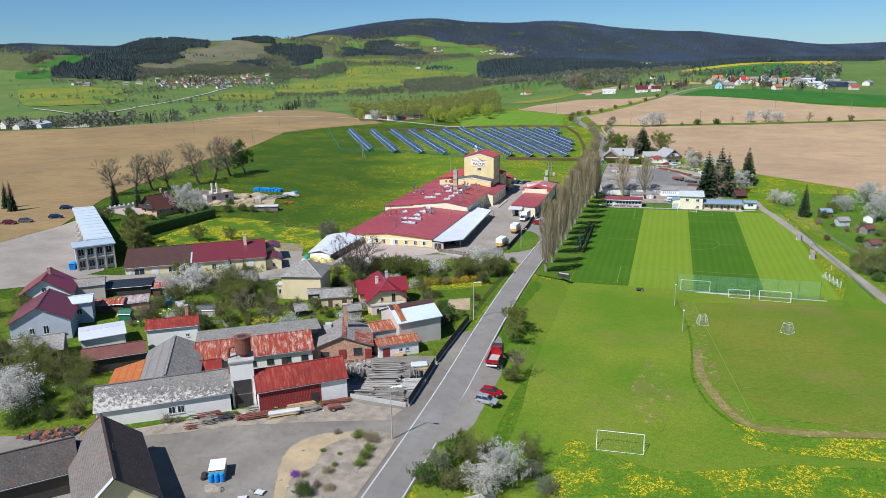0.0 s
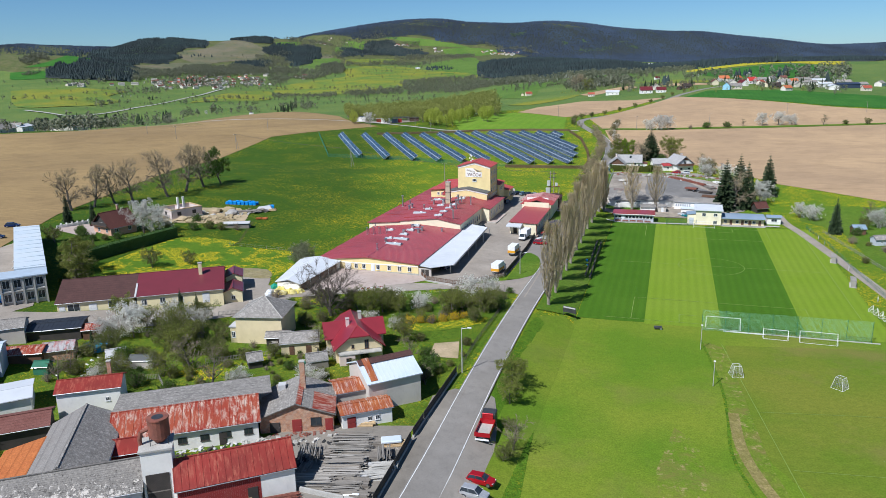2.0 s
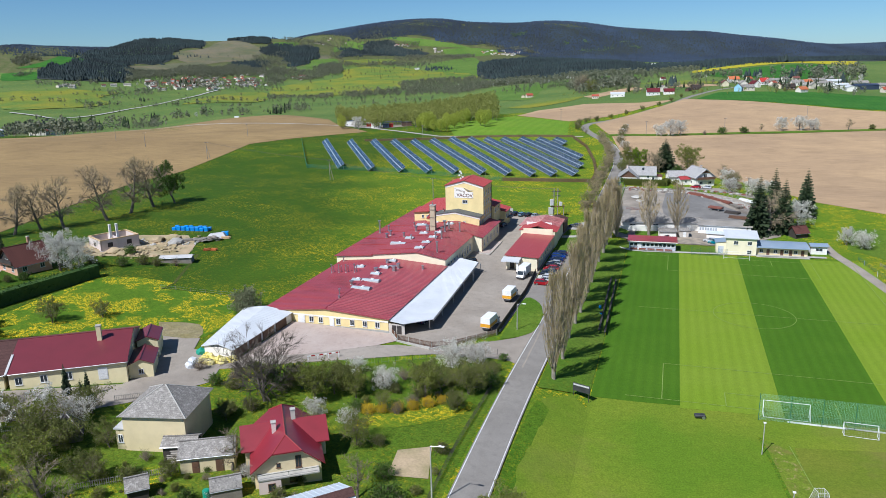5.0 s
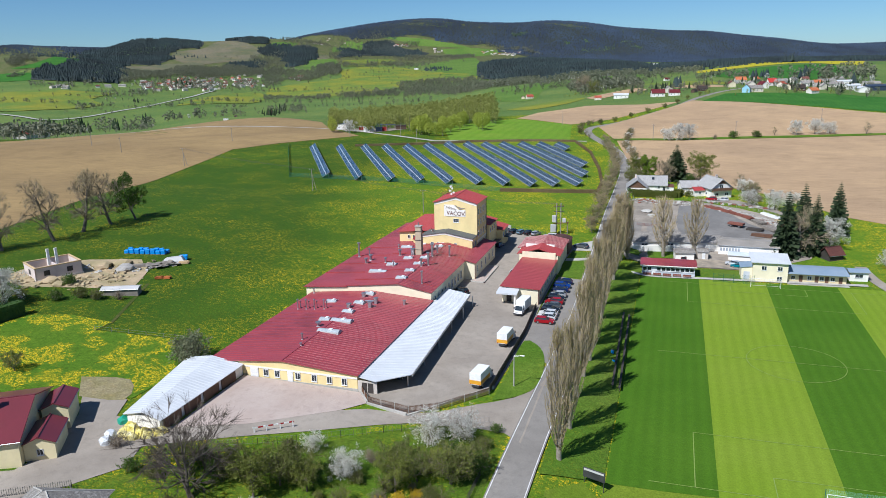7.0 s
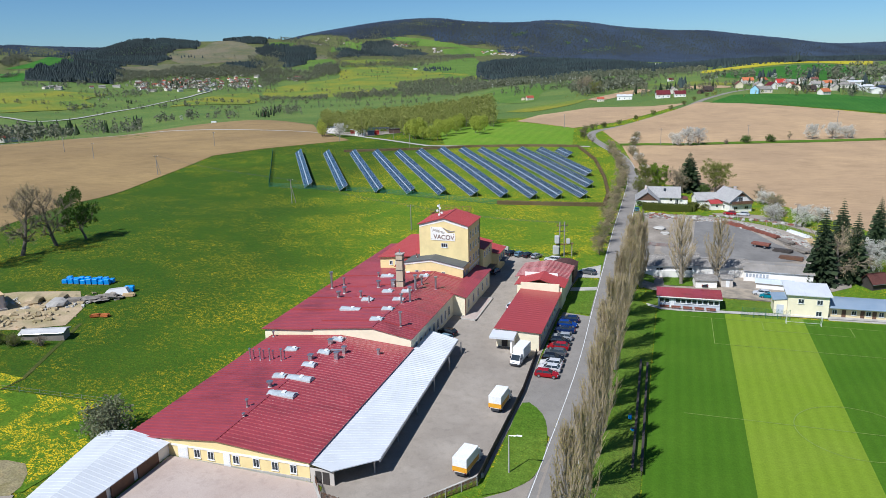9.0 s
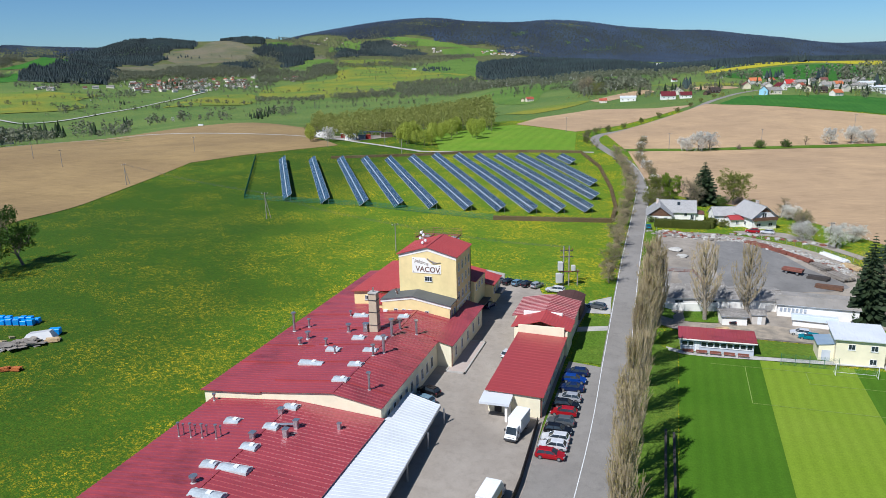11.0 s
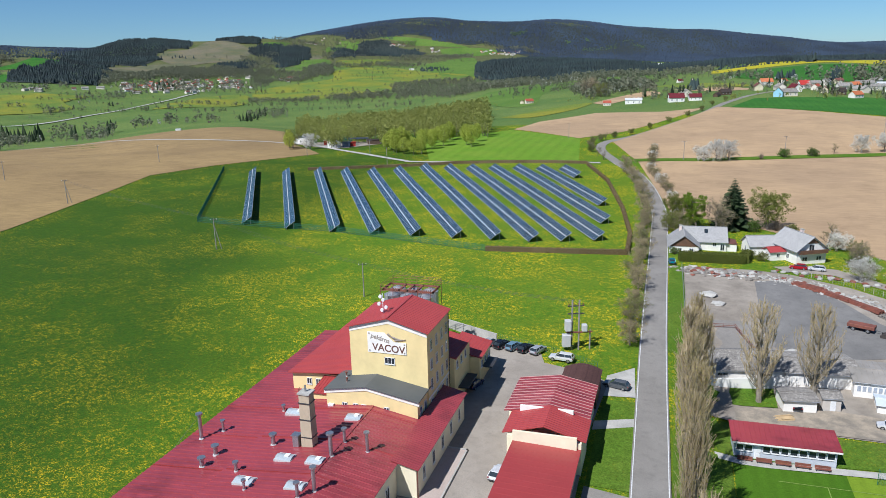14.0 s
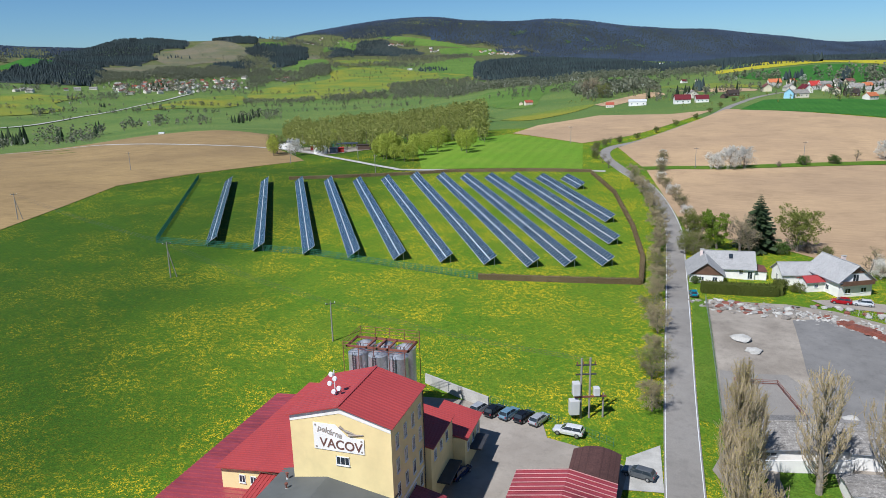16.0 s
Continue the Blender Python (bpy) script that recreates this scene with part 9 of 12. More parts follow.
window(rh, -8.1, 2.6, 0.4, 1.1, 1.2, "W", 1, "brown_wood")
chimney(rh, -1.2, 1.6, 5.0, 7.5, 0.7, "pink_wall")
chimney(rh, 1.8, -1.6, 5.0, 7.7, 0.7, "grey_wall")
part("terrace", boxes((-8.2, -6.5, -4.6, 4.6, 2.2, 2.4)), M["concrete"], rh, "grey concrete terrace slab")
part("terrace_rail", boxes((-8.2, -8.14, -4.6, 4.6, 3.1, 3.16), (-8.2, -8.14, -4.6, -4.54, 2.4, 3.1), (-8.2, -8.14, 4.54, 4.6, 2.4, 3.1), (-8.2, -8.14, -0.03, 0.03, 2.4, 3.1)), M["steel"], rh)
part("porch_wall", boxes((-8.1, -6.5, 1.2, 4.5, -1.2, 2.2)), M["pink_wall"], rh)
yh = house("house", "beige two-storey house with a grey hipped roof", "house", -84.4, 153.6, 12, 9.6, 9.2, 6.2, 8.8, "beige_wall", "slate", hip=True, over=0.5, wins=[("W", 0.5, 1.4, 0.9, 1.4)])
part("porch", boxes((-6.2, -4.8, -4.4, -1.6, -1, 3.6)), M["beige_wall"], yh)
window(yh, -5.5, -4.42, 1.4, 0.8, 1.3, "S", 1)
part("porch_roof", boxes((-6.4, -4.8, -4.6, -1.4, 3.6, 3.8)), M["grey_sheet"], yh)
house("garden_shed", "yellow shed with a grey roof and two brown doors", "shed", -74.0, 148.8, 27, 7.4, 4.4, 2.7, 4.0, "beige_wall", "slate", over=0.3, doors=[("S", -1.6, 1.0, 1.9, "brown_wood"), ("S", 1.7, 1.1, 1.9, "brown_wood")])
house("lean_shed", "open lean-to stacked with firewood", "shed", -79.2, 149.6, 20, 4.6, 3.2, 2.5, 3.1, "dark_wood", "slate", over=0.3)
house("playhouse", "tiny dark wooden garden house", "shed", -78.6, 139.2, 40, 2.6, 2.4, 1.7, 2.8, "dark_wood", "slate", over=0.25)
house("greenhouse", "small garden greenhouse with mossy glass", "greenhouse", -67.4, 143.0, 35, 4.0, 2.8, 1.6, 2.7, "wood", "slate_tan", over=0.1)
wt = thing("water_tank", "green plastic water tank beside the greenhouse", "tank", pose(-69.6, 141.6, ground_z(-69.6, 141.6)))
M["green_plastic"] = plain("green_plastic", lin(0.02, 0.30, 0.20), lin(0.02, 0.25, 0.16), 1.0, 6.0, 0.45)
part("drum", bevelled(rod((0, 0, -0.05), (0, 0, 1.1), 0.5, 14), 0.06), M["green_plastic"], wt)
part("lid", rod((0, 0, 1.08), (0, 0, 1.18), 0.4, 12), M["green_plastic"], wt)
house("garden_hut", "small pale garden hut with a dark felt roof", "hut", -98.8, 132.6, 20, 4.2, 2.6, 1.7, 2.3, "grey_wall", "felt", over=0.15)
house("long_building", "long low yellow building with a brown-maroon roof", "building", -132.5, 160.35, 32, 16.05, 18.2, 3.1, 5.9, "pale_yellow", "maroon_roof", over=0.4, z=6.5, wins=[("S", -4.6, 0.9, 2.6, 1.7), ("S", 3.6, 1.0, 2.0, 1.6), ("S", 6.2, 1.0, 1.4, 1.6)], doors=[("S", -0.6, 1.7, 2.3, "window_white"), ("S", -7.0, 1.2, 2.2, "window_white")])
lbe = house("long_building", "yellow building with a dark red roof and chimney", "building", -117.0, 170.05, 32, 19.05, 18.2, 3.1, 5.9, "pale_yellow", "wine_roof", over=0.4, z=6.5, sink=2.6, wins=row("S", 3, 8, 0.8, 1.2, 1.4, -4.0), doors=[("S", 5.6, 1.6, 2.3, "window_white")], stacks=[(4.4, -2.4, 4.6, 8.0, 0.8, "beige_wall")])
part("parapet", slab(bmesh.new(), [Vector(p) for p in ((-9.95, -9.6, 3.2), (-9.55, -9.6, 3.2), (-9.55, -4.4, 4.85), (-9.95, -4.4, 4.85))], 0.12), M["grey_sheet"], lbe, "grey sheet upstand between the two roofs")
house("porch_building", "small yellow porch building with a red roof", "building", -104.8, 172.6, 122, 7.0, 4.2, 3.0, 3.9, "pale_yellow", "wine_roof", over=0.3, z=5.2, wins=[("W", 0, 1.0, 0.9, 1.0)])
house("porch_building", "low yellow wing under a red sheet roof", "building", -109.2, 180.0, 122, 6.4, 3.8, 4.0, 4.8, "pale_yellow", "wine_roof", over=0.3, z=5.4)
cb = thing("office_building", "long grey concrete building with a pale metal roof", "building", pose(-166.2, 169.5, 8.9, 0, 0, 137.4))
part("wall", boxes((-29.2, -24.0, -4.7, 4.7, -2, 5.9), (-24.0, 29.5, -4.7, 1.0, -2, 5.9)), M["grey_wall"], cb)
part("roof", hexa(bmesh.new(), [(-23.6, -5.2, 5.9), (30.0, -5.2, 5.9), (30.0, 1.5, 5.9), (-23.6, 1.5, 5.9)], [(-23.6, -5.2, 6.4), (30.0, -5.2, 6.4), (30.0, 1.5, 6.6), (-23.6, 1.5, 6.6)]), M["pale_sheet"], cb, "pale blue-grey metal roof")
part("front_roof", hexa(bmesh.new(), [(-30.2, -5.2, 5.9), (-23.7, -5.2, 5.9), (-23.7, 5.2, 5.9), (-30.2, 5.2, 5.9)], [(-30.2, -5.2, 6.15), (-23.7, -5.2, 6.2), (-23.7, 5.2, 6.25), (-30.2, 5.2, 6.2)]), M["office_sheet"], cb, "stained blue-grey sheet over the front block")
for i in range(11):
    part("roof_seam", boxes((-22.5 + i * 5.0, -22.4 + i * 5.0, -5.1, 1.4, 6.3, 6.62)), M["pale_sheet"], cb)
for i in range(5):
    part("pillar", boxes((-30.0, -29.2, -4.7 + i * 2.25, -4.3 + i * 2.25, -1, 5.9)), M["concrete"], cb)
for i in range(4):
    for z, w in ((0.3, 1.5), (3.5, 1.5)):
        window(cb, -29.22, -3.4 + i * 2.25, z, w, 1.9, "W", 1)
part("canopy_strip", boxes((-29.9, -29.2, -4.7, 4.7, 2.7, 3.0)), M["concrete"], cb)
for i in range(7):
    part("side_buttress", hexa(bmesh.new(), [(-20 + i * 6.5, 1.0, -1.5), (-19.4 + i * 6.5, 1.0, -1.5), (-19.4 + i * 6.5, 3.6, -1.5), (-20 + i * 6.5, 3.6, -1.5)], [(-20 + i * 6.5, 1.0, 3.2), (-19.4 + i * 6.5, 1.0, 3.2), (-19.4 + i * 6.5, 3.6, 0.4), (-20 + i * 6.5, 3.6, 0.4)]), M["concrete"], cb)
for i in range(2):
    c = thing("waste_container", "tall blue plastic waste container", "container", pose(-150.2 + i * 0.6, 147.6 - i * 1.4, ground_z(-150, 147), 0, 0, 45))
    part("body", bevelled(boxes((-0.7, 0.7, -0.6, 0.6, -0.05, 1.6)), 0.08), M["blue_plastic"], c)
    part("lid", bevelled(boxes((-0.75, 0.75, -0.65, 0.65, 1.6, 1.75)), 0.05), M["blue_plastic"], c)
house("house", "blue-grey house with a maroon gable roof", "house", -124.1, 112.6, 125, 12.4, 11.2, 4.2, 7.2, "bluegrey_wall", "wine_roof", over=0.5, wins=[("W", 1.6, 1.6, 1.0, 1.3), ("W", -1.0, 1.3, 1.1, 1.9), ("S", 0, 1.4, 1.0, 1.3)])
house("house", "blue-grey house wing with a pale sheet roof", "house", -122.6, 119.9, 38, 6.0, 6.0, 4.6, 5.2, "bluegrey_wall", "pale_sheet", over=0.3, wins=[("S", 0.4, 2.0, 1.2, 1.3)])
house("house", "white house with a bright red gable roof", "house", -135.5, 124.9, 125, 9.4, 10.4, 3.8, 7.2, "white_wall", "house_red", over=0.6, wins=[("W", 0, 4.2, 1.0, 1.1)], stacks=[(0.5, -0.5, 7.0, 8.6, 0.6, "brick")])
house("lean_shed", "grey slate-roofed shed beside the house", "shed", -131.0, 132.6, 38, 6.6, 5.8, 3.4, 4.4, "grey_wall", "slate", over=0.2)
house("lean_shed", "old barn with a weathered grey roof", "barn", -115.6, 98.6, 38, 14.0, 7.4, 3.4, 5.0, "dark_wood", "slate", over=0.4)
house("lean_shed", "shed with a flat white sheet roof", "shed", -108.0, 110.6, 44, 8.0, 7.6, 3.3, 3.7, "white_wall", "white_sheet", over=0.35)
house("lean_shed", "open shed with a brown rusty sheet roof", "shed", -99.2, 103.9, 39, 10.6, 6.2, 3.0, 4.0, "dark_wood", "brown_tile", over=0.4)
house("house", "white outbuilding with a rusty red lean roof", "house", -94.6, 115.6, 32, 9.6, 5.4, 4.9, 5.9, "white_wall", "barn_red", over=0.3, wins=[("S", 2.8, 2.6, 0.7, 0.7)], stacks=[(2.6, 2.2, 5.0, 7.6, 0.6, "brick")])
gb = house("barn", "gabled barn with one plain and one slated roof side", "barn", -83.2, 100.0, 122, 18, 9.6, 3.6, 6.0, "grey_wall", "slate", "grey_plain", over=0.35)
part("wing_roof", slab(bmesh.new(), [Vector(p) for p in ((5.1, 4.9, 3.72), (-9.3, 4.9, 3.72), (-9.3, 10.2, 3.0), (3.6, 10.2, 3.0))], 0.16), M["orange_tile"], gb, "bright orange tiled wing roof")
part("wing_wall", hexa(bmesh.new(), [(-9.0, 4.8, -1.2), (4.8, 4.8, -1.2), (3.4, 9.8, -1.2), (-9.0, 9.8, -1.2)], [(-9.0, 4.8, 3.5), (4.8, 4.8, 3.5), (3.4, 9.8, 2.85), (-9.0, 9.8, 2.85)]), M["grey_wall"], gb)
house("red_shed", "small shed with a dark red sheet roof", "shed", -78.6, 104.0, 33, 4.6, 5.2, 2.6, 3.6, "red_wood", "barn_red", over=0.2)
house("carport", "black corrugated carport roof on posts", "carport", -124.6, 138.6, 30, 10.2, 6.4, 2.5, 2.9, "dark_wood", "black_roof", over=0.4, seams=0.8)
house("lean_shed", "small shed with white and red sheets beside the carport", "shed", -117.6, 141.0, 30, 3.4, 4.4, 2.2, 2.7, "brown_wood", "rust_roof", "white_sheet", over=0.3)
house("lean_shed", "row of patched rusty sheds", "shed", -121.6, 126.4, 26, 9.0, 4.4, 2.1, 2.7, "brown_wood", "rust_roof", over=0.3, seams=1.0)
house("lean_shed", "small shed with white and red sheets", "shed", -116.4, 130.8, 34, 5.4, 4.8, 2.1, 2.9, "brick", "patched_sheet", over=0.3, seams=0.9)
house("garden_hut", "small turquoise garden hut", "shed", -113.4, 123.6, 20, 2.6, 2.2, 1.7, 2.4, "net_green", "net_green", over=0.15)
pool = thing("garden_pool", "round blue garden pool above ground", "pool", pose(-112.7, 135.8, ground_z(-112.7, 135.8)))
TAKEN.append((-112.7, 135.8, 3.4))
TAKEN.append((-110.4, 132.4, 2.5))
house("greenhouse", "small glazed garden greenhouse", "greenhouse", -105.4, 133.2, 40, 3.6, 2.4, 1.3, 2.4, "window_white", "grey_sheet", over=0.1)
M["pool_water"] = plain("pool_water", lin(0.03, 0.28, 0.42), lin(0.02, 0.22, 0.36), 0.8, 3.0, 0.05)
part("wall", rod((0, 0, -0.2), (0, 0, 1.0), 2.3, 28), M["blue_plastic"], pool)
part("water", rod((0, 0, 0.95), (0, 0, 1.012), 2.15, 28), M["pool_water"], pool)
# Solid dark walls stand in for the unlit interior behind the open side.
house("dark_barn", "long barn with worn grey tiles and red verge, walls dark for its open side", "barn", -82.0, 65.4, 46, 14.5, 7.4, 3.4, 6.2, "dark_wood", "slate_dark", "slate_dark", over=0.4)
tb = house("dark_barn", "tall barn with a dark brown tile roof", "barn", -68.5, 68.2, -43.5, 18.0, 9.0, 4.4, 8.2, "beige_wall", "slate_brown", "barn_tile", over=0.5)
for x0, x1, key, lab in ((-9.62, -9.3, "rust_steel", "faded red verge board"), (8.9, 9.62, "grey_sheet", "pale sheet along the verge")):
    part("verge", slab(bmesh.new(), [Vector(p) for p in ((x0, -5.0, 4.02), (x1, -5.0, 4.02), (x1, -0.1, 8.44), (x0, -0.1, 8.44))], 0.1), M[key], tb, lab)
part("ridge_tile", boxes((-9.6, 9.6, -0.18, 0.18, 8.3, 8.5)), M["dark_tile"], tb)
part("vent_pipe", rod((1.5, 0.6, 7.4), (1.5, 0.6, 9.0), 0.12, 8), M["dark_steel"], tb)
house("garden_hut", "small hut with a pale mossy hipped roof", "shed", -21.6, 82.6, 25, 4.4, 4.4, 2.3, 4.0, "white_wall", "slate_tan", hip=True, over=0.35)

# timber yard
def pile(x, y, rz, n, L, label, key="wood", w=0.22, layers=3):
    th = thing("timber_stack", label, "timber", pose(x, y, ground_z(x, y) + 0.11, 0, 0, rz), "timber stacks in the yard")
    rng = random.Random(int(x * 13 + y * 7))
    for k in range(layers):
        for i in range(n - k):
            a = rng.uniform(-0.3, 0.3)
            ob = put("plank", shared("plank_%s_%.1f" % (key, L), lambda: boxes((-L / 2, L / 2, -w * 0.45, w * 0.45, 0, w * 0.8)), M[key]), th, pose(a, (i - (n - k) / 2) * w * 1.05, k * w * 0.84, 0, 0, rng.uniform(-2.5, 2.5)))
    return th


for x, y, rz, n, L, key in ((-52.4, 114.2, 34, 9, 5.0, "wood"), (-48.2, 112.6, 20, 12, 6.0, "wood"), (-46.0, 116.0, 22, 12, 6.5, "wood"), (-49.5, 109.2, 15, 12, 6.0, "wood"), (-45.0, 109.0, 15, 10, 5.0, "wood"), (-46.5, 119.8, 20, 8, 6.0, "wood"), (-42.6, 111.6, 24, 6, 4.0, "grey_sheet"), (-42.4, 114.6, 24, 6, 4.0, "grey_sheet"), (-43.2, 120.6, 25, 7, 3.4, "fresh_wood"), (-43.4, 106.6, 10, 8, 4.0, "wood"), (-54.6, 110.4, 80, 7, 4.0, "dark_wood"), (-55.4, 106.2, 34, 6, 4.0, "dark_wood"), (-57.4, 99.6, 34, 5, 4.6, "fresh_wood"), (-50.5, 124.6, 15, 6, 5.0, "fresh_wood")):
    pile(x, y, rz, n, L, {"wood": "stack of weathered grey planks", "grey_sheet": "stack of pale concrete beams", "fresh_wood": "stack of fresh yellow timber", "dark_wood": "stack of dark old boards", "rust_steel": "pile of rusty red steel bars"}[key], key)
ten = thing("tarpaulin", "white tarpaulin sheet over a long timber stack", "tarpaulin", pose(-58.3, 95.6, ground_z(-58.3, 95.6) + 0.75, 0, 0, 34))
part("sheet", bevelled(boxes((-2.6, 2.6, -0.5, 0.5, 0, 0.35)), 0.1), M["white_sheet"], ten)
bn = thing("tarpaulin", "pale blue tarpaulin over a stack", "tarpaulin", pose(-43.4, 120.6, ground_z(-43.4, 120.6) + 0.6, 0, 0, 25))
part("sheet", bevelled(boxes((-1.6, 1.6, -0.9, 0.9, 0, 0.5)), 0.15), M["pale_sheet"], bn)
ha = thing("farm_trailer", "small red farm implement with wheels", "implement", pose(-51.3, 100.1, ground_z(-51.3, 100.1) + 0.1, 0, 0, 34))
part("body", bevelled(boxes((-1.2, 1.0, -0.5, 0.5, 0.4, 1.0)), 0.08), M["rust_steel"], ha)
part("drawbar", rod((1.0, 0, 0.6), (2.6, 0, 0.4), 0.06), M["rust_steel"], ha)
for s in (-0.6, 0.6):
    wheel(ha, -0.4, s, 0.36)
wc = thing("waste_trailer", "white covered crate with blue barrels on the yard", "crate", pose(-58.6, 77.2, ground_z(-58.6, 77.2) + 0.1, 0, 0, 28))
part("crate", bevelled(boxes((-1.05, 1.05, -1.2, 1.6, 0.0, 1.5)), 0.04), M["fresh_wood"], wc)
part("cover", bevelled(boxes((-1.15, 1.15, -1.3, 1.75, 1.5, 1.62)), 0.05), M["white_paint"], wc)
for dx in (-0.75, 0.0, 0.75):
    part("barrel", bevelled(rod((dx, -1.65, 0), (dx, -1.65, 1.25), 0.36, 12), 0.05), M["blue_plastic"], wc)
for i, (dx, dy) in enumerate(((-1.9, 0.2), (-1.9, -0.7))):
    part("tyre", bevelled(rod((dx, dy, 0.0), (dx, dy, 0.5), 0.45, 14), 0.1), M["rubber"], wc)
sb = thing("rubble_bag", "torn pale bag of rubble on the asphalt", "rubble", pose(-57.2, 74.0, ground_z(-57.2, 74.0) + 0.1))
bm = bmesh.new()
bmesh.ops.create_icosphere(bm, subdivisions=3, radius=1.0)
for v in bm.verts:
    v.co = Vector((v.co.x * 1.5, v.co.y * 0.9, max(-0.1, v.co.z * 0.55))) * (1 + 0.25 * noise.noise(v.co * 3))
part("mound", bm, M["gravel"], sb)
for k, (x, y) in enumerate(((-50.7, 75.2), (-52.2, 73.2))):
    pt = thing("pallet", "grey wooden pallet with sheets lying on asphalt", "pallet", pose(x, y, ground_z(x, y) + 0.1, 0, 0, 25 * k))
    for i in range(5):
        part("plank", boxes((-0.7, 0.7, -0.55 + i * 0.25, -0.4 + i * 0.25, 0.12, 0.16)), M["wood"], pt)
    part("sheet", boxes((-0.6, 0.6, -0.5, 0.4, 0.17, 0.3)), M["white_sheet"], pt)


def boulder(x, y, s, seed, key="stone", label="pale boulder in the rock garden", name="boulder", squash=0.6, group="boulders in the rock garden", category="rock"):
    bm = bmesh.new()
    bmesh.ops.create_icosphere(bm, subdivisions=2, radius=s)
    for v in bm.verts:
        v.co = v.co * (1 + 0.45 * noise.noise(v.co * (1.3 / s) + Vector((seed, 0, 0))))
        v.co.z = v.co.z * squash
    ob = link_mesh(name, bm, M[key])
    ob.matrix_basis = pose(x, y, ground_z(x, y) + 0.1 + s * 0.15)
    return tagged(ob, label, category, group)


rng = random.Random(77)
for i in range(46):
    x, y = rng.uniform(-52.5, -40.2), rng.uniform(66, 91.5)
    if x > -50.5 + max(0, (82 - y)) * 0.1 or y < 80:
        boulder(x, y, rng.uniform(0.14, 0.42), i)
PROTO["heath"] = shrub("shrub", "low brown heather cushion", 71, 0.8, 2.4, "twig_olive", 1500, 0.06)
PROTO["cushion"] = shrub("shrub", "low yellow-green garden cushion", 72, 0.9, 1.9, "leaf_bright", 1300, 0.06)
for key, x, y, s in (("cushion", -44.1, 93.2, 1.1), ("heath", -41.4, 93.0, 1.2), ("heath", -42.8, 93.4, 0.8), ("cushion", -41.0, 90.2, 0.95), ("cushion", -40.7, 88.0, 1.15), ("cushion", -40.6, 85.8, 1.0), ("heath", -44.2, 82.8, 0.9), ("cushion", -44.0, 84.6, 0.55), ("heath", -42.2, 79.0, 0.85), ("shrub1", -44.8, 76.4, 0.75), ("cushion", -47.4, 87.6, 0.5), ("heath", -47.0, 80.8, 0.7), ("shrub2", -47.6, 93.0, 0.5), ("shrub2", -45.5, 77.5, 0.9), ("shrub2", -44.0, 79.0, 0.6), ("cushion", -44.6, 87.6, 0.45), ("shrub1", -45.0, 72.0, 0.5), ("heath", -46.5, 70.5, 0.8)):
    plant(key, x, y, s)
M["purple"] = leafy("purple_flowers", lin(0.22, 0.06, 0.42), lin(0.32, 0.12, 0.55))
PROTO["purple"] = shrub("flower_cushion", "low cushion of purple flowers", 49, 0.5, 1.8, "purple", 900, 0.07)
plant("purple", -48.2, 80.6, 1.0)
# shrubs and fruit trees between the houses
rng = random.Random(404)
LAWNS = ((-60, -50, 162, 170), (-49, -44, 160, 176), (-90, -68, 128, 136))
n = 0
while n < 62:
    u, v = rng.random(), rng.random()
    x, y = -118 + 74 * u, 96 + 36 * u + 50 * v
    if any((x - a) ** 2 + (y - b) ** 2 < (r + 0.6) ** 2 for a, b, r in TAKEN) or y > 171 + 0.62 * (x + 92) - 7 or x > -42.5 or y < 126 + 0.1 * (x + 60):
        continue
    if any(x0 < x < x1 and y0 < y < y1 for x0, x1, y0, y1 in LAWNS):
        continue
    key = ("shrub0", "shrub2", "olive0", "shrub1", "shrub2", "olive1", "white1", "shrub0", "bare2", "shrub3")[n % 10]
    plant(key, x, y, rng.uniform(0.45, 0.8) if key in ("olive0", "olive1", "white1", "bare2") else rng.uniform(0.5, 1.1))
    n += 1
# ---- west: chalet and building site ----
ch = house("chalet", "pale chalet with a steep brown tiled roof", "house", -171.6, 209.8, 74, 8.8, 9.0, 3.0, 6.8, "chalet_wall", "chalet_tile", over=0.8, wins=[("W", -2.4, 0.9, 1.2, 1.3), ("W", 1.8, 0.9, 1.2, 1.3), ("W", 0, 4.0, 1.4, 1.3), ("S", -2.5, 0.9, 1.2, 1.3), ("S", 2.0, 0.9, 1.2, 1.3)], stacks=[(2.0, 0.8, 6.4, 8.4, 0.6, "brick")])
part("balcony", boxes((-5.4, -4.4, -4.0, 4.0, 2.9, 3.1)), M["brown_wood"], ch)
part("balcony_rail", boxes((-5.4, -5.3, -4.0, 4.0, 3.1, 4.0)), M["dark_wood"], ch)
part("gable_boards", prism(bmesh.new(), [(-3.6, 3.6), (3.6, 3.6), (0, 6.4)], -4.48, -4.42), M["dark_wood"], ch, "dark boarded gable")
drape("drive", [(-192, 205), (-186, 215.5), (-178.5, 210), (-174, 203.5), (-178, 201)], M["pinkyard"], "pale paved drive before a chalet", "drive", 0.12, 4)
gw = thing("garden_wall", "low white garden wall with posts", "wall")
for i in range(6):
    ax, ay, bx, by = -191.4 + 0.66 * i, 206.0 + 1.6 * i, -190.9 + 0.66 * i, 207.2 + 1.6 * i
    z = ground_z(ax, ay)
    part("wall_panel", hexa(bmesh.new(), [(ax, ay, z - 0.3), (ax + 0.25, ay, z - 0.3), (bx + 0.25, by, z - 0.3), (bx, by, z - 0.3)], [(ax, ay, z + 1.0), (ax + 0.25, ay, z + 1.0), (bx + 0.25, by, z + 1.0), (bx, by, z + 1.0)]), M["white_wall"], gw)
    part("wall_post", boxes((bx - 0.1, bx + 0.35, by, by + 0.4, z - 0.3, z + 1.4)), M["white_wall"], gw)
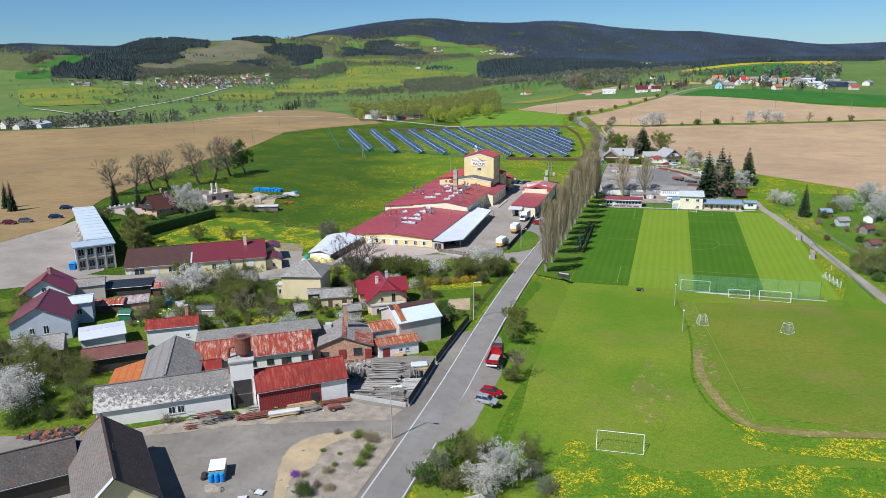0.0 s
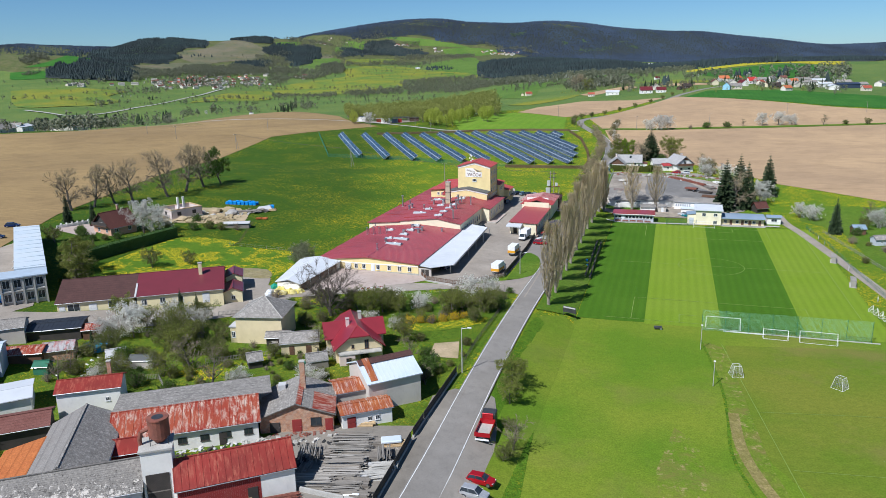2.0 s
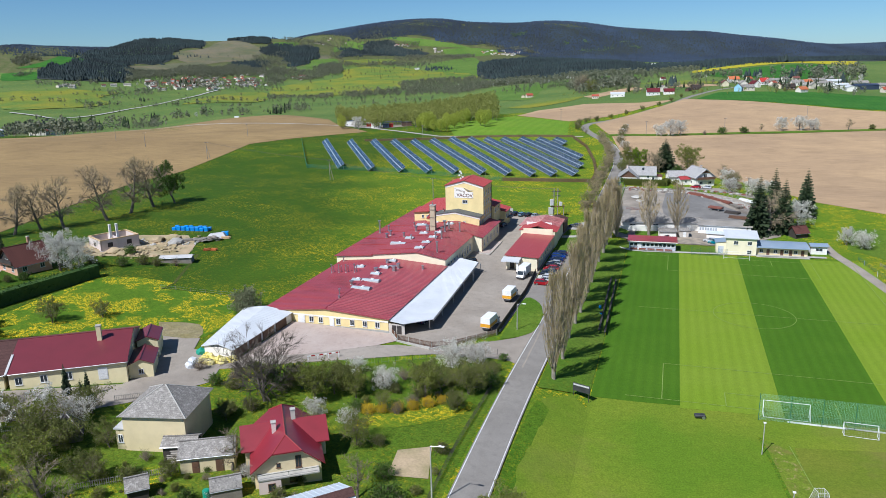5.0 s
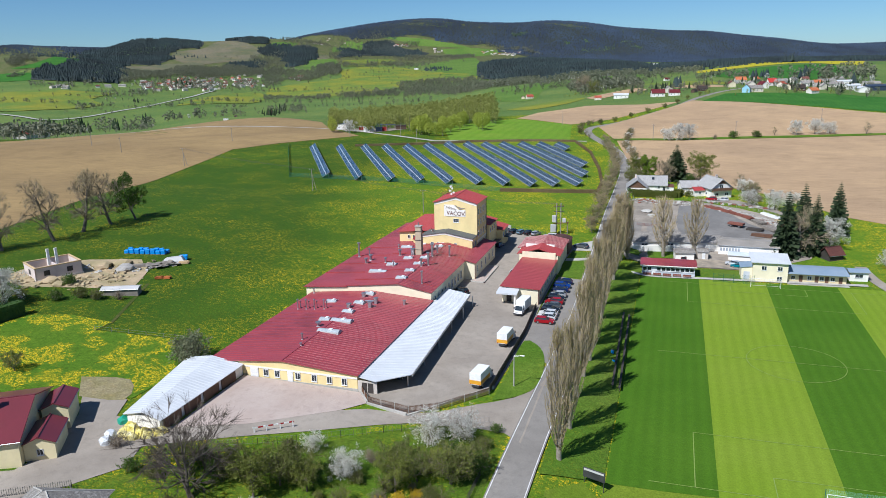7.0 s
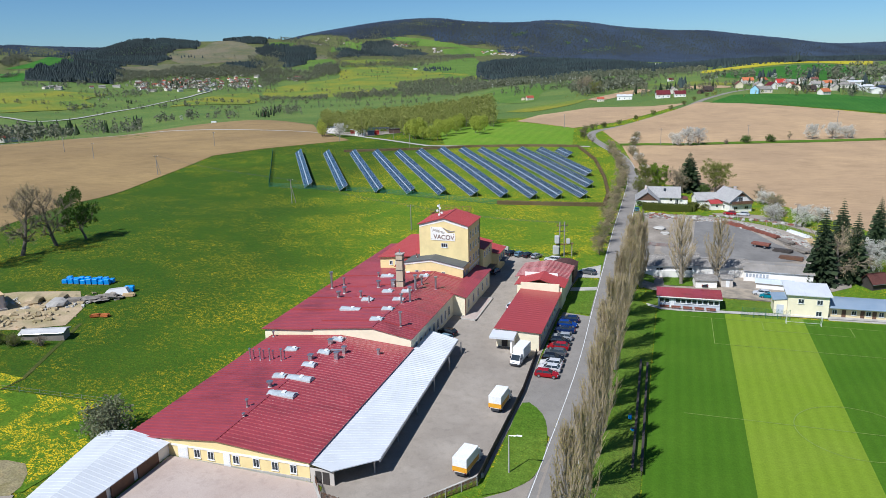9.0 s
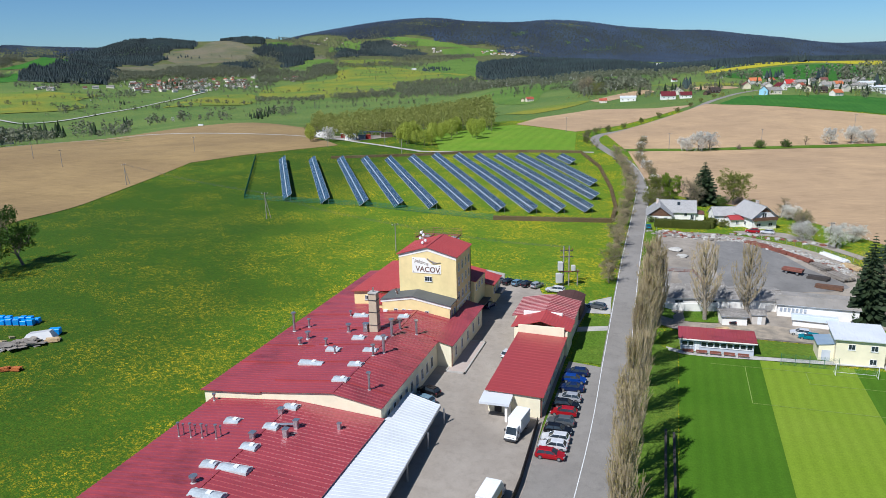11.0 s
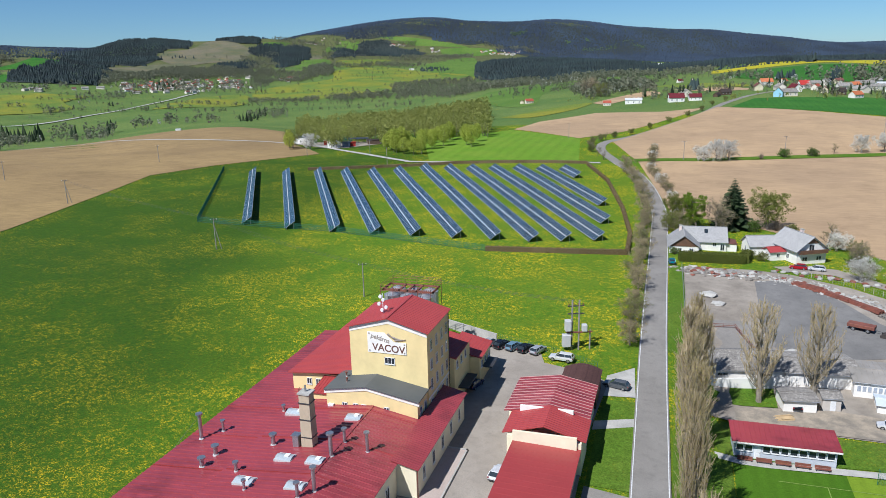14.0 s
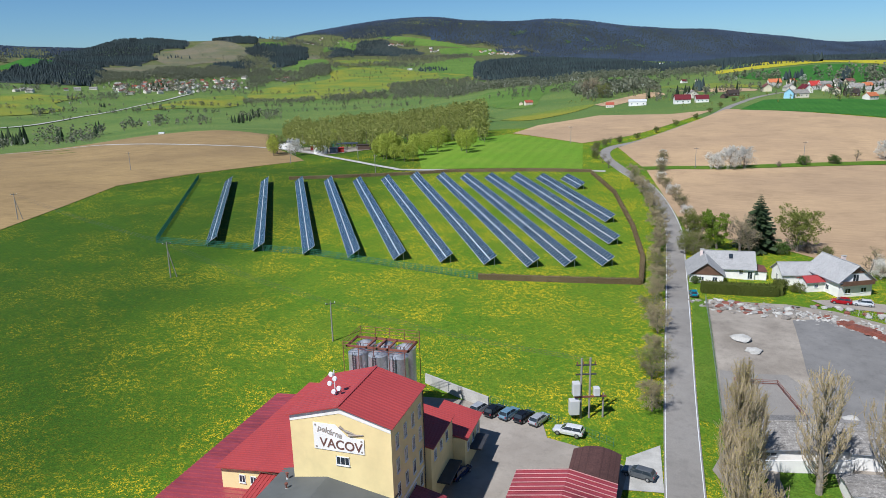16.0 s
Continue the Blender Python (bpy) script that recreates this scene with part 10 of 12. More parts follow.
for key, x, y, s in (("shrub1", -180, 204, 0.8), ("shrub1", -177.5, 201.5, 1.0), ("shrub1", -174, 199, 0.9), ("shrub1", -170, 198, 0.8), ("shrub0", -167, 200, 0.8), ("shrub1", -182.5, 207, 0.6), ("shrub1", -165, 203, 0.8), ("shrub3", -172, 196.5, 0.9)):
    plant(key, x, y, s)
site = thing("house_shell", "unfinished white block house without a roof", "building", pose(-167.5, 237.2, ground_z(-167.5, 237.2), 0, 0, 62))
for a in ((-5.5, 5.5, -4.6, -4.25, -0.5, 3.0), (-5.5, 5.5, 4.25, 4.6, -0.5, 3.0), (-5.5, -5.15, -4.6, 4.6, -0.5, 3.0), (5.15, 5.5, -4.6, 4.6, -0.5, 3.0), (-0.2, 0.1, -4.3, 4.3, 0, 3.0)):
    part("wall", boxes(a), M["block_wall"], site)
part("ring_beam", boxes((-5.6, 5.6, -4.7, -4.2, 3.0, 3.25), (-5.6, 5.6, 4.2, 4.7, 3.0, 3.25), (-5.6, -5.1, -4.2, 4.2, 3.0, 3.25), (5.1, 5.6, -4.2, 4.2, 3.0, 3.25)), M["fresh_wood"], site)
part("floor_slab", boxes((-5.7, 5.7, -4.8, 4.8, -0.6, 0.05)), M["concrete"], site)
for dx, dy in ((-0.6, 0.6), (1.2, 0.2)):
    part("chimney", boxes((dx - 0.3, dx + 0.3, dy - 0.3, dy + 0.3, 0, 6.4)), M["white_wall"], site)
for x in (-2.8, 2.6):
    part("opening", boxes((x - 0.7, x + 0.7, -4.64, -4.58, 0.9, 2.2)), M["dark_wood"], site)
part("opening", boxes((-5.54, -5.48, -1.0, 0.6, 0.9, 2.2)), M["dark_wood"], site)
drape("building_site", [(-176, 228), (-166, 226), (-150, 232), (-143, 238), (-147, 247), (-156, 256), (-168, 250), (-177, 240)], M["bare"], "bare sandy ground of a building site", "ground", 0.1, 5)
for x, y, s, key, lab in ((-156.5, 249.2, 2.6, "bare", "heap of sandy earth"), (-153.6, 246.6, 2.3, "stone", "heap of grey rubble"), (-160.0, 245.6, 2.6, "bare", "heap of sandy earth"), (-163.0, 231.4, 1.9, "bare", "heap of reddish earth"), (-159.4, 230.2, 1.5, "bare", "heap of reddish earth")):
    boulder(x, y, s, int(s * 10), key, lab, "mound", 0.45, "heaps on the building site", "heap")
for i in range(16):
    x, y = -163.5 + (i % 8) * 1.35, 259.2 + (i // 8) * 1.6 + (i % 8) * 0.5
    b = thing("block_pallet", "pallet of blocks wrapped in bright blue film", "pallet", pose(x, y, ground_z(x, y), 0, 0, 20), "blue pallets on the building site")
    part("wrapped_block", bevelled(boxes((-0.6, 0.6, -0.6, 0.6, 0.12, 1.35 - 0.3 * (i % 3 == 0))), 0.06), M["blue_plastic"], b)
    part("pallet_base", boxes((-0.6, 0.6, -0.6, 0.6, 0, 0.12)), M["wood"], b)
for x, y, rz, n, L, key in ((-149.6, 252.2, 20, 14, 4.0, "wood"), (-152.4, 250.4, 25, 10, 3.6, "wood"), (-147.8, 255.2, 30, 6, 2.5, "wood"), (-143.8, 258.0, 30, 8, 2.4, "fresh_wood"), (-139.4, 245.4, 15, 6, 1.6, "orange_tile"), (-141.2, 244.4, 40, 6, 1.6, "orange_tile")):
    pile(x, y, rz, n, L, {"wood": "stack of grey scaffold planks on the meadow", "fresh_wood": "stack of fresh battens", "orange_tile": "stack of orange bricks in the grass"}[key], key)
tp = thing("tarpaulin", "grey tarpaulin drawn over building materials", "tarpaulin", pose(-147.2, 258.4, ground_z(-147.2, 258.4), 0, 0, 28))
part("sheet", hexa(bmesh.new(), [(-3.2, -1.6, 0), (3.0, -1.7, 0), (3.2, 1.6, 0), (-3, 1.5, 0)], [(-2.2, -0.9, 1.2), (2.0, -0.8, 1.5), (2.2, 0.8, 1.4), (-2, 0.9, 1.1)]), M["grey_sheet"], tp)
part("blue_sheet", bevelled(boxes((1.2, 3.4, 0.6, 2.2, 0, 1.3)), 0.15), M["blue_plastic"], tp)
house("field_shed", "long low plank shed in the meadow", "shed", -141.6, 231.4, 22, 8.4, 2.8, 1.7, 2.0, "wood", "grey_sheet", over=0.25)
ribbon("ditch", [(-141, 240), (-131, 216), (-131, 210), (-112, 214), (-104, 211)], -0.4, 0.4, M["ditch_grass"], "shallow dry ditch with rough grass", "ditch", 0.07)

# ---- club house, stand and depot ----
st = thing("club_stand", "low grey pavilion with a red roof and window band", "pavilion", pose(-17.0, 306.2, ground_z(-17, 306.2) + 0.1, 0, 0, 1.5))
part("wall", boxes((-7.2, 7.2, -2.2, 2.6, -0.8, 2.9)), M["bluegrey_wall"], st)
seam_roof(st, (-7.7, -3.0, 3.15), (7.7, -3.0, 3.15), (7.7, 3.0, 3.6), (-7.7, 3.0, 3.6), M["red_roof"], 0.16, 0.7)
part("fascia", boxes((-7.7, 7.7, -3.03, -2.97, 2.8, 3.05)), M["white_wall"], st)
for i in range(11):
    if i != 2:
        window(st, -6.4 + i * 1.28, -2.22, 1.25, 1.15, 1.1, "S", 0)
door(st, -3.85, -2.22, 0.1, 0.9, 2.2, "S", "window_white")
for i in range(5):
    bnx = thing("bench", "red-brown wooden bench before the pavilion", "bench", pose(-22.6 + i * 2.7, 302.6, ground_z(-20, 302.6) + 0.12), "benches before the pavilion")
    part("seat", boxes((-1.1, 1.1, -0.2, 0.2, 0.42, 0.48)), M["rust_steel"], bnx)
    part("backrest", boxes((-1.1, 1.1, 0.2, 0.26, 0.5, 0.9)), M["rust_steel"], bnx)
    for s in (-0.9, 0.9):
        part("leg", boxes((s - 0.04, s + 0.04, -0.18, 0.2, 0, 0.42)), M["dark_steel"], bnx)
cl = thing("club_house", "cream two-storey club house with a white lean roof", "house", pose(9.6, 308.0, ground_z(9.6, 308) - 0.1))
part("wall", hexa(bmesh.new(), [(-4.4, -3.8, -1), (4.4, -3.8, -1), (4.4, 3.8, -1), (-4.4, 3.8, -1)], [(-4.4, -3.8, 5.6), (4.4, -3.8, 5.6), (4.4, 3.8, 6.2), (-4.4, 3.8, 6.2)]), M["cream"], cl)
seam_roof(cl, (-5.0, -4.4, 5.65), (5.0, -4.4, 5.65), (5.0, 4.3, 6.35), (-5.0, 4.3, 6.35), M["white_sheet"], 0.18, 0.7)
for x, z in ((-1.6, 3.4), (2.4, 3.4), (2.4, 0.6)):
    window(cl, x, -3.82, z, 1.3, 1.2, "S", 1)
part("side_roof", slab(bmesh.new(), [Vector(p) for p in ((-7.6, -2.6, 3.6), (-4.4, -2.6, 4.0), (-4.4, 3.0, 4.0), (-7.6, 3.0, 3.6))], 0.15), M["blue_sheet"], cl)
part("side_wall", boxes((-7.2, -4.4, -2.4, 2.8, -1, 3.55)), M["cream"], cl)
part("garage_door", boxes((-6.6, -5.0, -2.46, -2.38, 0, 2.4)), M["bluegrey_wall"], cl)
ll = thing("changing_rooms", "long low building with a curved blue-grey roof", "building", pose(21.4, 308.6, ground_z(22, 308) - 0.1, 0, 0, 1.5) @ Matrix.Diagonal((0.89, 1, 1, 1)))
part("wall", boxes((-8.2, 8.2, -2.6, 3.0, -1, 2.7)), M["beige_wall"], ll)
bm = bmesh.new()
pr = [(-4.0 + 7.4 * i / 6, 2.75 + 0.75 * math.sin(math.pi * (i / 6) * 0.62 + 0.1)) for i in range(7)]
for (ya, za), (yb, zb) in zip(pr, pr[1:]):
    slab(bm, [Vector((-8.6, ya, za)), Vector((8.6, ya, za)), Vector((8.6, yb, zb)), Vector((-8.6, yb, zb))], 0.12)
bmesh.ops.remove_doubles(bm, verts=bm.verts, dist=0.001)
part("roof", bm, M["blue_sheet"], ll)
for x in (-6.6, -2.0, 1.4, 4.4):
    window(ll, x, -2.62, 0.9, 1.2, 1.1, "S", 1)
for x in (-4.4, 0.0, 2.8, 6.6):
    door(ll, x, -2.62, 0.05, 1.0, 2.0, "S", "brown_wood")
part("terrace", boxes((-8.4, 8.6, -5.2, -2.6, -0.8, 0.16)), M["concrete"], ll)
house("kiosk", "small white kiosk with a grey roof", "shed", 32.4, 312.0, 4, 4.6, 3.6, 2.6, 3.0, "white_wall", "blue_sheet", over=0.4, wins=[("S", 0, 1.0, 2.0, 1.0)])
house("hut", "dark wooden hut with a red lean-to", "shed", 29.6, 331.6, 30, 4.6, 4.0, 2.0, 3.8, "dark_wood", "chalet_tile", over=0.5)
z0 = 1.6
house("depot_shed", "white depot shed with a grey asbestos roof", "shed", -21.6, 335.4, 12, 15.0, 10.0, 3.0, 4.7, "white_wall", "slate", over=0.5, wins=row("S", 2, 8, 1.6, 2.0, 0.7))
house("depot_shed", "grey depot shed beside the poplars", "shed", -7.6, 337.0, 6, 12.5, 10.0, 2.8, 3.7, "white_wall", "slate", over=0.4)
dh = house("depot_shed", "long white depot hall with a low weathered grey-brown roof", "shed", 6.4, 334.6, -3, 17.0, 10.0, 3.0, 3.5, "white_wall", "old_sheet", over=0.4, seams=0.9)
M["faded_letters"] = plain("faded_blue_letters", lin(0.30, 0.34, 0.40), lin(0.4, 0.42, 0.46), 1.0, 9.0, 0.8)
for i in range(7):
    part("faded_bar", boxes((-8.0 + i * 0.85, -7.45 + i * 0.85, -5.05, -5.0, 1.2, 2.2)), M["faded_letters"], dh)
house("open_garage", "open garage with a weathered sheet roof", "garage", -12.6, 324.2, 8, 5.4, 5.0, 2.4, 2.7, "white_wall", "slate", over=0.4)
house("hut", "small grey hut with a white door", "shed", -7.2, 325.2, 6, 3.0, 3.4, 2.5, 3.0, "grey_wall", "slate", over=0.25, doors=[("S", 0.2, 0.9, 2.0, "window_white")])
house("lean_shed", "low white sheet-roofed store beside the club house", "shed", 5.0, 326.4, -6, 9.0, 4.2, 1.6, 1.9, "white_wall", "pale_sheet", over=0.3)
wl = thing("depot_wall", "pale boundary wall along the depot lawn", "wall")
part("wall", hexa(bmesh.new(), [(-28.6, 326.4, 0), (-13, 330.6, 0), (-13, 330.9, 0), (-28.6, 326.7, 0)], [(-28.6, 326.4, 2.6), (-13, 330.6, 2.6), (-13, 330.9, 2.6), (-28.6, 326.7, 2.6)]), M["white_wall"], wl)
rng = random.Random(5)
for i in range(34):
    x = -29 + rng.uniform(0, 16)
    y = 391 + rng.uniform(-4.5, 4.0)
    boulder(x, y, rng.uniform(0.5, 1.1), i + 100, ("stone", "concrete", "rust_steel", "wood")[i % 4], ("pale broken stone on the depot heap", "broken concrete on the depot heap", "rusty scrap on the depot heap", "grey timber scrap on the depot heap")[i % 4], "rubble", 0.5, "rubble along the depot edge", "rubble")
for i in range(26):
    t = i / 25
    x, y = -8 + 26 * t + rng.uniform(-1.5, 1.5), 397 - 9 * t + rng.uniform(-1.8, 1.8)
    boulder(x, y, rng.uniform(0.5, 1.0), i + 200, ("stone", "concrete", "rust_steel")[i % 3], ("pale broken stone on the depot heap", "broken concrete on the depot heap", "rusty scrap on the depot heap")[i % 3], "rubble", 0.5, "rubble along the depot edge", "rubble")
for x, y, rz, n, L, key in ((-2.0, 384, -40, 8, 7.0, "rust_steel"), (3.0, 378, -50, 6, 8.0, "rust_steel"), (8.0, 372, -55, 6, 9.0, "rust_steel"), (12.5, 365, -60, 10, 6.0, "wood"), (16.0, 358, -60, 12, 7.0, "wood"), (10.5, 356, -20, 8, 5.0, "dark_wood"), (17.5, 374, -60, 6, 10.0, "white_paint"), (20.5, 366, -60, 8, 6.0, "fresh_wood"), (12.0, 350, -15, 8, 6.0, "brown_wood")):
    pile(x, y, rz, n, L, {"rust_steel": "row of rusty red steel girders", "wood": "stack of grey formwork boards", "dark_wood": "stack of dark boards", "white_paint": "row of long white pipes", "fresh_wood": "stack of pale crates", "brown_wood": "stack of brown pallets"}[key], key, 0.3)
for x, y, s in ((-25.5, 371.5, 2.0), (-23.5, 366.5, 1.5), (-10.5, 345.5, 1.2)):
    boulder(x, y, s, int(s * 7), "concrete", "heap of white gravel in the depot", "mound", 0.35, "gravel heaps", "heap")
trl = thing("flat_trailer", "red flat trailer parked in the depot", "trailer", pose(4.6, 358.6, ground_z(4.6, 358.6) + 0.1, 0, 0, -25))
part("deck", bevelled(boxes((-2.6, 2.6, -1.1, 1.1, 0.8, 1.5)), 0.05), M["rust_steel"], trl)
part("drawbar", rod((2.6, 0, 0.7), (4.4, 0, 0.5), 0.08), M["dark_steel"], trl)
for sx in (-1.4, 1.4):
    for s in (-0.9, 0.9):
        wheel(trl, sx, s, 0.42, 0.26)
bar = thing("barrier_rail", "red and white striped barrier rail", "barrier", pose(-75.3, 187.8, ground_z(-75.3, 187.8) + 0.1, 0, 0, 35))
for i in range(8):
    part("rail_piece", boxes((-3.2 + i * 0.8, -2.4 + i * 0.8, -0.05, 0.05, 0.75, 0.95)), M["paint_red" if i % 2 else "white_paint"], bar)
for dx in (-3.0, -1.1, 1.0, 3.0):
    part("post", boxes((dx - 0.08, dx + 0.08, -0.06, 0.06, -0.2, 0.95)), M["white_paint"], bar)
rng = random.Random(77)
for i in range(16):
    k = i / 15
    x, y = -97.6 + 6.4 * k + rng.uniform(-0.3, 0.3), 181.6 - 1.4 * math.sin(3.1 * k) - 2.4 * (1 - k) * (i % 3) / 2 + rng.uniform(-0.3, 0.3)
    boulder(x, y, rng.uniform(0.75, 1.05), 300 + i, ("sack_yellow", "sack_yellow", "sack_cream")[i % 3], "pale yellow plastic sack heaped by a garage", "sack", 0.95, "yellow sacks", "sack")
for i, (x, y, key, lab) in enumerate(((-97.4, 176.4, "white_sheet", "white plastic bulk bag by a garage"), (-98.0, 178.2, "white_sheet", "white plastic bulk bag by a garage"), (-99.4, 182.6, "green_plastic", "green plastic sack by a garage"))):
    boulder(x, y, 1.0, 330 + i, key, lab, "sack", 1.0, "", "sack")
# white houses north of the depot
h1 = house("house", "white house with a grey slate roof and brown gable", "house", -25.6, 419.4, 3, 12.5, 9.0, 3.0, 6.2, "white_wall", "pale_slate", over=0.5, wins=[("S", 3.0, 1.4, 1.0, 1.6), ("S", 5.2, 0.2, 1.2, 2.0)])
part("lean_roof", slab(bmesh.new(), [Vector(p) for p in ((6.2, -4.2, 2.4), (9.4, -4.2, 2.2), (9.4, 1.2, 2.4), (6.2, 1.2, 3.0))], 0.14), M["brown_tile"], h1)
part("lean_wall", boxes((6.2, 9.2, -4.0, 1.0, -1.0, 2.2)), M["white_wall"], h1)
part("skylight", slab(bmesh.new(), [Vector(p) for p in ((0.2, -2.2, 4.95), (1.2, -2.2, 4.95), (1.2, -1.0, 5.8), (0.2, -1.0, 5.8))], 0.06), M["glass"], h1)
hw = house("house_wing", "white house wing with a half-hipped grey roof", "house", -31.2, 414.6, 92, 13.0, 8.0, 2.6, 5.6, "white_wall", "pale_slate", over=0.6, wins=[("W", -2.0, 0.9, 1.2, 1.1), ("W", 1.2, 0.9, 1.2, 1.1)], stacks=[(3.0, 0.8, 4.8, 6.6, 0.7, "pink_wall")])
part("gable_panel", prism(bmesh.new(), [(-3.9, 2.5), (3.9, 2.5), (0, 5.4)], -6.62, -6.52), M["brown_wood"], hw, "dark brown boarded gable")
h2 = house("house", "white house with brown balcony and grey roof", "house", -0.4, 412.9, 117, 12.0, 8.8, 4.2, 7.6, "white_wall", "pale_slate", over=0.7, wins=[("W", -2.2, 0.9, 1.5, 1.2), ("W", 2.0, 0.9, 1.5, 1.2), ("W", 0.2, 3.6, 1.6, 1.9), ("N", -2, 0.9, 1.2, 1.3)], stacks=[(0.0, -0.8, 6.4, 8.4, 0.8, "pink_wall")])
part("balcony", boxes((-7.1, -6.0, -4.2, 4.2, 3.1, 3.3)), M["brown_wood"], h2)
part("balcony_rail", boxes((-7.1, -7.0, -4.2, 4.2, 3.3, 4.2)), M["brown_wood"], h2)
part("gable_panel", prism(bmesh.new(), [(-2.0, 5.8), (2.0, 5.8), (0, 7.3)], -6.12, -6.02), M["brown_wood"], h2)
house("house", "low white wing with a grey roof", "house", -9.2, 416.6, 14, 9.5, 7.0, 3.0, 5.2, "white_wall", "pale_slate", over=0.4, wins=[("W", 0, 1.0, 1.0, 1.3)])
house("porch_building", "small white porch with a bright red roof", "house", -6.6, 410.6, 24, 4.6, 3.6, 2.6, 3.5, "white_wall", "red_roof2", over=0.4, wins=[("S", 0, 1.0, 1.0, 1.0)])


def pole_bundle(x, y, rz, L, W, H, n, key, label, seed, r=0.07):
    """A weathered bundle of poles lying side by side, too many to pick apart."""
    rg = random.Random(seed)
    bm = bmesh.new()
    z0 = ground_z(x, y) + 0.12
    for i in range(n):
        a = pose(x, y, z0 + rg.uniform(0, H), rg.uniform(-2, 2), rg.uniform(-1.5, 1.5), rz + rg.gauss(0, 3))
        o, s = rg.uniform(-W / 2, W / 2), rg.uniform(-0.4, 0.4)
        h = rg.uniform(0.35, 0.5)
        tube(bm, a @ Vector((s - L * h, o, 0)), a @ Vector((s + L * h, o, 0)), r * rg.uniform(0.7, 1.3), r * rg.uniform(0.7, 1.2), 5)
    tagged(link_mesh("pole_bundle", bm, M[key]), label, "timber", "", "stuff")


M["orange_scrap"] = plain("orange_rusty_scrap", lin(0.34, 0.16, 0.06), lin(0.22, 0.10, 0.05), 1.0, 6.0, 0.8)


def rubble_band(name, label, key, pts, width, n, s0, s1, seed, flat=0.6):
    """A band of broken pieces too many to count."""
    rg = random.Random(seed)
    bm = bmesh.new()
    seg = [math.dist(a, b) for a, b in zip(pts, pts[1:])]
    for i in range(n):
        d = rg.uniform(0, sum(seg))
        k = 0
        while d > seg[k]:
            d -= seg[k]
            k += 1
        (ax, ay), (bx, by) = pts[k], pts[k + 1]
        x, y = ax + (bx - ax) * d / seg[k] + rg.gauss(0, width * 0.4), ay + (by - ay) * d / seg[k] + rg.gauss(0, width * 0.4)
        s = rg.uniform(s0, s1)
        m = pose(x, y, ground_z(x, y) + s * 0.3 * rg.uniform(0.6, 1.6), rg.uniform(-20, 20), rg.uniform(-20, 20), rg.uniform(0, 180))
        lo = [m @ Vector((a * s * rg.uniform(0.7, 1.3), b * s * 0.6 * rg.uniform(0.7, 1.2), -s * flat / 2)) for a, b in ((-1, -1), (1, -1), (1, 1), (-1, 1))]
        hi = [m @ Vector((a * s * rg.uniform(0.5, 1.1), b * s * 0.55 * rg.uniform(0.6, 1.1), s * flat / 2)) for a, b in ((-1, -1), (1, -1), (1, 1), (-1, 1))]
        hexa(bm, lo, hi)
    tagged(link_mesh(name, bm, M[key]), label, "rubble", "", "stuff")


BAND = [(-31.6, 392), (-21, 391.6), (-11, 391), (-3, 386.5), (4, 380), (12, 371), (19, 362)]
rubble_band("rubble_pile", "long band of pale broken concrete and stone", "concrete", BAND, 4.0, 420, 0.2, 0.62, 1)
rubble_band("rubble_pile", "broken grey stone along the depot edge", "stone", BAND, 4.4, 320, 0.18, 0.55, 2)
rubble_band("scrap_pile", "rusty scrap scattered along the depot edge", "rust_steel", BAND, 4.4, 90, 0.2, 0.8, 3, 0.25)
rubble_band("timber_scrap", "grey timber scrap along the depot edge", "wood", BAND[:3], 4.0, 120, 0.3, 0.9, 4, 0.2)
rubble_band("scrap_pile", "mixed scrap and tools along the sheds", "rust_steel", [(-72, 89.5), (-62, 94.5), (-52, 100.5)], 1.0, 50, 0.12, 0.4, 5, 0.3)
rubble_band("scrap_pile", "rusty scrap and machine parts before the brick workshop", "rust_steel", [(-62.5, 116.6), (-56.5, 119.4), (-52.0, 121.6)], 1.1, 46, 0.1, 0.38, 61, 0.7)
rubble_band("scrap_pile", "grey boards and tubs before the brick workshop", "wood", [(-63.5, 115.4), (-57.0, 118.2), (-51.6, 120.8)], 1.0, 40, 0.12, 0.42, 62, 0.6)
rubble_band("scrap_pile", "pale crates and sheets along the workshop wall", "grey_sheet", [(-79.0, 104.6), (-71.5, 109.3), (-64.2, 114.2)], 0.9, 46, 0.12, 0.42, 63, 0.6)
rubble_band("scrap_pile", "dark boards and tyres along the workshop wall", "dark_wood", [(-78.0, 104.0), (-70.5, 108.8), (-63.6, 113.4)], 0.9, 34, 0.12, 0.40, 64, 0.6)
rubble_band("scrap_pile", "pale boxes and sacks along the sheds", "concrete", [(-75, 87.5), (-62, 95), (-50, 101.5)], 1.0, 40, 0.1, 0.35, 15, 0.6)
rubble_band("timber_scrap", "grey boards lying along the sheds", "wood", [(-73, 88.8), (-62, 95), (-52, 100.8)], 0.9, 60, 0.15, 0.6, 16, 0.15)
drape("weed_strip", [(-86, 83.0), (-76, 88.6), (-66.8, 94.6), (-66.3, 93.7), (-75.4, 87.2), (-80, 83.4), (-84, 81)], M["garden"], "weedy grass strip along the barn", "grass", 0.15, 3)
drape("weed_strip", [(-63.4, 96.9), (-52.6, 103.2), (-52.2, 102.2), (-62.8, 95.7)], M["garden"], "weedy grass strip before the red shed", "grass", 0.15, 3)
for key, x, y, s in (("shrub2", -75.2, 87.6, 0.8), ("shrub2", -73.6, 88.2, 0.6), ("shrub1", -67.2, 92.6, 0.35), ("shrub1", -70.0, 91.2, 0.3), ("shrub0", -66.0, 93.4, 0.3)):
    plant(key, x, y, s)
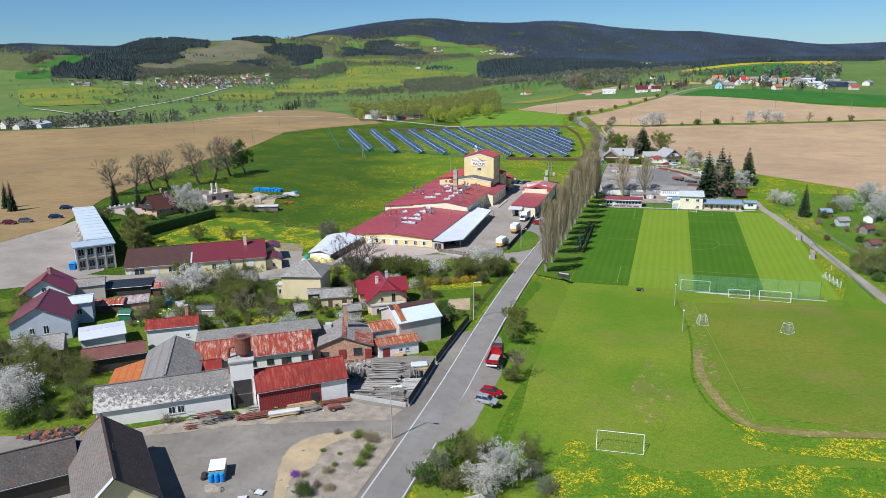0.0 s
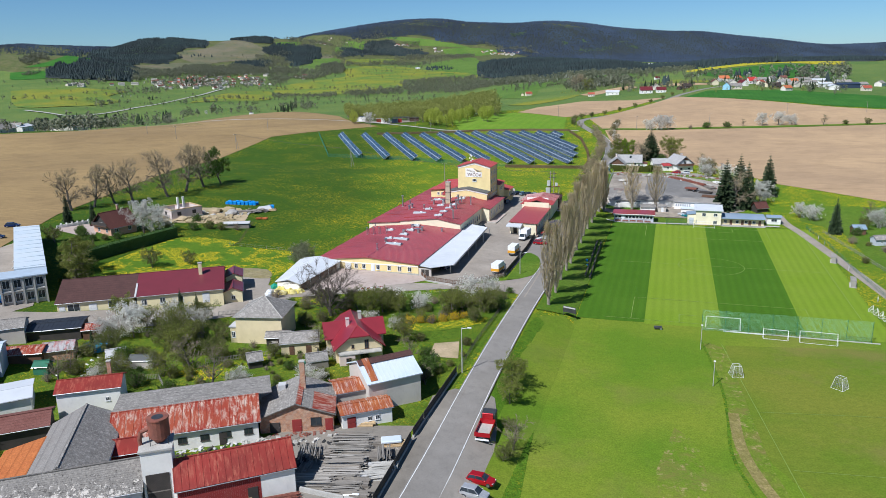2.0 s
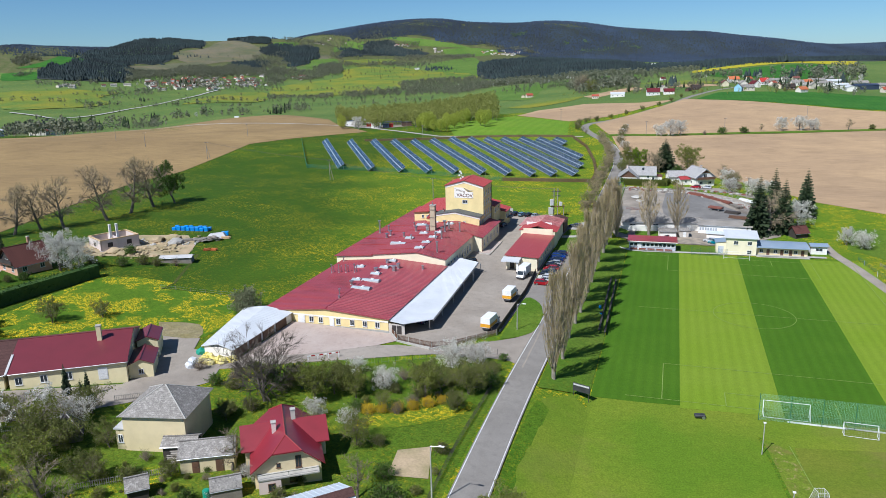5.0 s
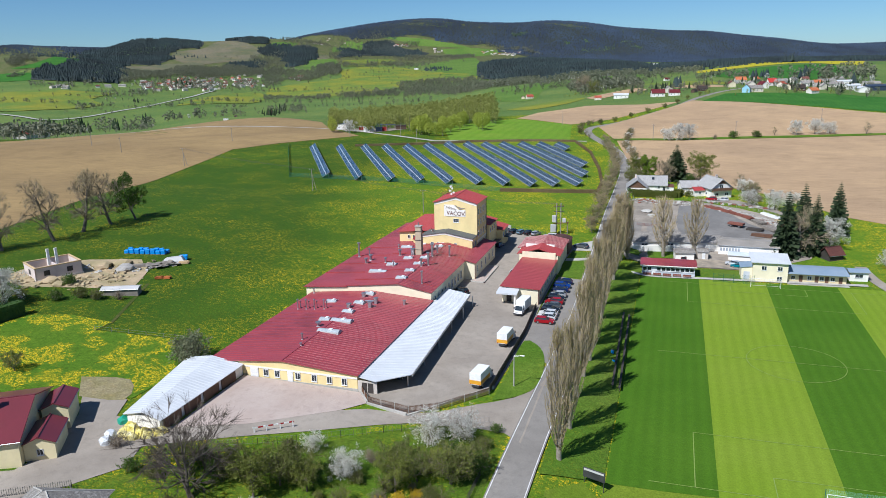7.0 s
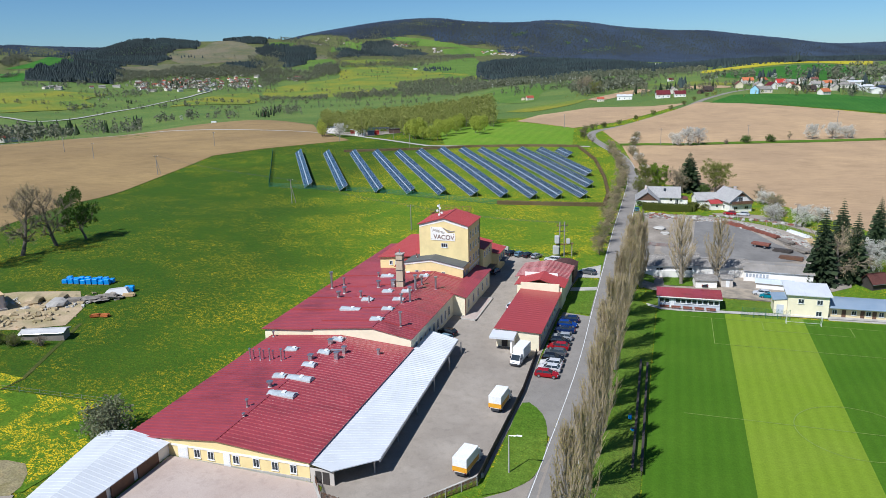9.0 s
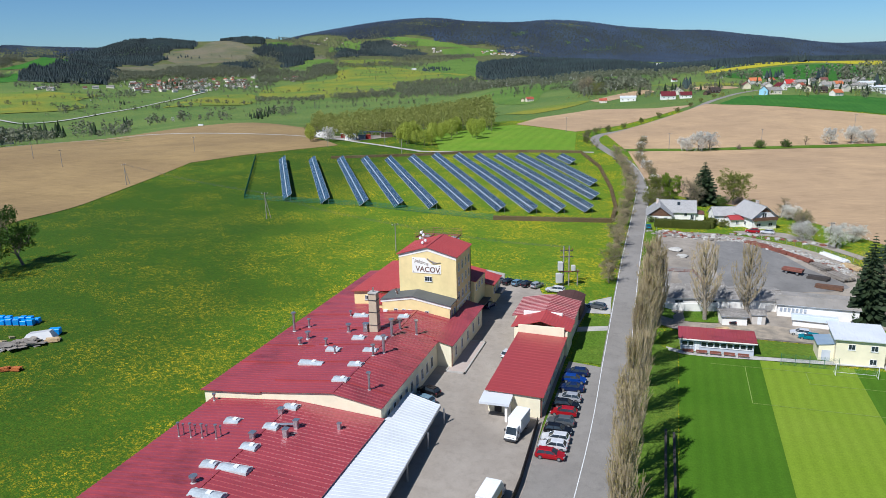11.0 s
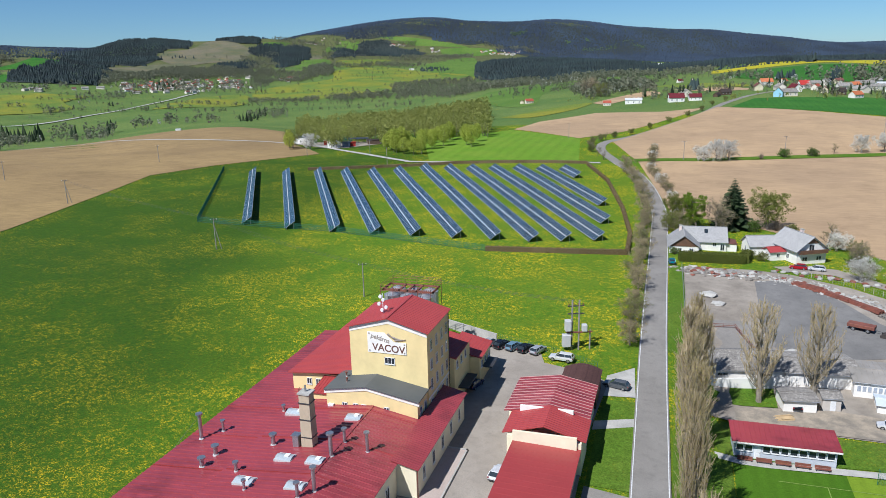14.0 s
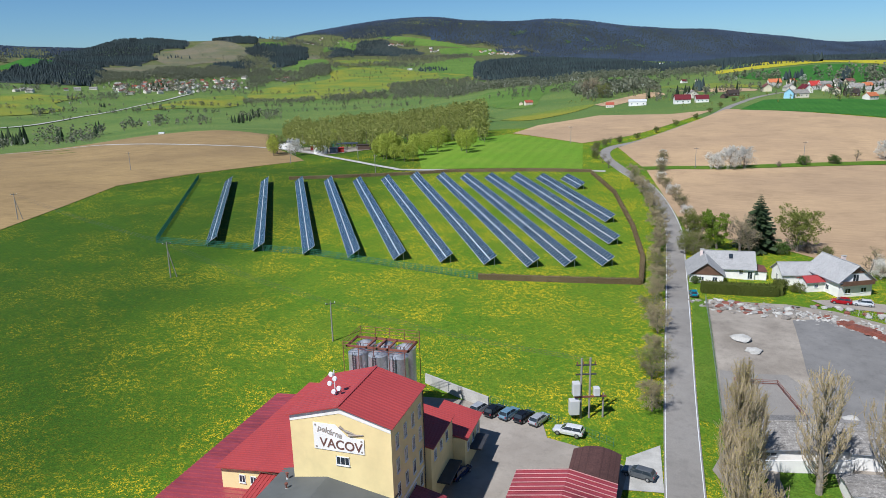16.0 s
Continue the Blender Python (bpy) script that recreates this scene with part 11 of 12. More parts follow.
for x, y, rz, L, W, H, n, key, lab in ((-70.4, 87.2, 34, 1.8, 1.6, 0.5, 14, "rust_steel", "red steel frames piled on gravel"), (-68.8, 89.5, 30, 2.0, 2.0, 1.0, 30, "wood", "grey pallets stacked beside the barn"), (-72.0, 89.8, 32, 1.4, 1.2, 1.2, 14, "concrete", "pale posts stacked beside the barn"), (-66.8, 91.6, 34, 2.4, 1.4, 0.9, 20, "dark_steel", "dark scrap rails beside the barn"), (-62.8, 93.1, 34, 5.4, 1.3, 0.9, 26, "rust_steel", "long rusty red rails on trestles"), (-58.4, 95.1, 34, 5.0, 0.8, 0.7, 24, "fresh_wood", "fresh boards below a white sheet"), (-55.1, 98.6, 34, 3.0, 1.4, 0.9, 22, "wood", "grey planks stacked before the red shed")):
    pole_bundle(x, y, rz, L, W, H, n, key, lab, int(-x * 7))
rubble_band("timber_scrap", "loose grey planks littering the timber yard", "wood", [(-54, 108), (-45, 108.5), (-43, 120), (-52, 116)], 4.0, 70, 0.2, 0.5, 6, 0.2)
rubble_band("scrap_pile", "old tools and boxes before the brick workshop", "concrete", [(-66, 113), (-56, 118), (-50, 121)], 1.2, 40, 0.25, 0.6, 7, 0.7)
rubble_band("scrap_pile", "heap of dark scrap behind the barn", "dark_steel", [(-92.5, 77.5), (-87, 81)], 2.0, 90, 0.2, 0.6, 8, 0.8)
rubble_band("scrap_pile", "orange and brown scrap heaped behind the barn", "orange_scrap", [(-92, 77.8), (-88, 80)], 1.6, 30, 0.2, 0.6, 10, 0.7)
rubble_band("scrap_pile", "heap of rusty scrap behind the barn", "rust_steel", [(-92.5, 77.5), (-87, 81)], 2.0, 70, 0.2, 0.6, 9, 0.7)
# garden huts across the path
for i, (x, y, rz, key) in enumerate(((61.5, 288, 20, "bluegrey_wall"), (67, 276, 40, "wood"), (58.5, 303, 10, "brown_wood"), (72, 295, 60, "white_wall"), (78, 268, 20, "wood"), (88, 283, 35, "brown_wood"), (95, 300, 10, "beige_wall"), (64, 254, 25, "wood"), (85, 310, 15, "brown_wood"))):
    house("garden_hut", "small allotment hut with a dull roof", "shed", x, y, rz, 4.0, 3.2, 2.1, 3.1, key, ("slate", "brown_tile", "blue_sheet")[i % 3], over=0.25, group="allotment huts", wins=[("S", 0, 0.9, 0.8, 0.7)])
fence("garden_fence", "thin grey allotment fence along the path", [(47, 300), (56, 250), (62, 215), (70, 180)], 1.2, 3.0, "pole_wood", "pole_wood", (0.35, 0.9), 0.025, 0.5)

rubble_band("rubble_pile", "pale rubble and sand on the building site", "bare", [(-172, 230), (-160, 232), (-150, 240), (-157, 250)], 7.0, 160, 0.3, 0.9, 21)
rubble_band("rubble_pile", "broken pale stone on the building site", "concrete", [(-164, 244), (-152, 247), (-150, 252)], 4.0, 90, 0.25, 0.7, 22)
rubble_band("timber_scrap", "grey boards beside the building site", "wood", [(-150, 251), (-146, 256)], 2.5, 50, 0.5, 1.5, 23, 0.12)


# ---- bundles of poles and boards, fences and clutter of the yards ----
M["old_wood"] = leafy("silvered_old_wood", lin(0.20, 0.18, 0.155), lin(0.40, 0.37, 0.33))
for i, (x, y, rz, L, W, H, n) in enumerate(((-53.6, 113.4, 112, 4.2, 3.2, 1.3, 70), (-48.4, 116.6, 18, 6.0, 2.6, 1.4, 80), (-47.6, 113.0, 18, 6.2, 2.4, 1.2, 80), (-47.0, 110.2, 16, 6.0, 2.2, 1.0, 70), (-50.2, 107.4, 16, 6.4, 2.6, 0.9, 90), (-45.4, 107.4, 14, 5.0, 2.2, 0.8, 60), (-43.0, 116.6, 112, 4.0, 2.0, 1.2, 50), (-49.4, 119.4, 18, 6.4, 1.8, 1.2, 50), (-52.6, 110.2, 100, 3.0, 1.6, 1.0, 30))):
    pole_bundle(x, y, rz, L, W, H, n, "old_wood", "bundle of weathered grey poles and boards", 300 + i)
for i, (x, y, rz) in enumerate(((-42.2, 111.4, 24), (-42.0, 114.0, 24))):
    pole_bundle(x, y, rz, 4.4, 1.8, 0.7, 18, "concrete", "stack of pale concrete posts", 330 + i, 0.13)
pole_bundle(-79.6, 149.0, 20, 1.2, 4.2, 1.6, 160, "old_wood", "stacked firewood logs under a lean-to roof", 340, 0.09)
pole_bundle(-52.4, 102.4, 36, 5.5, 1.2, 0.5, 30, "rust_steel", "rusty bars lying along the shed", 341, 0.05)
pole_bundle(-63.0, 96.6, 36, 5.0, 1.6, 0.6, 40, "old_wood", "old boards stacked along the shed", 342)
pole_bundle(-70.0, 91.6, 36, 4.0, 1.6, 0.5, 30, "rust_steel", "rusty frames stacked along the barn", 343, 0.05)
for lab, pts in (("grey paling fence round a garden", [(-88, 137), (-77, 145.5)]), ("grey paling fence beside the drive", [(-101, 160.5), (-93.5, 165.5), (-90.2, 162.0)]), ("wire garden fence between the lawns", [(-104, 124), (-92, 128.5), (-84, 121.5)]), ("wooden fence beside the pool", [(-118, 141), (-108, 147)])):
    fence("garden_fence", lab, pts, 1.2, 2.4, "pole_wood", "pole_wood", (0.3, 0.85), 0.03, 0.28, "garden fences")
rng = random.Random(91)
for i in range(46):
    x, y = rng.uniform(-112, -70), rng.uniform(118, 150)
    if (x + 84) ** 2 + (y - 153) ** 2 > 70 and (x + 65) ** 2 + (y - 153) ** 2 > 60 and y > 108 - (x + 70) * 0.25 + 14:
        plant(("shrub0", "shrub3", "shrub2", "shrub1")[i % 4], x, y, rng.uniform(0.3, 0.6))
for i in range(16):
    t = i / 15
    plant(("shrub1", "shrub0", "olive0")[i % 3], -88 + 46 * t + rng.uniform(-1, 1), 172 + 12 * t + rng.uniform(-2.5, 2.5), rng.uniform(0.75, 1.1))
rubble_band("garden_clutter", "pots, boxes and boards littering the gardens", "white_paint", [(-120, 128), (-108, 128), (-98, 122)], 5.0, 30, 0.12, 0.4, 51, 0.6)
rubble_band("garden_clutter", "dark boxes and tyres round the workshop yard", "rubber", [(-66, 112), (-58, 116), (-50, 120)], 2.0, 30, 0.2, 0.5, 53, 0.7)

fence("wooden_fence", "reddish wooden rail fence in the depot", [(-28.0, 352.6), (-20.7, 354.3), (-18.4, 347.0), (-15.5, 337.5)], 1.1, 2.4, "rust_steel", "rust_steel", (0.35, 0.65, 0.95), 0.05)
fence("depot_fence", "grey wire fence along the depot verge", [(-30.9, 338), (-31.6, 394)], 1.5, 3.0, "steel", "steel", (0.1, 0.5, 0.98), 0.015, 0.7)
fence("depot_fence", "pale concrete post fence beside the depot", [(21.5, 371), (9, 386.5), (-2, 394.6)], 1.4, 2.6, "concrete", "steel", (0.2, 0.6, 0.98), 0.015, 0.6)
drape("dark_patch", [(-30.4, 356), (-18.6, 358.4), (-13, 349), (-16.4, 339.6), (-30.4, 337.6)], M["road"], "dark asphalt before the depot shed", "yard", 0.16, 5)
pole_bundle(-15.0, 318.9, 20, 3.0, 2.0, 0.3, 24, "fresh_wood", "fresh boards lying on the gravel", 360)

# ---- far landscape ----
def sd(s, d):
    """Place on the plan from a bearing (tangent) and a distance ahead of the middle of the path."""
    l = s * d
    return C0[0] - 0.3057 * d + 0.9521 * l, C0[1] + 0.9521 * d + 0.3057 * l


def far_field(key, label, spots, lift=0.0, cell=0):
    """A far field from corners given as bearing and distance."""
    near = min(p[1] for p in spots) < 1350
    lift, cell = lift or (0.3 if near else 0.9), cell or (18 if near else 50)
    drape("field", [sd(*p) for p in spline(spots + spots[:1], 3)], M[key], label, "field", lift, cell)


far_field("hazy_yellow", "far pasture yellow with dandelions", [(-0.233, 2075), (-0.202, 2225), (-0.164, 2305), (-0.133, 2375), (-0.129, 2630), (-0.065, 2830), (-0.012, 2595), (0.041, 2400), (0.052, 2185), (0.010, 2115), (-0.043, 2145), (-0.058, 1940), (-0.134, 1820), (-0.172, 1850), (-0.233, 1870)])
far_field("hazy_yellow", "far yellow and green pasture", [(-0.611, 1675), (-0.542, 1730), (-0.490, 1730), (-0.443, 1750), (-0.476, 1610), (-0.465, 1520), (-0.545, 1385), (-0.614, 1360)])
far_field("hazy_yellow", "far flowering meadow below the village", [(-0.363, 1525), (-0.340, 1640), (-0.290, 1855), (-0.248, 1960), (-0.239, 1795), (-0.256, 1610), (-0.290, 1560)])
far_field("hazy_yellow", "far strip of flowering pasture", [(-0.129, 3000), (-0.065, 3270), (-0.065, 3035), (-0.103, 2815), (-0.130, 2760)])
far_field("hazy_yellow", "dandelion meadow beside a brown field", [(0.089, 725), (0.162, 790), (0.200, 800), (0.177, 740), (0.125, 695)])
far_field("hazy_yellow", "yellow strip before the village", [(0.272, 1000), (0.320, 1005), (0.388, 895), (0.388, 865), (0.320, 930)])
far_field("wheat", "far bright green field on a hillside", [(-0.580, 2175), (-0.522, 2320), (-0.473, 2745), (-0.485, 2275), (-0.538, 2190)])
far_field("wheat", "far green field below a wood", [(-0.600, 2115), (-0.553, 2125), (-0.554, 2020), (-0.601, 2000)])
far_field("hazy_lime", "far striped green field", [(-0.185, 2755), (-0.170, 2945), (-0.138, 2995), (-0.142, 2720), (-0.163, 2680), (-0.178, 2675)])
far_field("hazy_lime", "green fields high on the hill", [(-0.080, 4140), (-0.041, 4115), (-0.004, 4070), (0.022, 4035), (0.043, 3980), (0.011, 3990), (-0.026, 4005), (-0.056, 4090)])
far_field("hazy_lime", "green field between hill woods", [(-0.143, 3180), (-0.132, 4065), (-0.107, 4085), (-0.101, 4055), (-0.123, 3355)])
far_field("hazy_lime", "small green field under the far ridge", [(-0.222, 3205), (-0.189, 3255), (-0.197, 3175), (-0.223, 3155)])
far_field("hazy_lime", "green pasture below the far hamlet", [(-0.016, 2960), (0.018, 3260), (0.050, 3395), (0.056, 2460), (0.052, 2250), (0.018, 2230), (-0.005, 2580)])
far_field("hazy_lime", "long green meadow before the forest", [(0.071, 1395), (0.139, 1290), (0.177, 1330), (0.215, 1400), (0.238, 2100), (0.277, 1345), (0.238, 1225), (0.170, 1185), (0.141, 1065), (0.128, 855), (0.083, 915), (0.056, 1210)])
far_field("hazy_lime", "green pasture beside the far hamlet", [(0.004, 3950), (0.050, 3980), (0.083, 3920), (0.056, 3780), (0.018, 3740)])
far_field("clearing", "felled grey-brown clearing on a hill", [(-0.355, 2970), (-0.319, 3055), (-0.297, 3210), (-0.279, 3255), (-0.251, 3150), (-0.238, 3075), (-0.241, 2975), (-0.253, 2840), (-0.283, 2750), (-0.332, 2630), (-0.358, 2790)])
far_field("clearing", "felled clearing above the village", [(-0.424, 2520), (-0.358, 2655), (-0.332, 2605), (-0.388, 2420), (-0.424, 2345)])
far_field("clearing", "bare brown slope between woods", [(-0.171, 3015), (-0.151, 3110), (-0.147, 3025), (-0.162, 2955)])
far_field("soil", "pale bare plot beside the farm", [(0.200, 795), (0.230, 850), (0.268, 915), (0.284, 865), (0.245, 805), (0.217, 765)])
far_field("soil", "narrow bare strip before the village", [(0.298, 915), (0.351, 890), (0.388, 845), (0.388, 820), (0.343, 845)])
far_field("wheat", "green field on the rise behind the village", [(0.367, 1060), (0.425, 1100), (0.485, 1135), (0.530, 1120), (0.561, 1035), (0.570, 945), (0.531, 895), (0.501, 880), (0.456, 905), (0.395, 960)])
far_field("rape", "yellow strip of flowering rape on the rise", [(0.350, 1190), (0.396, 2135), (0.472, 2260), (0.547, 2325), (0.579, 1195), (0.574, 1115), (0.530, 1140), (0.485, 1170), (0.425, 1135), (0.358, 1135)])
far_lane = spline([sd(*p) for p in [(-0.307, 1925), (-0.324, 1825), (-0.347, 1700), (-0.393, 1555), (-0.439, 1455), (-0.466, 1365), (-0.493, 1285), (-0.524, 1225), (-0.550, 1200), (-0.576, 1245), (-0.606, 1295)]], 4)
ribbon("lane", far_lane, -3.2, 3.2, M["concrete"], "pale country lane winding to the far village", "road", 1.3)


def within(poly, s, d):
    """Which of the points lie inside a polygon with a ragged edge."""
    s = s + 0.006 * np.sin(d * 0.031) + 0.003 * np.sin(d * 0.11)
    d = d + 30 * np.sin(s * 95) + 14 * np.sin(s * 310)
    ins = np.zeros(len(s), bool)
    for (ax, ay), (bx, by) in zip(poly, poly[1:] + poly[:1]):
        cross = ((ay > d) != (by > d)) & (s < (bx - ax) * (d - ay) / (by - ay + 1e-9) + ax)
        ins ^= cross
    return ins


def scatter(rg, spots):
    """Places of trees: rows of s0, s1, d0, d1, trees, or a polygon of corners and a number of trees."""
    P = []
    for row in spots:
        if len(row) == 5:
            s0, s1, d0, d1, n = row
            d = np.sqrt(rg.uniform(d0 * d0, d1 * d1, n)) + rg.normal(0, 0.06 * (d1 - d0), n)
            s = rg.uniform(s0, s1, n) + rg.normal(0, 0.03 * (s1 - s0), n)
        else:
            poly, n = row
            k = int(n * 3)
            d = np.sqrt(rg.uniform(min(p[1] for p in poly) ** 2, max(p[1] for p in poly) ** 2, k))
            s = rg.uniform(min(p[0] for p in poly), max(p[0] for p in poly), k)
            keep = within(poly, s, d)
            s, d = s[keep][:n], d[keep][:n]
        P.append(np.stack([C0[0] - 0.3057 * d + 0.9521 * s * d, C0[1] + 0.9521 * d + 0.3057 * s * d], -1))
    return np.concatenate(P)


def wood_mesh(name, label, spots, key, h0, h1, seed, conifer=True, lobes=1, category="forest", wide=0.28, trunk=False):
    """Far woods as one object: ragged cones for conifers, crowns of loose sprays on a trunk for the rest."""
    rg = np.random.default_rng(seed)
    P = scatter(rg, spots)
    n, V, F, base = len(P), [], [], 0
    x, y = P[:, 0], P[:, 1]
    z = height(x, y)
    # stands of older and younger trees
    H = rg.uniform(h0, h1, n) * (0.85 + 0.3 * np.sin(x * 0.011 + 2 * np.sin(y * 0.007)) * np.sin(y * 0.009 + 1.5 * np.sin(x * 0.005)))
    F4 = np.zeros((0, 4), int)
    if conifer:
        sides = 5
        ang = rg.uniform(0, 6.28, n)[:, None] + np.arange(sides)[None] * 6.28319 / sides
        r = H[:, None] * wide * rg.uniform(0.6, 1.25, (n, sides))
        ring = np.stack([x[:, None] + np.cos(ang) * r, y[:, None] + np.sin(ang) * r, z[:, None] + H[:, None] * rg.uniform(0.0, 0.28, (n, sides))], -1)
        tip = np.stack([x + rg.normal(0, 0.3, n), y + rg.normal(0, 0.3, n), z + H], -1)[:, None]
        V.append(np.concatenate([ring, tip], 1).reshape(-1, 3))
        idx = np.arange(n)[:, None] * (sides + 1)
        for i in range(sides):
            F.append(np.concatenate([idx + i, idx + (i + 1) % sides, idx + sides], 1))
        F = [np.concatenate(F)]
    else:
        m = n * lobes
        xi, yi, zi, h = (np.repeat(q, lobes) for q in (x, y, z, H))
        lean = np.repeat(rg.uniform(0.75, 1.25, n), lobes)
        u, a = rg.uniform(-1, 1, m), rg.uniform(0, 6.28, m)
        f = np.cbrt(rg.uniform(0.1, 1, m))
        q = np.sqrt(1 - u * u) * f * h * 0.27 * lean
        c = np.stack([xi + np.cos(a) * q, yi + np.sin(a) * q, zi + h * (0.56 + 0.42 * u * f)], -1)
        A = rg.normal(0, 1, (m, 3))
        A /= np.linalg.norm(A, axis=1)[:, None]
        B = np.cross(A, rg.normal(0, 1, (m, 3)))
        B /= np.linalg.norm(B, axis=1)[:, None]
        R = (h * wide * rg.uniform(0.6, 1.3, m))[:, None]
        V.append(np.stack([c + A * R, c + B * R * 0.7, c - A * R, c - B * R * 0.7], 1).reshape(-1, 3))
        F4 = np.arange(m * 4).reshape(m, 4)
        base = m * 4
        if trunk:
            for k in range(3):
                o = 6.28319 * k / 3
                w = H * 0.012 + 0.05
                V.append(np.stack([x + np.cos(o) * w, y + np.sin(o) * w, z - 0.5], -1))
            V.append(np.stack([x, y, z + H * 0.9], -1))
            i = base + np.arange(n)
            F = [np.stack([i + a * n, i + (a + 1) % 3 * n, i + 3 * n], -1) for a in range(3)]
    me = bpy.data.meshes.new(name)
    me.from_pydata(np.concatenate(V).tolist(), [], F4.tolist() + (np.concatenate(F).tolist() if F else []))
    me.materials.append(M[key])
    if trunk:
        me.materials.append(M["pale_stem"])
        me.polygons.foreach_set("material_index", np.concatenate([np.zeros(len(F4)), np.ones(3 * n)]).astype(np.int32))
    tagged(new(name, me), label, category, "", "stuff")


RIDGE = [(-0.228, 3260), (-0.191, 4365), (-0.161, 4310), (-0.101, 4135), (-0.064, 4135), (-0.037, 4145), (0.000, 4090), (0.041, 4020), (0.071, 4035), (0.116, 3790), (0.169, 3425), (0.230, 3380), (0.321, 3035), (0.419, 2655), (0.72, 3900), (0.72, 4800), (-0.235, 4800)]
LEFT_WOOD = [(-0.551, 2090), (-0.538, 2190), (-0.485, 2290), (-0.469, 2910), (-0.431, 3150), (-0.408, 3175), (-0.355, 3275), (-0.319, 3290), (-0.317, 3110), (-0.356, 2995), (-0.367, 2700), (-0.396, 2605), (-0.422, 2580), (-0.427, 2165), (-0.436, 2045), (-0.481, 1960), (-0.548, 2015)]
MAIN_WOOD = [(0.052, 2720), (0.071, 3040), (0.132, 3330), (0.169, 3340), (0.230, 3380), (0.283, 2505), (0.321, 2525), (0.358, 2580), (0.472, 3725), (0.599, 3865), (0.623, 2315), (0.487, 2285), (0.359, 2195), (0.283, 2175), (0.230, 2160), (0.170, 2065), (0.143, 1870), (0.117, 2075), (0.056, 2185)]
HILL_WOODS = (
    LEFT_WOOD,
    MAIN_WOOD,
    [(-0.284, 3295), (-0.243, 3325), (-0.224, 3235), (-0.251, 3170), (-0.280, 3260)],
    [(-0.244, 3050), (-0.229, 3155), (-0.206, 3150), (-0.176, 3250), (-0.165, 3165), (-0.162, 3060), (-0.178, 2875), (-0.199, 2675), (-0.209, 2920), (-0.237, 2980)],
    [(-0.136, 3135), (-0.102, 3960), (-0.104, 4060), (-0.064, 4095), (-0.053, 3995), (-0.019, 3895), (-0.023, 3775), (-0.132, 3085)],
    [(-0.287, 2615), (-0.268, 2735), (-0.245, 2855), (-0.230, 2755), (-0.246, 2625), (-0.284, 2550)],
)
far_field("forest_underlay", "dark ground sheet below the far spruce forest", RIDGE, 1.2, 90)
for spots in HILL_WOODS:
    far_field("forest_underlay", "dark ground sheet below the hill forest", spots, 1.4, 60)
wood_mesh("far_forest", "dark spruce forest on the far ridge, coloured blue for haze", ((RIDGE, 80000), (-0.75, -0.36, 4150, 4750, 14000)), "hazy_ridge_spruce", 6, 12, 1, wide=0.40)
wood_mesh("hill_forest", "dark spruce forest on the near hills", (
    (LEFT_WOOD, 17000),
    (MAIN_WOOD, 21000),
    (HILL_WOODS[2], 1500), (HILL_WOODS[3], 2600), (HILL_WOODS[4], 2600), (HILL_WOODS[5], 420),
    ([(-0.548, 2310), (-0.523, 4195), (-0.470, 4270), (-0.469, 2845), (-0.514, 2335)], 260),
    ([(-0.357, 2875), (-0.312, 2920), (-0.309, 2865), (-0.350, 2790)], 14),
    ([(-0.367, 2350), (-0.344, 2400), (-0.343, 2295), (-0.366, 2255)], 14),
    ([(-0.020, 2780), (0.018, 2835), (0.018, 2590), (-0.018, 2600)], 60),
    ([(0.425, 945), (0.434, 955), (0.450, 940), (0.441, 900)], 9),
    ([(0.317, 925), (0.339, 905), (0.339, 860), (0.318, 875)], 6),
    ([(0.489, 920), (0.508, 935), (0.508, 890), (0.492, 875)], 6),
    ([(0.562, 830), (0.577, 835), (0.577, 785), (0.562, 785)], 3),
    ([(0.321, 2420), (0.487, 2320), (0.485, 1170), (0.329, 2165)], 300),
), "hazy_hill_spruce", 8, 16, 2, wide=0.30)
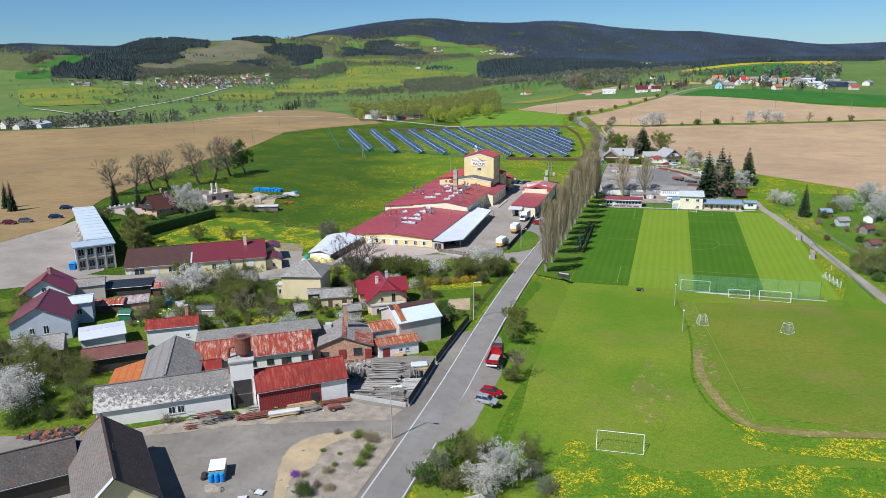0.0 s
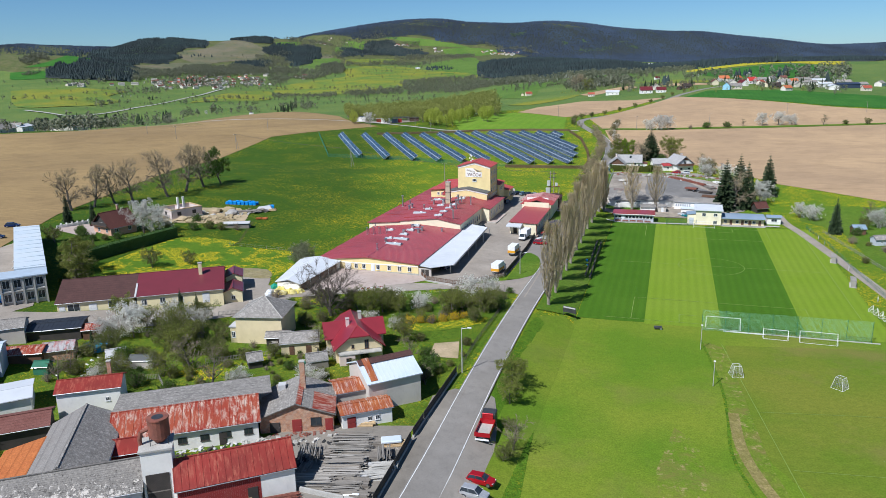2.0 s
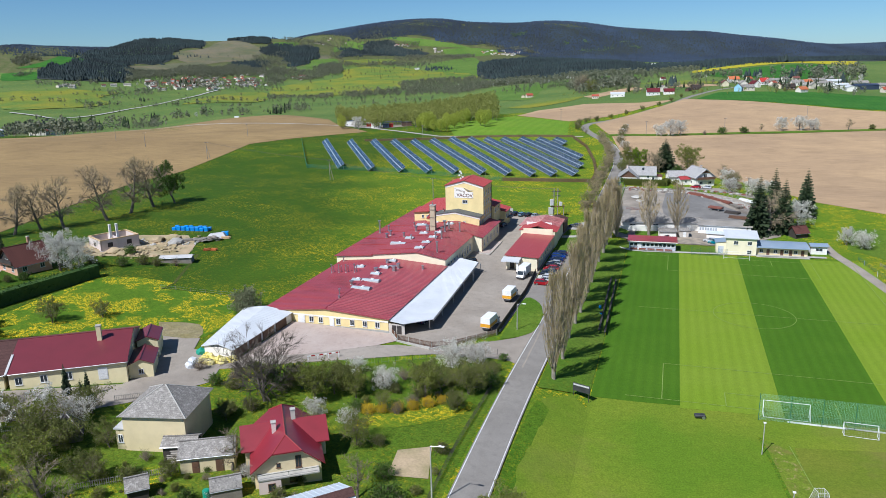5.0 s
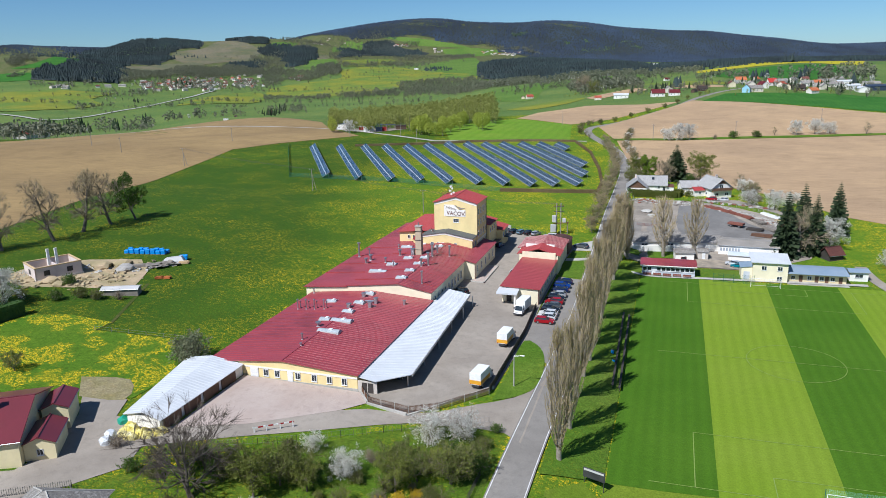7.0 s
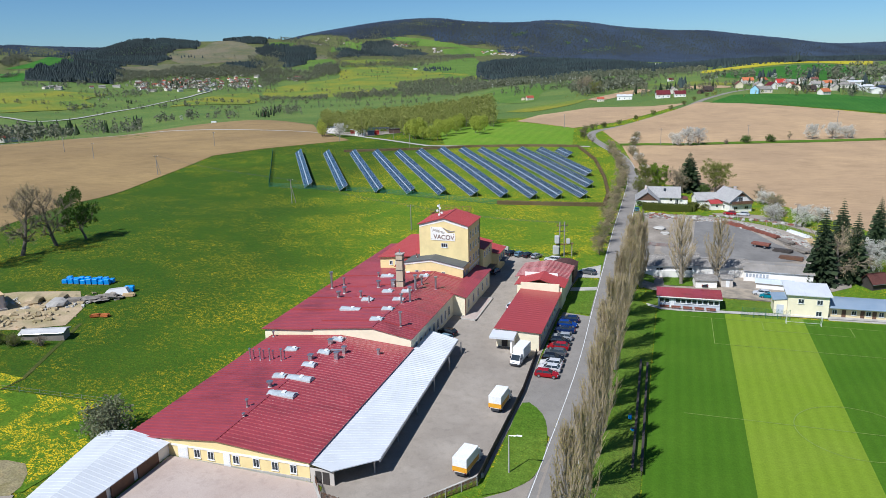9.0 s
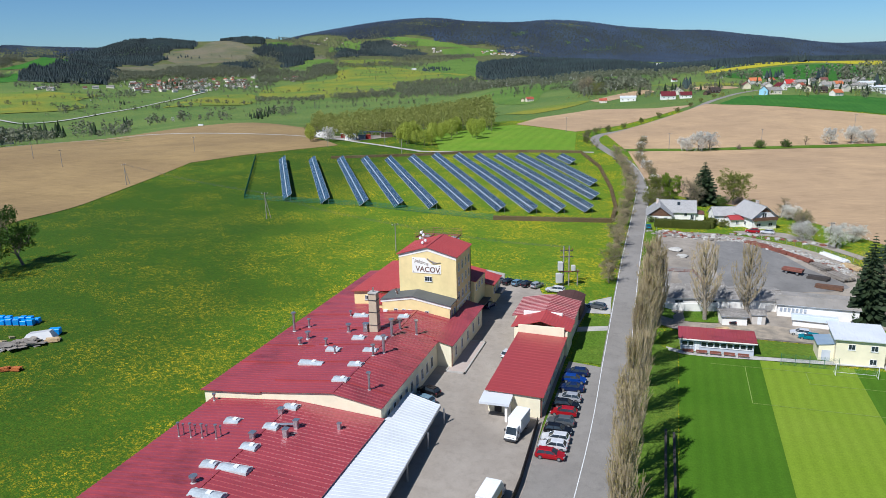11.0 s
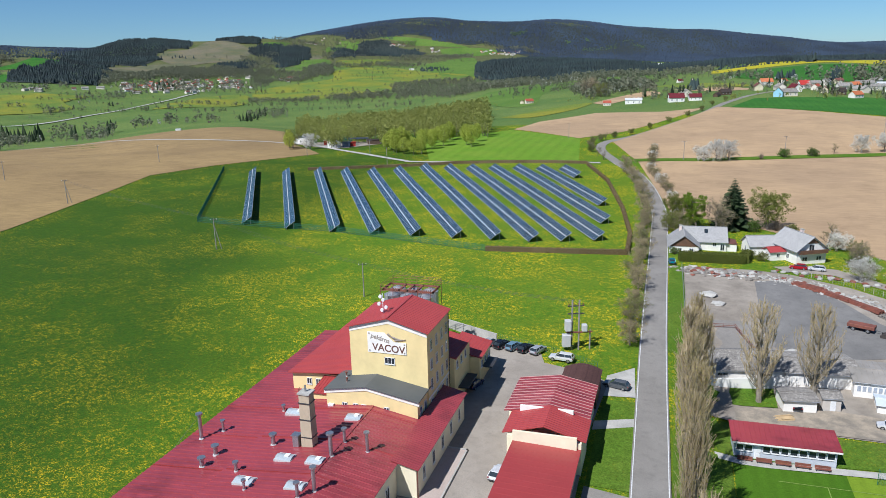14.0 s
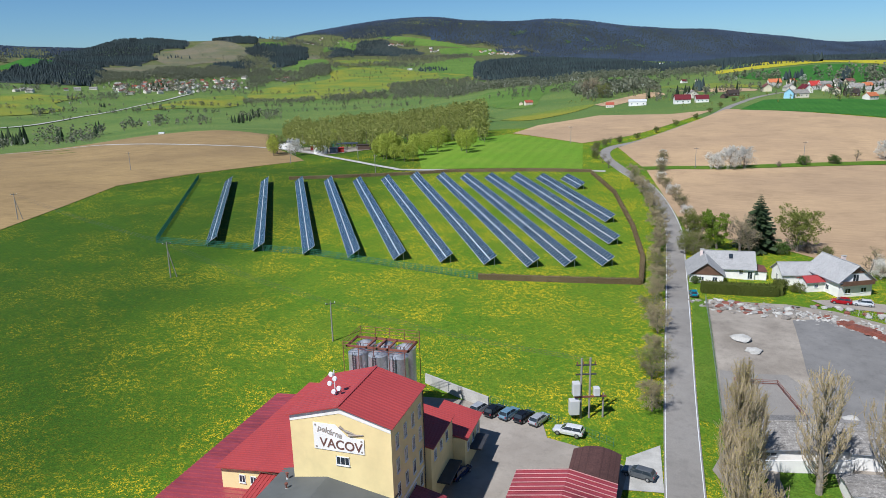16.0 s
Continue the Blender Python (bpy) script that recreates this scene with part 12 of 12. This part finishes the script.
wood_mesh("valley_wood", "spring woods and field trees in the valley, greyed for haze", (
    ([(-0.430, 2010), (-0.424, 2315), (-0.388, 2375), (-0.332, 2575), (-0.246, 2615), (-0.186, 2595), (-0.133, 2760), (-0.132, 2460), (-0.179, 2370), (-0.206, 2345), (-0.232, 2265), (-0.243, 2485), (-0.284, 2365), (-0.307, 2280), (-0.337, 2265), (-0.398, 2205), (-0.412, 2040)], 3900),
    ([(-0.406, 2020), (-0.383, 2170), (-0.285, 2300), (-0.282, 2015), (-0.361, 1840), (-0.399, 1885)], 182),
    ([(-0.285, 2165), (-0.232, 2435), (-0.210, 2270), (-0.244, 2035), (-0.278, 1985)], 156),
    ([(-0.245, 1835), (-0.150, 1835), (-0.150, 1740), (-0.243, 1745)], 208),
    ([(-0.148, 1830), (-0.054, 1830), (-0.054, 1700), (-0.146, 1750)], 182),
    ([(-0.132, 2910), (-0.102, 2845), (-0.057, 3085), (-0.012, 2960), (-0.012, 2830), (-0.065, 2860), (-0.133, 2665)], 312),
    ([(-0.064, 3335), (0.011, 3820), (0.049, 3825), (0.049, 3445), (-0.012, 3170), (-0.057, 3230)], 572),
    ([(-0.058, 2085), (-0.043, 2185), (0.011, 2220), (0.056, 2125), (0.070, 1585), (0.048, 1415), (0.018, 1520), (-0.049, 1715)], 1352),
    ([(0.056, 2085), (0.117, 2025), (0.147, 1440), (0.230, 2135), (0.283, 2145), (0.283, 1290), (0.230, 1355), (0.143, 1275), (0.056, 1745)], 1352),
    ([(0.170, 950), (0.192, 1125), (0.234, 1115), (0.271, 1135), (0.277, 915), (0.223, 855), (0.181, 850)], 260),
    ([(0.275, 1180), (0.351, 2095), (0.358, 1110), (0.290, 1055)], 180),
    ([(0.343, 1040), (0.418, 1005), (0.426, 925), (0.350, 965)], 67),
    ([(0.456, 930), (0.597, 1075), (0.598, 840), (0.516, 860), (0.471, 850)], 90),
    ([(-0.593, 985), (-0.548, 1020), (-0.494, 965), (-0.490, 635), (-0.588, 575)], 119),
    ([(-0.624, 995), (-0.593, 985), (-0.588, 575), (-0.618, 565)], 67),
    ([(-0.479, 1150), (-0.403, 1130), (-0.399, 700), (-0.479, 945)], 67),
    ([(-0.387, 1270), (-0.272, 1230), (-0.264, 1135), (-0.379, 1145)], 46),
    ([(-0.238, 1350), (-0.184, 1360), (-0.180, 1235), (-0.234, 1215)], 41),
    ([(-0.500, 1445), (-0.466, 1485), (-0.462, 1435), (-0.496, 1385)], 20),
    ([(-0.556, 1880), (-0.466, 1940), (-0.467, 1830), (-0.557, 1755)], 52),
    ([(-0.467, 1760), (-0.399, 1805), (-0.376, 1920), (-0.408, 1700), (-0.460, 1645)], 78),
    ([(-0.161, 4225), (-0.071, 4155), (-0.064, 4110), (-0.101, 4075), (-0.161, 3245), (-0.214, 3135), (-0.206, 3230)], 858),
    ([(-0.064, 4080), (-0.034, 4080), (-0.026, 4005), (-0.057, 3980)], 156),
    ([(0.056, 4065), (0.131, 3920), (0.139, 3835), (0.094, 3965), (0.056, 4000)], 416),
    ([(-0.582, 2275), (-0.537, 2315), (-0.537, 2255), (-0.583, 2205)], 156),
    ([(-0.585, 2125), (-0.551, 2130), (-0.551, 2090), (-0.586, 2075)], 52),
    ([(-0.252, 2935), (-0.207, 3045), (-0.204, 2660), (-0.231, 2610), (-0.253, 2780)], 312),
    ([(-0.147, 3140), (-0.132, 3280), (-0.132, 3065), (-0.147, 2925)], 78),
), "hazy_broad", 10, 18, 3, False, 22, "woods", 0.10, True)
wood_mesh("field_trees", "scattered spring trees and hedgerows in the valley", (
    (-0.62, 0.04, 1280, 2080, 110), (-0.62, -0.30, 1500, 1516, 60), (-0.30, 0.02, 1420, 1436, 60), (-0.52, -0.20, 1620, 1640, 70), (-0.46, -0.10, 1985, 2010, 90), (-0.20, 0.06, 1590, 1604, 50),
    (-0.30, 0.02, 2250, 2900, 240), (0.08, 0.34, 1000, 1300, 130), (0.10, 0.28, 1080, 1092, 50), (-0.16, 0.05, 3000, 3400, 160), (-0.42, -0.22, 2010, 2330, 260),
    ([(-0.80, 545), (-0.63, 575), (-0.60, 700), (-0.80, 660)], 70),
), "hazy_broad", 6, 13, 13, False, 26, "trees", 0.10, True)
wood_mesh("village_trees", "garden trees among the far houses", (
    ([(0.36, 800), (0.45, 760), (0.60, 660), (0.62, 790), (0.45, 905), (0.36, 900)], 150), (0.26, 0.36, 760, 900, 50), (0.20, 0.28, 850, 1000, 40),
), "hazy_broad", 4, 9, 14, False, 40, "trees", 0.09, True)
wood_mesh("village_trees", "dark conifers among the far houses", (([(0.36, 800), (0.45, 760), (0.60, 660), (0.62, 790), (0.45, 905), (0.36, 900)], 26), (0.26, 0.36, 760, 900, 8)), "needle", 7, 13, 15, True, 1, "trees", 0.2)
wood_mesh("young_larches", "light green larch stands in the far forest", (
    ([(0.190, 3895), (0.207, 4000), (0.237, 4055), (0.233, 3975), (0.203, 3920)], 150),
    ([(0.094, 4170), (0.116, 4185), (0.120, 4125), (0.098, 4140)], 80),
    ([(0.252, 4015), (0.267, 4065), (0.275, 4015), (0.256, 3990)], 60),
    ([(0.165, 4045), (0.175, 4060), (0.177, 4030), (0.166, 4025)], 30),
    ([(0.195, 4085), (0.206, 4105), (0.208, 4065), (0.196, 4055)], 30),
    ([(0.244, 4075), (0.263, 4110), (0.263, 4085), (0.246, 4055)], 30),
    ([(-0.433, 2645), (-0.420, 2930), (-0.363, 3115), (-0.333, 3210), (-0.356, 3020), (-0.402, 2845)], 420),
    ([(-0.473, 2065), (-0.463, 2270), (-0.422, 2640), (-0.427, 2205), (-0.436, 2055)], 150),
    ([(-0.284, 3295), (-0.243, 3325), (-0.224, 3235), (-0.251, 3170)], 90),
    ([(0.236, 4305), (0.326, 4415), (0.326, 4295), (0.244, 4225)], 60),
    ([(-0.018, 4260), (0.019, 4305), (0.019, 4255), (-0.015, 4230)], 30),
), "larch", 8, 13, 23, False, 12, "woods", 0.16)
wood_mesh("grove", "grove of slender trees in fresh olive leaf", (([(-0.142, 530), (-0.162, 765), (-0.08, 910), (0.07, 800), (0.075, 570), (-0.03, 540)], 760),), "grove_leaf", 15, 25, 4, False, 150, "grove", 0.042, True)
wood_mesh("grove", "willows with yellow-green leaves beside the grove", ((-0.05, 0.01, 490, 535, 16), (0.0, 0.06, 500, 560, 14), (-0.13, -0.09, 590, 640, 10), (-0.165, -0.148, 528, 550, 3)), "willow_leaf", 13, 20, 5, False, 1100, "grove", 0.026, True)
wood_mesh("field_conifers", "dark conifers at the edge of a brown field", (
    ([(-0.546, 1020), (-0.517, 1085), (-0.488, 1055), (-0.487, 880), (-0.543, 925)], 26),
    ([(-0.455, 1105), (-0.444, 1105), (-0.444, 1015), (-0.455, 1025)], 4),
    ([(-0.416, 1190), (-0.404, 1170), (-0.404, 1045), (-0.416, 1065)], 4),
    ([(-0.251, 1225), (-0.211, 1340), (-0.207, 1250), (-0.245, 1110)], 16),
    ([(-0.419, 1605), (-0.410, 1620), (-0.410, 1575), (-0.420, 1575)], 5),
    ([(-0.361, 2025), (-0.334, 2100), (-0.332, 1980), (-0.360, 1895)], 14),
    ([(-0.058, 1940), (-0.050, 1965), (-0.050, 1860), (-0.057, 1850)], 4),
), "needle", 14, 20, 6, True, 1, "trees", 0.2)
wood_mesh("far_hedges", "rows of field shrubs and trees", (
    ([(0.245, 805), (0.290, 860), (0.294, 795), (0.249, 755)], 10),
    ([(0.170, 835), (0.208, 870), (0.211, 830), (0.177, 790)], 14),
    ([(0.298, 710), (0.351, 735), (0.396, 755), (0.396, 740), (0.351, 705), (0.302, 685)], 14),
    ([(0.396, 780), (0.598, 765), (0.598, 690), (0.396, 725)], 40),
    ([(0.041, 1135), (0.090, 980), (0.090, 795), (0.056, 835)], 16),
    ([(-0.325, 1345), (-0.264, 1355), (-0.264, 1260), (-0.325, 1205)], 8),
    ([(-0.588, 1645), (-0.437, 1760), (-0.439, 1540), (-0.590, 1405)], 10),
    ([(-0.224, 2435), (-0.057, 2770), (0.048, 2325), (-0.058, 2120)], 9),
), "grove_leaf", 3, 6, 8, False, 40, "trees", 0.09, True)
wood_mesh("far_blossom", "white blossoming trees among the far houses", (
    ([(-0.428, 2010), (-0.390, 2135), (-0.337, 2235), (-0.247, 2420), (-0.244, 2105), (-0.301, 1980), (-0.407, 1835)], 70),
    ([(0.056, 2065), (0.117, 1980), (0.147, 1400), (0.230, 2105), (0.230, 1355), (0.143, 1275), (0.056, 1780)], 110),
    ([(0.192, 995), (0.234, 1080), (0.268, 1075), (0.268, 950), (0.215, 885)], 30),
    ([(0.350, 1020), (0.388, 980), (0.388, 925), (0.354, 970)], 6),
    ([(0.403, 925), (0.598, 930), (0.598, 730), (0.411, 755)], 24),
    ([(-0.527, 1820), (-0.504, 1855), (-0.504, 1790), (-0.527, 1755)], 5),
    ([(-0.510, 975), (-0.487, 1030), (-0.485, 765), (-0.505, 680)], 5),
    ([(-0.356, 1210), (-0.341, 1205), (-0.341, 1130), (-0.355, 1155)], 2),
    ([(0.003, 2020), (0.064, 2075), (0.064, 1675), (0.010, 1835)], 22),
    ([(-0.212, 1365), (-0.202, 1395), (-0.202, 1320), (-0.211, 1305)], 2),
    ([(-0.460, 1645), (-0.438, 1705), (-0.438, 1660), (-0.459, 1620)], 4),
), "blossom", 5, 11, 9, False, 60, "trees", 0.085, True)


def far_house(seed, wall, roof, L, W, he, hr, glazed=True):
    th = thing("village_house", "small plastered village house with a gabled roof", "house", None, "houses of the far villages")
    part("wall", prism(bmesh.new(), [(-W / 2, -3), (W / 2, -3), (W / 2, he), (0, hr), (-W / 2, he)], -L / 2, L / 2), M[wall], th)
    k = (hr - he) / (W / 2)
    for s in (-1, 1):
        part("roof", slab(bmesh.new(), [Vector(p) for p in ((-L / 2 - 0.5, s * (W / 2 + 0.5), he - 0.5 * k + 0.2), (L / 2 + 0.5, s * (W / 2 + 0.5), he - 0.5 * k + 0.2), (L / 2 + 0.5, 0, hr + 0.2), (-L / 2 - 0.5, 0, hr + 0.2))], 0.3), M[roof], th)
    for i in range(3 if glazed else 0):
        window(th, -L / 3 + i * L / 3, -W / 2 - 0.02, 1.2, 1.3, 1.4, "S", 1)
    if glazed:
        window(th, L / 2 + 0.02, 0, 1.2, 1.4, 1.4, "E", 1)
    part("chimney", boxes((L / 6 - 0.4, L / 6 + 0.4, -0.4, 0.4, hr - 1, hr + 1)), M["brick"], th)
    return th


FAR = [far_house(1, "far_wall", "far_red", 13, 9, 4.5, 8), far_house(2, "white_wall", "farm_red", 15, 9.5, 4.2, 8.4), far_house(3, "cream_wall", "brown_tile", 12, 9, 4.8, 8.2), far_house(4, "far_wall", "slate", 16, 10, 4.2, 7.6), far_house(5, "far_wall", "slate", 22, 10, 4.0, 6.8), far_house(6, "light_blue_wall", "slate", 11, 9, 5.2, 9.4), far_house(7, "far_wall", "far_orange_tile", 15, 10, 4.2, 8.2), far_house(8, "white_wall", "bright_red_tile", 12, 10, 4.4, 9.2), far_house(9, "brown_board", "far_dark_tile", 13, 9, 3.2, 7.4), far_house(10, "white_wall", "far_white_sheet", 20, 12, 4.6, 6.6), far_house(11, "navy_sheet", "navy_sheet", 30, 12, 5.0, 7.0, False)]
DISTANT = [far_house(11, "far_wall", "far_red", 13, 9, 4.5, 8, False), far_house(12, "white_wall", "brown_tile", 14, 9.5, 4.6, 8.0, False), far_house(13, "far_wall", "brown_tile", 12, 9, 4.2, 7.6, False), far_house(14, "far_wall", "slate", 16, 10, 4.2, 7.4, False), far_house(15, "far_wall", "slate", 19, 10, 4.2, 6.8, False)]
FARWORD = ("white village house with an orange-red tile roof", "white farmhouse with a wine-red roof", "cream plastered village house with a brown roof", "plastered village house with a grey roof", "long plastered farm building with a grey roof", "light blue village house with a steep grey gable", "low house with a wide orange tile roof", "white house with a bright red tile roof", "dark timber chalet with a steep dark roof", "white hall with a pale metal roof", "long dark blue metal shed")
rng = random.Random(12)
first = set()


def stand(kin, k, m, words):
    if (id(kin), k) in first:
        ob = copy_thing(kin[k], m)
    else:
        first.add((id(kin), k))
        ob = kin[k]
        ob.matrix_basis = m
    ob["label"] = words
    return ob


def settle(x, y, k):
    """A plain house of a far village."""
    far_off = y > 1500
    sc = rng.uniform(0.8, 1.15)
    stand(DISTANT if far_off else FAR, k, pose(x, y, ground_z(x, y) + 0.3, 0, 0, rng.uniform(0, 180)) @ Matrix.Diagonal((sc, sc, sc, 1)), FARWORD[k])


def dwelling(x, y, k, rz, sc=0.82):
    """A house of its own look, turned as it stands."""
    stand(FAR, k, pose(x, y, ground_z(x, y) + 0.2, 0, 0, rz) @ Matrix.Diagonal((sc, sc, sc, 1)), FARWORD[k])


for spots, n, ks in (
    ([(-0.406, 2020), (-0.383, 2155), (-0.345, 2205), (-0.285, 2300), (-0.282, 2050), (-0.301, 1950), (-0.361, 1855), (-0.399, 1910)], 95, (0, 1, 2, 3, 0, 4)),
    ([(-0.289, 2160), (-0.269, 2475), (-0.239, 2590), (-0.232, 2435), (-0.244, 2140), (-0.278, 2020)], 32, (1, 2, 3, 0)),
    ([(-0.542, 1840), (-0.481, 1890), (-0.425, 2020), (-0.425, 1905), (-0.542, 1755)], 9, (2, 3, 4)),
    ([(-0.207, 2440), (-0.186, 2465), (-0.185, 2390), (-0.206, 2360)], 6, (0, 1, 2)),
    ([(-0.195, 3255), (-0.161, 4265), (-0.116, 4180), (-0.116, 4135), (-0.161, 3245), (-0.191, 3195)], 26, (0, 3, 4, 2)),
    ([(0.049, 3875), (0.079, 3965), (0.118, 3945), (0.120, 3835), (0.079, 3810)], 26, (0, 3, 4)),
    ([(-0.064, 4050), (-0.041, 4065), (-0.040, 4005), (-0.060, 4000)], 9, (2, 3, 0)),
    ([(-0.012, 3930), (0.011, 3970), (0.012, 3910), (-0.008, 3880)], 7, (2, 3, 4)),
    ([(-0.593, 905), (-0.555, 1005), (-0.551, 885), (-0.588, 575)], 9, (3, 4, 0)),
    ([(-0.80, 565), (-0.62, 590), (-0.62, 650), (-0.80, 625)], 9, (3, 4, 9, 3)),
):
    rg = np.random.default_rng(n + len(ks))
    for x, y in scatter(rg, ((spots, n),)):
        settle(x, y, ks[rng.randrange(len(ks))])
# the village on the rise
for x, y, k, rz in ((41, 979, 2, 100), (50, 898, 5, 80), (59, 905, 3, 20), (55, 1046, 6, 15), (73, 1057, 6, 60), (84, 995, 7, 20), (71, 956, 1, 110), (95, 1022, 4, 25), (94, 941, 2, 75), (102, 924, 8, 10), (118, 986, 3, 15), (132, 1012, 6, 30), (126, 952, 3, 120), (110, 894, 6, 40)):
    dwelling(x, y, k, rz)
for x, y, k, rz in ((145, 1034, 4, 10), (145, 989, 4, 15), (162, 1027, 9, 10), (158, 966, 9, 25), (161, 933, 9, 95), (187, 1017, 4, 10), (111, 1040, 3, 60), (60, 973, 3, 100), (92, 974, 0, 60), (127, 1062, 2, 20), (164, 1075, 3, 40), (181, 961, 10, 15), (197, 978, 4, 30), (222, 996, 3, 60), (192, 921, 0, 20)):
    dwelling(x, y, k, rz)
# the farm by the road, the white chapel and scattered houses
for x, y, k, rz, sc in ((-35, 881, 1, 12, 1.05), (-19, 886, 1, 10, 0.85), (-26, 946, 3, 100, 0.90), (-95, 882, 0, 8, 0.62), (-72, 888, 9, 5, 0.75), (9, 941, 8, 20, 0.90), (1, 921, 8, 60, 0.60), (-31, 1205, 1, 30, 0.60), (-16, 1213, 2, 100, 0.40), (-188, 990, 0, 30, 0.75), (-198, 1000, 2, 100, 0.55), (-96, 2712, 9, 5, 1.40), (-663, 1183, 8, 70, 0.90), (-933, 2680, 9, 0, 0.80), (-438, 719, 9, 20, 0.22), (-685, 1112, 8, 10, 0.35)):
    dwelling(x, y, k, rz, sc)
def cabin(name, label, category, x, y, rz, L, W, H, wall, roof, panes=2):
    """A low flat-roofed cabin with a door and a few panes."""
    th = thing(name, label, category, pose(x, y, ground_z(x, y) + 0.1, 0, 0, rz), "yard behind the solar field")
    part("wall", boxes((-L / 2, L / 2, -W / 2, W / 2, -0.5, H)), M[wall], th)
    part("roof", boxes((-L / 2 - 0.3, L / 2 + 0.3, -W / 2 - 0.3, W / 2 + 0.3, H + 0.003, H + 0.28)), M[roof], th)
    for i in range(panes):
        window(th, -L / 2 + L * (i + 0.7) / (panes + 0.4), -W / 2 - 0.02, 1.0, 1.1, 1.0, "S", 1)
    return th


cabin("workshop", "white low workshop with a dark flat roof behind the solar field", "workshop", -274, 633, 12, 13, 8, 4.2, "white_wall", "navy_sheet", 3)
cabin("site_cabin", "white cabin beside the field track", "cabin", -237, 605, 18, 7.5, 5, 4.0, "white_wall", "far_white_sheet", 1)
cabin("site_cabin", "dark cabin with a red end beside a white one", "cabin", -229.5, 607, 18, 4.6, 4, 3.0, "navy_sheet", "navy_sheet", 0)
cabin("container", "red container with a pale front", "container", -250, 624, 14, 6, 2.6, 2.8, "bright_red_tile", "far_white_sheet", 0)
cabin("container", "small red container beside the cabins", "container", -227, 611, 30, 3.4, 2.6, 2.6, "bright_red_tile", "bright_red_tile", 0)
cabin("container", "green container in the yard", "container", -244, 641, 10, 6, 3, 3.6, "net_green", "net_green", 0)
cabin("shed", "dark shed at the edge of the grove", "shed", -219, 626, 20, 8, 5, 2.8, "brown_board", "far_dark_tile", 0)
port = thing("carport", "dark-roofed open carport behind the solar field", "carport", pose(-233, 632, ground_z(-233, 632) + 0.05, 0, 0, 16), "yard behind the solar field")
part("roof", boxes((-7, 7, -3.2, 3.2, 3.3, 3.6)), M["navy_sheet"], port)
for px, py in ((-6.6, -2.9), (0, -2.9), (6.6, -2.9), (-6.6, 2.9), (0, 2.9), (6.6, 2.9)):
    part("post", boxes((px - 0.12, px + 0.12, py - 0.12, py + 0.12, -0.3, 3.3)), M["pole_wood"], port)
drape("depot_yard", spline([(-284, 628), (-262, 646), (-236, 646), (-214, 630), (-222, 612), (-232, 598), (-246, 604), (-262, 616)], 3), M["depot"], "grey gravel yard beside the field track", "yard", 0.22, 6)
for i in range(9):
    x, y = ROAD[66 + i * 2][0] - 5.5, ROAD[66 + i * 2][1]
    plant("bare2", x, y, 0.62, None, None, "small avenue tree beside the far road")
for key, x, y, s in (("white0", -14, 588, 1.7), ("white0", -8, 592, 1.6), ("white1", -20, 586, 1.6), ("white0", 60, 628, 1.5), ("white0", 72, 632, 1.6), ("white1", 82, 636, 1.6), ("bare2", 46, 622, 0.7), ("shrub1", 20, 605, 1.8), ("shrub1", 34, 611, 1.7), ("shrub2", 8, 598, 1.4), ("bare2", 104, 640, 1.0), ("shrub0", 120, 645, 1.6), ("olive0", 136, 648, 0.9), ("bare1", -128, 1010, 1.6), ("bare1", -120, 1016, 1.6), ("olive1", -112, 1005, 2.2), ("white0", -248, 594, 1.5), ("olive1", -262, 598, 1.7)):
    plant(key, x, y, s)
